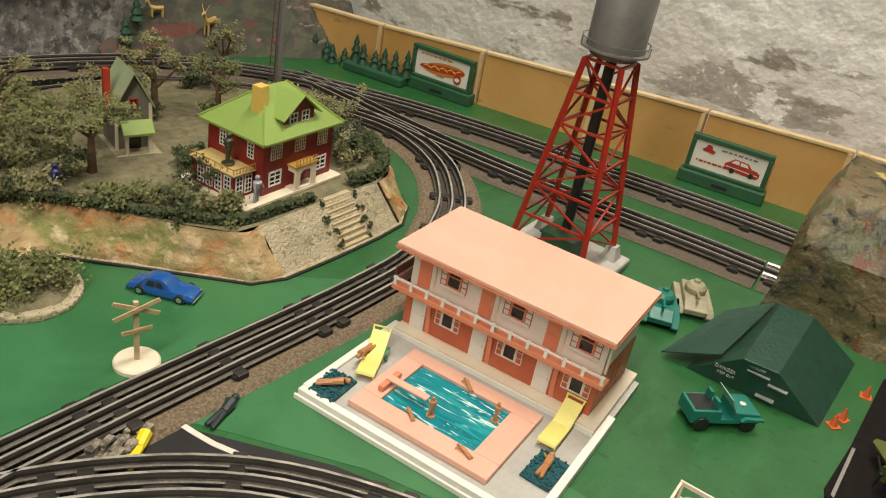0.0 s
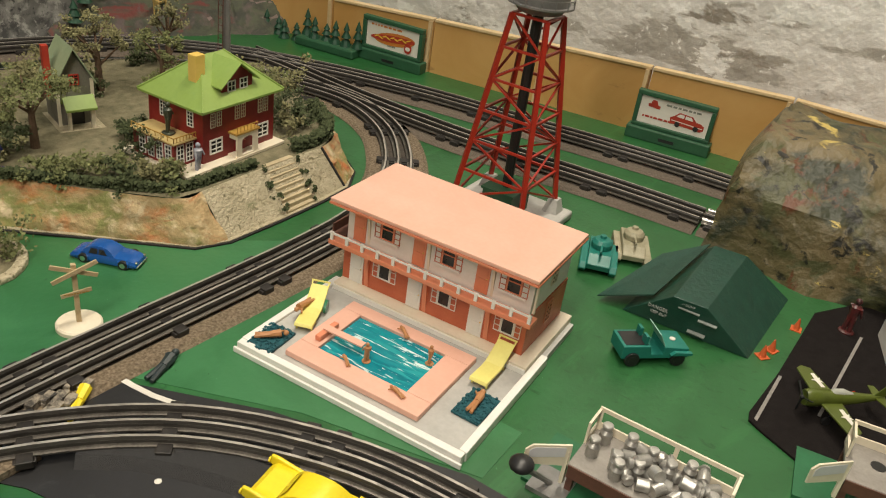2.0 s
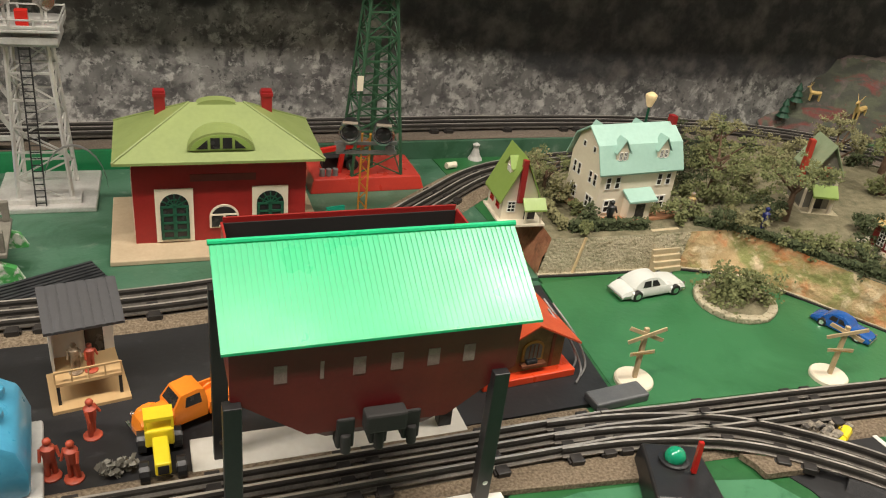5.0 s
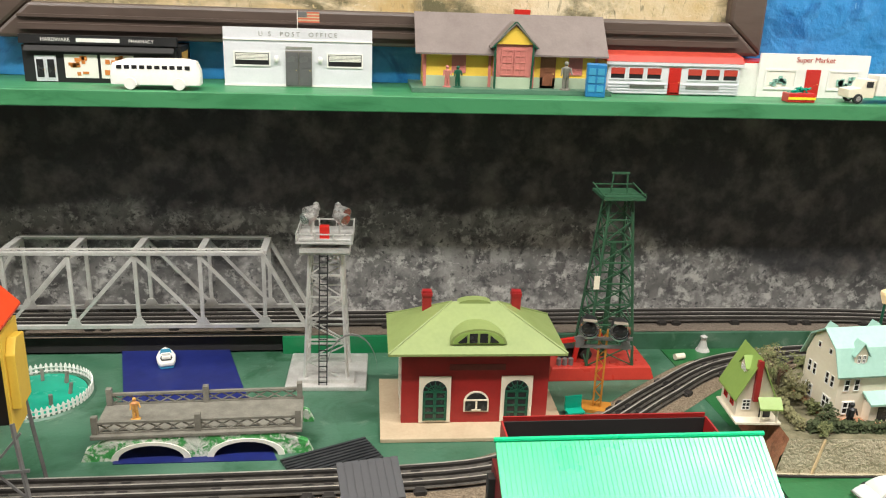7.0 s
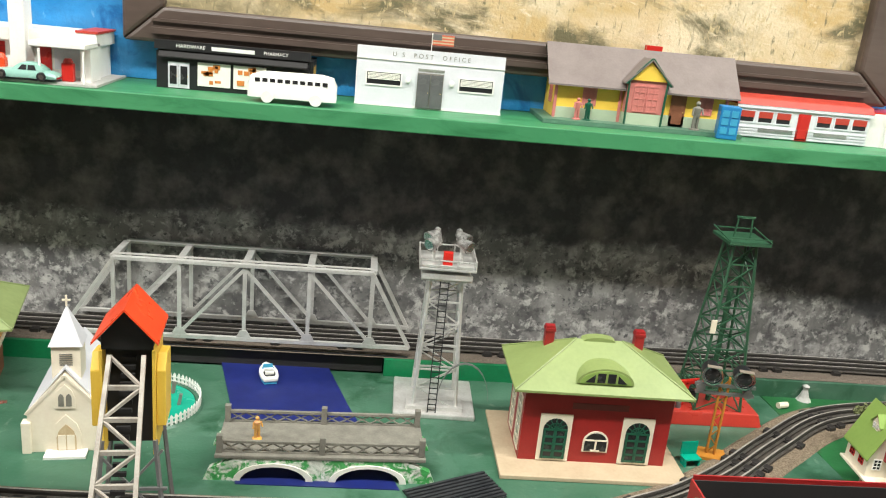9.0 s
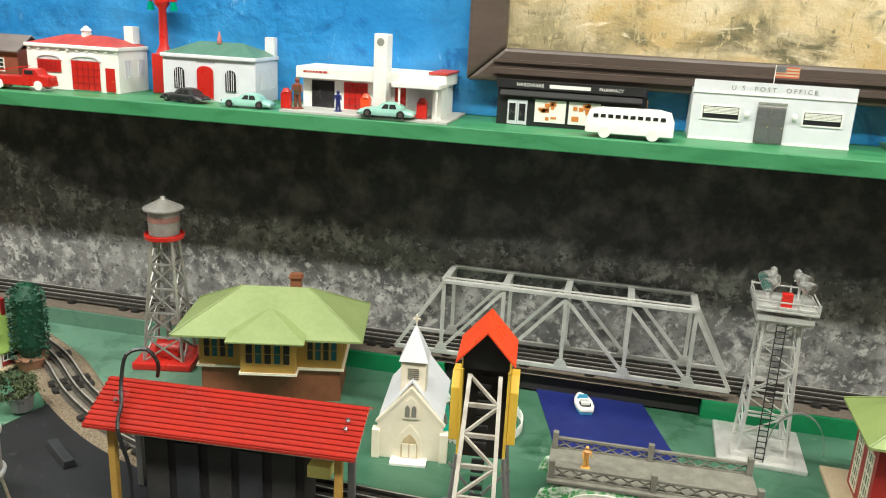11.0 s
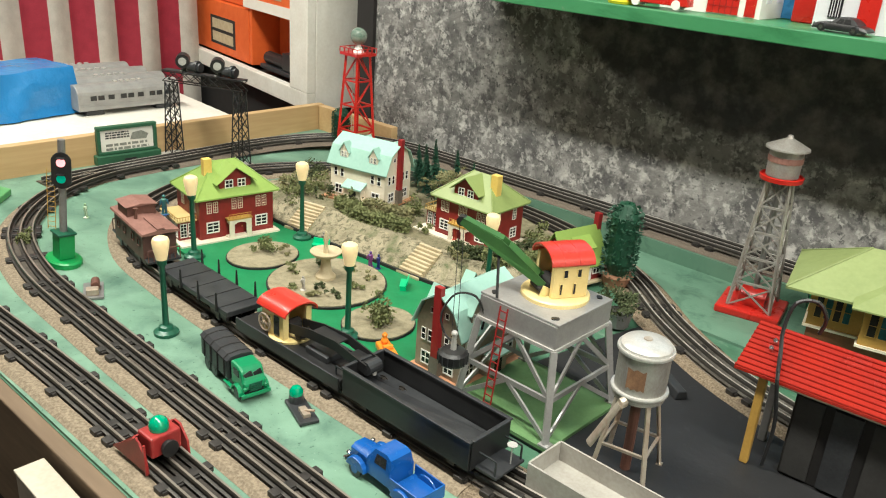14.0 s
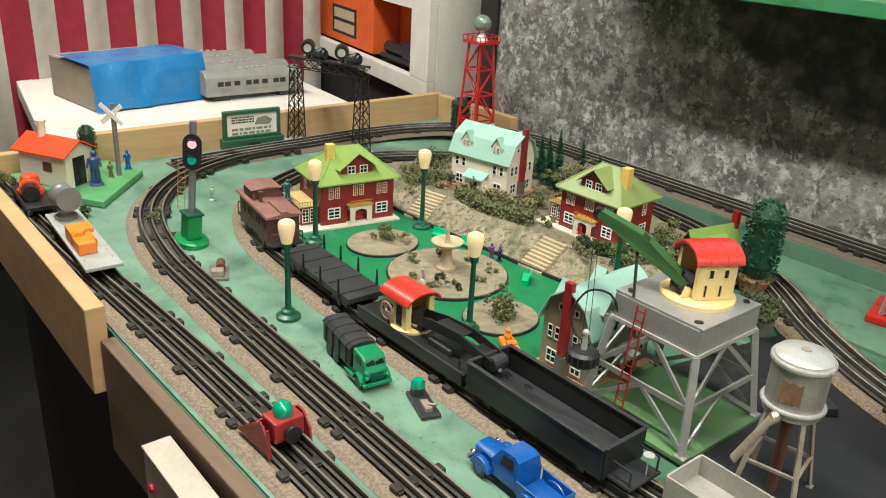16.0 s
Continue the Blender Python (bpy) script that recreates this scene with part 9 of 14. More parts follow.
for x in (-0.075, -0.066, -0.057):
    part("oil_drum", Mesh().tube((x, -0.03, 0.02), (x, -0.03, 0.03), 0.0038, n=10), GREYMETAL, dk)

# flashing crossing signal
xg = thing("crossing_signal", "highway flasher with two black lamps on amber lattice post", "crossing signal", 1.562, 0.508, 0, -15)
part("base", Mesh().box(-0.02, 0.02, -0.014, 0.014, 0, 0.005), AMBER, xg)
for s in (-1, 1):
    part("post_side", Mesh().box(s * 0.005 - 0.0012, s * 0.005 + 0.0012, -0.003, 0.003, 0.005, 0.118), AMBER, xg)
zz = Mesh()
for k in range(9):
    zz.beam((-0.005 * (-1) ** k, 0, 0.006 + k * 0.012), (0.005 * (-1) ** k, 0, 0.018 + k * 0.012), 0.0014)
part("post_lacing", zz, AMBER, xg)
part("cross_arm", Mesh().beam((-0.038, -0.003, 0.104), (0.038, -0.003, 0.11), 0.004).beam((-0.036, -0.003, 0.093), (0.038, -0.003, 0.098), 0.004).tube((-0.03, -0.006, 0.1), (-0.03, 0.006, 0.1), 0.006, n=10).tube((0.03, -0.006, 0.1), (0.03, 0.006, 0.1), 0.006, n=10), GREYMETAL, xg)
for s in (-1, 1):
    lm = part("lamp_head", Mesh().tube((s * 0.02, -0.012, 0.123), (s * 0.02, 0.01, 0.123), 0.0128, 0.0115, 18), BLACK, xg, smooth=True)
    part("lens_ring", Mesh().lathe([(0.0128, 0), (0.0136, 0.0005), (0.0136, 0.0025), (0.0112, 0.0028), (0.0104, 0.0005)], 20), CHROME, lm, smooth=True).matrix_local = pose(s * 0.02, -0.0122, 0.123, 90)
    part("lamp_lens", Mesh().lathe([(0.0104, 0), (0.0085, 0.0022), (0.004, 0.0036), (0.0005, 0.004)], 18), DARKGLASS, lm, smooth=True).matrix_local = pose(s * 0.02, -0.0118, 0.123, 90)
    part("lamp_hood", Mesh().end([(-0.0125, 0.1355), (-0.021, 0.1362), (-0.021, 0.1372), (-0.0125, 0.1368)], s * 0.02 - 0.009, s * 0.02 + 0.009), SILVERWORN, xg)

# small mint chair, jugs and litter on the green
ch = thing("toy_chair", "mint green toy bench beside the station", "toy bench", 1.525, 0.485, 0, 10)
part("seat", Mesh().box(-0.012, 0.012, -0.008, 0.006, 0.01, 0.012), PONDGREEN, ch)
part("backrest", Mesh().box(-0.012, 0.012, 0.006, 0.008, 0.012, 0.03), PONDGREEN, ch)
for sx in (-0.01, 0.01):
    part("leg", Mesh().box(sx - 0.001, sx + 0.001, -0.007, 0.005, 0, 0.01), PONDGREEN, ch)
single("tin_cup", Mesh().tube((0, 0, 0.005), (0.016, 0.004, 0.005), 0.005, n=12), CREAM, "small cream cylinder lying on the green table", "tin cup", 1.73, 0.655, 0.0005)
single("plaster_lump", Mesh().lathe([(0.012, 0), (0.008, 0.006), (0.004, 0.018), (0.006, 0.024), (0.001, 0.027)], 9), CONCRETE, "grey plaster stump beside the back track", "plaster stump", 1.79, 0.69, 0)

# truss bridge against the wall
br = thing("truss_bridge", "silver painted steel truss railway bridge", "truss bridge", 0, 0, 0.0002)
XB = [0.655, 0.728, 0.820, 0.9125, 1.005, 1.097, 1.157]
for y in (0.698, 0.776):
    part("bottom_chord", Mesh().box(XB[0], XB[-1], y - 0.003, y + 0.003, 0.0445, 0.0505), BRIGHTSILVER, br, bevel=0.0006)
    part("top_chord", Mesh().box(XB[1], XB[5], y - 0.004, y + 0.004, 0.1595, 0.165), BRIGHTSILVER, br, bevel=0.0006)
    part("end_post", Mesh().beam((XB[0], y, 0.047), (XB[1] + 0.001, y, 0.1615), 0.005, 0.0055), BRIGHTSILVER, br)
    part("end_post", Mesh().beam((XB[6], y, 0.047), (XB[5] - 0.001, y, 0.1615), 0.005, 0.0055), BRIGHTSILVER, br)
    for k in range(1, 6):
        part("vertical", Mesh().box(XB[k] - 0.0027, XB[k] + 0.0027, y - 0.002, y + 0.002, 0.0507, 0.1578), BRIGHTSILVER, br)
        part("gusset", Mesh().side([(XB[k] - 0.011, 0.0507), (XB[k] + 0.011, 0.0507), (XB[k] + 0.005, 0.062), (XB[k] - 0.005, 0.062)], y - 0.003, y - 0.0021), BRIGHTSILVER, br)
    for a, b in ((1, 2), (2, 3)):
        part("diagonal", Mesh().beam((XB[a], y, 0.052), (XB[b], y, 0.157), 0.003, 0.0046), BRIGHTSILVER, br)
    for a, b in ((3, 4), (4, 5)):
        part("diagonal", Mesh().beam((XB[a], y, 0.157), (XB[b], y, 0.052), 0.003, 0.0046), BRIGHTSILVER, br)
for k in range(1, 6):
    part("top_strut", Mesh().box(XB[k] - 0.005, XB[k] + 0.005, 0.7022, 0.7718, 0.159, 0.1645), BRIGHTSILVER, br)
for y in (0.7035, 0.7645):
    part("top_flange", Mesh().box(XB[1], XB[5], y, y + 0.006, 0.1652, 0.1668), BRIGHTSILVER, br, bevel=0.0004)
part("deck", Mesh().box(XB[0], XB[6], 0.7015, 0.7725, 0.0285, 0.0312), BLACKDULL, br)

# painted river, boat, stone arch bridge, pond
bo = thing("toy_boat", "white and blue toy boat on the painted river", "toy boat", 0.953, 0.672, 0.002, 105)
bo.matrix_world = bo.matrix_world @ Matrix.Scale(1.4, 4)
hull = [(-0.02, -0.007), (-0.012, -0.0092), (-0.001, -0.0098), (0.009, -0.0078), (0.017, -0.0038), (0.021, 0), (0.017, 0.0038), (0.009, 0.0078), (-0.001, 0.0098), (-0.012, 0.0092), (-0.02, 0.007)]
part("hull", Mesh().prism([(x * 0.95, y * 0.9) for x, y in hull], 0, 0.003), LTBLUE, bo, bevel=0.0006)
part("gunwale", Mesh().prism(hull, 0.0031, 0.0075), WHITE, bo, bevel=0.0012)
part("cockpit", Mesh().prism([(x * 0.42 - 0.007, y * 0.62) for x, y in hull], 0.0076, 0.0079), DARKGLASS, bo)
part("windscreen", Mesh().end([(-0.006, 0.0077), (0.006, 0.0077), (0.0045, 0.0125), (-0.0045, 0.0125)], 0.003, 0.0042), LTBLUE, bo)
part("seat", Mesh().box(-0.012, -0.009, -0.0045, 0.0045, 0.008, 0.0105).box(-0.004, -0.001, -0.0045, 0.0045, 0.008, 0.0105), WHITE, bo)
ab = thing("arch_bridge", "grey plastic footbridge on green-white rock arches", "toy bridge", 1.046, 0.445, 0, 2)


def arch_pts(c, r):
    return [(c + r * math.cos(math.pi * k / 12), 0.0005 + r * 0.52 * math.sin(math.pi * k / 12)) for k in range(13)]
for y in (-0.03, 0.044):
    pts = [(0.135, 0.0), (0.128, 0.016), (0.1, 0.029), (-0.1, 0.029), (-0.128, 0.016), (-0.135, 0.0)]
    a1, a2 = arch_pts(-0.055, 0.043), arch_pts(0.055, 0.043)
    loop = pts + [(x, z) for x, z in reversed(a1)] + [(x, z) for x, z in reversed(a2)]
    part("rock_face", Mesh().side(loop, y - 0.004, y + 0.004), ARCHROCK, ab)
    for c in (-0.055, 0.055):
        o, i = arch_pts(c, 0.046), arch_pts(c, 0.038)
        part("arch_ring", Mesh().side(o + i[::-1], y - 0.006, y - 0.0041), WHITEPAINT, ab)
part("deck", Mesh().box(-0.122, 0.122, -0.035, 0.049, 0.0292, 0.0342), GREYPLASTIC, ab, bevel=0.001)
for y in (-0.028, 0.042):
    rl = Mesh().box(-0.115, 0.115, y - 0.002, y + 0.002, 0.047, 0.05).box(-0.115, 0.115, y - 0.0012, y + 0.0012, 0.0345, 0.0362)
    for k in range(12):
        x = -0.114 + k * 0.019
        rl.beam((x, y, 0.036), (x + 0.019, y, 0.047), 0.0014).beam((x + 0.019, y, 0.036), (x, y, 0.047), 0.0014)
    part("railing", rl, GREYPLASTIC, ab)
    for x in (-0.117, 0.0, 0.117):
        part("rail_post", Mesh().box(x - 0.0035, x + 0.0035, y - 0.0035, y + 0.0035, 0.0344, 0.057), GREYPLASTIC, ab, bevel=0.0005)
figurine(0.968, 0.445, 0.0343, 20, 0.03, mat("yellow_figure", (0.7, 0.45, 0.05), (0.5, 0.2, 0.1), 60, 0.5), "yellow painted toy figure on the footbridge")
pd = thing("duck_pond", "round green pond with a white picket fence", "toy pond", 0.808, 0.572, 0)
part("water", Mesh().lathe([(0.062, 0), (0.06, 0.004), (0.001, 0.0042)], 30), PONDGREEN, pd)
part("shore", Mesh().lathe([(0.072, 0), (0.069, 0.003), (0.0625, 0.003), (0.0625, 0.0003)], 30), GREENDARK, pd)
me = Mesh().side([(-0.0018, 0), (0.0018, 0), (0.0018, 0.014), (0, 0.017), (-0.0018, 0.014)], -0.0006, 0.0006).mesh("picket", WHITE)
for k in range(64):
    a = k * math.tau / 64
    put("picket", me, pd, pose(0.0675 * math.cos(a), 0.0675 * math.sin(a), 0.001, 0, 0, math.degrees(a) + 90))
for zz in (0.005, 0.011):
    part("fence_rail", Mesh().ring(0.0662, 0.067, zz, zz + 0.0018), WHITE, pd)
for k in range(7):
    a = k * 0.9
    part("reed_post", Mesh().beam((0.04 * math.cos(a), 0.04 * math.sin(a), 0.004), (0.043 * math.cos(a), 0.043 * math.sin(a), 0.02), 0.004), GREYPLASTIC, pd)

# white church
cu = thing("toy_church", "cream plastic church with grey roof and steeple", "toy church", 0.739, 0.503, 0, 8)
cu.matrix_world = cu.matrix_world @ Matrix.Diagonal((1.05, 1.05, 1.12, 1))
cu.matrix_world = cu.matrix_world @ Matrix.Diagonal((1.22, 1.15, 1.08, 1))
part("nave", Mesh().side([(-0.028, 0), (0.028, 0), (0.028, 0.05), (0, 0.085), (-0.028, 0.05)], -0.036, 0.055), CREAM, cu)
part("roof", gable(0.056, 0.09, 0.05, 0.087, axis="y", over=0.004), GREYWHITE, cu).matrix_local = pose(0, 0.012, 0)
part("front_gable", Mesh().side([(-0.033, 0), (0.033, 0), (0.033, 0.042), (0.003, 0.08), (-0.003, 0.08), (-0.033, 0.042)], -0.041, -0.0362), CREAM, cu, bevel=0.0008)
for s in (-1, 1):
    part("buttress", Mesh().box(s * 0.034 - 0.004, s * 0.034 + 0.004, -0.044, -0.034, 0, 0.034), CREAM, cu, bevel=0.001)
    for y in (-0.015, 0.01, 0.035):
        window(cu, s * 0.028, y, 0.028, 0.01, 0.024, 90 * s, frame=CREAM, bars=(1, 2))
part("steeple", Mesh().box(-0.0125, 0.0125, -0.03, -0.006, 0.06, 0.108), CREAM, cu, bevel=0.0006)
part("spire", Mesh().add([(-0.0145, -0.032, 0.108), (0.0145, -0.032, 0.108), (0.0145, -0.004, 0.108), (-0.0145, -0.004, 0.108), (0, -0.018, 0.146)], [(3, 2, 1, 0), (0, 1, 4), (1, 2, 4), (2, 3, 4), (3, 0, 4)]), GREYWHITE, cu)
part("cross", Mesh().box(-0.0008, 0.0008, -0.0188, -0.0172, 0.145, 0.156).box(-0.0035, 0.0035, -0.0188, -0.0172, 0.150, 0.1518), CREAM, cu)
lo = Mesh()
for k in range(6):
    lo.box(-0.0055, 0.0055, -0.0306, -0.0301, 0.088 + k * 0.0022, 0.0892 + k * 0.0022)
part("louvres", lo, GREYPLASTIC, cu)
def gothic(w_, z_a, z_b):
    """Outline of a pointed opening."""
    return [(-w_, z_a), (w_, z_a), (w_, z_b), (w_ * 0.72, z_b + w_ * 0.9), (0, z_b + w_ * 1.7), (-w_ * 0.72, z_b + w_ * 0.9), (-w_, z_b)]


gw_ = part("gothic_window", Mesh().side(gothic(0.0085, 0.048, 0.059), -0.0421, -0.0411), CREAM, cu)
for q in (-1, 1):
    put("lancet", Mesh().side([(q * 0.0033 + x_, z_) for x_, z_ in gothic(0.0024, 0.0505, 0.06)], -0.0425, -0.0422).mesh("lancet", GREYPLASTIC), gw_, Matrix())
dp = gothic(0.0125, 0.003, 0.02)
part("portal", Mesh().side(dp, -0.0425, -0.0411), CREAM, cu)
part("door", Mesh().side(gothic(0.0085, 0.003, 0.017), -0.0434, -0.0426), AGEDCREAM, cu)
part("door_panel", Mesh().box(-0.007, -0.0006, -0.0442, -0.0435, 0.004, 0.02).box(0.0006, 0.007, -0.0442, -0.0435, 0.004, 0.02), CREAM, cu)
for q in (-1, 1):
    part("gable_coping", Mesh().beam((q * 0.034, -0.0386, 0.0415), (0, -0.0386, 0.082), 0.006, 0.0022), CREAM, cu)
part("step", Mesh().box(-0.018, 0.018, -0.056, -0.0412, 0, 0.003), WHITE, cu)

# coal elevator
CONVEYOR = mat("worn_conveyor_paint", (0.46, 0.43, 0.38), (0.26, 0.22, 0.18), 60, 0.5, 0.1, metal=0.2)
el = thing("coal_elevator", "yellow coal elevator, orange-red roof and silver conveyor", "coal elevator", 0.857, 0.334, 0, 6)
el.matrix_world = el.matrix_world @ Matrix.Diagonal((0.92, 0.85, 1.08, 1))
for x in (-0.034, 0.034):
    for y in (-0.03, 0.03):
        part("leg", Mesh().beam((x * 1.1, y * 1.2, 0), (x * 0.8, y, 0.1), 0.004), GREYMETAL, el)
part("leg_bracing", Mesh().beam((-0.043, -0.035, 0.01), (0.035, -0.031, 0.09), 0.0025).beam((0.043, -0.035, 0.01), (-0.035, -0.031, 0.09), 0.0025).beam((-0.04, -0.034, 0.05), (0.04, -0.034, 0.05), 0.003), GREYMETAL, el)
part("bin_side", Mesh().box(-0.028, -0.025, -0.03, 0.034, 0.085, 0.19), STATYEL, el)
part("bin_side", Mesh().box(0.025, 0.028, -0.03, 0.034, 0.085, 0.19), STATYEL, el)
part("bin_back", Mesh().box(-0.0248, 0.0248, 0.031, 0.034, 0.085, 0.19), STATYEL, el)
part("bin_dark", Mesh().box(-0.0246, 0.0246, -0.01, 0.0305, 0.09, 0.19), BLACKDULL, el)
for q in (-1, 1):
    part("chute", Mesh().end([(-0.024, 0.112), (0.02, 0.112), (0.02, 0.178), (-0.01, 0.182), (-0.024, 0.168)], q * 0.0282 if q > 0 else -0.038, 0.038 if q > 0 else -0.0282), STATYEL, el, bevel=0.001)
part("roof", gable(0.054, 0.07, 0.205, 0.231, axis="y", over=0.006), ORANGERED, el)
part("roof_gable", Mesh().side([(-0.026, 0.19), (0.026, 0.19), (0.026, 0.203), (0, 0.2285), (-0.026, 0.203)], -0.026, -0.0245), BLACKDULL, el)
for s in (-1, 1):
    part("conveyor_rail", Mesh().beam((s * 0.017, -0.03, 0.185), (s * 0.024, -0.20, 0.006), 0.0045, 0.006), CONVEYOR, el)
cz = Mesh()
for k in range(8):
    a, b = k / 8, (k + 1) / 8
    pa = [Vector((s * (0.017 + 0.007 * a), -0.03 - 0.17 * a, 0.185 - 0.179 * a)) for s in (-1, 1)]
    pb = [Vector((s * (0.017 + 0.007 * b), -0.03 - 0.17 * b, 0.185 - 0.179 * b)) for s in (-1, 1)]
    cz.beam(pb[0], pb[1], 0.004).beam(pa[k % 2], pb[1 - k % 2], 0.003)
part("conveyor_bracing", cz, CONVEYOR, el)
chn = Mesh()
for k in range(26):
    t = k / 26
    chn.box(-0.007, 0.007, -0.016 - 0.15 * t, -0.012 - 0.15 * t, 0.175 - 0.165 * t, 0.179 - 0.165 * t)
part("bucket_chain", chn, BLACKDULL, el)

# signal tower house
sg = thing("switch_tower", "ochre switch tower with olive hip roof and brick base", "toy signal house", 0.501, 0.592, 0, 14)
sg.matrix_world = sg.matrix_world @ Matrix.Diagonal((1.13, 1.02, 1, 1))
part("brick_base", Mesh().box(-0.088, 0.088, -0.04, 0.05, 0, 0.05), BROWNWOOD, sg)
part("upper_floor", Mesh().box(-0.09, 0.09, -0.042, 0.052, 0.0535, 0.108), WOODYEL, sg)
part("sill_band", Mesh().box(-0.093, 0.093, -0.045, 0.055, 0.0502, 0.0533), CREAM, sg)
part("bay", Mesh().box(-0.034, 0.034, -0.062, -0.0422, 0.052, 0.108), WOODYEL, sg)
part("bay_sill", Mesh().box(-0.036, 0.036, -0.064, -0.0452, 0.0485, 0.052), CREAM, sg)
for x, y, n_, w_ in ((-0.065, -0.042, 4, 0.04), (0.065, -0.042, 4, 0.04), (0, -0.062, 5, 0.058)):
    for k in range(n_):
        window(sg, x - w_ / 2 + w_ * (k + 0.5) / n_, y, 0.081, w_ / n_ * 0.86, 0.032, frame=WOODYEL, pane=TEAL if k % 2 else DARKGLASS, bars=(0, 1))
for y in (-0.02, 0.01, 0.035):
    window(sg, 0.09, y, 0.081, 0.02, 0.032, 90, frame=WOODYEL, bars=(1, 1))
    window(sg, -0.09, y, 0.081, 0.02, 0.032, -90, frame=WOODYEL, bars=(1, 1))
part("roof", hip(0.18, 0.094, 0.108, 0.158, 0.085, 0.003, 0.028), OLIVE, sg).matrix_local = pose(0, 0.005, 0)
part("bay_roof", Mesh().add([(-0.048, -0.084, 0.1065), (0.048, -0.084, 0.1065), (0, -0.03, 0.138), (-0.048, -0.05, 0.1165), (0.048, -0.05, 0.1165), (-0.048, -0.084, 0.1045), (0.048, -0.084, 0.1045)], [(0, 1, 2), (0, 2, 3), (1, 4, 2), (5, 6, 1, 0)]), OLIVE, sg)
for sx in (-1, 1):
    for sy in (-1, 1):
        part("hip_ridge", Mesh().tube((sx * 0.0425, 0.005, 0.158), (sx * 0.118, 0.005 + sy * 0.075, 0.1085), 0.0012, n=6), OLIVE, sg)
part("chimney", Mesh().box(0.018, 0.032, 0.008, 0.02, 0.152, 0.176).box(0.016, 0.034, 0.006, 0.022, 0.170, 0.173), BROWNWOOD, sg)

# red-roofed loading shed
CURTAIN = mat("dark_grey_curtain", (0.035, 0.034, 0.033), (0.02, 0.019, 0.018), 30, 0.7, 0.1)
ls = thing("loading_shed", "loading shed with glossy red ribbed roof and ochre posts", "loading shed", 0.588, 0.27, 0.0015, 4)
for x in (-0.124, 0.13):
    for y, top_z in ((-0.013, 0.108), (0.042, 0.13)):
        part("post", Mesh().box(x - 0.0042, x + 0.0042, y - 0.004, y + 0.004, 0, top_z), WOODYEL if y < 0 else GREYMETAL, ls, bevel=0.001)
part("beam", Mesh().box(-0.117, 0.123, -0.016, -0.009, 0.1, 0.107), CREAM, ls)
part("machine", Mesh().box(-0.092, 0.09, -0.006, 0.037, 0, 0.098), BLACKDULL, ls, bevel=0.002)
for k in range(5):
    part("curtain", Mesh().box(-0.089 + k * 0.036, -0.063 + k * 0.036, -0.0085 - 0.002 * (k % 2), -0.0062, 0.004, 0.094), SOOT if k % 2 else CURTAIN, ls)
part("lamp_bracket", Mesh().box(0.095, 0.12, -0.012, 0.004, 0.074, 0.088), PALEYELLOW, ls, bevel=0.001)
y0, z0, y1, z1 = -0.024, 0.109, 0.036, 0.139
nrm = Vector((0, -(z1 - z0), y1 - y0)).normalized()
rf = Mesh().add([(-0.152, y0, z0), (0.15, y0, z0), (0.15, y1, z1), (-0.152, y1, z1), (-0.152, y0, z0 - 0.003), (0.15, y0, z0 - 0.003), (0.15, y1, z1 - 0.003), (-0.152, y1, z1 - 0.003)], [(0, 1, 2, 3), (7, 6, 5, 4), (0, 4, 5, 1), (1, 5, 6, 2), (2, 6, 7, 3), (3, 7, 4, 0)])
part("roof", rf, ROOFRED, ls)
part("back_slope", Mesh().end([(y1, z1), (0.056, 0.129), (0.056, 0.126), (y1, z1 - 0.003)], -0.152, 0.15), ROOFRED, ls)
for k in range(10):
    t = (k + 0.35) / 10
    a = Vector((-0.152, y0 + (y1 - y0) * t, z0 + (z1 - z0) * t)) + nrm * 0.0006
    b = Vector((0.15, y0 + (y1 - y0) * t, z0 + (z1 - z0) * t)) + nrm * 0.0006
    part("roof_rib", Mesh().tube(a, b, 0.0015, n=8), ROOFRED, ls, smooth=True)
for x in (-0.128, 0.132):
    for t in (0.5, 0.66):
        p = Vector((x, y0 + (y1 - y0) * t, z0 + (z1 - z0) * t)) + nrm * 0.0012
        part("terminal_screw", Mesh().tube(p, p + nrm * 0.0035, 0.0024, n=10).tube(p, p + nrm * 0.006, 0.0011, n=8), CHROME, ls)
m = Mesh()
pts = smooth_path([(-0.094, 0.035, 0.146), (-0.09, 0.03, 0.165), (-0.1, 0.025, 0.182), (-0.118, 0.015, 0.178), (-0.122, 0.008, 0.15), (-0.116, -0.005, 0.128), (-0.108, -0.028, 0.112), (-0.102, -0.02, 0.06), (-0.106, -0.012, 0.004)], 0.006)
for p, q in zip(pts, pts[1:]):
    m.tube(p, q, 0.0022, n=6, caps=False)
part("cable", m, BLACK, ls)
cg = Mesh()
for k in range(9):
    cg.box(-0.055, 0.055, -0.027 + k * 0.006, -0.0235 + k * 0.006, 0.001, 0.0045)
single("tin_sheet", cg.box(-0.055, 0.055, -0.028, 0.028, 0, 0.002), SOOT, "dark corrugated tin sheet lying near the footbridge", "tin sheet", 1.205, 0.395, 0.0016, 25)

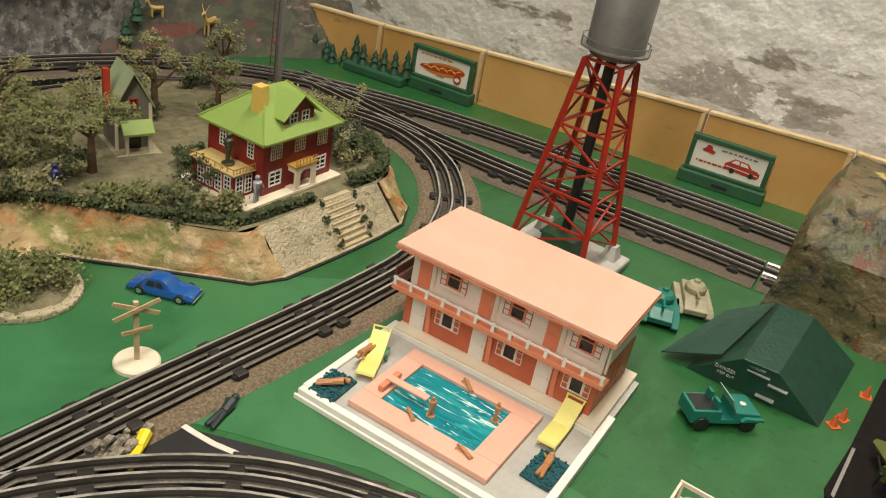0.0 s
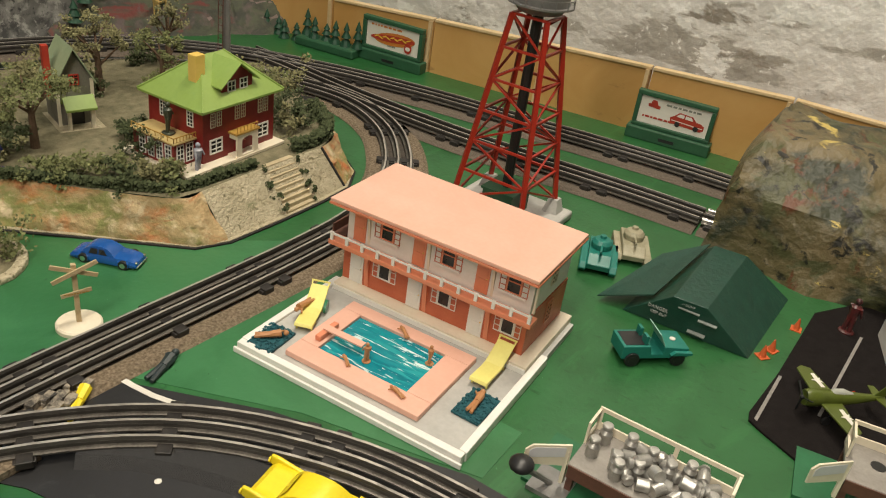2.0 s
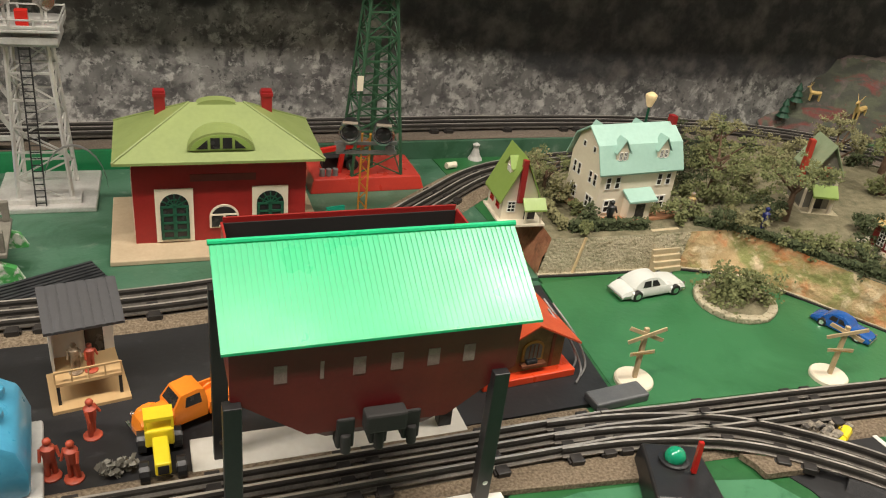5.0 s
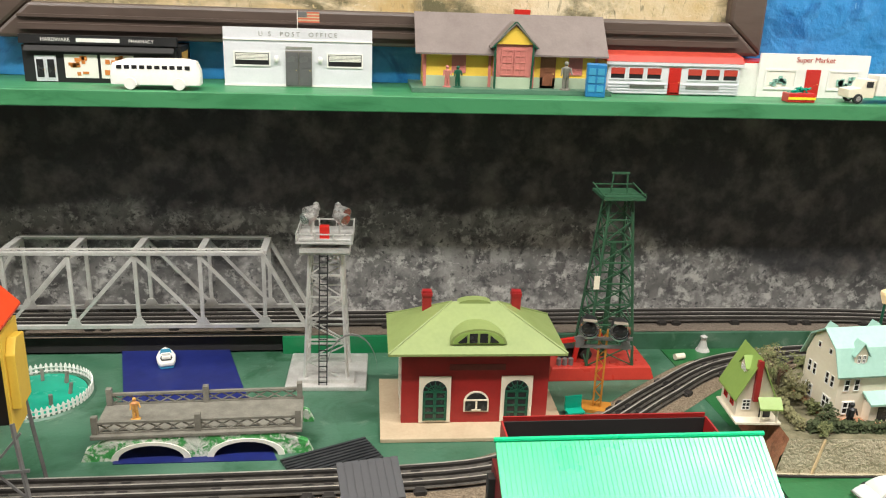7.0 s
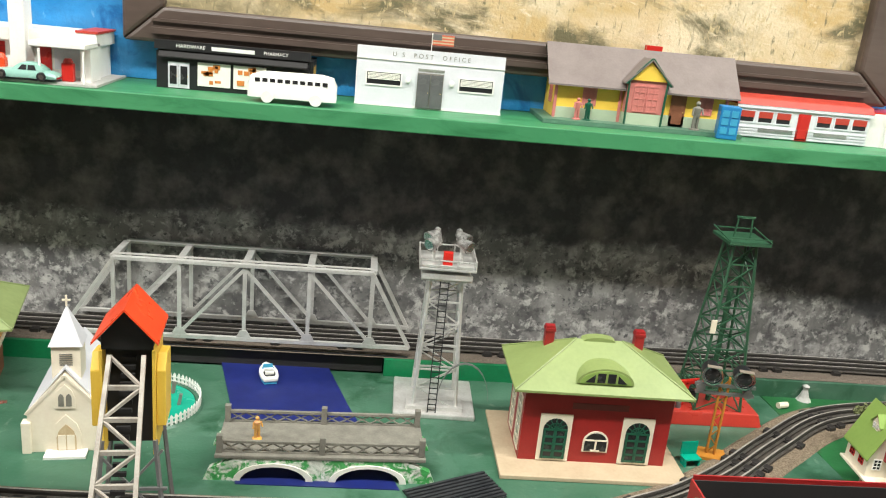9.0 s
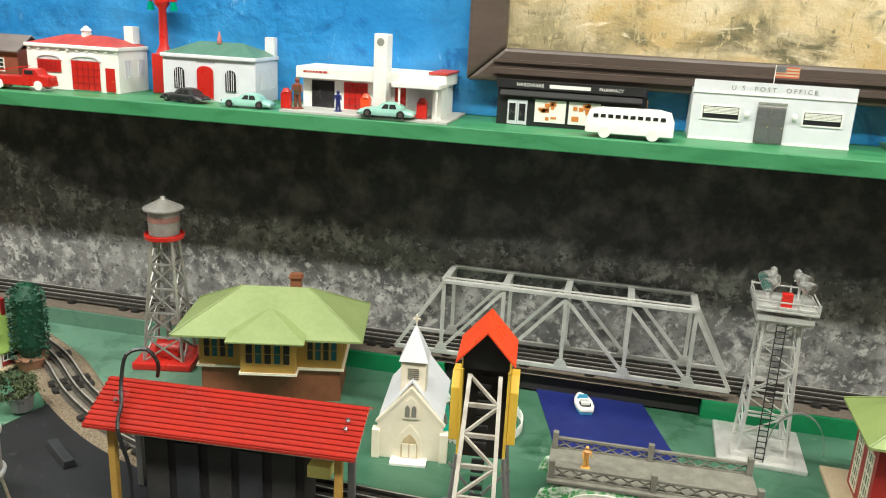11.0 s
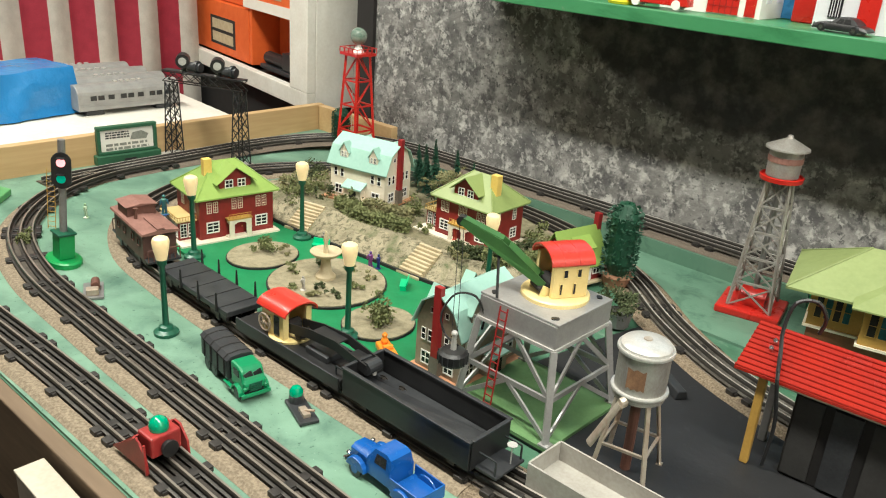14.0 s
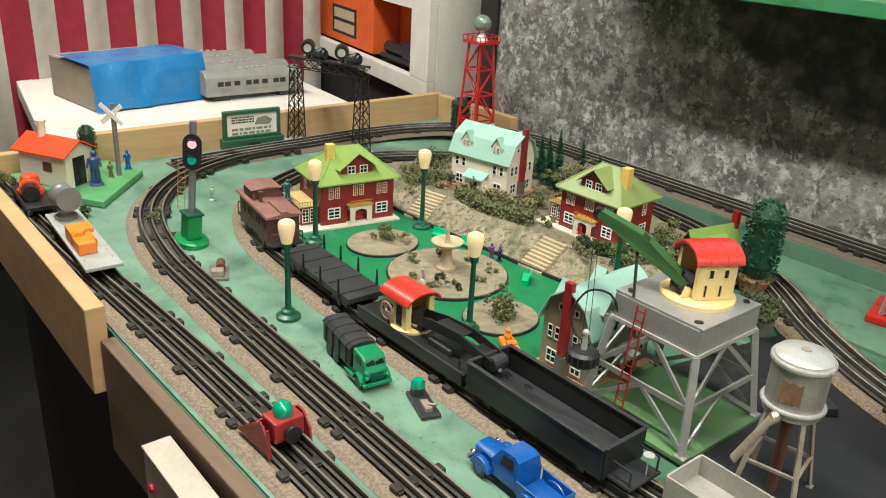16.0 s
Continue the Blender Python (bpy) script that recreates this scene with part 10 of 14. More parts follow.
# tall silver water tower on a red base
wr = thing("water_tower", "silver water tower with cone roof on a red base", "water tower", 0.306, 0.624, 0, 12)
wr.matrix_world = wr.matrix_world @ Matrix.Diagonal((0.83, 0.85, 1.02, 1))
part("base", Mesh().box(-0.055, 0.055, -0.05, 0.05, 0, 0.012), RED, wr, bevel=0.003)
part("pump_hood", Mesh().tube((-0.022, 0, 0.014), (0.022, 0, 0.014), 0.022, n=16), RED, wr, smooth=True)
lattice(wr, 0, 0, 0.036, 0.018, 0.012, 0.2, 5, SILVERDULL, 0.0046, cross=2)
part("riser_pipe", Mesh().tube((0, 0, 0.03), (0, 0, 0.2), 0.005, n=10), GREYMETAL, wr)
part("gallery", Mesh().lathe([(0.02, 0.2), (0.035, 0.2), (0.036, 0.206), (0.034, 0.207), (0.033, 0.203), (0.02, 0.203)], 24), RED, wr, smooth=True)
part("tank", Mesh().lathe([(0.02, 0.203), (0.027, 0.206), (0.028, 0.243), (0.026, 0.244)], 24), SILVERDULL, wr, smooth=True)
part("name_band", Mesh().lathe([(0.0284, 0.226), (0.0286, 0.226), (0.0286, 0.234), (0.0284, 0.234)], 24), MAROONROOF, wr)
part("roof", Mesh().lathe([(0.036, 0.2435), (0.0355, 0.246), (0.016, 0.254), (0.006, 0.258), (0.004, 0.262), (0.001, 0.263)], 24), SILVERDULL, wr, smooth=True)


def topiary(x, y, z, h, r, label, pot=True):
    th = thing("potted_bush", label, "potted bush", x, y, z, 0, "potted bushes")
    if pot:
        part("pot", Mesh().lathe([(r * 0.75, 0), (r * 0.95, h * 0.14), (r * 1.0, h * 0.14), (r * 0.9, h * 0.15)], 16), mat("clay_pot", (0.3, 0.15, 0.09), (0.22, 0.11, 0.06), 40, 0.8) if "clay_pot" not in bpy.data.materials else bpy.data.materials["clay_pot"], th)
    m = Mesh().lathe([(r * 0.5, h * 0.14), (r * 0.85, h * 0.3), (r * 0.85, h * 0.85), (r * 0.4, h)], 12)
    for k in range(900):
        a, t = RNG.uniform(0, math.tau), RNG.random()
        zz = h * (0.14 + 0.86 * t)
        rr_ = r * (0.95 if t < 0.8 else 0.95 * math.sqrt(max(0.03, 1 - ((t - 0.8) / 0.2) ** 2)))
        p = Vector((rr_ * math.cos(a), rr_ * math.sin(a), zz))
        d = Vector((math.cos(a) + RNG.gauss(0, 0.5), math.sin(a) + RNG.gauss(0, 0.5), RNG.gauss(0.2, 0.5))).normalized() * r * 0.22
        s = d.orthogonal().normalized() * r * 0.07
        m.add([p - s, p + s, p + d], [(0, 1, 2)])
    part("needles", m, CONIFER, th)


topiary(0.125, 0.535, 0, 0.135, 0.026, "dark green bottle-brush bush in a clay pot")

# ---- toys on the back shelf ----
Z = SH + 0.0004
hw = thing("shop_building", "black plastic hardware and pharmacy shop front", "toy shop", 0.79, 0.703, Z, 0)
part("wall_shell", Mesh().box(0, 0.205, 0.008, 0.07, 0, 0.05), BLACK, hw)
part("front", Mesh().box(0, 0.2, 0, 0.0078, 0, 0.048), BLACK, hw)
part("sign_board", Mesh().box(-0.002, 0.202, -0.003, 0.008, 0.0505, 0.062), BLACK, hw)
part("awning", Mesh().end([(-0.006, 0.042), (0, 0.05), (0, 0.048), (-0.006, 0.0405)], 0.004, 0.198), BLACKDULL, hw)
part("side_poster", Mesh().box(0.2052, 0.206, 0.012, 0.05, 0.004, 0.042), WOODYEL, hw)
for x in (0.022, 0.036):
    door(hw, x, 0, 0.001, 0.0135, 0.034, 0, GREYWHITE)
    part("door_pane", Mesh().box(x - 0.0045, x + 0.0045, -0.0022, -0.0016, 0.006, 0.03), DARKGLASS, hw)
for x in (0.075, 0.122):
    part("show_window", Mesh().box(x - 0.0215, x + 0.0215, -0.0012, 0, 0.006, 0.037), PRINTWHITE, hw)
    g = Mesh()
    for k in range(10):
        gx, gz = x + RNG.uniform(-0.017, 0.014), RNG.uniform(0.008, 0.032)
        g.box(gx, gx + RNG.uniform(0.004, 0.01), -0.0018, -0.0013, gz, gz + RNG.uniform(0.003, 0.007))
    part("window_goods", g, PRINTORANGE, hw)
lettering("HARDWARE", 0.0068, hw, pose(0.045, -0.0032, 0.056) @ FRONT, WHITE)
part("name_bar", Mesh().box(0.072, 0.128, -0.0036, -0.003, 0.0535, 0.0585), WHITE, hw)
lettering("PHARMACY", 0.0062, hw, pose(0.156, -0.0032, 0.056) @ FRONT, WHITE)
bs = thing("toy_bus", "white plastic toy bus on the shelf", "toy bus", 0.974, 0.653, Z, 0)
bs.matrix_world = bs.matrix_world @ Matrix.Diagonal((0.93, 0.93, 0.93, 1))
part("body", Mesh().loft([[(px, -w, 0.007), (px, -w, h * 0.8), (px, -w * 0.7, h), (px, w * 0.7, h), (px, w, h * 0.8), (px, w, 0.007)] for px, w, h in ((-0.06, 0.011, 0.026), (-0.056, 0.0135, 0.036), (-0.04, 0.0145, 0.041), (0.04, 0.0145, 0.042), (0.056, 0.013, 0.039), (0.061, 0.011, 0.028))]), WHITE, bs, smooth=True)
for k in range(10):
    part("bus_window", Mesh().box(-0.05 + k * 0.0102, -0.043 + k * 0.0102, -0.0149, -0.0143, 0.0285, 0.0335), DARKGLASS, bs)
me = Mesh().tube((0, -0.003, 0), (0, 0.003, 0), 0.0085, n=18).mesh("wheel", WHITE, 0.0006)
for x in (-0.033, 0.033):
    for s in (-1, 1):
        put("wheel", me, bs, pose(x, s * 0.0135, 0.0085))
po = thing("post_office", "white plastic toy post office with a flag", "toy post office", 1.053, 0.705, Z, 0)
part("wall_shell", Mesh().box(0, 0.202, 0.003, 0.07, 0, 0.066), GREYWHITE, po)
part("front", Mesh().box(0, 0.2025, 0, 0.0028, 0, 0.079), GREYWHITE, po)
part("cornice", Mesh().box(-0.0005, 0.203, -0.0012, 0, 0.062, 0.0636), WHITE, po)
part("plinth", Mesh().box(-0.0005, 0.203, -0.001, 0, 0.0, 0.003), WHITE, po)
lettering("U S  POST  OFFICE", 0.0085, po, pose(0.101, -0.0002, 0.0705) @ FRONT, PRINTGREY, spread=1.55)
part("name_bar", Mesh().box(0.084, 0.12, -0.0008, 0, 0.051, 0.0545), PRINTGREY, po)
part("doorway", Mesh().box(0.0835, 0.1195, -0.0016, 0, 0.001, 0.049), GREYPLASTIC, po)
for x in (0.0925, 0.1105):
    door(po, x, -0.0017, 0.002, 0.0165, 0.045, 0, mat("grey_glass_door", (0.14, 0.14, 0.14), (0.1, 0.1, 0.1), 40, 0.25) if "grey_glass_door" not in bpy.data.materials else bpy.data.materials["grey_glass_door"])
for x in (0.038, 0.165):
    window(po, x, 0, 0.037, 0.05, 0.02, bars=(0, 0))
    bl = Mesh()
    for k in range(5):
        bl.box(x - 0.022, x + 0.022, -0.0014, -0.0008, 0.0355 + k * 0.0018, 0.0368 + k * 0.0018)
    part("blind", bl, PRINTWHITE, po)
for x in (0.071, 0.131):
    part("wall_lamp", Mesh().ball((x, -0.002, 0.037), 0.0035, 7, 1.4), WHITE, po)
fl = part("flag_pole", Mesh().tube((0.1, 0.01, 0.066), (0.1, 0.01, 0.102), 0.0006, n=6), WHITE, po)
for k in range(7):
    part("flag_stripe", Mesh().box(0.1007, 0.13, 0.0097, 0.0103, 0.0865 + k * 0.002, 0.0885 + k * 0.002), FLAGORANGE if k % 2 == 0 else STEP, fl)
part("flag_canton", Mesh().box(0.1006, 0.113, 0.0094, 0.0106, 0.0935, 0.1008), FLAGGREY, fl)
rs = thing("toy_depot", "yellow toy railway depot with grey-brown roof", "toy station", 1.325, 0.70, Z, 0)
part("platform", Mesh().box(-0.015, 0.268, -0.028, 0.08, 0, 0.006), GREENROOF, rs)
part("wall_shell", Mesh().box(0.004, 0.25, 0, 0.07, 0.006, 0.064), STATYEL, rs)
part("wainscot", Mesh().box(0.003, 0.251, -0.0012, 0, 0.006, 0.021), PALESAGE, rs)
part("roof", gable(0.25, 0.07, 0.064, 0.103, over=0.012), ROOFGREY, rs).matrix_local = pose(0.127, 0.035, 0)
part("bay", Mesh().box(0.1, 0.155, -0.014, -0.0014, 0.022, 0.068), ROSE, rs)
part("bay_base", Mesh().box(0.1, 0.155, -0.0145, -0.0014, 0.006, 0.0218), PALESAGE, rs)
part("bay_roof", gable(0.058, 0.03, 0.066, 0.094, axis="y", over=0.005), ROOFGREY, rs).matrix_local = pose(0.1275, 0.0, 0)
part("bay_gable", Mesh().side([(0.1, 0.067), (0.155, 0.067), (0.1275, 0.092)], -0.0165, -0.0145), STATYEL, rs)
for s in (-1, 1):
    part("barge_board", Mesh().beam((0.1275 + s * 0.032, -0.0185, 0.062), (0.1275, -0.0185, 0.097), 0.0025, 0.003), GREENPOST, rs)
    part("bracket", Mesh().beam((0.1275 + s * 0.026, -0.0155, 0.006), (0.1275 + s * 0.027, -0.0165, 0.066), 0.0022), GREENPOST, rs)
for x in (0.118, 0.137):
    window(rs, x, -0.014, 0.042, 0.017, 0.036, frame=ROSE, pane=ROSE, bars=(1, 3))
for x in (0.052, 0.22):
    window(rs, x, 0, 0.042, 0.02, 0.034, frame=ROSE, pane=ROSE, bars=(1, 3))
door(rs, 0.18, 0, 0.006, 0.022, 0.044, 0, BROWNWOOD)
for x in (0.004, 0.096, 0.158, 0.25):
    part("corner_post", Mesh().box(x - 0.002, x + 0.002, -0.002, 0.001, 0.006, 0.064), ROSE, rs)
part("chimney", Mesh().box(0.135, 0.158, 0.04, 0.05, 0.092, 0.112), RED, rs)
window(rs, 0.004, 0.03, 0.04, 0.018, 0.034, -90, frame=ROSE, pane=ROSE, bars=(1, 3))
figurine(1.36, 0.69, Z + 0.0061, 0, 0.03, ROSE, "rose painted toy passenger sitting on a green bench")
figurine(1.375, 0.69, Z + 0.0061, 0, 0.03, GREENPOST, "green painted toy passenger beside the bench")
figurine(1.528, 0.684, Z + 0.0061, 0, 0.04, GREYPLASTIC, "grey painted toy porter on the depot platform")
pb = thing("phone_booth", "sky blue toy telephone booth", "phone booth", 1.567, 0.668, Z, -12)
part("frame", Mesh().box(-0.0135, 0.0135, -0.011, 0.011, 0, 0.045), BOOTHBLUE, pb, bevel=0.0012)
for x in (-0.006, 0.006):
    for z in (0.012, 0.024, 0.035):
        part("pane", Mesh().box(x - 0.0045, x + 0.0045, -0.0117, -0.0111, z - 0.0045, z + 0.0045), LTBLUE, pb)
dn = thing("toy_diner", "silver and red toy diner with curved roof", "toy diner", 1.593, 0.70, Z, 0)
part("body", Mesh().box(0, 0.2, 0, 0.065, 0, 0.046), GREYWHITE, dn, bevel=0.003)
part("roof", Mesh().end([(-0.003, 0.0462), (0.006, 0.056), (0.03, 0.06), (0.056, 0.056), (0.068, 0.0462)], -0.004, 0.204), PRINTRED, dn, bevel=0.002)
part("cornice", Mesh().box(-0.003, 0.203, -0.0025, 0, 0.042, 0.046), GREYWHITE, dn)
for k in range(4):
    part("trim_rib", Mesh().box(0.001, 0.199, -0.0012, 0, 0.002 + k * 0.0042, 0.0038 + k * 0.0042), GREYWHITE, dn)
for x in (0.015, 0.042, 0.069, 0.13, 0.157, 0.184):
    w = window(dn, x, 0, 0.03, 0.024, 0.018, frame=GREYWHITE, bars=(0, 0))
    part("blind", Mesh().box(-0.0105, 0.0105, -0.0012, -0.0006, -0.001, 0.008), PRINTRED, w)
door(dn, 0.1, 0, 0.001, 0.018, 0.038, 0, RED)
part("name_plaque", Mesh().box(0.034, 0.086, -0.0018, -0.0012, 0.009, 0.0145).box(0.118, 0.168, -0.0018, -0.0012, 0.009, 0.0145), CHROME, dn)
sp = thing("supermarket", "white toy supermarket with red door", "toy shop", 1.822, 0.703, Z, 0)
part("wall_shell", Mesh().box(-0.028, 0.168, 0.004, 0.07, 0, 0.048), WHITE, sp)
part("front", Mesh().box(0, 0.17, 0, 0.0038, 0, 0.063), WHITE, sp)
part("roof", Mesh().box(-0.028, 0.168, 0.005, 0.07, 0.048, 0.05), RED, sp)
lettering("Super Market", 0.011, sp, pose(0.085, -0.0002, 0.0545) @ FRONT, PRINTRED)
door(sp, 0.084, 0, 0.001, 0.022, 0.04, 0, RED)
for x in (0.034, 0.132):
    window(sp, x, 0, 0.026, 0.05, 0.03, frame=WHITE, pane=PRINTWHITE, bars=(0, 0))
    g = Mesh()
    for k in range(9):
        gx = x + RNG.uniform(-0.02, 0.014)
        g.box(gx, gx + 0.006, -0.0016, -0.001, 0.014 + RNG.uniform(0, 0.014), 0.018 + RNG.uniform(0, 0.016))
    part("goods", g, SEAFOAM, sp)
pc = thing("produce_crate", "red toy produce stand with green goods", "produce stand", 1.862, 0.655, Z, 0)
part("stand", Mesh().box(-0.02, 0.02, -0.01, 0.01, 0, 0.013), RED, pc, bevel=0.001)
part("shelf_band", Mesh().box(-0.0205, 0.0205, -0.0108, -0.01, 0.004, 0.0075), YELLOW, pc)
part("greens", Mesh().leaves((0, 0, 0.016), (0.018, 0.008, 0.004), 120, 0.003), PONDGREEN, pc)
tr = thing("toy_truck", "cream toy delivery truck with lettered box", "toy truck", 1.975, 0.66, Z, 180)
part("box", Mesh().box(-0.075, 0.002, -0.014, 0.014, 0.011, 0.04), PRINTWHITE, tr, bevel=0.0008)
part("cab", Mesh().side([(0.004, 0.008), (0.044, 0.008), (0.044, 0.02), (0.026, 0.022), (0.02, 0.034), (0.004, 0.034)], -0.013, 0.013), CREAM, tr, bevel=0.001)
part("cab_window", Mesh().box(0.008, 0.018, 0.0131, 0.0136, 0.023, 0.031), DARKGLASS, tr)
part("print_block", Mesh().box(-0.06, -0.01, 0.0141, 0.0146, 0.027, 0.034).box(-0.055, -0.015, 0.0141, 0.0146, 0.016, 0.022), PRINTGREY, tr)
wheels(tr, (-0.052, 0.028), 0.012, 0.007, 0.005)
# gas station
gs = thing("gas_station", "white toy gas station with tall centre pylon", "toy gas station", 0.492, 0.70, Z, 0)
part("forecourt", Mesh().box(-0.005, 0.24, -0.06, 0.068, 0, 0.003), CONCRETE, gs)
part("wall_shell", Mesh().box(0.006, 0.22, 0.004, 0.065, 0.003, 0.045), WHITE, gs)
part("canopy", Mesh().box(0, 0.226, -0.01, 0.066, 0.0452, 0.062), WHITE, gs, bevel=0.001)
part("pylon", Mesh().box(0.122, 0.142, -0.022, 0.0038, 0.003, 0.114), WHITE, gs, bevel=0.0015)
part("pylon_mark", Mesh().lathe([(0.0055, 0), (0.0055, 0.0006), (0.001, 0.0008)], 12), PRINTGREY, gs).matrix_local = pose(0.132, -0.0221, 0.103, 90)
slab_text_bars(gs, 0.012, 0.05, 0.0535, -0.0105, 1, 0.003, PRINTRED)
part("bay_door", Mesh().box(0.02, 0.055, 0.0028, 0.004, 0.003, 0.042), DARKGLASS, gs)
b = part("bay_door", Mesh().box(0.07, 0.106, 0.0028, 0.004, 0.003, 0.042), RED, gs)
g = Mesh()
for k in range(4):
    g.box(0.0705, 0.1055, 0.002, 0.0028, 0.009 + k * 0.009, 0.01 + k * 0.009)
for k in range(3):
    g.box(0.0785 + k * 0.009, 0.0793 + k * 0.009, 0.0019, 0.0027, 0.004, 0.041)
part("door_grille", g, DEEPRED, b)
part("office_window", Mesh().box(0.168, 0.208, 0.0028, 0.004, 0.012, 0.04), GREYWHITE, gs)
part("office_door", Mesh().box(0.148, 0.164, 0.0028, 0.004, 0.003, 0.04), RED, gs)
part("canopy_post", Mesh().box(0.223, 0.2255, -0.058, -0.0555, 0.0032, 0.0452).box(0.17, 0.1725, -0.058, -0.0555, 0.0032, 0.0452), WHITE, gs)
part("porch_canopy", Mesh().box(0.16, 0.228, -0.06, -0.0102, 0.0455, 0.052), WHITE, gs, bevel=0.001)
part("side_wing", Mesh().box(0.213, 0.226, -0.035, 0.003, 0.003, 0.05), WHITE, gs)
part("roof_trim", Mesh().box(0.2, 0.228, -0.011, 0.067, 0.0622, 0.065), PRINTRED, gs)
for x, mt_ in ((-0.002, RED), (0.118, ORANGERED), (0.2, RED)):
    pm = part("fuel_pump", Mesh().box(x - 0.007, x + 0.007, -0.045, -0.035, 0.0032, 0.026).lathe([(0.007, 0.026), (0.004, 0.032)], 10, x, -0.04), mt_, gs, bevel=0.001)
figurine(0.505, 0.665, Z + 0.0031, 0, 0.045, mat("motor_rider", (0.3, 0.03, 0.03), (0.03, 0.08, 0.03), 60, 0.5), "red and green painted toy attendant with a bicycle")
figurine(0.565, 0.67, Z + 0.0031, 0, 0.03, NAVY, "blue painted toy attendant at the station")
car(0.645, 0.648, Z + 0.0032, 182, 0.078, SEAFOAM, "seafoam green toy car at the pumps")
# police station
pc2 = thing("police_station", "pale grey toy station house with green roof", "toy building", 0.274, 0.694, Z, 0)
pc2.matrix_world = pc2.matrix_world @ Matrix.Diagonal((0.8, 1.22, 1, 1))
part("wall_shell", Mesh().box(0, 0.19, 0, 0.07, 0, 0.062), GREYWHITE, pc2)
part("cornice", Mesh().box(-0.003, 0.193, -0.003, 0.073, 0.0622, 0.068), GREYWHITE, pc2, bevel=0.001)
part("roof", hip(0.19, 0.07, 0.068, 0.086, 0.09, 0.001, 0.001), GREENROOF, pc2).matrix_local = pose(0.095, 0.035, 0)
part("chimney", Mesh().box(0.17, 0.19, 0.056, 0.07, 0.06, 0.096), GREYWHITE, pc2)
part("finial", Mesh().lathe([(0.004, 0.084), (0.004, 0.09), (0.001, 0.102)], 8, 0.095, 0.03), ROSE, pc2)
for x in (0.034, 0.14):
    w = part("arched_window", Mesh().side([(x + 0.0105 * math.cos(a * math.pi / 8), 0.04 + 0.008 * math.sin(a * math.pi / 8)) for a in range(9)] + [(x - 0.0105, 0.016), (x + 0.0105, 0.016)], -0.0012, 0), DARKGLASS, pc2)
    part("bars", Mesh().box(x - 0.007, x - 0.006, -0.002, -0.0013, 0.017, 0.045).box(x - 0.003, x - 0.002, -0.002, -0.0013, 0.017, 0.047).box(x + 0.002, x + 0.003, -0.002, -0.0013, 0.017, 0.047).box(x + 0.006, x + 0.007, -0.002, -0.0013, 0.017, 0.045), GREYWHITE, w)
part("arch_door", Mesh().side([(0.088 + 0.0165 * math.cos(a * math.pi / 8), 0.044 + 0.008 * math.sin(a * math.pi / 8)) for a in range(9)] + [(0.0715, 0.004), (0.1045, 0.004)], -0.0016, 0), RED, pc2)
for y in (0.02, 0.05):
    window(pc2, 0.19, y, 0.034, 0.014, 0.03, 90, frame=GREYWHITE, pane=GREYWHITE, bars=(1, 3))
slab_text_bars(pc2, 0.07, 0.108, 0.0565, -0.0004, 1, 0.002, PRINTGREY)
car(0.325, 0.668, Z, 170, 0.075, BLACK, "black and white toy roadster parked on the shelf")
car(0.43, 0.66, Z, 185, 0.075, SEAFOAM, "seafoam green toy sedan parked on the shelf")
# red pillar
rp = thing("beacon_pillar", "red toy pillar with green lamps", "toy beacon", 0.242, 0.752, Z, 0)
part("base", Mesh().box(-0.016, 0.016, -0.012, 0.012, 0, 0.062), RED, rp, bevel=0.0015)
part("shaft", Mesh().lathe([(0.013, 0.062), (0.007, 0.075), (0.006, 0.13), (0.012, 0.138), (0.012, 0.142)], 14), RED, rp, smooth=True)
part("lamp_arm", Mesh().box(-0.024, 0.024, -0.004, 0.004, 0.142, 0.147), RED, rp)
for s in (-1, 1):
    part("lamp", Mesh().lathe([(0.006, 0.128), (0.004, 0.14), (0.001, 0.142)], 10, s * 0.02), GREENGLASS, rp)
# fire house
fh = thing("fire_house", "white toy fire house with red doors and roof", "toy fire station", 0.036, 0.694, Z, 0)
fh.matrix_world = fh.matrix_world @ Matrix.Diagonal((0.79, 1.2, 1, 1))
part("wall_shell", Mesh().box(0, 0.205, 0, 0.07, 0, 0.064), WHITE, fh)
part("cornice", Mesh().box(-0.003, 0.208, -0.003, 0.073, 0.0642, 0.07), WHITE, fh, bevel=0.001)
part("roof", hip(0.2, 0.07, 0.07, 0.084, 0.09, 0.001, 0.001), PRINTRED, fh).matrix_local = pose(0.1025, 0.035, 0)
part("cupola", Mesh().lathe([(0.008, 0.08), (0.008, 0.09), (0.01, 0.091), (0.002, 0.098)], 10, 0.1, 0.035), WHITE, fh)
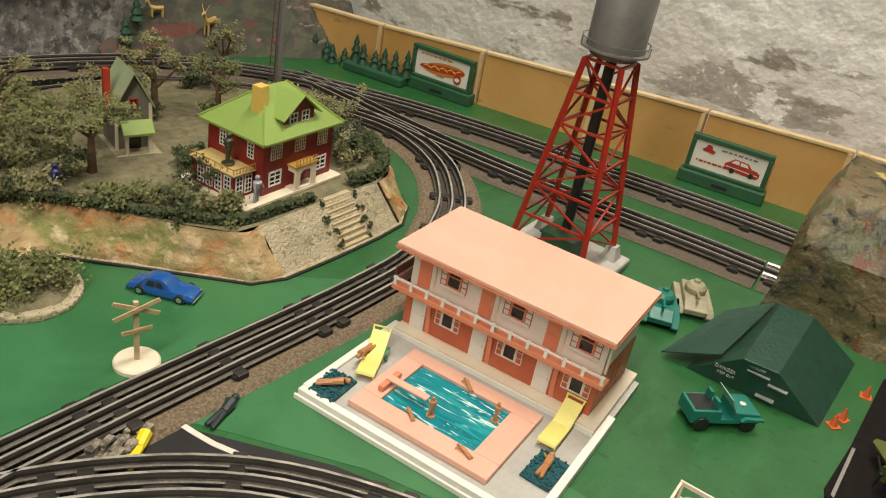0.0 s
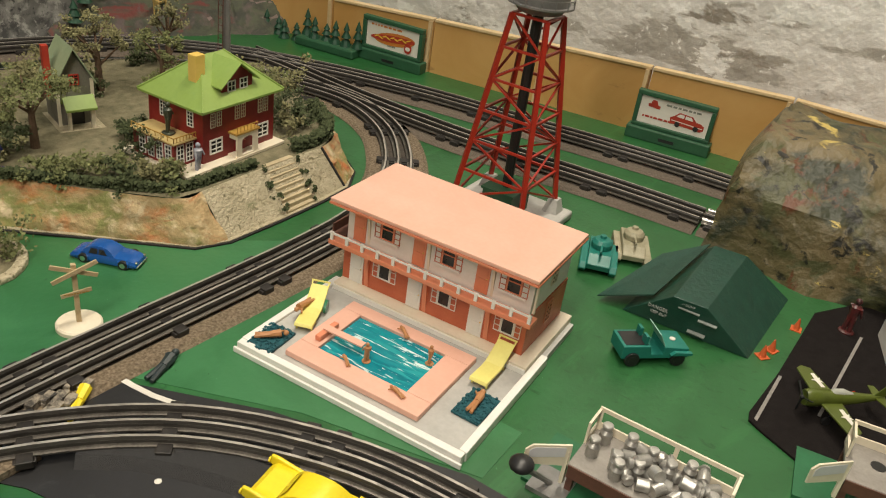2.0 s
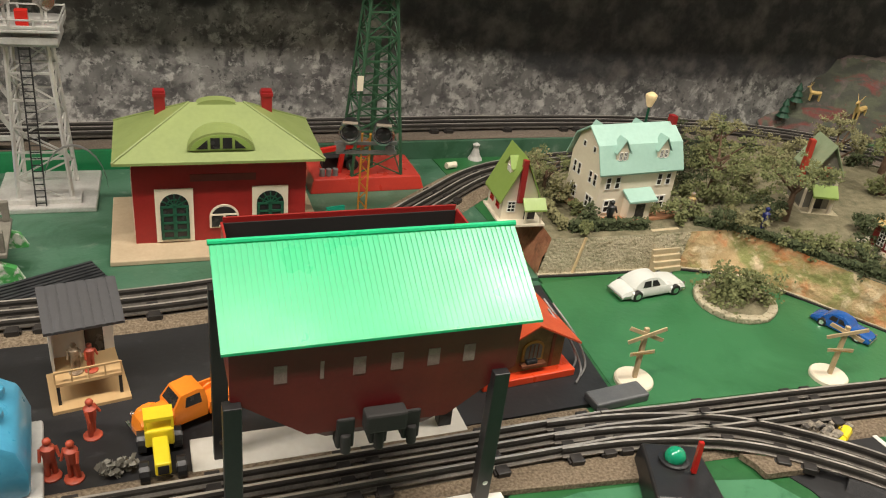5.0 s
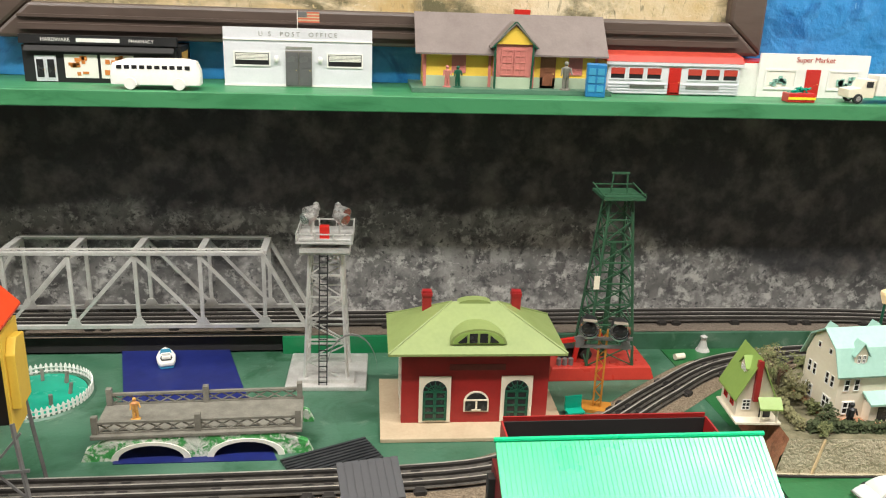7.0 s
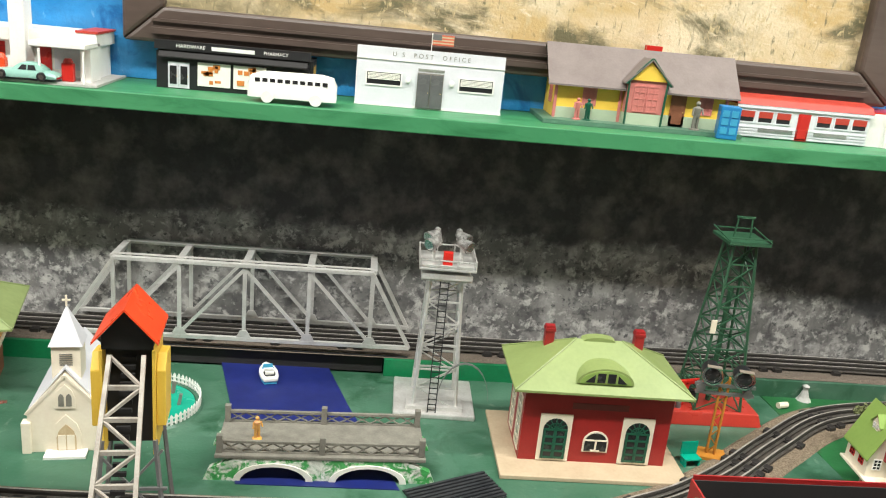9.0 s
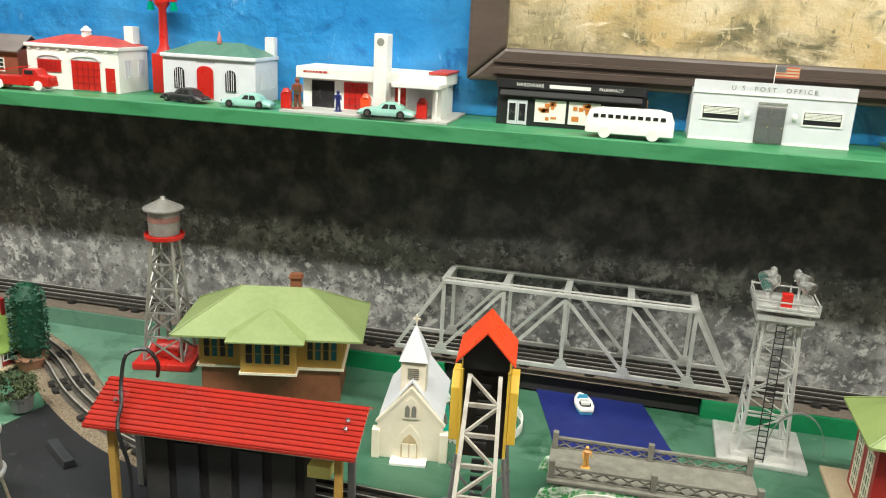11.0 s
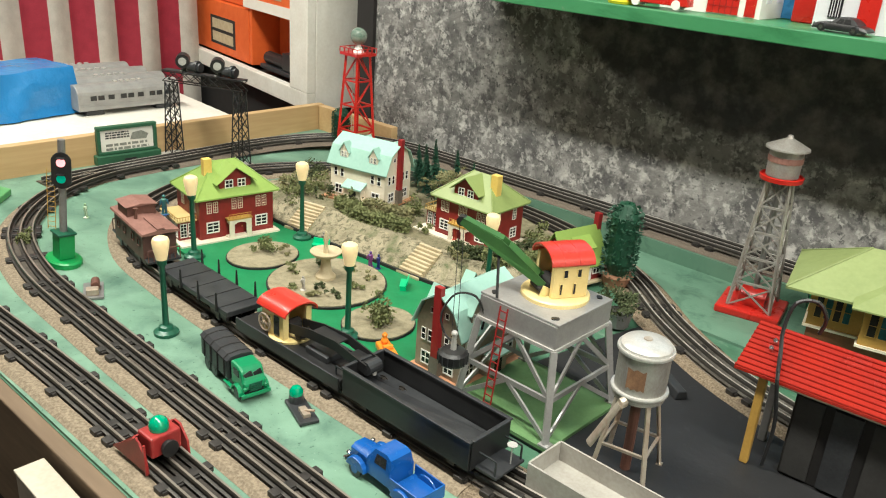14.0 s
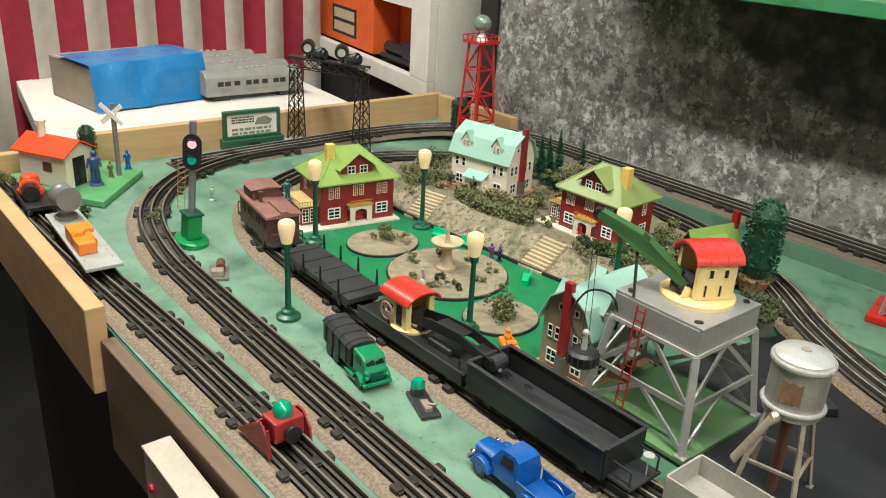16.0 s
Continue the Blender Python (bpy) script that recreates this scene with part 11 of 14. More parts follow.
for x, w_, z_a, z_b, nb in ((0.05, 0.052, 0.027, 0.045, 5), (0.132, 0.062, 0.002, 0.046, 5)):
    d_ = part("bay_door", Mesh().box(x - w_ / 2, x + w_ / 2, -0.0014, 0, z_a, z_b), RED, fh)
    g = Mesh()
    for k in range(1, nb):
        g.box(x - w_ / 2 + w_ * k / nb - 0.0006, x - w_ / 2 + w_ * k / nb + 0.0006, -0.002, -0.0015, z_a + 0.001, z_b - 0.001)
    for k in range(1, 4):
        g.box(x - w_ / 2 + 0.0005, x + w_ / 2 - 0.0005, -0.00205, -0.00155, z_a + (z_b - z_a) * k / 4 - 0.0005, z_a + (z_b - z_a) * k / 4 + 0.0005)
    part("door_grille", g, DEEPRED, d_)
    ar = [(math.cos(a * math.pi / 10), math.sin(a * math.pi / 10)) for a in range(11)]
    part("arch_trim", Mesh().side([(x + w_ * 0.56 * c, z_b + 0.001 + 0.009 * q) for c, q in ar] + [(x + w_ * 0.5 * c, z_b + 0.001 + 0.006 * q) for c, q in reversed(ar)], -0.0022, 0), WHITE, fh)
    part("arch_panel", Mesh().side([(x + w_ * 0.5 * c, z_b + 0.001 + 0.006 * q) for c, q in ar], -0.0008, 0), GREYWHITE, fh)
for k in range(10):
    part("dentil", Mesh().box(0.004 + k * 0.0215, 0.0105 + k * 0.0215, -0.0016, -0.0002, 0.0605, 0.064), WHITE, fh)
door(fh, 0.186, 0, 0.002, 0.02, 0.036, 0, RED)
for y in (0.02, 0.05):
    window(fh, 0.205, y, 0.036, 0.014, 0.028, 90, frame=GREYWHITE, pane=GREYWHITE, bars=(1, 3))
part("hose_tower", Mesh().box(0.17, 0.19, 0.05, 0.068, 0.064, 0.1), WHITE, fh)
ftk = thing("fire_truck", "red toy fire truck with white wheels", "toy fire truck", 0.052, 0.66, Z, 4)
part("body", Mesh().side([(-0.048, 0.007), (-0.048, 0.02), (0.008, 0.022), (0.01, 0.033), (0.03, 0.033), (0.036, 0.024), (0.05, 0.022), (0.052, 0.007)], -0.0125, 0.0125), RED, ftk, bevel=0.0012)
part("cab_window", Mesh().box(0.013, 0.027, -0.0131, -0.0125, 0.025, 0.031), DARKGLASS, ftk)
part("ladder", Mesh().beam((-0.046, -0.006, 0.026), (0.01, -0.006, 0.036), 0.0015).beam((-0.046, 0.006, 0.026), (0.01, 0.006, 0.036), 0.0015), RED, ftk)
for x in (-0.032, 0.034):
    for s in (-1, 1):
        put("wheel", me, ftk, pose(x, s * 0.0115, 0.0085) @ Matrix.Diagonal((0.85, 0.7, 0.85, 1)))
# far left of the shelf
single("toy_disc", Mesh().lathe([(0.024, 0), (0.026, 0.004), (0.02, 0.009), (0.004, 0.01)], 18), YELLOW, "round yellow plastic toy dish on the shelf", "toy dish", 0.0 - 0.012, 0.665, Z)
bb = thing("brick_warehouse", "red-brown toy warehouse with grey roof", "toy building", -0.165, 0.715, Z, 0)
part("wall_shell", Mesh().box(0, 0.165, 0, 0.06, 0, 0.055), mat("red_brown_brick", (0.28, 0.075, 0.04), (0.2, 0.05, 0.03), 80, 0.6, 0.3), bb)
part("roof", gable(0.165, 0.06, 0.055, 0.075, over=0.006), ROOFGREY, bb).matrix_local = pose(0.0825, 0.03, 0)
for x in (0.03, 0.08, 0.13):
    window(bb, x, 0, 0.03, 0.02, 0.022, bars=(1, 2))
lt = thing("lattice_pylon", "dark grey lattice pylon standing on the shelf", "toy pylon", -0.105, 0.675, Z, 0)
part("foot", Mesh().box(-0.03, 0.03, -0.024, 0.024, 0, 0.006), BLACKDULL, lt)
lattice(lt, 0, 0, 0.024, 0.02, 0.006, 0.16, 3, SOOT, 0.006, cross=2)
tb = thing("wooden_block_house", "tan wooden block tower toy", "toy block", -0.248, 0.70, Z, 8)
part("tower", Mesh().box(-0.03, 0.025, -0.02, 0.03, 0, 0.085), WOODYEL, tb, bevel=0.002)
part("cap", Mesh().box(-0.034, 0.029, -0.024, 0.034, 0.0852, 0.092), CREAM, tb, bevel=0.001)
part("plinth", Mesh().box(-0.036, 0.031, -0.026, 0.036, 0.0, 0.004), BROWNWOOD, tb)
lh = thing("blue_lighthouse", "dark blue toy lighthouse base on the shelf", "toy lighthouse", -0.335, 0.695, Z, 0)
part("base", Mesh().box(-0.036, 0.036, -0.03, 0.03, 0, 0.014), NAVY, lh, bevel=0.002)
part("shaft", Mesh().add([(-0.028, -0.024, 0.0142), (0.028, -0.024, 0.0142), (0.028, 0.024, 0.0142), (-0.028, 0.024, 0.0142), (-0.022, -0.018, 0.11), (0.022, -0.018, 0.11), (0.022, 0.018, 0.11), (-0.022, 0.018, 0.11)], [(3, 2, 1, 0), (4, 5, 6, 7), (0, 1, 5, 4), (1, 2, 6, 5), (2, 3, 7, 6), (3, 0, 4, 7)]), BLUE, lh, bevel=0.002)
part("lamp_deck", Mesh().lathe([(0.03, 0.11), (0.03, 0.114), (0.016, 0.1142), (0.016, 0.135), (0.002, 0.15)], 16), NAVY, lh)

# ---- left end: park, bank and houses ----
STUCCO = layered("mossy_grey_stucco", [((0.25, 0.22, 0.145), 1, 0, 0, ONE, 0), ((0.36, 0.315, 0.21), 40, 0.52, 0.1, ONE, 1), ((0.11, 0.1, 0.06), 110, 0.56, 0.06, ONE, 4), ((0.1, 0.12, 0.05), 20, 0.6, 0.08, ONE, 7)], rough=0.95, bump=0.9, bscale=300, bdist=0.004)
CR = 0.0165  # rail height


def street_lamp(x, y, z=0.0006):
    th = thing("street_lamp", "dark green street lamp with a cream glass globe", "street lamp", x, y, z, 0, "park street lamps")
    part("base", Mesh().lathe([(0.0155, 0), (0.0155, 0.004), (0.010, 0.007), (0.0085, 0.011), (0.0045, 0.013)], 18), GREENPOST, th, smooth=True)
    part("post", Mesh().lathe([(0.0042, 0.012), (0.0036, 0.05), (0.0034, 0.092), (0.006, 0.096), (0.0065, 0.102)], 12), GREENPOST, th, smooth=True)
    part("globe", Mesh().lathe([(0.0066, 0.102), (0.0098, 0.117), (0.0107, 0.1255), (0.0094, 0.1295), (0.006, 0.1315), (0.0012, 0.132)], 16), GLOBE, th, smooth=True)
    return th


for x, y in ((-0.318, 0.268), (-0.352, 0.088), (-0.16, -0.066), (-0.008, 0.104), (0.03, 0.335)):
    street_lamp(x, y)

# raised bank behind the park, with a stucco retaining slope
bk = thing("park_bank", "raised stucco bank with ground cover behind the park", "landscape base", kind="structure")
foot = [(-0.52, 0.30), (-0.455, 0.285), (-0.40, 0.282), (-0.33, 0.285), (-0.25, 0.292), (-0.17, 0.30), (-0.09, 0.306), (-0.02, 0.318), (0.03, 0.345), (0.06, 0.40)]
line = smooth_path(foot, 0.012)
rows_, nn = [], len(line)
for off, z in ((0, 0.0006), (0.012, 0.010), (0.030, 0.022), (0.048, 0.031), (0.06, 0.032)):
    rows_.append([(p.x - off * 0.1, p.y + off + 0.004 * noise.noise((p.x * 30, z * 60, 1)), z + (0.003 * noise.noise((p.x * 40, z * 90, 7)) if z > 0.005 else 0)) for p in line])
part("bank", Mesh().add([p for r in rows_ for p in r], [(j * nn + i, j * nn + i + 1, (j + 1) * nn + i + 1, (j + 1) * nn + i) for j in range(4) for i in range(nn - 1)]), STUCCO, bk, "straw-coloured stucco slope", smooth=True)
top_ = rows_[-1] + [(0.07, 0.50, 0.02), (0.02, 0.575, 0.016), (-0.12, 0.615, 0.02), (-0.3, 0.622, 0.022), (-0.44, 0.59, 0.02), (-0.55, 0.48, 0.012), (-0.57, 0.38, 0.006)]
part("ground_cover", Mesh().add([(-0.25, 0.46, 0.0325)] + top_, [(0, k + 1, (k + 1) % len(top_) + 1) for k in range(len(top_))]), DIRT, bk, "sandy ground cover")
skirt_ = top_[len(rows_[-1]) - 1:]
part("bank", Mesh().add([(x, y, z) for x, y, z in skirt_] + [(x * 1.02, y + 0.015, 0.0006) for x, y, z in skirt_], [(k, k + 1, len(skirt_) + k + 1, len(skirt_) + k) for k in range(len(skirt_) - 1)]), STUCCO, bk)
part("kerb_board", sweep([Vector((p.x, p.y - 0.004, 0)) for p in line], [(-0.002, 0.0006), (-0.002, 0.006), (0.002, 0.006), (0.002, 0.0006)]), BLACKDULL, bk)


def slope_steps(x, y, rz, label):
    th = thing("garden_steps", label, "steps", x, y, 0.001, rz, "garden steps")
    for k in range(9):
        part("step", Mesh().box(-0.023, 0.023, k * 0.0062, (k + 1) * 0.0062 - 0.0006, 0, 0.0045 + k * 0.0038), STEP, th, bevel=0.0006)
    return th


slope_steps(-0.352, 0.278, 12, "cream wooden steps up the stucco slope to the white house")
slope_steps(-0.098, 0.298, 2, "cream wooden steps up the stucco slope to the red house")


def disc_plot(x, y, rx, ry, label, shape=None):
    pts = [(rx * math.cos(a * math.tau / 40) * (1 + 0.03 * noise.noise((a * 0.3, x * 9, 2))), ry * math.sin(a * math.tau / 40)) for a in range(40)]
    th = thing("planting_bed", label, "planting bed", x, y, 0.0008, 0, "park planting beds")
    part("rim", Mesh().prism(pts, 0, 0.0035), BLACKDULL, th)
    part("sand", Mesh().prism([(p[0] * 0.975, p[1] * 0.975) for p in pts], 0.0005, 0.0048), SAND, th)
    return th


disc_plot(-0.152, 0.187, 0.088, 0.088, "round sandy planting bed round the park fountain")
disc_plot(-0.292, 0.172, 0.052, 0.058, "smaller round sandy planting bed with a shrub")
disc_plot(-0.008, 0.158, 0.048, 0.052, "round sandy planting bed with one olive shrub")
ft = thing("park_fountain", "pale cast fountain with a wide saucer and figure", "fountain", -0.162, 0.192, 0.0057)
part("pedestal", Mesh().lathe([(0.015, 0), (0.015, 0.004), (0.0095, 0.010), (0.0075, 0.022), (0.0068, 0.030), (0.009, 0.034)], 18), STEP, ft, smooth=True)
part("saucer", Mesh().lathe([(0.008, 0.034), (0.019, 0.037), (0.0235, 0.0415), (0.0235, 0.043), (0.015, 0.040), (0.004, 0.040)], 24), STEP, ft, smooth=True)
part("finial", Mesh().lathe([(0.0045, 0.040), (0.0035, 0.048), (0.0026, 0.056), (0.0042, 0.06), (0.003, 0.066), (0.0012, 0.074)], 12), STEP, ft, smooth=True)
for x, y, r, n_, mt_ in ((-0.208, 0.165, 0.013, 90, LEAF), (-0.197, 0.212, 0.012, 80, LEAFDARK), (-0.16, 0.238, 0.011, 80, LEAF), (-0.118, 0.238, 0.011, 80, LEAFDRY), (-0.102, 0.205, 0.012, 90, LEAF), (-0.1, 0.165, 0.010, 80, LEAFDARK), (-0.122, 0.142, 0.011, 80, LEAFDRY), (-0.165, 0.132, 0.012, 80, LEAF), (-0.135, 0.162, 0.008, 60, LEAFDARK)):
    shrub(x, y, 0.0056, r, r, 0.006, n_, 0.0026, mt_, "small %s lichen plant round the fountain" % ("dry olive" if mt_ is LEAFDRY else "dark green" if mt_ is LEAFDARK else "moss green"))
shrub(-0.302, 0.18, 0.0056, 0.019, 0.019, 0.013, 220, 0.003, LEAF, "moss green lichen shrub on the sandy bed")
shrub(-0.275, 0.2, 0.0056, 0.010, 0.010, 0.007, 90, 0.003, LEAFDRY, "dry olive lichen shrub on the sandy bed")
shrub(-0.006, 0.156, 0.0056, 0.021, 0.021, 0.019, 420, 0.0032, LEAF, "olive lichen shrub in the round bed")


def bench(x, y, rz):
    th = thing("park_bench", "bright green plastic park bench", "bench", x, y, 0.0014, rz, "park benches")
    part("seat", Mesh().box(-0.014, 0.014, -0.005, 0.004, 0.006, 0.0075), MINT, th)
    part("backrest", Mesh().end([(0.004, 0.0075), (0.006, 0.016), (0.0075, 0.016), (0.0055, 0.0075)], -0.014, 0.014), MINT, th)
    for s in (-1, 1):
        part("leg", Mesh().box(s * 0.012 - 0.001, s * 0.012 + 0.001, -0.004, 0.005, 0, 0.006), MINT, th)


bench(-0.212, 0.274, 10)
bench(-0.262, 0.262, 30)
bench(-0.072, 0.266, -50)
RB = mat("red_blue_figure", (0.3, 0.02, 0.03), (0.03, 0.06, 0.3), 60, 0.5)
figurine(-0.158, 0.277, 0.0014, 20, 0.027, RB, "tiny red coated figure beside the bench")
figurine(-0.146, 0.283, 0.0014, -20, 0.024, NAVY, "tiny blue coated figure beside the bench")
figurine(-0.27, 0.275, 0.0014, 0, 0.024, mat("brown_grey_figure", (0.16, 0.1, 0.07), (0.3, 0.28, 0.24), 60, 0.6), "tiny brown painted figure by the steps")
figurine(-0.148, 0.14, 0.0056, 0, 0.022, mat("white_grey_figure", (0.6, 0.58, 0.54), (0.2, 0.16, 0.12), 60, 0.6), "tiny white painted animal figure on the sand")

# houses of the park
villa(-0.436, 0.198, 0.001, 81, "red tin villa with lime roof beside the park", w=0.128, d=0.094, h=0.073, rise=0.046)
figurine(-0.455, 0.098, 0.0385, 60, 0.034, mat("blue_green_figure", (0.03, 0.06, 0.3), (0.05, 0.2, 0.06), 50, 0.5), "blue and green figure on the flat porch roof")
villa(-0.093, 0.452, 0.032, 2, "red tin villa with pale lime roof on the bank", roof=LIME, cx=0.038)
dutch_house(-0.345, 0.442, 0.032, 12, "cream gambrel house with aqua roof on the bank", w=0.118, d=0.08)
# cream walls coloured tan-brown for the shade they stand in
dutch_house(0.132, 0.178, 0.0015, 92, "gambrel house under the crane, cream walls coloured as shaded, aqua roof", chim=-1, wall=mat("shaded_cream_tin", (0.36, 0.3, 0.22), (0.2, 0.16, 0.11), 30, 0.5, 0.05))
figurine(-0.098, 0.402, 0.036, 0, 0.024, PRINTRED, "small red and white figure in the porch")
ct2 = thing("cottage", "small brick-red cottage with lime roof and red chimney", "toy house", 0.066, 0.497, 0.004, 168)
part("base_plate", Mesh().box(-0.036, 0.034, -0.046, 0.046, 0, 0.003), STEP, ct2)
part("wall_shell", Mesh().side([(-0.027, 0.003), (0.027, 0.003), (0.027, 0.036), (0, 0.078), (-0.027, 0.036)], -0.04, 0.04), VILLARED, ct2)
part("roof", gable(0.054, 0.08, 0.036, 0.08, axis="y", over=0.006), LIMEBRIGHT, ct2)
part("shed_dormer", Mesh().side([(-0.024, 0.044), (-0.024, 0.054), (-0.009, 0.068), (-0.009, 0.056)], -0.018, 0.014), CREAM, ct2)
part("dormer_roof", Mesh().side([(-0.027, 0.054), (-0.0272, 0.056), (-0.008, 0.0715), (-0.008, 0.0695)], -0.021, 0.017), LIMEBRIGHT, ct2)
part("chimney", Mesh().box(-0.005, 0.005, -0.0475, -0.0402, 0.003, 0.1), CHIMNEYRED, ct2)
for wy in (-0.026, 0.004, 0.028):
    window(ct2, -0.027, wy, 0.021, 0.016, 0.019, -90, frame=WHITE, bars=(1, 1))
part("front_door", Mesh().box(-0.0278, -0.0271, -0.016, -0.007, 0.003, 0.026), WHITE, ct2)
for wx in (-0.012, 0.012):
    window(ct2, wx, 0.04, 0.022, 0.013, 0.018, 180, frame=WHITE)

# planting on the bank
hedge([(-0.335, 0.362), (-0.28, 0.352), (-0.22, 0.362), (-0.175, 0.372)], 0.014, 0.02, 0.031, 1500, LEAF, "rounded mossy lichen hedge below the white house")
hedge([(-0.29, 0.385), (-0.24, 0.395), (-0.205, 0.41)], 0.014, 0.024, 0.031, 900, LEAFDRY, "dry olive hedge below the white house")
hedge([(-0.07, 0.372), (-0.03, 0.38), (0.005, 0.402)], 0.011, 0.02, 0.031, 1000, LEAFDARK, "dark green hedge in front of the red villa")
hedge([(0.01, 0.39), (0.03, 0.43), (0.035, 0.47)], 0.013, 0.018, 0.03, 800, LEAF, "mossy hedge at the bank's end")
for x, y, r, h_, n_, mt_ in ((-0.43, 0.345, 0.03, 0.018, 340, LEAF), (-0.47, 0.36, 0.028, 0.02, 300, LEAFDRY), (-0.415, 0.40, 0.025, 0.024, 300, LEAF), (-0.49, 0.42, 0.03, 0.02, 300, LEAFDARK), (-0.45, 0.45, 0.025, 0.02, 260, LEAFDRY), (-0.38, 0.372, 0.014, 0.018, 160, LEAFDARK), (-0.31, 0.372, 0.018, 0.022, 220, LEAF), (-0.23, 0.44, 0.02, 0.022, 240, LEAF), (-0.2, 0.47, 0.024, 0.03, 280, LEAFDARK), (-0.05, 0.36, 0.016, 0.01, 160, LEAFDRY), (0.0, 0.375, 0.02, 0.014, 220, LEAF), (0.03, 0.5, 0.02, 0.018, 220, LEAFDRY), (-0.02, 0.52, 0.02, 0.02, 200, LEAF), (0.01, 0.45, 0.016, 0.018, 200, LEAFDARK), (-0.155, 0.395, 0.012, 0.010, 120, LEAF)):
    shrub(x, y, 0.03, r, r, h_, n_, 0.0032, mt_, "clump of %s lichen on the bank" % ("dry olive" if mt_ is LEAFDRY else "dark green" if mt_ is LEAFDARK else "moss green"))
tree(-0.235, 0.53, 0.022, 0.085, 0.035, LEAFDRY, "twig tree with dry olive lichen behind the houses", 380)
tree(-0.205, 0.5, 0.026, 0.07, 0.03, LEAF, "twig tree with moss green lichen behind the houses", 320)
shrub(-0.545, -0.085, 0.001, 0.018, 0.014, 0.014, 240, 0.003, LEAF, "moss green lichen shrub beside the signal")
shrub(-0.632, -0.172, 0.001, 0.016, 0.014, 0.012, 220, 0.003, LEAFDARK, "dark green lichen shrub beside the green platform")
shrub(-0.83, -0.235, 0.001, 0.02, 0.014, 0.016, 220, 0.003, LEAFDRY, "dry olive shrub beside the shanty")


def fir(x, y, z, h, r):
    th = thing("fir_tree", "slim dark green bottle-brush fir tree", "fir tree", x, y, z, 0, "firs behind the white house")
    part("trunk", Mesh().tube((0, 0, 0), (0, 0, h * 0.96), h * 0.03, h * 0.008, 7), BARK, th)
    m = Mesh()
    for k in range(620):
        t = RNG.random() ** 0.8
        rr_ = r * (1 - t) * (0.75 + 0.25 * ((t * 9) % 1)) + r * 0.06
        a = RNG.uniform(0, math.tau)
        p = Vector((0, 0, h * (0.1 + 0.88 * t)))
        d = Vector((math.cos(a) * rr_, math.sin(a) * rr_, -rr_ * RNG.uniform(0.1, 0.5)))
        s = Vector((-math.sin(a), math.cos(a), 0.3)) * h * 0.012
        m.add([p - s * 0.5, p + s * 0.5, p + d + s, p + d - s], [(0, 1, 2, 3)])
    part("needles", m, CONIFER, th)


for x, y, h in ((-0.29, 0.55, 0.12), (-0.255, 0.572, 0.105), (-0.325, 0.562, 0.1), (-0.225, 0.585, 0.085), (-0.36, 0.578, 0.09)):
    fir(x, y, 0.02, h, 0.02)

# ---- the standing train on the loop ----
TY = 0.014
BIG = Matrix.Translation((0, 0, -0.002)) @ Matrix.Diagonal((1.1, 1.1, 1.1, 1))
WHEELCAST = mat("blackened_wheel", (0.03, 0.028, 0.026), (0.08, 0.07, 0.06), 60, 0.4, metal=0.6)


def bogie(th, x):
    for s in (-1, 1):
        fr = part("truck_frame", Mesh().box(x - 0.021, x + 0.021, s * 0.019 - 0.002, s * 0.019 + 0.002, CR + 0.002, CR + 0.009).box(x - 0.004, x + 0.004, s * 0.019 - 0.003, s * 0.019 + 0.003, CR - 0.002, CR + 0.011), SOOT, th)
        for dx in (-0.0135, 0.0135):
            put("wheel", cached(("railwheel",), lambda: Mesh().tube((0, -0.0016, 0), (0, 0.0016, 0), 0.0068, n=14).tube((0, -0.0026, 0), (0, -0.0016, 0), 0.0082, n=14).mesh("wheel", WHEELCAST)), fr, pose(x + dx, s * 0.0155, CR + 0.0068, 0, 0, 0 if s < 0 else 180))
    part("coupler", Mesh().box(x - 0.003, x + 0.003, -0.004, 0.004, CR + 0.004, CR + 0.010), SOOT, th)


# black gondola
gd = thing("gondola_car", "long dusty black tin gondola car", "toy train car", 0.21, TY + 0.006, 0, 0.5)
gd.matrix_world = gd.matrix_world @ BIG
L, Wd = 0.083, 0.0275
part("floor", Mesh().box(-L, L, -Wd + 0.002, Wd - 0.002, 0.026, 0.029), SOOT, gd)
for s in (-1, 1):
    part("side_panel", Mesh().box(-L, L, s * Wd - 0.001, s * Wd + 0.001, 0.024, 0.052), BLACK, gd, bevel=0.0004)
    part("rim", Mesh().box(-L - 0.001, L + 0.001, s * Wd - 0.0022, s * Wd + 0.0022, 0.0521, 0.0542), SOOT, gd, bevel=0.0005)
    part("end_panel", Mesh().box(s * L - 0.001, s * L + 0.001, -Wd + 0.0012, Wd - 0.0012, 0.024, 0.052), BLACK, gd)
    part("end_rim", Mesh().box(s * L - 0.002, s * L + 0.002, -Wd + 0.0024, Wd - 0.0024, 0.0521, 0.0542), SOOT, gd, bevel=0.0005)
    part("end_deck", Mesh().box(s * (L + 0.013) - 0.0118, s * (L + 0.013) + 0.0118, -0.02, 0.02, 0.024, 0.0265), SOOT, gd)
    for q in (-1, 1):
        part("grab_rail", Mesh().beam((s * (L + 0.022), q * 0.018, 0.0265), (s * (L + 0.022), q * 0.018, 0.041), 0.0014).beam((s * (L + 0.022), q * 0.018, 0.041), (s * (L + 0.003), q * 0.018, 0.041), 0.0014), SOOT, gd)
    part("brake_wheel", Mesh().lathe([(0.0045, 0.046), (0.0048, 0.0468), (0.001, 0.047)], 12, s * (L + 0.02), 0.006).tube((s * (L + 0.02), 0.006, 0.0265), (s * (L + 0.02), 0.006, 0.046), 0.0006, n=6), SILVER, gd)
    bogie(gd, s * 0.058)
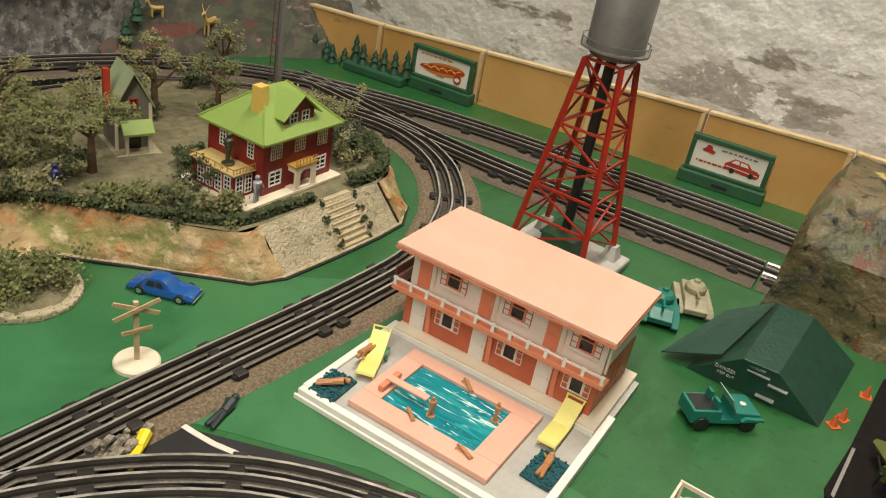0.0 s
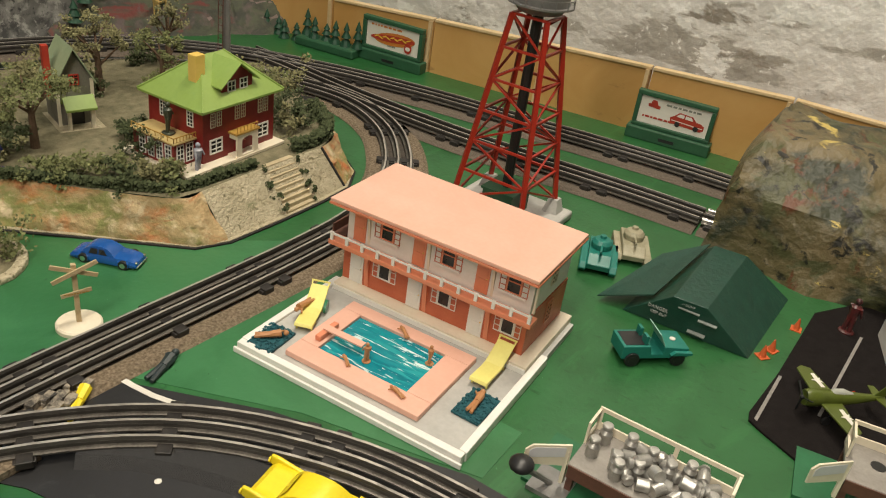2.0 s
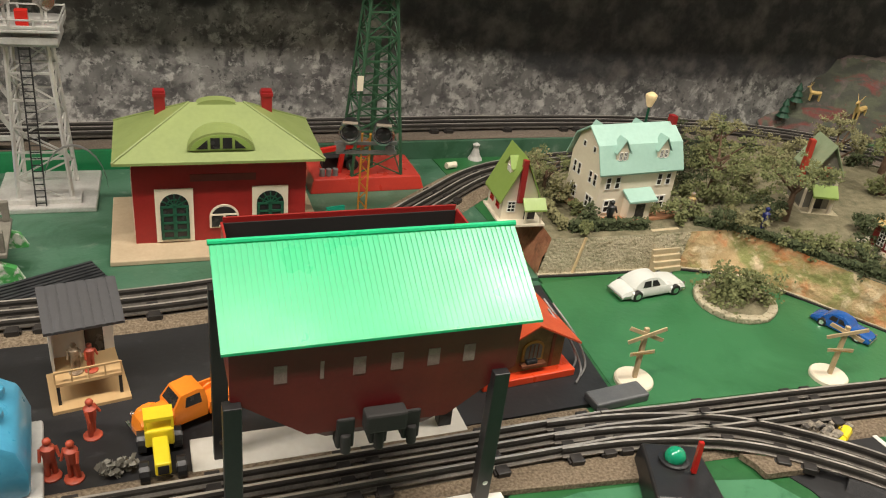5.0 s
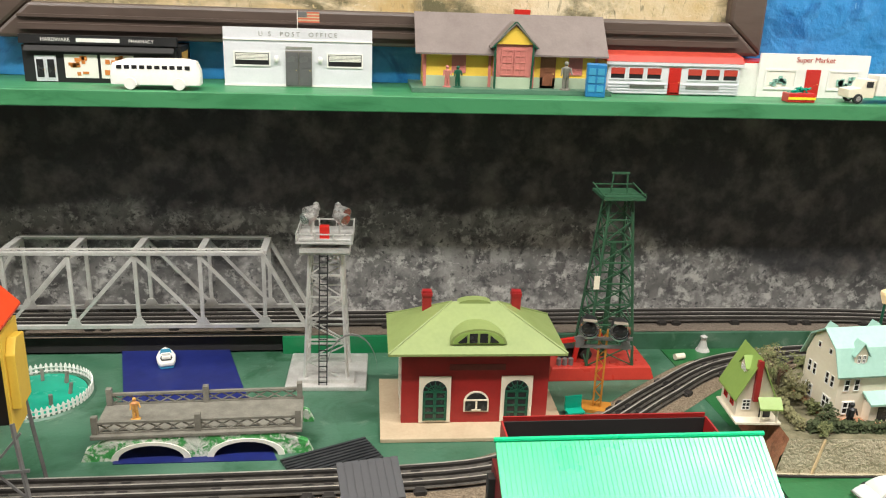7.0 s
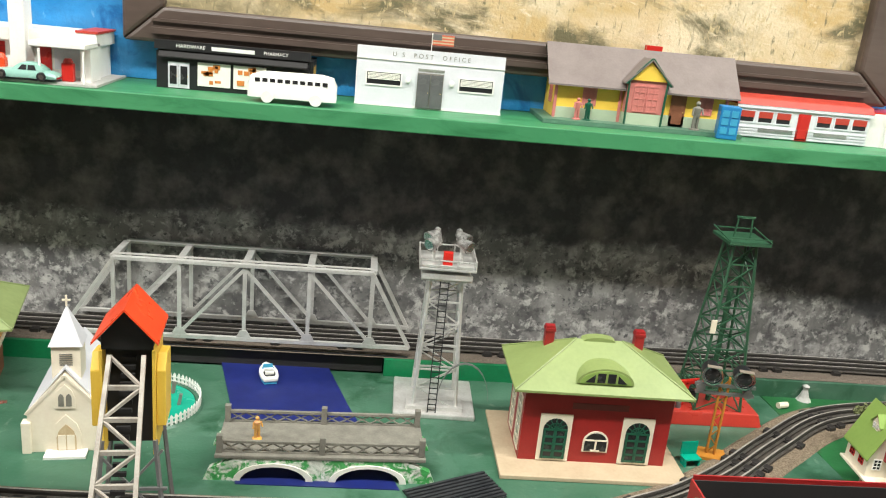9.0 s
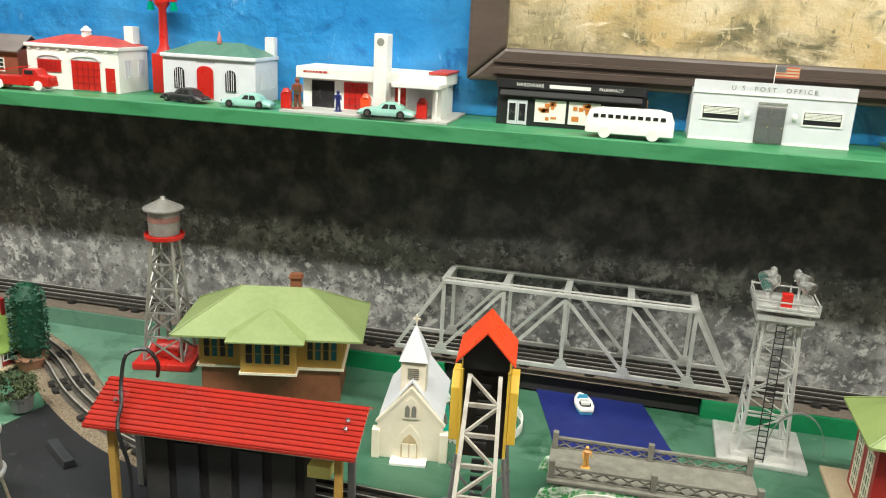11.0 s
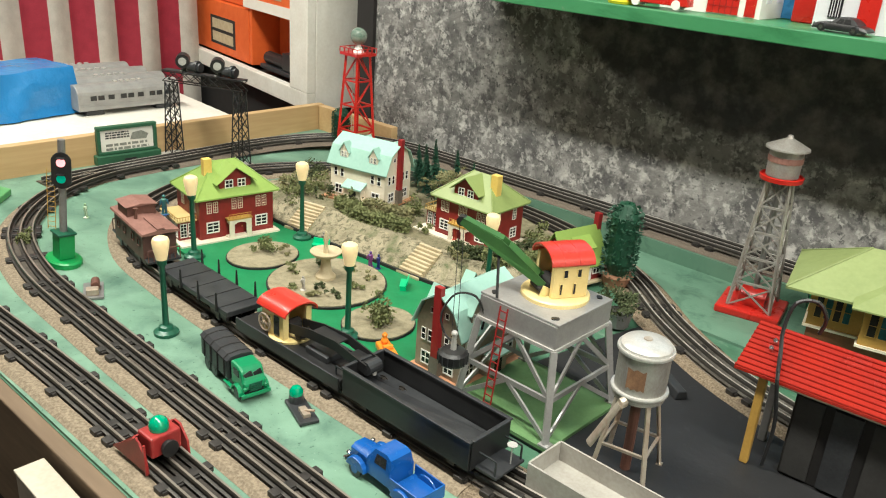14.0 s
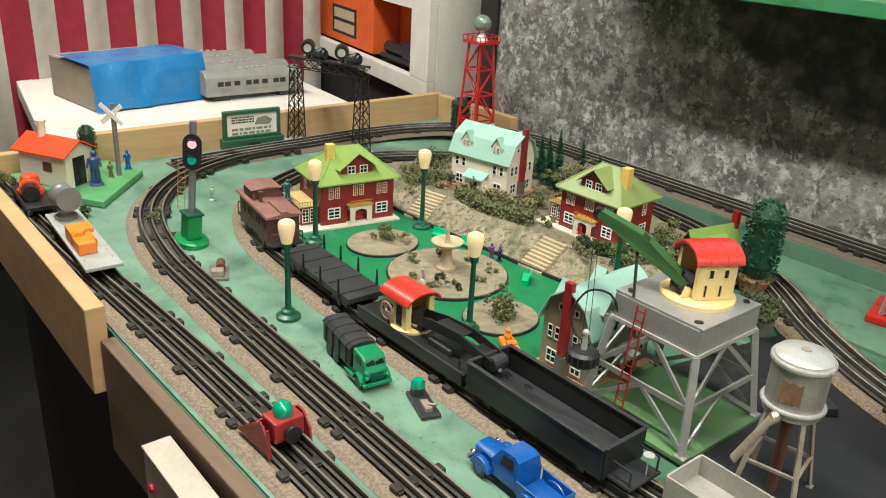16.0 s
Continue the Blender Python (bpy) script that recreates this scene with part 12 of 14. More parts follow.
part("load_cover", Mesh().add([(-L + 0.003, -Wd + 0.003, 0.040), (L - 0.003, -Wd + 0.003, 0.050), (L - 0.003, 0.003, 0.046), (-L + 0.003, 0.006, 0.031), (-L + 0.003, -Wd + 0.003, 0.0385), (L - 0.003, -Wd + 0.003, 0.0485), (L - 0.003, 0.003, 0.0445), (-L + 0.003, 0.006, 0.0295)], [(0, 1, 2, 3), (7, 6, 5, 4), (0, 4, 5, 1), (1, 5, 6, 2), (2, 6, 7, 3), (3, 7, 4, 0)]), SOOT, gd, "dusty sloping inner tray")

# crane car
cc = thing("crane_car", "black crane car with yellow cab and red roof", "toy train car", -0.012, TY + 0.003, 0, 1)
cc.matrix_world = cc.matrix_world @ BIG
part("frame", Mesh().box(-0.068, 0.108, -0.023, 0.023, 0.022, 0.031), BLACK, cc, bevel=0.001)
for s in (-1, 1):
    part("side_sill", Mesh().box(-0.068, 0.108, s * 0.024 - 0.001, s * 0.024 + 0.001, 0.019, 0.034), SOOT, cc, bevel=0.0004)
part("deck_box", Mesh().box(0.04, 0.075, -0.012, 0.018, 0.031, 0.038), SOOT, cc, bevel=0.001)
part("turntable", Mesh().lathe([(0.024, 0.0312), (0.0245, 0.034), (0.018, 0.035)], 26), PALECAB, cc, "cream-yellow turntable")
cb = part("cab", Mesh().box(-0.026, 0.012, -0.019, -0.0175, 0.035, 0.066).box(-0.026, 0.012, 0.0175, 0.019, 0.035, 0.066).box(-0.0262, -0.0245, -0.0175, 0.0175, 0.035, 0.066).box(0.008, 0.012, -0.0173, -0.012, 0.035, 0.066).box(0.008, 0.012, 0.012, 0.0173, 0.035, 0.066), PALECAB, cc)
prof = [(0.0225 * math.cos(a * math.pi / 10), 0.065 + 0.011 * math.sin(a * math.pi / 10)) for a in range(11)]
part("roof", Mesh().end(prof + [(p[0] * 0.95, p[1] - 0.0015) for p in reversed(prof)], -0.031, 0.019), CABROOF, cc, "red barrel roof", smooth=True)
window(cb, -0.012, -0.019, 0.053, 0.007, 0.009, 0, frame=PALECAB, bars=(0, 0))
part("winch", Mesh().tube((0.0, -0.011, 0.043), (0.0, 0.011, 0.043), 0.007, n=12), BLACKDULL, cc)
hw_ = Mesh().tube((-0.018, -0.0192, 0.047), (-0.018, -0.024, 0.047), 0.002, n=8)
for k in range(16):
    a, b = k * math.tau / 16, (k + 1) * math.tau / 16
    hw_.tube((-0.018 + 0.0098 * math.cos(a), -0.0215, 0.047 + 0.0098 * math.sin(a)), (-0.018 + 0.0098 * math.cos(b), -0.0215, 0.047 + 0.0098 * math.sin(b)), 0.0012, n=6)
    if k % 3 == 0:
        hw_.tube((-0.018, -0.0215, 0.047), (-0.018 + 0.0098 * math.cos(a), -0.0215, 0.047 + 0.0098 * math.sin(a)), 0.0007, n=5)
part("hand_wheel", hw_, SILVERWORN, cc)
part("cab_door", Mesh().box(-0.004, 0.005, -0.0198, -0.0191, 0.037, 0.06), DARKGLASS, cc)
part("gear_drum", Mesh().tube((0.022, -0.008, 0.041), (0.022, 0.008, 0.041), 0.005, n=12), BLACKDULL, cc)
bm_ = [(0.010, 0.052), (0.045, 0.059), (0.085, 0.062), (0.132, 0.054)]
for s in (-1, 1):
    m = Mesh()
    m.side([(x, z - 0.011) for x, z in bm_] + [(x, z) for x, z in reversed(bm_)], s * 0.0095 - 0.0008, s * 0.0095 + 0.0008)
    part("boom_side", m, BLACK, cc)
part("boom_tie", Mesh().box(0.046, 0.084, -0.0086, 0.0086, 0.056, 0.0575).box(0.1, 0.126, -0.0086, 0.0086, 0.051, 0.0525), BLACK, cc)
part("pulley", Mesh().tube((0.13, -0.0085, 0.049), (0.13, 0.0085, 0.049), 0.007, n=14), SOOT, cc)
part("hook", Mesh().tube((0.134, 0, 0.046), (0.134, 0, 0.041), 0.002, n=8), SILVER, cc)
for x in (-0.045, 0.085):
    bogie(cc, x)

# flat car with stakes
fl = thing("stake_flat_car", "dusty black flat car with short stakes", "toy train car", -0.192, TY + 0.002, 0, -1.5)
fl.matrix_world = fl.matrix_world @ BIG @ Matrix.Diagonal((0.82, 1, 1, 1))
part("deck", Mesh().box(-0.1, 0.1, -0.025, 0.025, 0.027, 0.034), SOOT, fl, bevel=0.001)
for k in range(5):
    part("deck_seam", Mesh().box(-0.08 + k * 0.04 - 0.0006, -0.08 + k * 0.04 + 0.0006, -0.024, 0.024, 0.0341, 0.0346), BLACK, fl)
for k in range(4):
    for s in (-1, 1):
        part("stake", Mesh().tube((-0.075 + k * 0.05, s * 0.0262, 0.028), (-0.075 + k * 0.05, s * 0.0262, 0.052), 0.0022, 0.001, 6), BLACK, fl)
for x in (-0.068, 0.068):
    bogie(fl, x)

# brown caboose
CABOOSE = mat("weathered_caboose_brown", (0.12, 0.055, 0.042), (0.05, 0.024, 0.02), 30, 0.55, 0.15, contrast=0.6)
cbs = thing("caboose", "weathered brown tin caboose with cupola", "toy train car", -0.39, 0.03, 0, -8)
cbs.matrix_world = cbs.matrix_world @ BIG
part("body", Mesh().box(-0.055, 0.055, -0.0225, 0.0225, 0.024, 0.060), CABOOSE, cbs, bevel=0.0008)
part("roof", Mesh().end([(-0.0255, 0.0602), (-0.0245, 0.063), (0, 0.0665), (0.0245, 0.063), (0.0255, 0.0602)], -0.062, 0.062), MAROONROOF, cbs, "faded maroon roof")
part("roof_walk", Mesh().box(0.012, 0.062, -0.005, 0.005, 0.0668, 0.0682), MAROONROOF, cbs)
cu_ = part("cupola", Mesh().box(-0.045, -0.008, -0.0195, 0.0195, 0.0625, 0.078), RUST, cbs, bevel=0.0005)
put("cupola_roof", Mesh().end([(-0.022, 0.0782), (0, 0.0815), (0.022, 0.0782)], -0.048, -0.005).mesh("cupola_roof", MAROONROOF), cu_, Matrix())
part("chimney", Mesh().tube((0.004, -0.012, 0.064), (0.004, -0.012, 0.078), 0.0022, n=8).tube((0.004, -0.012, 0.078), (0.004, -0.012, 0.0795), 0.0034, n=8), RUST, cbs)
for x in (-0.038, -0.014, 0.018, 0.04):
    window(cbs, x, -0.0225, 0.046, 0.009, 0.011, 0, frame=RUST, bars=(0, 0))
for s in (-1, 1):
    part("end_deck", Mesh().box(s * 0.063 - 0.0075, s * 0.063 + 0.0075, -0.022, 0.022, 0.024, 0.0265), SOOT, cbs)
    m = Mesh().beam((s * 0.069, -0.021, 0.042), (s * 0.069, 0.021, 0.042), 0.0014)
    for k in range(7):
        m.beam((s * 0.069, -0.021 + k * 0.007, 0.0265), (s * 0.069, -0.021 + k * 0.007, 0.042), 0.0011)
    part("end_railing", m, RUST, cbs)
    bogie(cbs, s * 0.036)

# ---- front track: bumper, flat car, searchlight car ----
BUMPRED = mat("worn_dark_red_tin", (0.34, 0.03, 0.028), (0.22, 0.02, 0.018), 40, 0.4, 0.05)
bp = thing("bumper_stop", "red tin track bumper with green dome lamp", "track bumper", 0.064, -0.2035, CR, 2)
bp.matrix_world = bp.matrix_world @ Matrix.Diagonal((1.15, 1.1, 1.12, 1))
for s in (-1, 1):
    part("side_frame", Mesh().side([(-0.03, -0.006), (0.024, -0.006), (0.022, 0.008), (0.012, 0.02), (0.003, 0.0205)], s * 0.02 - 0.001, s * 0.02 + 0.001), BUMPRED, bp)
part("lamp_box", Mesh().box(0.0, 0.022, -0.0145, 0.0145, 0.004, 0.024), BUMPRED, bp, bevel=0.002)
part("nose_plate", Mesh().add([(-0.03, -0.0188, -0.0055), (-0.03, 0.0188, -0.0055), (0.002, 0.0188, 0.0205), (0.002, -0.0188, 0.0205), (-0.029, -0.0188, -0.0065), (-0.029, 0.0188, -0.0065), (0.003, 0.0188, 0.0195), (0.003, -0.0188, 0.0195)], [(3, 2, 1, 0), (4, 5, 6, 7), (0, 1, 5, 4), (2, 3, 7, 6), (1, 2, 6, 5), (3, 0, 4, 7)]), BUMPRED, bp)
part("dome", Mesh().lathe([(0.0085, 0.0242), (0.0088, 0.028), (0.0072, 0.0325), (0.004, 0.0352), (0.0008, 0.036)], 16, 0.011), GREENGLASS, bp, "green glass lamp dome", smooth=True)
part("buffer", Mesh().tube((0.0222, 0, 0.012), (0.026, 0, 0.012), 0.006, n=16).tube((0.026, 0, 0.012), (0.028, 0, 0.012), 0.0078, n=16), BLACK, bp)
part("strut", Mesh().beam((-0.028, -0.0215, -0.004), (0.012, -0.0215, 0.024), 0.002).beam((0.022, -0.0215, 0.022), (0.024, -0.0215, -0.006), 0.002), BUMPRED, bp)

DECKGREY = mat("grey_deck_paint", (0.42, 0.43, 0.42), (0.28, 0.28, 0.27), 40, 0.5, 0.08)
wf = thing("work_flat_car", "grey flat car with orange motor and searchlight drum", "toy train car", -0.468, -0.217, 0, -3)
part("deck", Mesh().box(-0.125, 0.105, -0.024, 0.024, 0.026, 0.031), DECKGREY, wf, bevel=0.0008)
part("motor_box", Mesh().box(-0.015, 0.02, -0.02, -0.001, 0.031, 0.052), ORANGE, wf, bevel=0.0015)
part("motor_box", Mesh().box(0.024, 0.058, -0.02, 0.004, 0.031, 0.048), ORANGE, wf, bevel=0.0015)
part("motor_coil", Mesh().tube((0.016, -0.012, 0.046), (0.03, -0.012, 0.046), 0.008, n=12).tube((0.004, 0.006, 0.037), (0.03, 0.006, 0.037), 0.006, n=10), ORANGE, wf)
part("control_box", Mesh().box(-0.05, -0.022, 0.002, 0.02, 0.031, 0.038), ORANGE, wf, bevel=0.001)
sd = part("drum_stand", Mesh().lathe([(0.016, 0.0312), (0.016, 0.036), (0.010, 0.040), (0.012, 0.048)], 18, -0.095), GREYMETAL, wf)
put("search_drum", Mesh().tube((-0.112, -0.002, 0.062), (-0.077, 0.002, 0.066), 0.0165, n=20).tube((-0.077, 0.002, 0.066), (-0.072, 0.0025, 0.0665), 0.0178, n=20).ball((-0.104, -0.001, 0.064), 0.0185, 10).mesh("search_drum", GREYMETAL, smooth=True), sd, Matrix())
for x in (-0.08, 0.062):
    bogie(wf, x)
sc = thing("searchlight_car", "red searchlight car at the end of the siding", "toy train car", -0.69, -0.226, 0, -3)
part("deck", Mesh().box(-0.06, 0.06, -0.022, 0.022, 0.024, 0.031), BLACK, sc, bevel=0.001)
part("housing", Mesh().lathe([(0.02, 0.031), (0.02, 0.038), (0.013, 0.042), (0.015, 0.052), (0.012, 0.060), (0.004, 0.063)], 18, -0.012), ORANGERED, sc, smooth=True)
part("lamp_drum", Mesh().tube((0.004, -0.004, 0.044), (0.034, -0.008, 0.044), 0.0125, n=18), BLACK, sc)
part("lamp_shroud", Mesh().tube((-0.004, -0.003, 0.044), (0.012, -0.005, 0.044), 0.015, n=18), ORANGERED, sc)
for x in (-0.04, 0.04):
    bogie(sc, x)

# ---- on the pale strip between the tracks ----
CABGREEN = mat("truck_cab_green", (0.015, 0.24, 0.095), (0.012, 0.18, 0.07), 40, 0.32, coat=0.2)
gt = thing("delivery_truck", "green cab toy truck with a dusty black canvas back", "toy truck", -0.006, -0.063, 0.001, -8)
part("canvas_back", Mesh().box(-0.062, 0.01, -0.0165, 0.0165, 0.012, 0.036), SOOT, gt, bevel=0.002)
part("canvas_top", Mesh().end([(-0.017, 0.0362), (-0.012, 0.0405), (0, 0.042), (0.012, 0.0405), (0.017, 0.0362)], -0.0628, 0.0108), SOOT, gt)
for k in range(4):
    part("canvas_hoop", Mesh().end([(-0.0176, 0.014), (-0.0176, 0.0366), (-0.0125, 0.0412), (0, 0.0427), (0.0125, 0.0412), (0.0176, 0.0366), (0.0176, 0.014)], -0.052 + k * 0.018, -0.0505 + k * 0.018), BLACKDULL, gt)
cabm = part("cab", Mesh().side([(0.0125, 0.012), (0.043, 0.012), (0.0462, 0.016), (0.0468, 0.0235), (0.0425, 0.0255), (0.039, 0.0355), (0.034, 0.0388), (0.0125, 0.0392)], -0.0138, 0.0138), CABGREEN, gt, "rounded green cab", bevel=0.003, smooth=False)
for q in (-1, 1):
    put("windscreen", Mesh().box(-0.0048, 0.0048, -0.0005, 0.0005, -0.0038, 0.0038).mesh("windscreen", DARKGLASS), cabm, pose(0.0409, q * 0.0056, 0.0305, 0, -19, 90))
    put("side_window", Mesh().box(0.022, 0.034, q * 0.0141 - 0.0004, q * 0.0141 + 0.0004, 0.0265, 0.0345).mesh("side_window", DARKGLASS), cabm, Matrix())
    fd = [(0.0105 * math.cos(a * math.pi / 8), 0.0105 * math.sin(a * math.pi / 8)) for a in range(9)]
    part("fender", Mesh().side([(0.033 + x_, 0.008 + z_) for x_, z_ in fd] + [(0.033 + x_ * 0.86, 0.008 + z_ * 0.86) for x_, z_ in reversed(fd)], q * 0.0152 - 0.0034, q * 0.0152 + 0.0034), CABGREEN, gt)
    part("headlight", Mesh().ball((0.0462, q * 0.0125, 0.017), 0.0024, 6), CABGREEN, gt)
    part("running_board", Mesh().box(0.002, 0.0225, q * 0.0165 - 0.002, q * 0.0165 + 0.002, 0.0085, 0.0098), CABGREEN, gt)
for k in range(5):
    part("grille_bar", Mesh().box(0.0466, 0.0476, -0.0075, 0.0075, 0.0135 + k * 0.0021, 0.0146 + k * 0.0021), GREENPOST, gt)
part("chassis", Mesh().box(-0.06, 0.044, -0.011, 0.011, 0.006, 0.0118), BLACK, gt)
part("bumper", Mesh().box(0.0465, 0.049, -0.0175, 0.0175, 0.007, 0.0115), CABGREEN, gt, bevel=0.0008)
wheels(gt, (-0.045, -0.026, 0.033), 0.0145, 0.008, 0.004, SOOT)
pickup(0.247, -0.056, 0.001, 178, 0.105, BLUE, "blue toy pickup truck with an open bed")
sw = thing("switch_lamp", "black switch motor with green dome lamp", "switch motor", 0.092, -0.046, 0.001, -18)
part("base", Mesh().box(-0.026, 0.026, -0.011, 0.011, 0, 0.004), SOOT, sw, bevel=0.001)
part("lamp_post", Mesh().lathe([(0.0085, 0.004), (0.008, 0.012), (0.006, 0.013)], 14, -0.018), SOOT, sw)
part("dome", Mesh().lathe([(0.0078, 0.013), (0.0078, 0.018), (0.005, 0.022), (0.001, 0.023)], 14, -0.018), GREENGLASS, sw, "green glass lamp dome", smooth=True)
part("lever", Mesh().box(0.0, 0.018, -0.004, 0.004, 0.004, 0.008).tube((0.008, 0, 0.008), (0.018, 0.008, 0.011), 0.0014, n=6), SILVERWORN, sw)
cr = thing("switch_motor", "rusty open track switch motor", "switch motor", -0.327, -0.082, 0.001, -25)
part("base", Mesh().box(-0.026, 0.026, -0.013, 0.013, 0, 0.003), GREYMETAL, cr)
part("coil", Mesh().tube((-0.016, 0.003, 0.010), (0.004, 0.003, 0.010), 0.006, n=12), RUST, cr)
part("contact_block", Mesh().box(0.007, 0.02, -0.009, 0.007, 0.003, 0.012), SILVERWORN, cr, bevel=0.001)

SIGNALGREEN = mat("signal_green_enamel", (0.02, 0.27, 0.07), (0.015, 0.2, 0.05), 40, 0.35, 0.04)
sm = thing("block_signal", "grey signal mast with red and green lamps on green box", "signal", -0.448, -0.07, 0.001, 0)
sm.matrix_world = sm.matrix_world @ Matrix.Rotation(radians(4.5), 4, (-0.76, 0.65, 0))
part("base", Mesh().lathe([(0.03, 0), (0.03, 0.007), (0.027, 0.009)], 24), SIGNALGREEN, sm).matrix_local = Matrix.Diagonal((1.05, 0.8, 1, 1))
part("relay_box", Mesh().box(-0.0125, 0.0125, -0.0115, 0.0115, 0.0092, 0.046), SIGNALGREEN, sm, bevel=0.0015)
part("box_cap", Mesh().box(-0.0145, 0.0145, -0.0135, 0.0135, 0.0462, 0.05), GREENPOST, sm, bevel=0.001)
part("mast", Mesh().tube((0, 0, 0.05), (0, 0, 0.188), 0.0052, n=12), GREYMETAL, sm)
hd = part("signal_head", Mesh().side([(0.0135 * math.cos(a * math.tau / 28), (0.145 + (0.013 if math.sin(a * math.tau / 28) > 0 else -0.013)) + 0.0135 * math.sin(a * math.tau / 28)) for a in range(28)], -0.0015, 0.0015), BLACK, sm)
hd.matrix_local = pose(0.0075, -0.004, 0, 0, 0, 52)
for z, mt_, nm in ((0.157, REDLIGHT, "red_lens"), (0.133, GREENLIGHT, "green_lens")):
    put(nm, Mesh().tube((0, -0.0016, z), (0, -0.003, z), 0.0062, n=14).mesh(nm, mt_), hd, Matrix())
    put("lens_hood", Mesh().end([(-0.0016, z + 0.0068), (-0.009, z + 0.0068), (-0.009, z + 0.008), (-0.0016, z + 0.008)], -0.005, 0.005).mesh("lens_hood", BLACK), hd, Matrix())
ladder(sm, (-0.015, -0.010, 0.05), (-0.015, -0.010, 0.142), 0.011, WOODYEL, 12, 0.0008, side=(0.7, 0.7, 0))
figurine(-0.607, 0.036, 0.001, 0, 0.026, mat("white_green_figure", (0.7, 0.68, 0.6), (0.1, 0.3, 0.1), 60, 0.5), "white painted figure on a green foot plate")

# ---- gantry magnet crane and silver water tank ----
gc = thing("gantry_crane", "grey gantry crane with yellow cab and green boom", "toy crane", 0.247, 0.168, 0.0016, 0)
DZ = 0.136
feet, knees = 0.064, 0.051
part("base_plate", Mesh().box(-0.07, 0.07, -0.07, 0.07, 0, 0.004), PLATEGREEN, gc, "faded green base plate")
part("deck", Mesh().box(-0.053, 0.053, -0.05, 0.05, DZ - 0.003, DZ), DECKSTEEL, gc, bevel=0.0008)
for a in range(4):
    ob = part("skirt_panel", Mesh().box(-0.051, 0.051, -0.0515, -0.0495, DZ - 0.031, DZ - 0.0032), DECKSTEEL, gc)
    ob.matrix_local = pose(0, 0, 0, 0, 0, a * 90)
    put("skirt_flange", cached(("flange",), lambda: Mesh().box(-0.052, 0.052, -0.0535, -0.0516, DZ - 0.032, DZ - 0.028).mesh("skirt_flange", SILVER)), ob, Matrix())
    for x in (-0.04, 0.04):
        part("deck_bolt", Mesh().lathe([(0.003, DZ), (0.003, DZ + 0.0012), (0.001, DZ + 0.0014)], 10, x), BLACK, gc).matrix_local = pose(0, 0, 0, 0, 0, a * 90) @ pose(0, 0.042, 0)
lg = lambda sx, sy, z: (sx * (feet + (knees - feet) * z / (DZ - 0.03)), sy * (feet + (knees - feet) * z / (DZ - 0.03)), z)
for sx, sy in ((-1, -1), (1, -1), (1, 1), (-1, 1)):
    part("leg", Mesh().beam(lg(sx, sy, 0.004), lg(sx, sy, DZ - 0.03), 0.007, 0.007).box(sx * feet - 0.006, sx * feet + 0.006, sy * feet - 0.006, sy * feet + 0.006, 0.004, 0.006), DECKSTEEL, gc)
cs = ((-1, -1), (1, -1), (1, 1), (-1, 1))
for k in range(4):
    a, b = cs[k], cs[(k + 1) % 4]
    part("girt", Mesh().beam(lg(*a, 0.052), lg(*b, 0.052), 0.003, 0.006), DECKSTEEL, gc)
    mid = (Vector(lg(*a, 0.052)) + Vector(lg(*b, 0.052))) / 2
    midt = (Vector(lg(*a, DZ - 0.031)) + Vector(lg(*b, DZ - 0.031))) / 2
    midb = (Vector(lg(*a, 0.005)) + Vector(lg(*b, 0.005))) / 2
    for q in (a, b):
        part("brace", Mesh().beam(midt, lg(*q, 0.052), 0.0025, 0.005), DECKSTEEL, gc)
        part("brace", Mesh().beam(mid, lg(*q, 0.008), 0.0025, 0.005), DECKSTEEL, gc)
cab = part("cab", Mesh().box(-0.022, 0.022, 0.02, 0.0215, 0.006, 0.046).box(-0.022, -0.0205, -0.018, 0.0198, 0.006, 0.046).box(0.0205, 0.022, -0.018, 0.0198, 0.006, 0.046).box(-0.022, -0.016, -0.0196, -0.0182, 0.006, 0.046).box(0.016, 0.022, -0.0196, -0.0182, 0.006, 0.046), PALECAB, gc, "yellow enamelled cab")
CM = pose(0.006, 0.012, DZ, 0, 0, -28)
cab.matrix_local = CM
tt = part("turntable", Mesh().lathe([(0.038, 0), (0.038, 0.004), (0.036, 0.0055)], 32, 0, -0.004), PALECAB, gc)
tt.matrix_local = CM
pr = [(0.026 * math.cos(a * math.pi / 12), 0.045 + 0.015 * math.sin(a * math.pi / 12)) for a in range(13)]
rf = part("roof", Mesh().side(pr + [(p[0] * 0.95, p[1] - 0.0018) for p in reversed(pr)], -0.025, 0.026), CABROOF, gc, "red barrel roof", smooth=True)
rf.matrix_local = CM
for y in (-0.01, 0.008):
    put("roof_rib", Mesh().side([(p[0] * 1.01, p[1] + 0.0005) for p in pr] + [(p[0] * 0.98, p[1] - 0.0008) for p in reversed(pr)], y - 0.0006, y + 0.0006).mesh("roof_rib", CABROOF), rf, Matrix())
for sx, fc in ((0.022, 90), (-0.022, -90)):
    for y in (-0.006, 0.01):
        window(cab, sx, y, 0.034, 0.0055, 0.010, fc, frame=PALECAB, bars=(0, 0))
        window(cab, sx, y - 0.004, 0.016, 0.003, 0.013, fc, frame=PALECAB, bars=(0, 0))
wn = part("winch", Mesh().tube((-0.013, -0.012, 0.016), (0.013, -0.012, 0.016), 0.008, n=14).tube((-0.012, -0.026, 0.012), (0.012, -0.026, 0.012), 0.004, n=10), BLACKDULL, gc)
wn.matrix_local = CM
for s in (-1, 1):
    wc = part("winch_cheek", Mesh().end([(-0.03, 0.0058), (-0.018, 0.0058), (-0.018, 0.014), (-0.026, 0.018)], s * 0.013 - 0.001, s * 0.013 + 0.001), PALECAB, gc)
    wc.matrix_local = CM
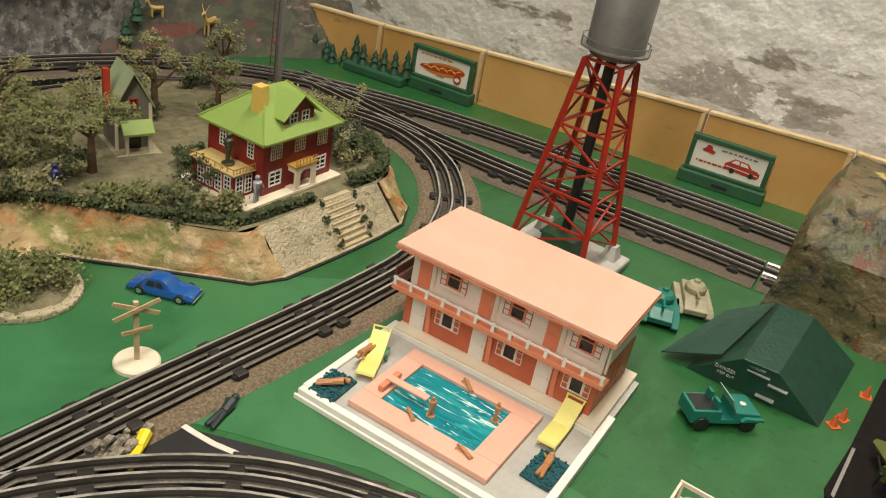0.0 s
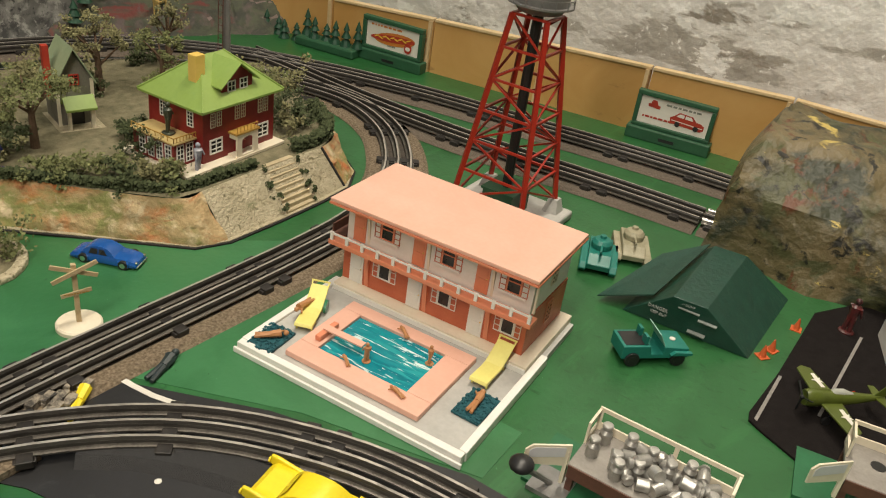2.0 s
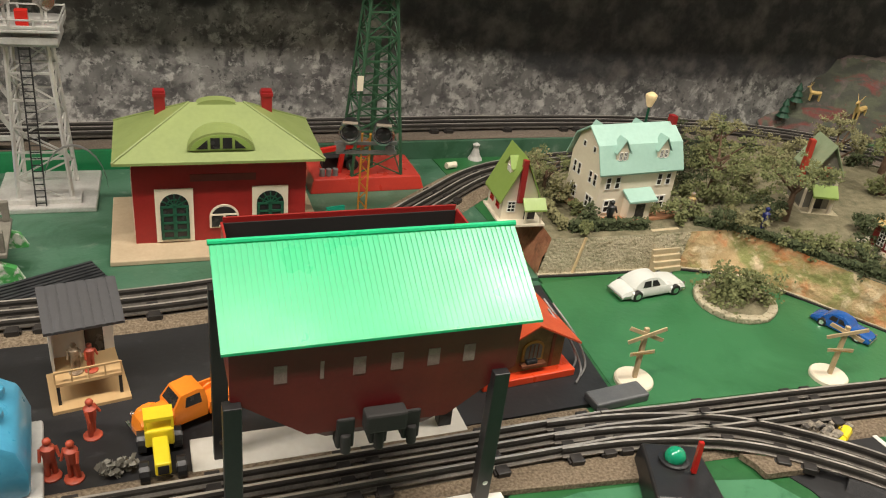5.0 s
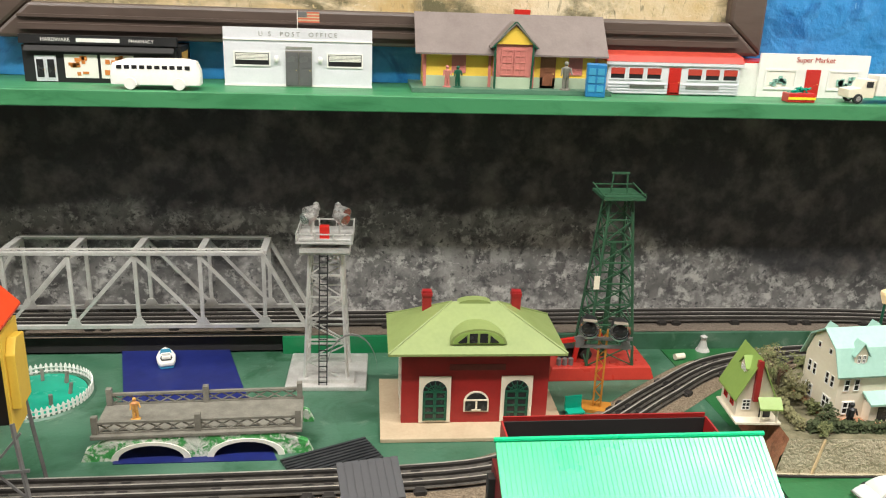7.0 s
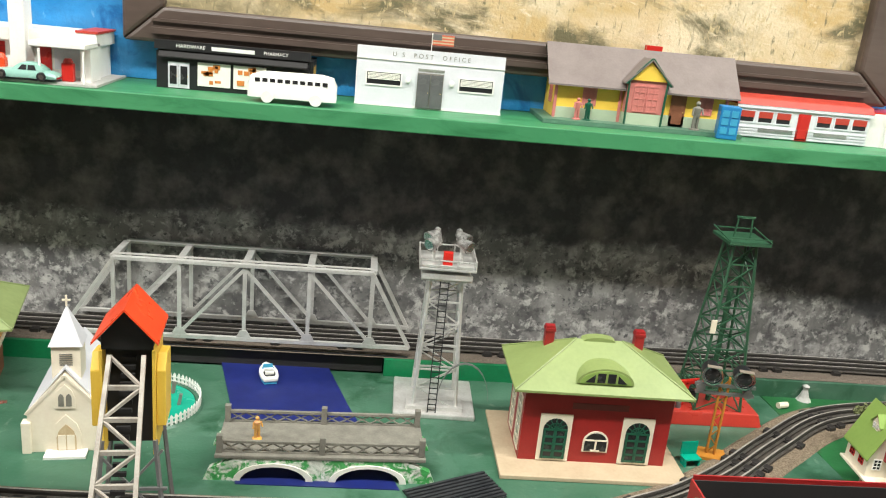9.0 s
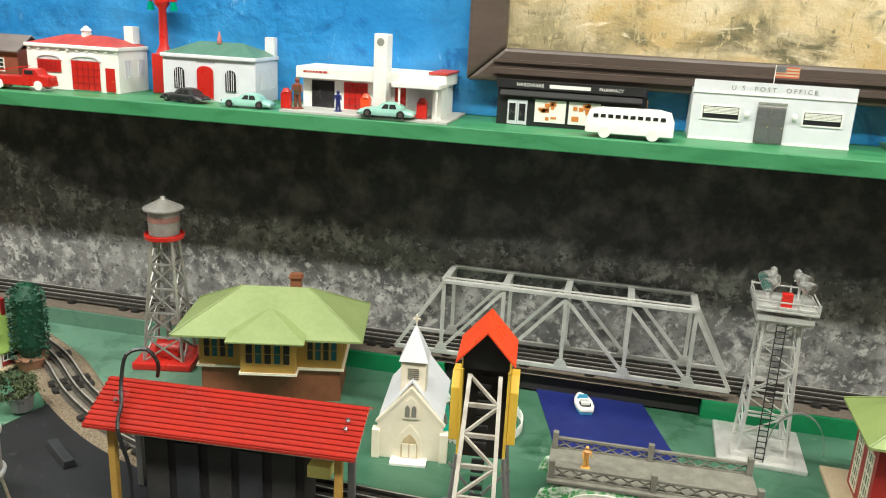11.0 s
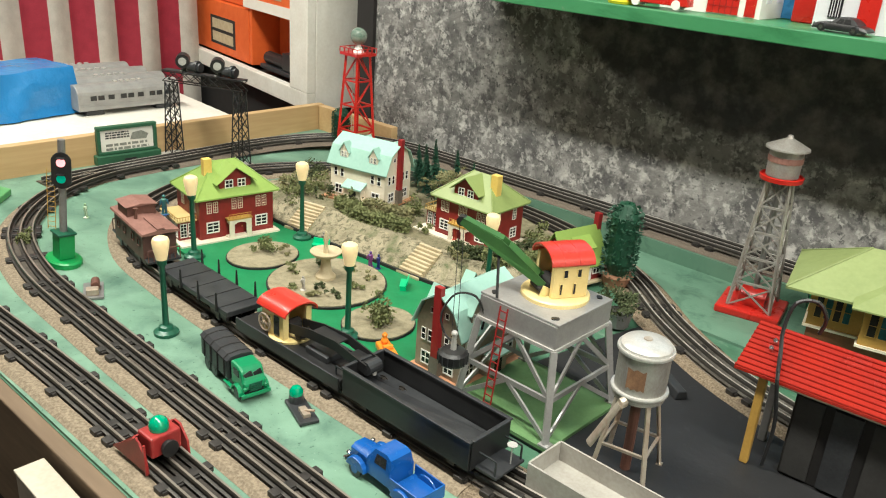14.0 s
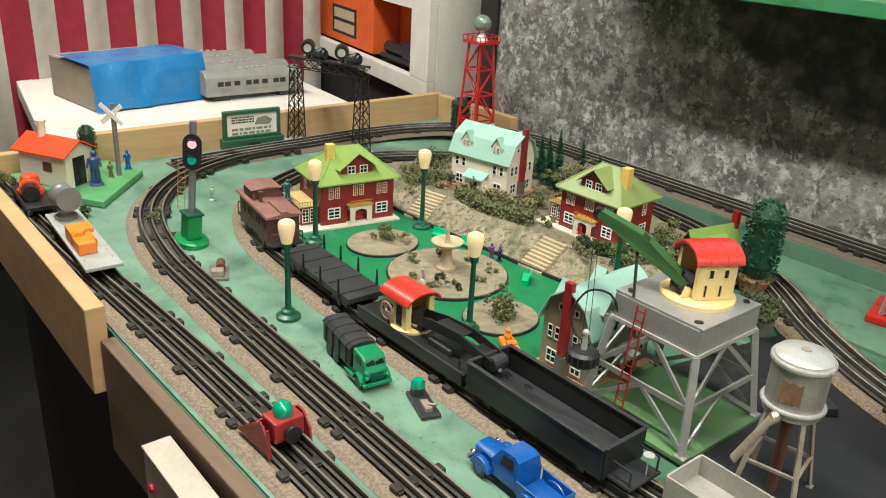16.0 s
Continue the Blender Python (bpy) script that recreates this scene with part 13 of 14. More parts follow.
tip, root = Vector((-0.086, -0.052, 0.073)), Vector((-0.002, -0.006, 0.014))
ax = (tip - root)
sd_ = ax.cross(Vector((0, 0, 1))).normalized()
upv = sd_.cross(ax).normalized()
for s in (-1, 1):
    q = [root + sd_ * s * 0.009 - upv * 0.002, root + ax * 0.55 + sd_ * s * 0.008 - upv * 0.003, tip + sd_ * s * 0.006 - upv * 0.003, tip + sd_ * s * 0.006 + upv * 0.004, root + ax * 0.6 + sd_ * s * 0.008 + upv * 0.013, root + ax * 0.45 + sd_ * s * 0.009 + upv * 0.012, root + sd_ * s * 0.009 + upv * 0.006]
    o_ = sd_ * 0.0012
    part("boom_side", Mesh().add([v for v in q] + [v + o_ for v in q], [(0, 1, 2, 3, 4, 5, 6), (13, 12, 11, 10, 9, 8, 7)] + [(k, 7 + k, 7 + (k + 1) % 7, (k + 1) % 7) for k in range(7)]), BOOMGREEN, gc, "green boom").matrix_local = pose(0, 0, DZ)
part("boom_plate", Mesh().beam(root + ax * 0.1 + upv * 0.006, root + ax * 0.5 + upv * 0.0125, 0.017, 0.001, up=upv).beam(root + ax * 0.58 + upv * 0.0135, tip + upv * 0.0045, 0.013, 0.001, up=upv), BOOMGREEN, gc).matrix_local = pose(0, 0, DZ)
part("boom_pulley", Mesh().tube(tip + sd_ * 0.005, tip - sd_ * 0.005, 0.0055, n=14), BLACK, gc).matrix_local = pose(0, 0, DZ)
mg = Vector((-0.058, -0.082, 0.056))
tp = tip + Vector((0, 0, DZ))
part("cable", Mesh().tube(tp + Vector((-0.003, 0, 0)), mg + Vector((-0.004, 0, 0.03)), 0.0004, n=5).tube(tp + Vector((0.003, 0, 0)), mg + Vector((0.004, 0, 0.03)), 0.0004, n=5), BLACKDULL, gc)
mgp = part("magnet", Mesh().lathe([(0.0145, 0), (0.0165, 0.003), (0.0165, 0.013), (0.013, 0.016), (0.004, 0.017)], 24), BLACK, gc, "black ribbed magnet")
mgp.matrix_local = pose(*mg)
for k in range(16):
    a = k * math.tau / 16
    put("magnet_rib", cached(("mrib",), lambda: Mesh().box(0.0163, 0.0175, -0.0006, 0.0006, 0.002, 0.013).mesh("magnet_rib", SOOT)), mgp, pose(0, 0, 0, 0, 0, math.degrees(a)))
put("hanger", Mesh().tube((0, 0, 0.017), (0, 0, 0.034), 0.0035, 0.0025, 8).ball((0, 0, 0.036), 0.004, 6).mesh("hanger", SILVER), mgp, Matrix())
wire = [Vector((-0.058, -0.075, 0.075)), Vector((-0.083, -0.07, 0.078)), Vector((-0.09, -0.07, 0.1)), Vector((-0.08, -0.06, 0.125)), Vector((-0.055, -0.055, 0.13)), Vector((-0.045, -0.05, 0.11)), Vector((-0.048, -0.048, 0.09))]
m = Mesh()
wl = smooth_path([tuple(w) for w in wire], 0.006)
for a, b in zip(wl, wl[1:]):
    m.tube(a, b, 0.0013, n=6, caps=False)
part("magnet_wire", m, BLACKDULL, gc)
ladder(gc, (-0.015, -0.07, 0.004), (-0.015, -0.055, DZ - 0.004), 0.010, DEEPRED, 13, 0.0013)
part("stay", Mesh().tube((-0.03, -0.05, DZ), tuple(root + ax * 0.55 + Vector((0, 0, DZ))), 0.0016, n=8), BLACK, gc)

wt = thing("silver_water_tank", "worn silver water tank on four rusty legs", "toy water tower", 0.386, 0.141, 0.0016, 12)
wt.matrix_world = wt.matrix_world @ Matrix.Diagonal((0.745, 0.745, 1.15, 1))
part("tank", Mesh().lathe([(0.0335, 0.078), (0.034, 0.0785), (0.034, 0.120), (0.0345, 0.1205)], 32), SILVERDULL, wt, smooth=True)
part("tank_bottom", Mesh().lathe([(0.03, 0.0765), (0.0345, 0.077), (0.0345, 0.0795)], 32), SILVERDULL, wt)
part("rim_ring", Mesh().lathe([(0.0338, 0.0822), (0.0378, 0.0826), (0.0384, 0.084), (0.0376, 0.0854), (0.0338, 0.0856)], 36), SILVER, wt, "bright rolled rim", smooth=True)
part("lid", Mesh().lathe([(0.0345, 0.1195), (0.0372, 0.12), (0.0376, 0.1222), (0.0368, 0.1235), (0.0342, 0.1228), (0.0338, 0.1255), (0.031, 0.1275), (0.016, 0.1295), (0.001, 0.13)], 36), SILVER, wt, "bright silver rimmed lid", smooth=True)
part("hatch", Mesh().lathe([(0.006, 0.1294), (0.0055, 0.131), (0.001, 0.1315)], 14), SILVERWORN, wt)
R_ = 0.0345
turns_ = [-0.3 + 0.12 * k for k in range(7)]
low_ = [(R_ * math.sin(a), -R_ * math.cos(a), 0.091 + 0.0015 * (k % 2)) for k, a in enumerate(turns_)]
high_ = [(R_ * math.sin(a), -R_ * math.cos(a), 0.111 - 0.001 * (k % 3)) for k, a in enumerate(turns_)]
m = Mesh().add(low_ + high_, [(k, k + 1, k + 8, k + 7) for k in range(6)])
part("badge", m, mat("rusty_decal", (0.11, 0.05, 0.028), (0.3, 0.17, 0.09), 110, 0.6, contrast=0.45), wt, "rust-brown worn decal")
part("spout", Mesh().tube((-0.006, -0.033, 0.079), (-0.011, -0.041, 0.077), 0.0055, n=10).tube((-0.011, -0.041, 0.077), (-0.04, -0.052, 0.034), 0.0042, 0.0048, 10), SILVERWORN, wt)
for sx, sy in cs:
    part("leg", Mesh().beam((sx * 0.037, sy * 0.037, 0), (sx * 0.021, sy * 0.021, 0.0765), 0.006, 0.0035).box(sx * 0.037 - 0.004, sx * 0.037 + 0.004, sy * 0.037 - 0.004, sy * 0.037 + 0.004, 0, 0.0015), SILVERWORN, wt)
for k in range(4):
    a, b = cs[k], cs[(k + 1) % 4]
    part("girt", Mesh().beam((a[0] * 0.0307, a[1] * 0.0307, 0.03), (b[0] * 0.0307, b[1] * 0.0307, 0.03), 0.004, 0.0025), SILVERWORN, wt)
part("pipe", Mesh().tube((0, 0, 0), (0, 0, 0.0765), 0.007, n=12), RUST, wt)

TRAYGREY = mat("dirty_tray_tin", (0.4, 0.385, 0.35), (0.26, 0.24, 0.21), 30, 0.5, 0.08)
tin = thing("open_tin_tray", "pale grey open tin gondola body", "toy train car", 0.415, 0.052, 0.0015, 0)
part("floor", Mesh().box(-0.07, 0.07, -0.026, 0.026, 0.016, 0.019), TRAYGREY, tin)
for s in (-1, 1):
    part("side_panel", Mesh().box(-0.07, 0.07, s * 0.026 - 0.001, s * 0.026 + 0.001, 0.0, 0.04), TRAYGREY, tin)
    part("end_panel", Mesh().box(s * 0.07 - 0.001, s * 0.07 + 0.001, -0.0248, 0.0248, 0.0, 0.04), TRAYGREY, tin)
ot = thing("toy_motor_cart", "orange toy motor cart beside the loop track", "toy vehicle", 0.062, 0.108, 0.001, -25)
part("body", Mesh().box(-0.02, 0.02, -0.009, 0.009, 0.004, 0.013), ORANGE, ot, bevel=0.002)
part("driver", Mesh().lathe([(0.004, 0.013), (0.005, 0.018), (0.003, 0.022), (0.0035, 0.026), (0.001, 0.029)], 10, -0.01), ORANGE, ot)
part("engine", Mesh().tube((0.003, -0.006, 0.015), (0.003, 0.006, 0.015), 0.0035, n=8), ORANGE, ot)
part("axle_block", Mesh().box(-0.014, 0.014, -0.0075, 0.0075, 0, 0.004), BLACK, ot)
gp = thing("grey_planter", "crumpled grey planter with a leafy bush", "planter", 0.205, 0.415, 0.0015, 20)
part("planter_box", Mesh().lathe([(0.014, 0), (0.018, 0.022), (0.019, 0.022), (0.013, 0.012)], 8), GREYMETAL, gp)
part("bush", Mesh().leaves((0, 0, 0.036), (0.024, 0.024, 0.02), 520, 0.0032), LEAFDARK, gp)
db = thing("scrap_ingot", "dark grey metal bar lying on the blacktop", "metal bar", 0.335, 0.325, 0.0015, -35)
part("bar", Mesh().end([(-0.008, 0), (0.008, 0), (0.006, 0.011), (-0.006, 0.011)], -0.032, 0.032), SOOT, db, bevel=0.0015)

# ---- shanty platform at the corner ----
SHANTYGREEN = mat("light_green_board_paint", (0.13, 0.36, 0.14), (0.08, 0.26, 0.09), 40, 0.5, 0.08)
gp2 = thing("green_platform", "light green wooden platform with a shanty", "platform", 0, 0, 0.0008, 0)
part("board", Mesh().prism([(-0.875, -0.235), (-0.705, -0.165), (-0.655, -0.13), (-0.79, -0.015), (-0.878, -0.05)], 0, 0.012), SHANTYGREEN, gp2, bevel=0.002)
sh = thing("watchman_shanty", "cream shanty with orange-red roof and chimney", "toy hut", -0.8, -0.158, 0.0135, 30)
w_, d_ = 0.05, 0.032
part("wall_shell", Mesh().end([(-d_, 0), (-d_, 0.058), (0, 0.076), (d_, 0.058), (d_, 0)], -w_, w_), CREAM, sh, bevel=0.0008)
part("roof", gable(2 * w_, 2 * d_, 0.059, 0.0775, over=0.008), ORANGERED, sh, "orange-red roof")
part("chimney", Mesh().tube((-0.022, -0.002, 0.07), (-0.022, -0.002, 0.1), 0.007, 0.0065, 12).lathe([(0.0085, 0.1), (0.009, 0.104), (0.005, 0.105)], 12, -0.022, -0.002), CREAM, sh)
window(sh, 0.012, -d_, 0.034, 0.018, 0.016, 0, frame=RUST, pane=RUST, bars=(0, 0))
part("doorway", Mesh().box(w_ - 0.0002, w_ + 0.0006, -0.016, 0.012, 0, 0.05), DARKGLASS, sh)
door(sh, w_ + 0.0006, -0.024, 0, 0.015, 0.05, 90, CREAM)
xb = thing("crossing_sign", "weathered crossing sign on a grey pole", "crossing sign", -0.778, -0.062, 0.0128, 40)
part("pole", Mesh().tube((0, 0, 0), (0, 0, 0.13), 0.0045, n=10), GREYMETAL, xb)
for s in (-1, 1):
    ob = part("sign_arm", Mesh().box(-0.026, 0.026, -0.0062 - (0.001 if s > 0 else 0), -0.0048 - (0.001 if s > 0 else 0), -0.004, 0.004), WHITE, xb)
    ob.matrix_local = pose(0, 0, 0.112, 0, s * 40, 0)
figurine(-0.745, -0.112, 0.0128, 60, 0.062, mat("blue_uniform_figure", (0.05, 0.1, 0.24), (0.02, 0.04, 0.12), 50, 0.4), "tall blue uniformed watchman figure by the shanty")
figurine(-0.806, -0.036, 0.0128, 50, 0.036, BLUE, "small blue coated figure on the platform")
figurine(-0.772, -0.078, 0.0128, 50, 0.03, mat("olive_figure", (0.2, 0.2, 0.1), (0.1, 0.1, 0.06), 50, 0.5), "small olive figure at the foot of the sign")
topiary(-0.822, -0.098, 0.0128, 0.085, 0.015, "slim dark bush standing behind the shanty", False)
billboard(-0.872, 0.246, 0.001, 86, "cart", "green framed billboard with a printed cart and bars")

# signal bridge over the curve
sb = thing("signal_bridge", "black lattice signal bridge with two lamp heads", "signal bridge", 0, 0, 0.001)
for x, y in ((-0.862, 0.346), (-0.712, 0.412)):
    part("foot_plate", Mesh().lathe([(0.03, 0), (0.03, 0.004), (0.026, 0.005)], 8, x, y), CONCRETE, sb)
    for sx in (-1, 1):
        for sy in (-1, 1):
            part("post", Mesh().beam((x + sx * 0.014, y + sy * 0.014, 0.004), (x + sx * 0.009, y + sy * 0.009, 0.158), 0.0022), BLACK, sb)
    for k in range(6):
        z0, z1 = 0.006 + k * 0.025, 0.031 + k * 0.025
        h0, h1 = 0.014 - 0.005 * z0 / 0.158, 0.014 - 0.005 * z1 / 0.158
        for (ax_, ay_), (bx_, by_) in (((-1, -1), (1, -1)), ((1, -1), (1, 1)), ((1, 1), (-1, 1)), ((-1, 1), (-1, -1))):
            part("post_brace", Mesh().beam((x + ax_ * h0, y + ay_ * h0, z0), (x + bx_ * h1, y + by_ * h1, z1), 0.0014).beam((x + bx_ * h0, y + by_ * h0, z0), (x + ax_ * h1, y + ay_ * h1, z1), 0.0014), BLACK, sb)
A_, B_ = Vector((-0.875, 0.34, 0.16)), Vector((-0.7, 0.418, 0.16))
dr_ = (B_ - A_).normalized()
sv = Vector((-dr_.y, dr_.x, 0))
for s in (-1, 1):
    part("girder", Mesh().beam(A_ + sv * s * 0.009, B_ + sv * s * 0.009, 0.002).beam(A_ + sv * s * 0.009 + Vector((0, 0, 0.02)), B_ + sv * s * 0.009 + Vector((0, 0, 0.02)), 0.002), BLACK, sb)
    for k in range(7):
        p, q = A_.lerp(B_, k / 7) + sv * s * 0.009, A_.lerp(B_, (k + 1) / 7) + sv * s * 0.009
        part("girder_brace", Mesh().beam(p, q + Vector((0, 0, 0.02)), 0.0014).beam(p + Vector((0, 0, 0.02)), q, 0.0014), BLACK, sb)
part("walkway", Mesh().beam(A_ + Vector((0, 0, 0.0225)), B_ + Vector((0, 0, 0.0225)), 0.02, 0.0015), SOOT, sb)
for f in (0.25, 0.68):
    p = A_.lerp(B_, f) + Vector((0, 0, 0.0235))
    hd = part("lamp_head", Mesh().tube(p + Vector((0.012, -0.01, 0.022)), p + Vector((-0.014, 0.008, 0.022)), 0.014, n=16).tube(p, p + Vector((0, 0, 0.014)), 0.005, n=8), BLACK, sb)
    part("relay_case", Mesh().tube(p + dr_ * 0.012 + Vector((0.0, 0.0, 0.011)), p + dr_ * 0.042 + Vector((0, 0, 0.011)), 0.0095, n=14).tube(p + dr_ * 0.03 + Vector((0, 0, 0.012)), p + dr_ * 0.036 + Vector((0, 0, 0.012)), 0.0125, n=14), SOOT, sb)
    part("bracket", Mesh().beam(p - sv * 0.012, p + sv * 0.012 + Vector((0, 0, 0.02)), 0.004), GREYMETAL, sb)
    put("lens", Mesh().tube(p + Vector((0.0123, -0.0102, 0.022)), p + Vector((0.0135, -0.011, 0.022)), 0.008, n=14).mesh("lens", SILVER), hd, Matrix())
topiary(-0.715, 0.682, 0.002, 0.092, 0.02, "dark green clipped bush in the table corner", False)

# red beacon tower in the corner
bt = thing("beacon_tower", "red lattice beacon tower with a glass globe", "beacon tower", -0.655, 0.676, 0.002)
part("base_plate", Mesh().box(-0.034, 0.034, -0.034, 0.034, 0, 0.005), RED, bt)
lattice(bt, 0, 0, 0.030, 0.018, 0.005, 0.222, 4, RED, 0.005, brace=RED)
part("platform", Mesh().box(-0.028, 0.028, -0.028, 0.028, 0.222, 0.228), RED, bt)
rr2 = Mesh()
for a, b in (((-0.028, -0.028), (0.028, -0.028)), ((0.028, -0.028), (0.028, 0.028)), ((0.028, 0.028), (-0.028, 0.028)), ((-0.028, 0.028), (-0.028, -0.028))):
    rr2.beam((*a, 0.238), (*b, 0.238), 0.0016)
    for k in range(4):
        q = Vector(a).lerp(Vector(b), k / 4)
        rr2.beam((q.x, q.y, 0.228), (q.x, q.y, 0.238), 0.0014)
part("railing", rr2, RED, bt)
part("lamp_cone", Mesh().lathe([(0.013, 0.228), (0.006, 0.24), (0.004, 0.246)], 14), WHITE, bt)
part("globe", Mesh().ball((0, 0, 0.262), 0.0185, 12), mat("green_clear_globe", (0.05, 0.12, 0.08), (0.3, 0.34, 0.3), 90, 0.1, coat=0.6), bt, "green and clear glass globe", smooth=True)
ladder(bt, (0, -0.012, 0.005), (0, -0.008, 0.222), 0.009, SILVER, 16)

# ---- beyond the boards: display table, tarp-covered carton, coaches, bunting, cabinet ----
dt = thing("display_table", "white-topped side table behind the layout", "table", 0, 0, 0)
part("tabletop", Mesh().prism([(-1.655, -0.022), (-1.10, -0.108), (-0.955, -0.1), (-0.955, 0.56), (-1.02, 0.62), (-1.75, 0.68)], -0.03, 0.012), WHITEPAINT, dt, bevel=0.003)
for x, y in ((-1.5, 0.0), (-1.0, 0.0), (-1.0, 0.52), (-1.6, 0.6)):
    part("leg", Mesh().box(x - 0.02, x + 0.02, y - 0.02, y + 0.02, FL, -0.03), WHITEPAINT, dt)
ctn = thing("carton", "open grey carton half covered by a blue sheet", "carton", -1.36, 0.165, 0.0125, 8)
part("carton_body", Mesh().box(-0.12, 0.1, -0.135, 0.13, 0, 0.098), CARTON, ctn, bevel=0.003)
gv, gf, NX, NY = [], [], 16, 18
for j in range(NY + 1):
    for i in range(NX + 1):
        u, v = i / NX, j / NY
        x = 0.106 - 0.225 * (u - 0.3) / 0.7
        y = -0.14 + 0.285 * v
        z = 0.106 + 0.004 * noise.noise((u * 5, v * 4, 3)) + 0.01 * v * (1 - u)
        if u < 0.3:
            x = 0.106 + 0.012 * noise.noise((u * 7, v * 6, 1)) + 0.014 * (1 - u / 0.3)
            z = 0.003 + 0.1 * u / 0.3 + 0.004 * noise.noise((v * 6, 2, 2))
        gv.append((x, y, z))
for j in range(NY):
    for i in range(NX - 3):
        a = j * (NX + 1) + i
        gf.append((a, a + 1, a + NX + 2, a + NX + 1))
single("cover_sheet", Mesh().add(gv, gf), SHEETBLUE, "crumpled shiny blue plastic sheet over the carton", "plastic sheet", -1.36, 0.165, 0.0125, 8, smooth=True)


COACHGREY = mat("dull_aluminium_plastic", (0.36, 0.36, 0.35), (0.25, 0.245, 0.235), 40, 0.45, 0.06, metal=0.3)


def coach(x, y, rz, l, label):
    th = thing("passenger_coach", label, "toy train car", x, y, 0.0125, rz, "silver passenger coaches")
    half = 0.03
    arc = [(-half, 0.012), (-half, 0.05)] + [(-half * math.cos(a * math.pi / 10), 0.05 + 0.022 * math.sin(a * math.pi / 10)) for a in range(1, 10)] + [(half, 0.05), (half, 0.012)]
    part("body", Mesh().end(arc, -l / 2, l / 2), COACHGREY, th, bevel=0.002)
    for k in range(9):
        for s in (-1, 1):
            put("window", cached(("cw",), lambda: Mesh().box(-0.0075, 0.0075, -0.0006, 0.0006, -0.0055, 0.0055).mesh("window", DARKGLASS)), th, pose(-l * 0.38 + k * l * 0.095 + (0.006 if k % 3 == 0 else 0), s * (half + 0.0002), 0.042))
    for s in (-1, 1):
        part("skirt_rib", Mesh().box(-l / 2 + 0.004, l / 2 - 0.004, s * half - 0.001, s * half + 0.0012, 0.027, 0.0285).box(-l / 2 + 0.004, l / 2 - 0.004, s * half - 0.001, s * half + 0.0012, 0.022, 0.0235), COACHGREY, th)
        part("truck", Mesh().box(s * l * 0.34 - 0.022, s * l * 0.34 + 0.022, -0.024, 0.024, 0, 0.0115), SOOT, th, bevel=0.002)
    for k in range(5):
        part("roof_vent", Mesh().box(-l * 0.1 + k * l * 0.06 - 0.004, -l * 0.1 + k * l * 0.06 + 0.004, -0.006, 0.006, 0.0715, 0.0755), SILVER, th)
    return th


coach(-1.25, 0.435, 88, 0.26, "silver ribbed passenger coach on the white table")
coach(-1.335, 0.43, 88, 0.29, "silver passenger coach behind the first coach")
coach(-1.42, 0.42, 88, 0.3, "silver passenger coach in the second row")
lc = coach(-1.5, 0.41, 88, 0.3, "silver passenger coach at the back of the row")

bn = thing("striped_bunting", "red and white striped cloth hung behind the table", "bunting", 0, 0, 0)
for k in range(-4, 14):
    y0 = -0.032 + k * 0.066
    pts = [(-1.66 + 0.012 * math.sin((y0 + j * 0.011) * 46), y0 + j * 0.011) for j in range(7)]
    m = Mesh()
    m.add([(x, y, -0.35) for x, y in pts] + [(x - 0.01, y, 0.62) for x, y in pts], [(j, j + 1, 8 + j, 7 + j) for j in range(6)])
    part("stripe", m, STRIPEWHITE if k % 2 else STRIPERED, bn, smooth=True)

cbn = thing("display_cabinet", "white painted display cabinet holding orange train boxes", "cabinet", -0.95, 0.766, 0.03, -9.7)
part("bottom_rail", Mesh().box(-1.03, 0, 0, 0.025, 0, 0.045), WHITEPAINT, cbn, bevel=0.002)
part("stile", Mesh().box(-0.095, 0, 0, 0.025, 0.0452, 0.75), WHITEPAINT, cbn, bevel=0.002)
part("stile", Mesh().box(-1.03, -0.89, 0, 0.025, 0.0452, 0.75), WHITEPAINT, cbn, bevel=0.002)
part("top_rail", Mesh().box(-0.888, -0.097, 0, 0.025, 0.62, 0.75), WHITEPAINT, cbn, bevel=0.002)
part("side_panel", Mesh().box(-0.02, 0, 0.0252, 0.36, 0, 0.75), WHITEPAINT, cbn, bevel=0.002)
part("side_panel", Mesh().box(-1.03, -1.01, 0.0252, 0.36, 0, 0.75), WHITEPAINT, cbn)
part("floor_panel", Mesh().box(-1.008, -0.022, 0.0255, 0.36, 0.01, 0.03), BLACKDULL, cbn)
part("back_panel", Mesh().box(-1.008, -0.022, 0.345, 0.36, 0.032, 0.75), BLACKDULL, cbn)
part("top_panel", Mesh().box(-1.008, -0.022, 0.0255, 0.343, 0.73, 0.75), BLACKDULL, cbn)
part("stand", Mesh().box(-1.0, -0.03, 0.03, 0.34, -0.95, -0.002), BLACKDULL, cbn, "dark stand under the cabinet")
CB = pose(-0.95, 0.766, 0.03, 0, 0, -9.7)


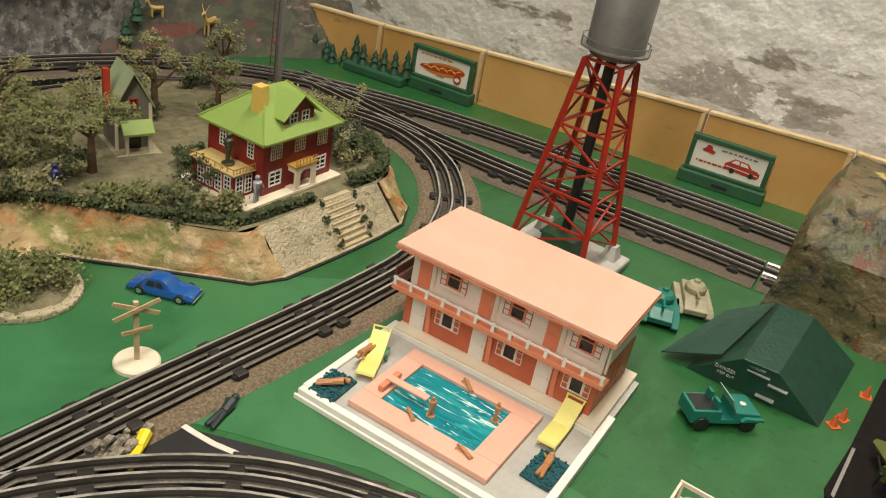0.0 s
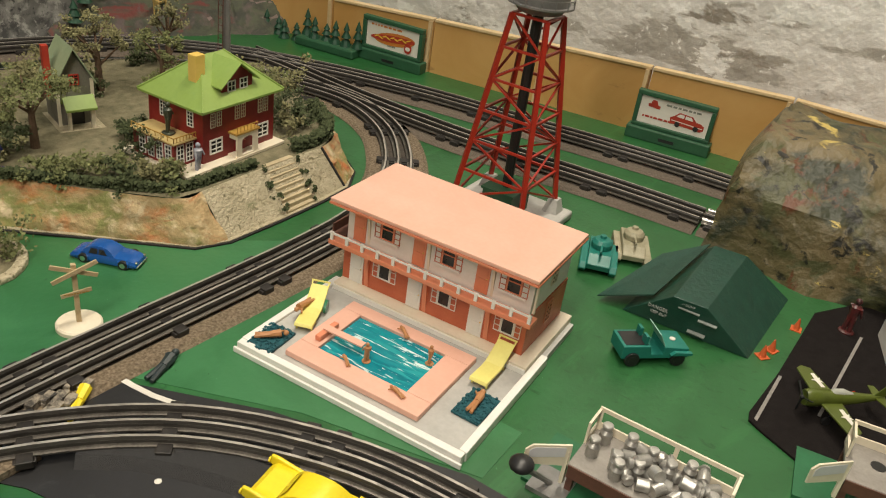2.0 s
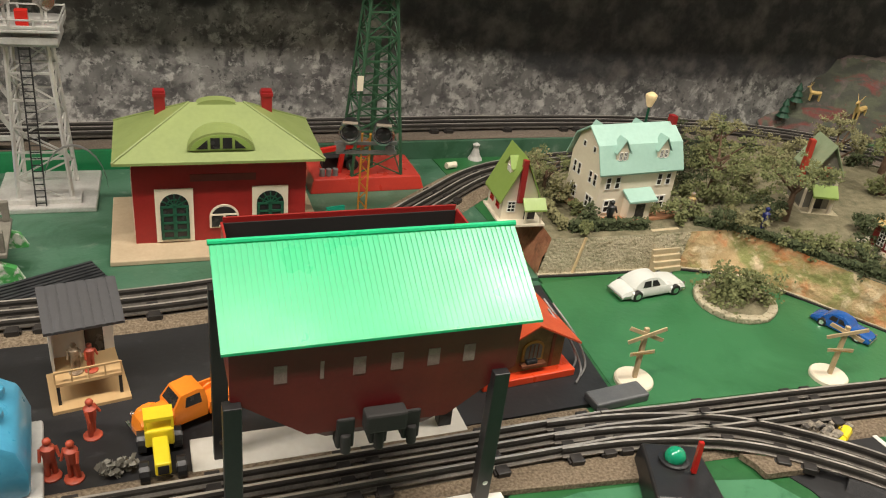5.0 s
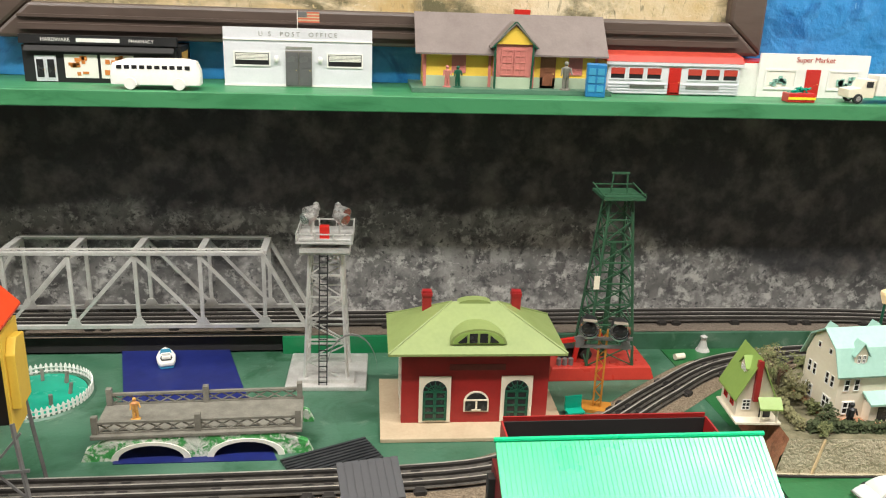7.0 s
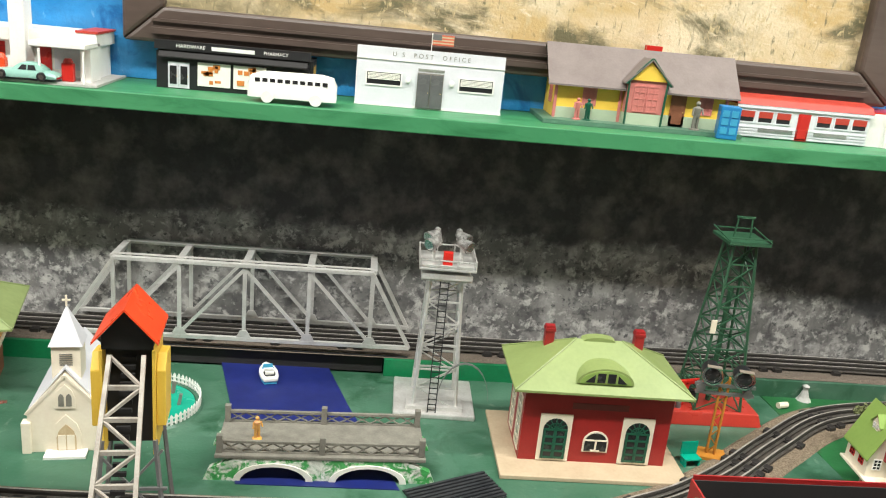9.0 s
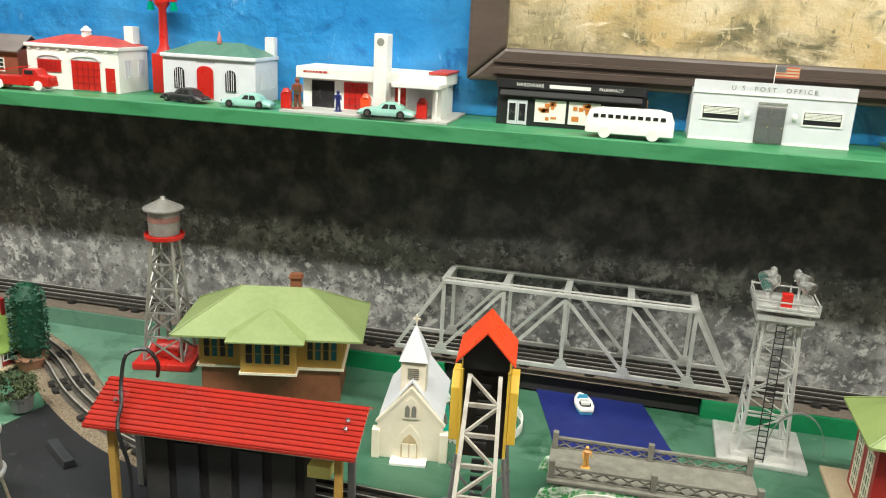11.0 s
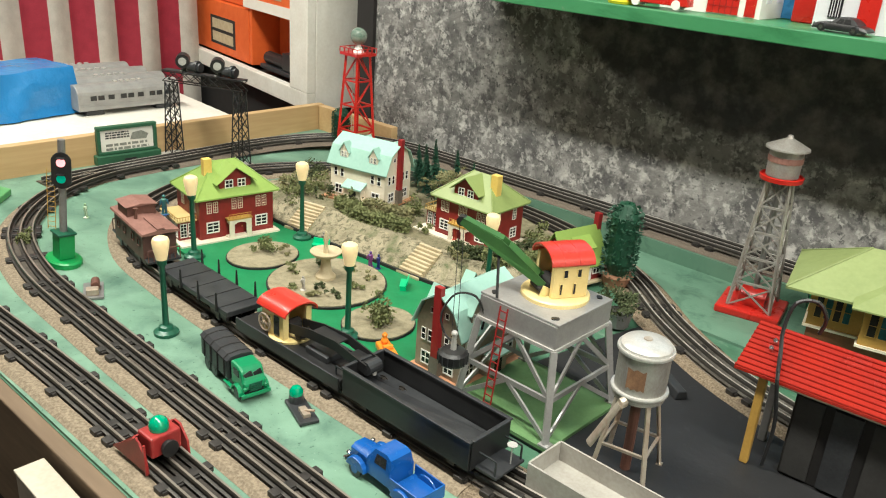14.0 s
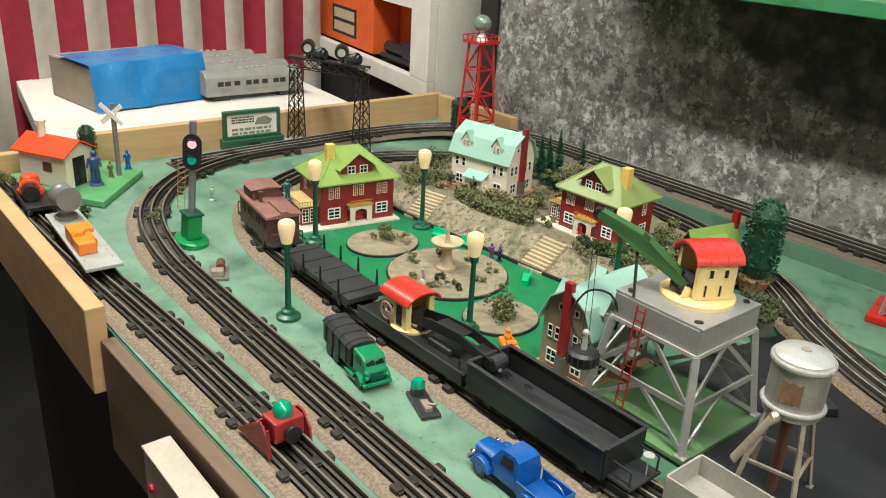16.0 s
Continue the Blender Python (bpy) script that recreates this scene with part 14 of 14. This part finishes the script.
def train_box(x0, x1, y0, y1, z0, z1, label, plate):
    th = thing("train_box", label, "cardboard box", kind="")
    th.matrix_world = CB
    part("carton", Mesh().box(x0, x1, y0, y1, z0, z1), BOXORANGE, th, bevel=0.002)
    if plate:
        a, b, c, d = plate
        pl = part("printed_plate", Mesh().box(a, b, y0 - 0.001, y0 - 0.0002, c, d), INK, th)
        for q in (0.1, 0.56):
            put("print_block", Mesh().box(a + (b - a) * 0.08, b - (b - a) * 0.08, y0 - 0.0016, y0 - 0.0011, c + (d - c) * q, c + (d - c) * (q + 0.34)).mesh("print_block", STEP), pl, Matrix())
    return th


train_box(-0.88, -0.42, 0.035, 0.3, 0.0452, 0.2, "orange cardboard train set box with printed plate", (-0.70, -0.515, 0.07, 0.155))
train_box(-0.415, -0.4, 0.035, 0.3, 0.0452, 0.205, "cream edge of an open orange train box", None)
train_box(-0.395, -0.2, 0.12, 0.3, 0.0452, 0.19, "open orange train box with its end turned in", None)
train_box(-0.88, -0.46, 0.05, 0.3, 0.202, 0.27, "orange cardboard train box lying on another", None)
tb = train_box(-0.44, -0.11, 0.03, 0.3, 0.207, 0.33, "orange train box with a white printed edge", None)
part("white_edge", Mesh().box(-0.44, -0.11, 0.0285, 0.0298, 0.207, 0.235), PRINTWHITE, tb)
part("print_block", Mesh().box(-0.35, -0.2, 0.0285, 0.0298, 0.247, 0.265), STEP, tb)
lk = thing("black_locomotive", "small black toy locomotive in the cabinet", "toy train car")
lk.matrix_world = CB
part("boiler", Mesh().tube((-0.36, 0.07, 0.075), (-0.24, 0.07, 0.075), 0.018, n=14), BLACK, lk)
part("cab", Mesh().box(-0.238, -0.19, 0.05, 0.09, 0.06, 0.108), BLACK, lk, bevel=0.002)
part("running_board", Mesh().box(-0.37, -0.18, 0.046, 0.094, 0.0452, 0.058), SOOT, lk, bevel=0.002)

# white box under the table's front edge
BOXWHITE = mat("yellowed_white_box_paint", (0.5, 0.46, 0.38), (0.36, 0.32, 0.25), 18, 0.5, 0.1)
wb = thing("storage_box", "long white wooden box below the table's edge", "box", 0.0, -0.292, -0.012, 0)
part("lid", Mesh().box(-0.025, 0.5, -0.012, 0.0175, -0.004, 0.0), BOXWHITE, wb, bevel=0.001)
part("box_body", Mesh().box(-0.0235, 0.498, -0.0105, 0.0165, -0.12, -0.0042), BOXWHITE, wb)
part("latch", Mesh().lathe([(0.005, 0), (0.005, 0.003), (0.001, 0.004)], 12), RED, wb).matrix_local = pose(-0.006, -0.0106, -0.04, 90)
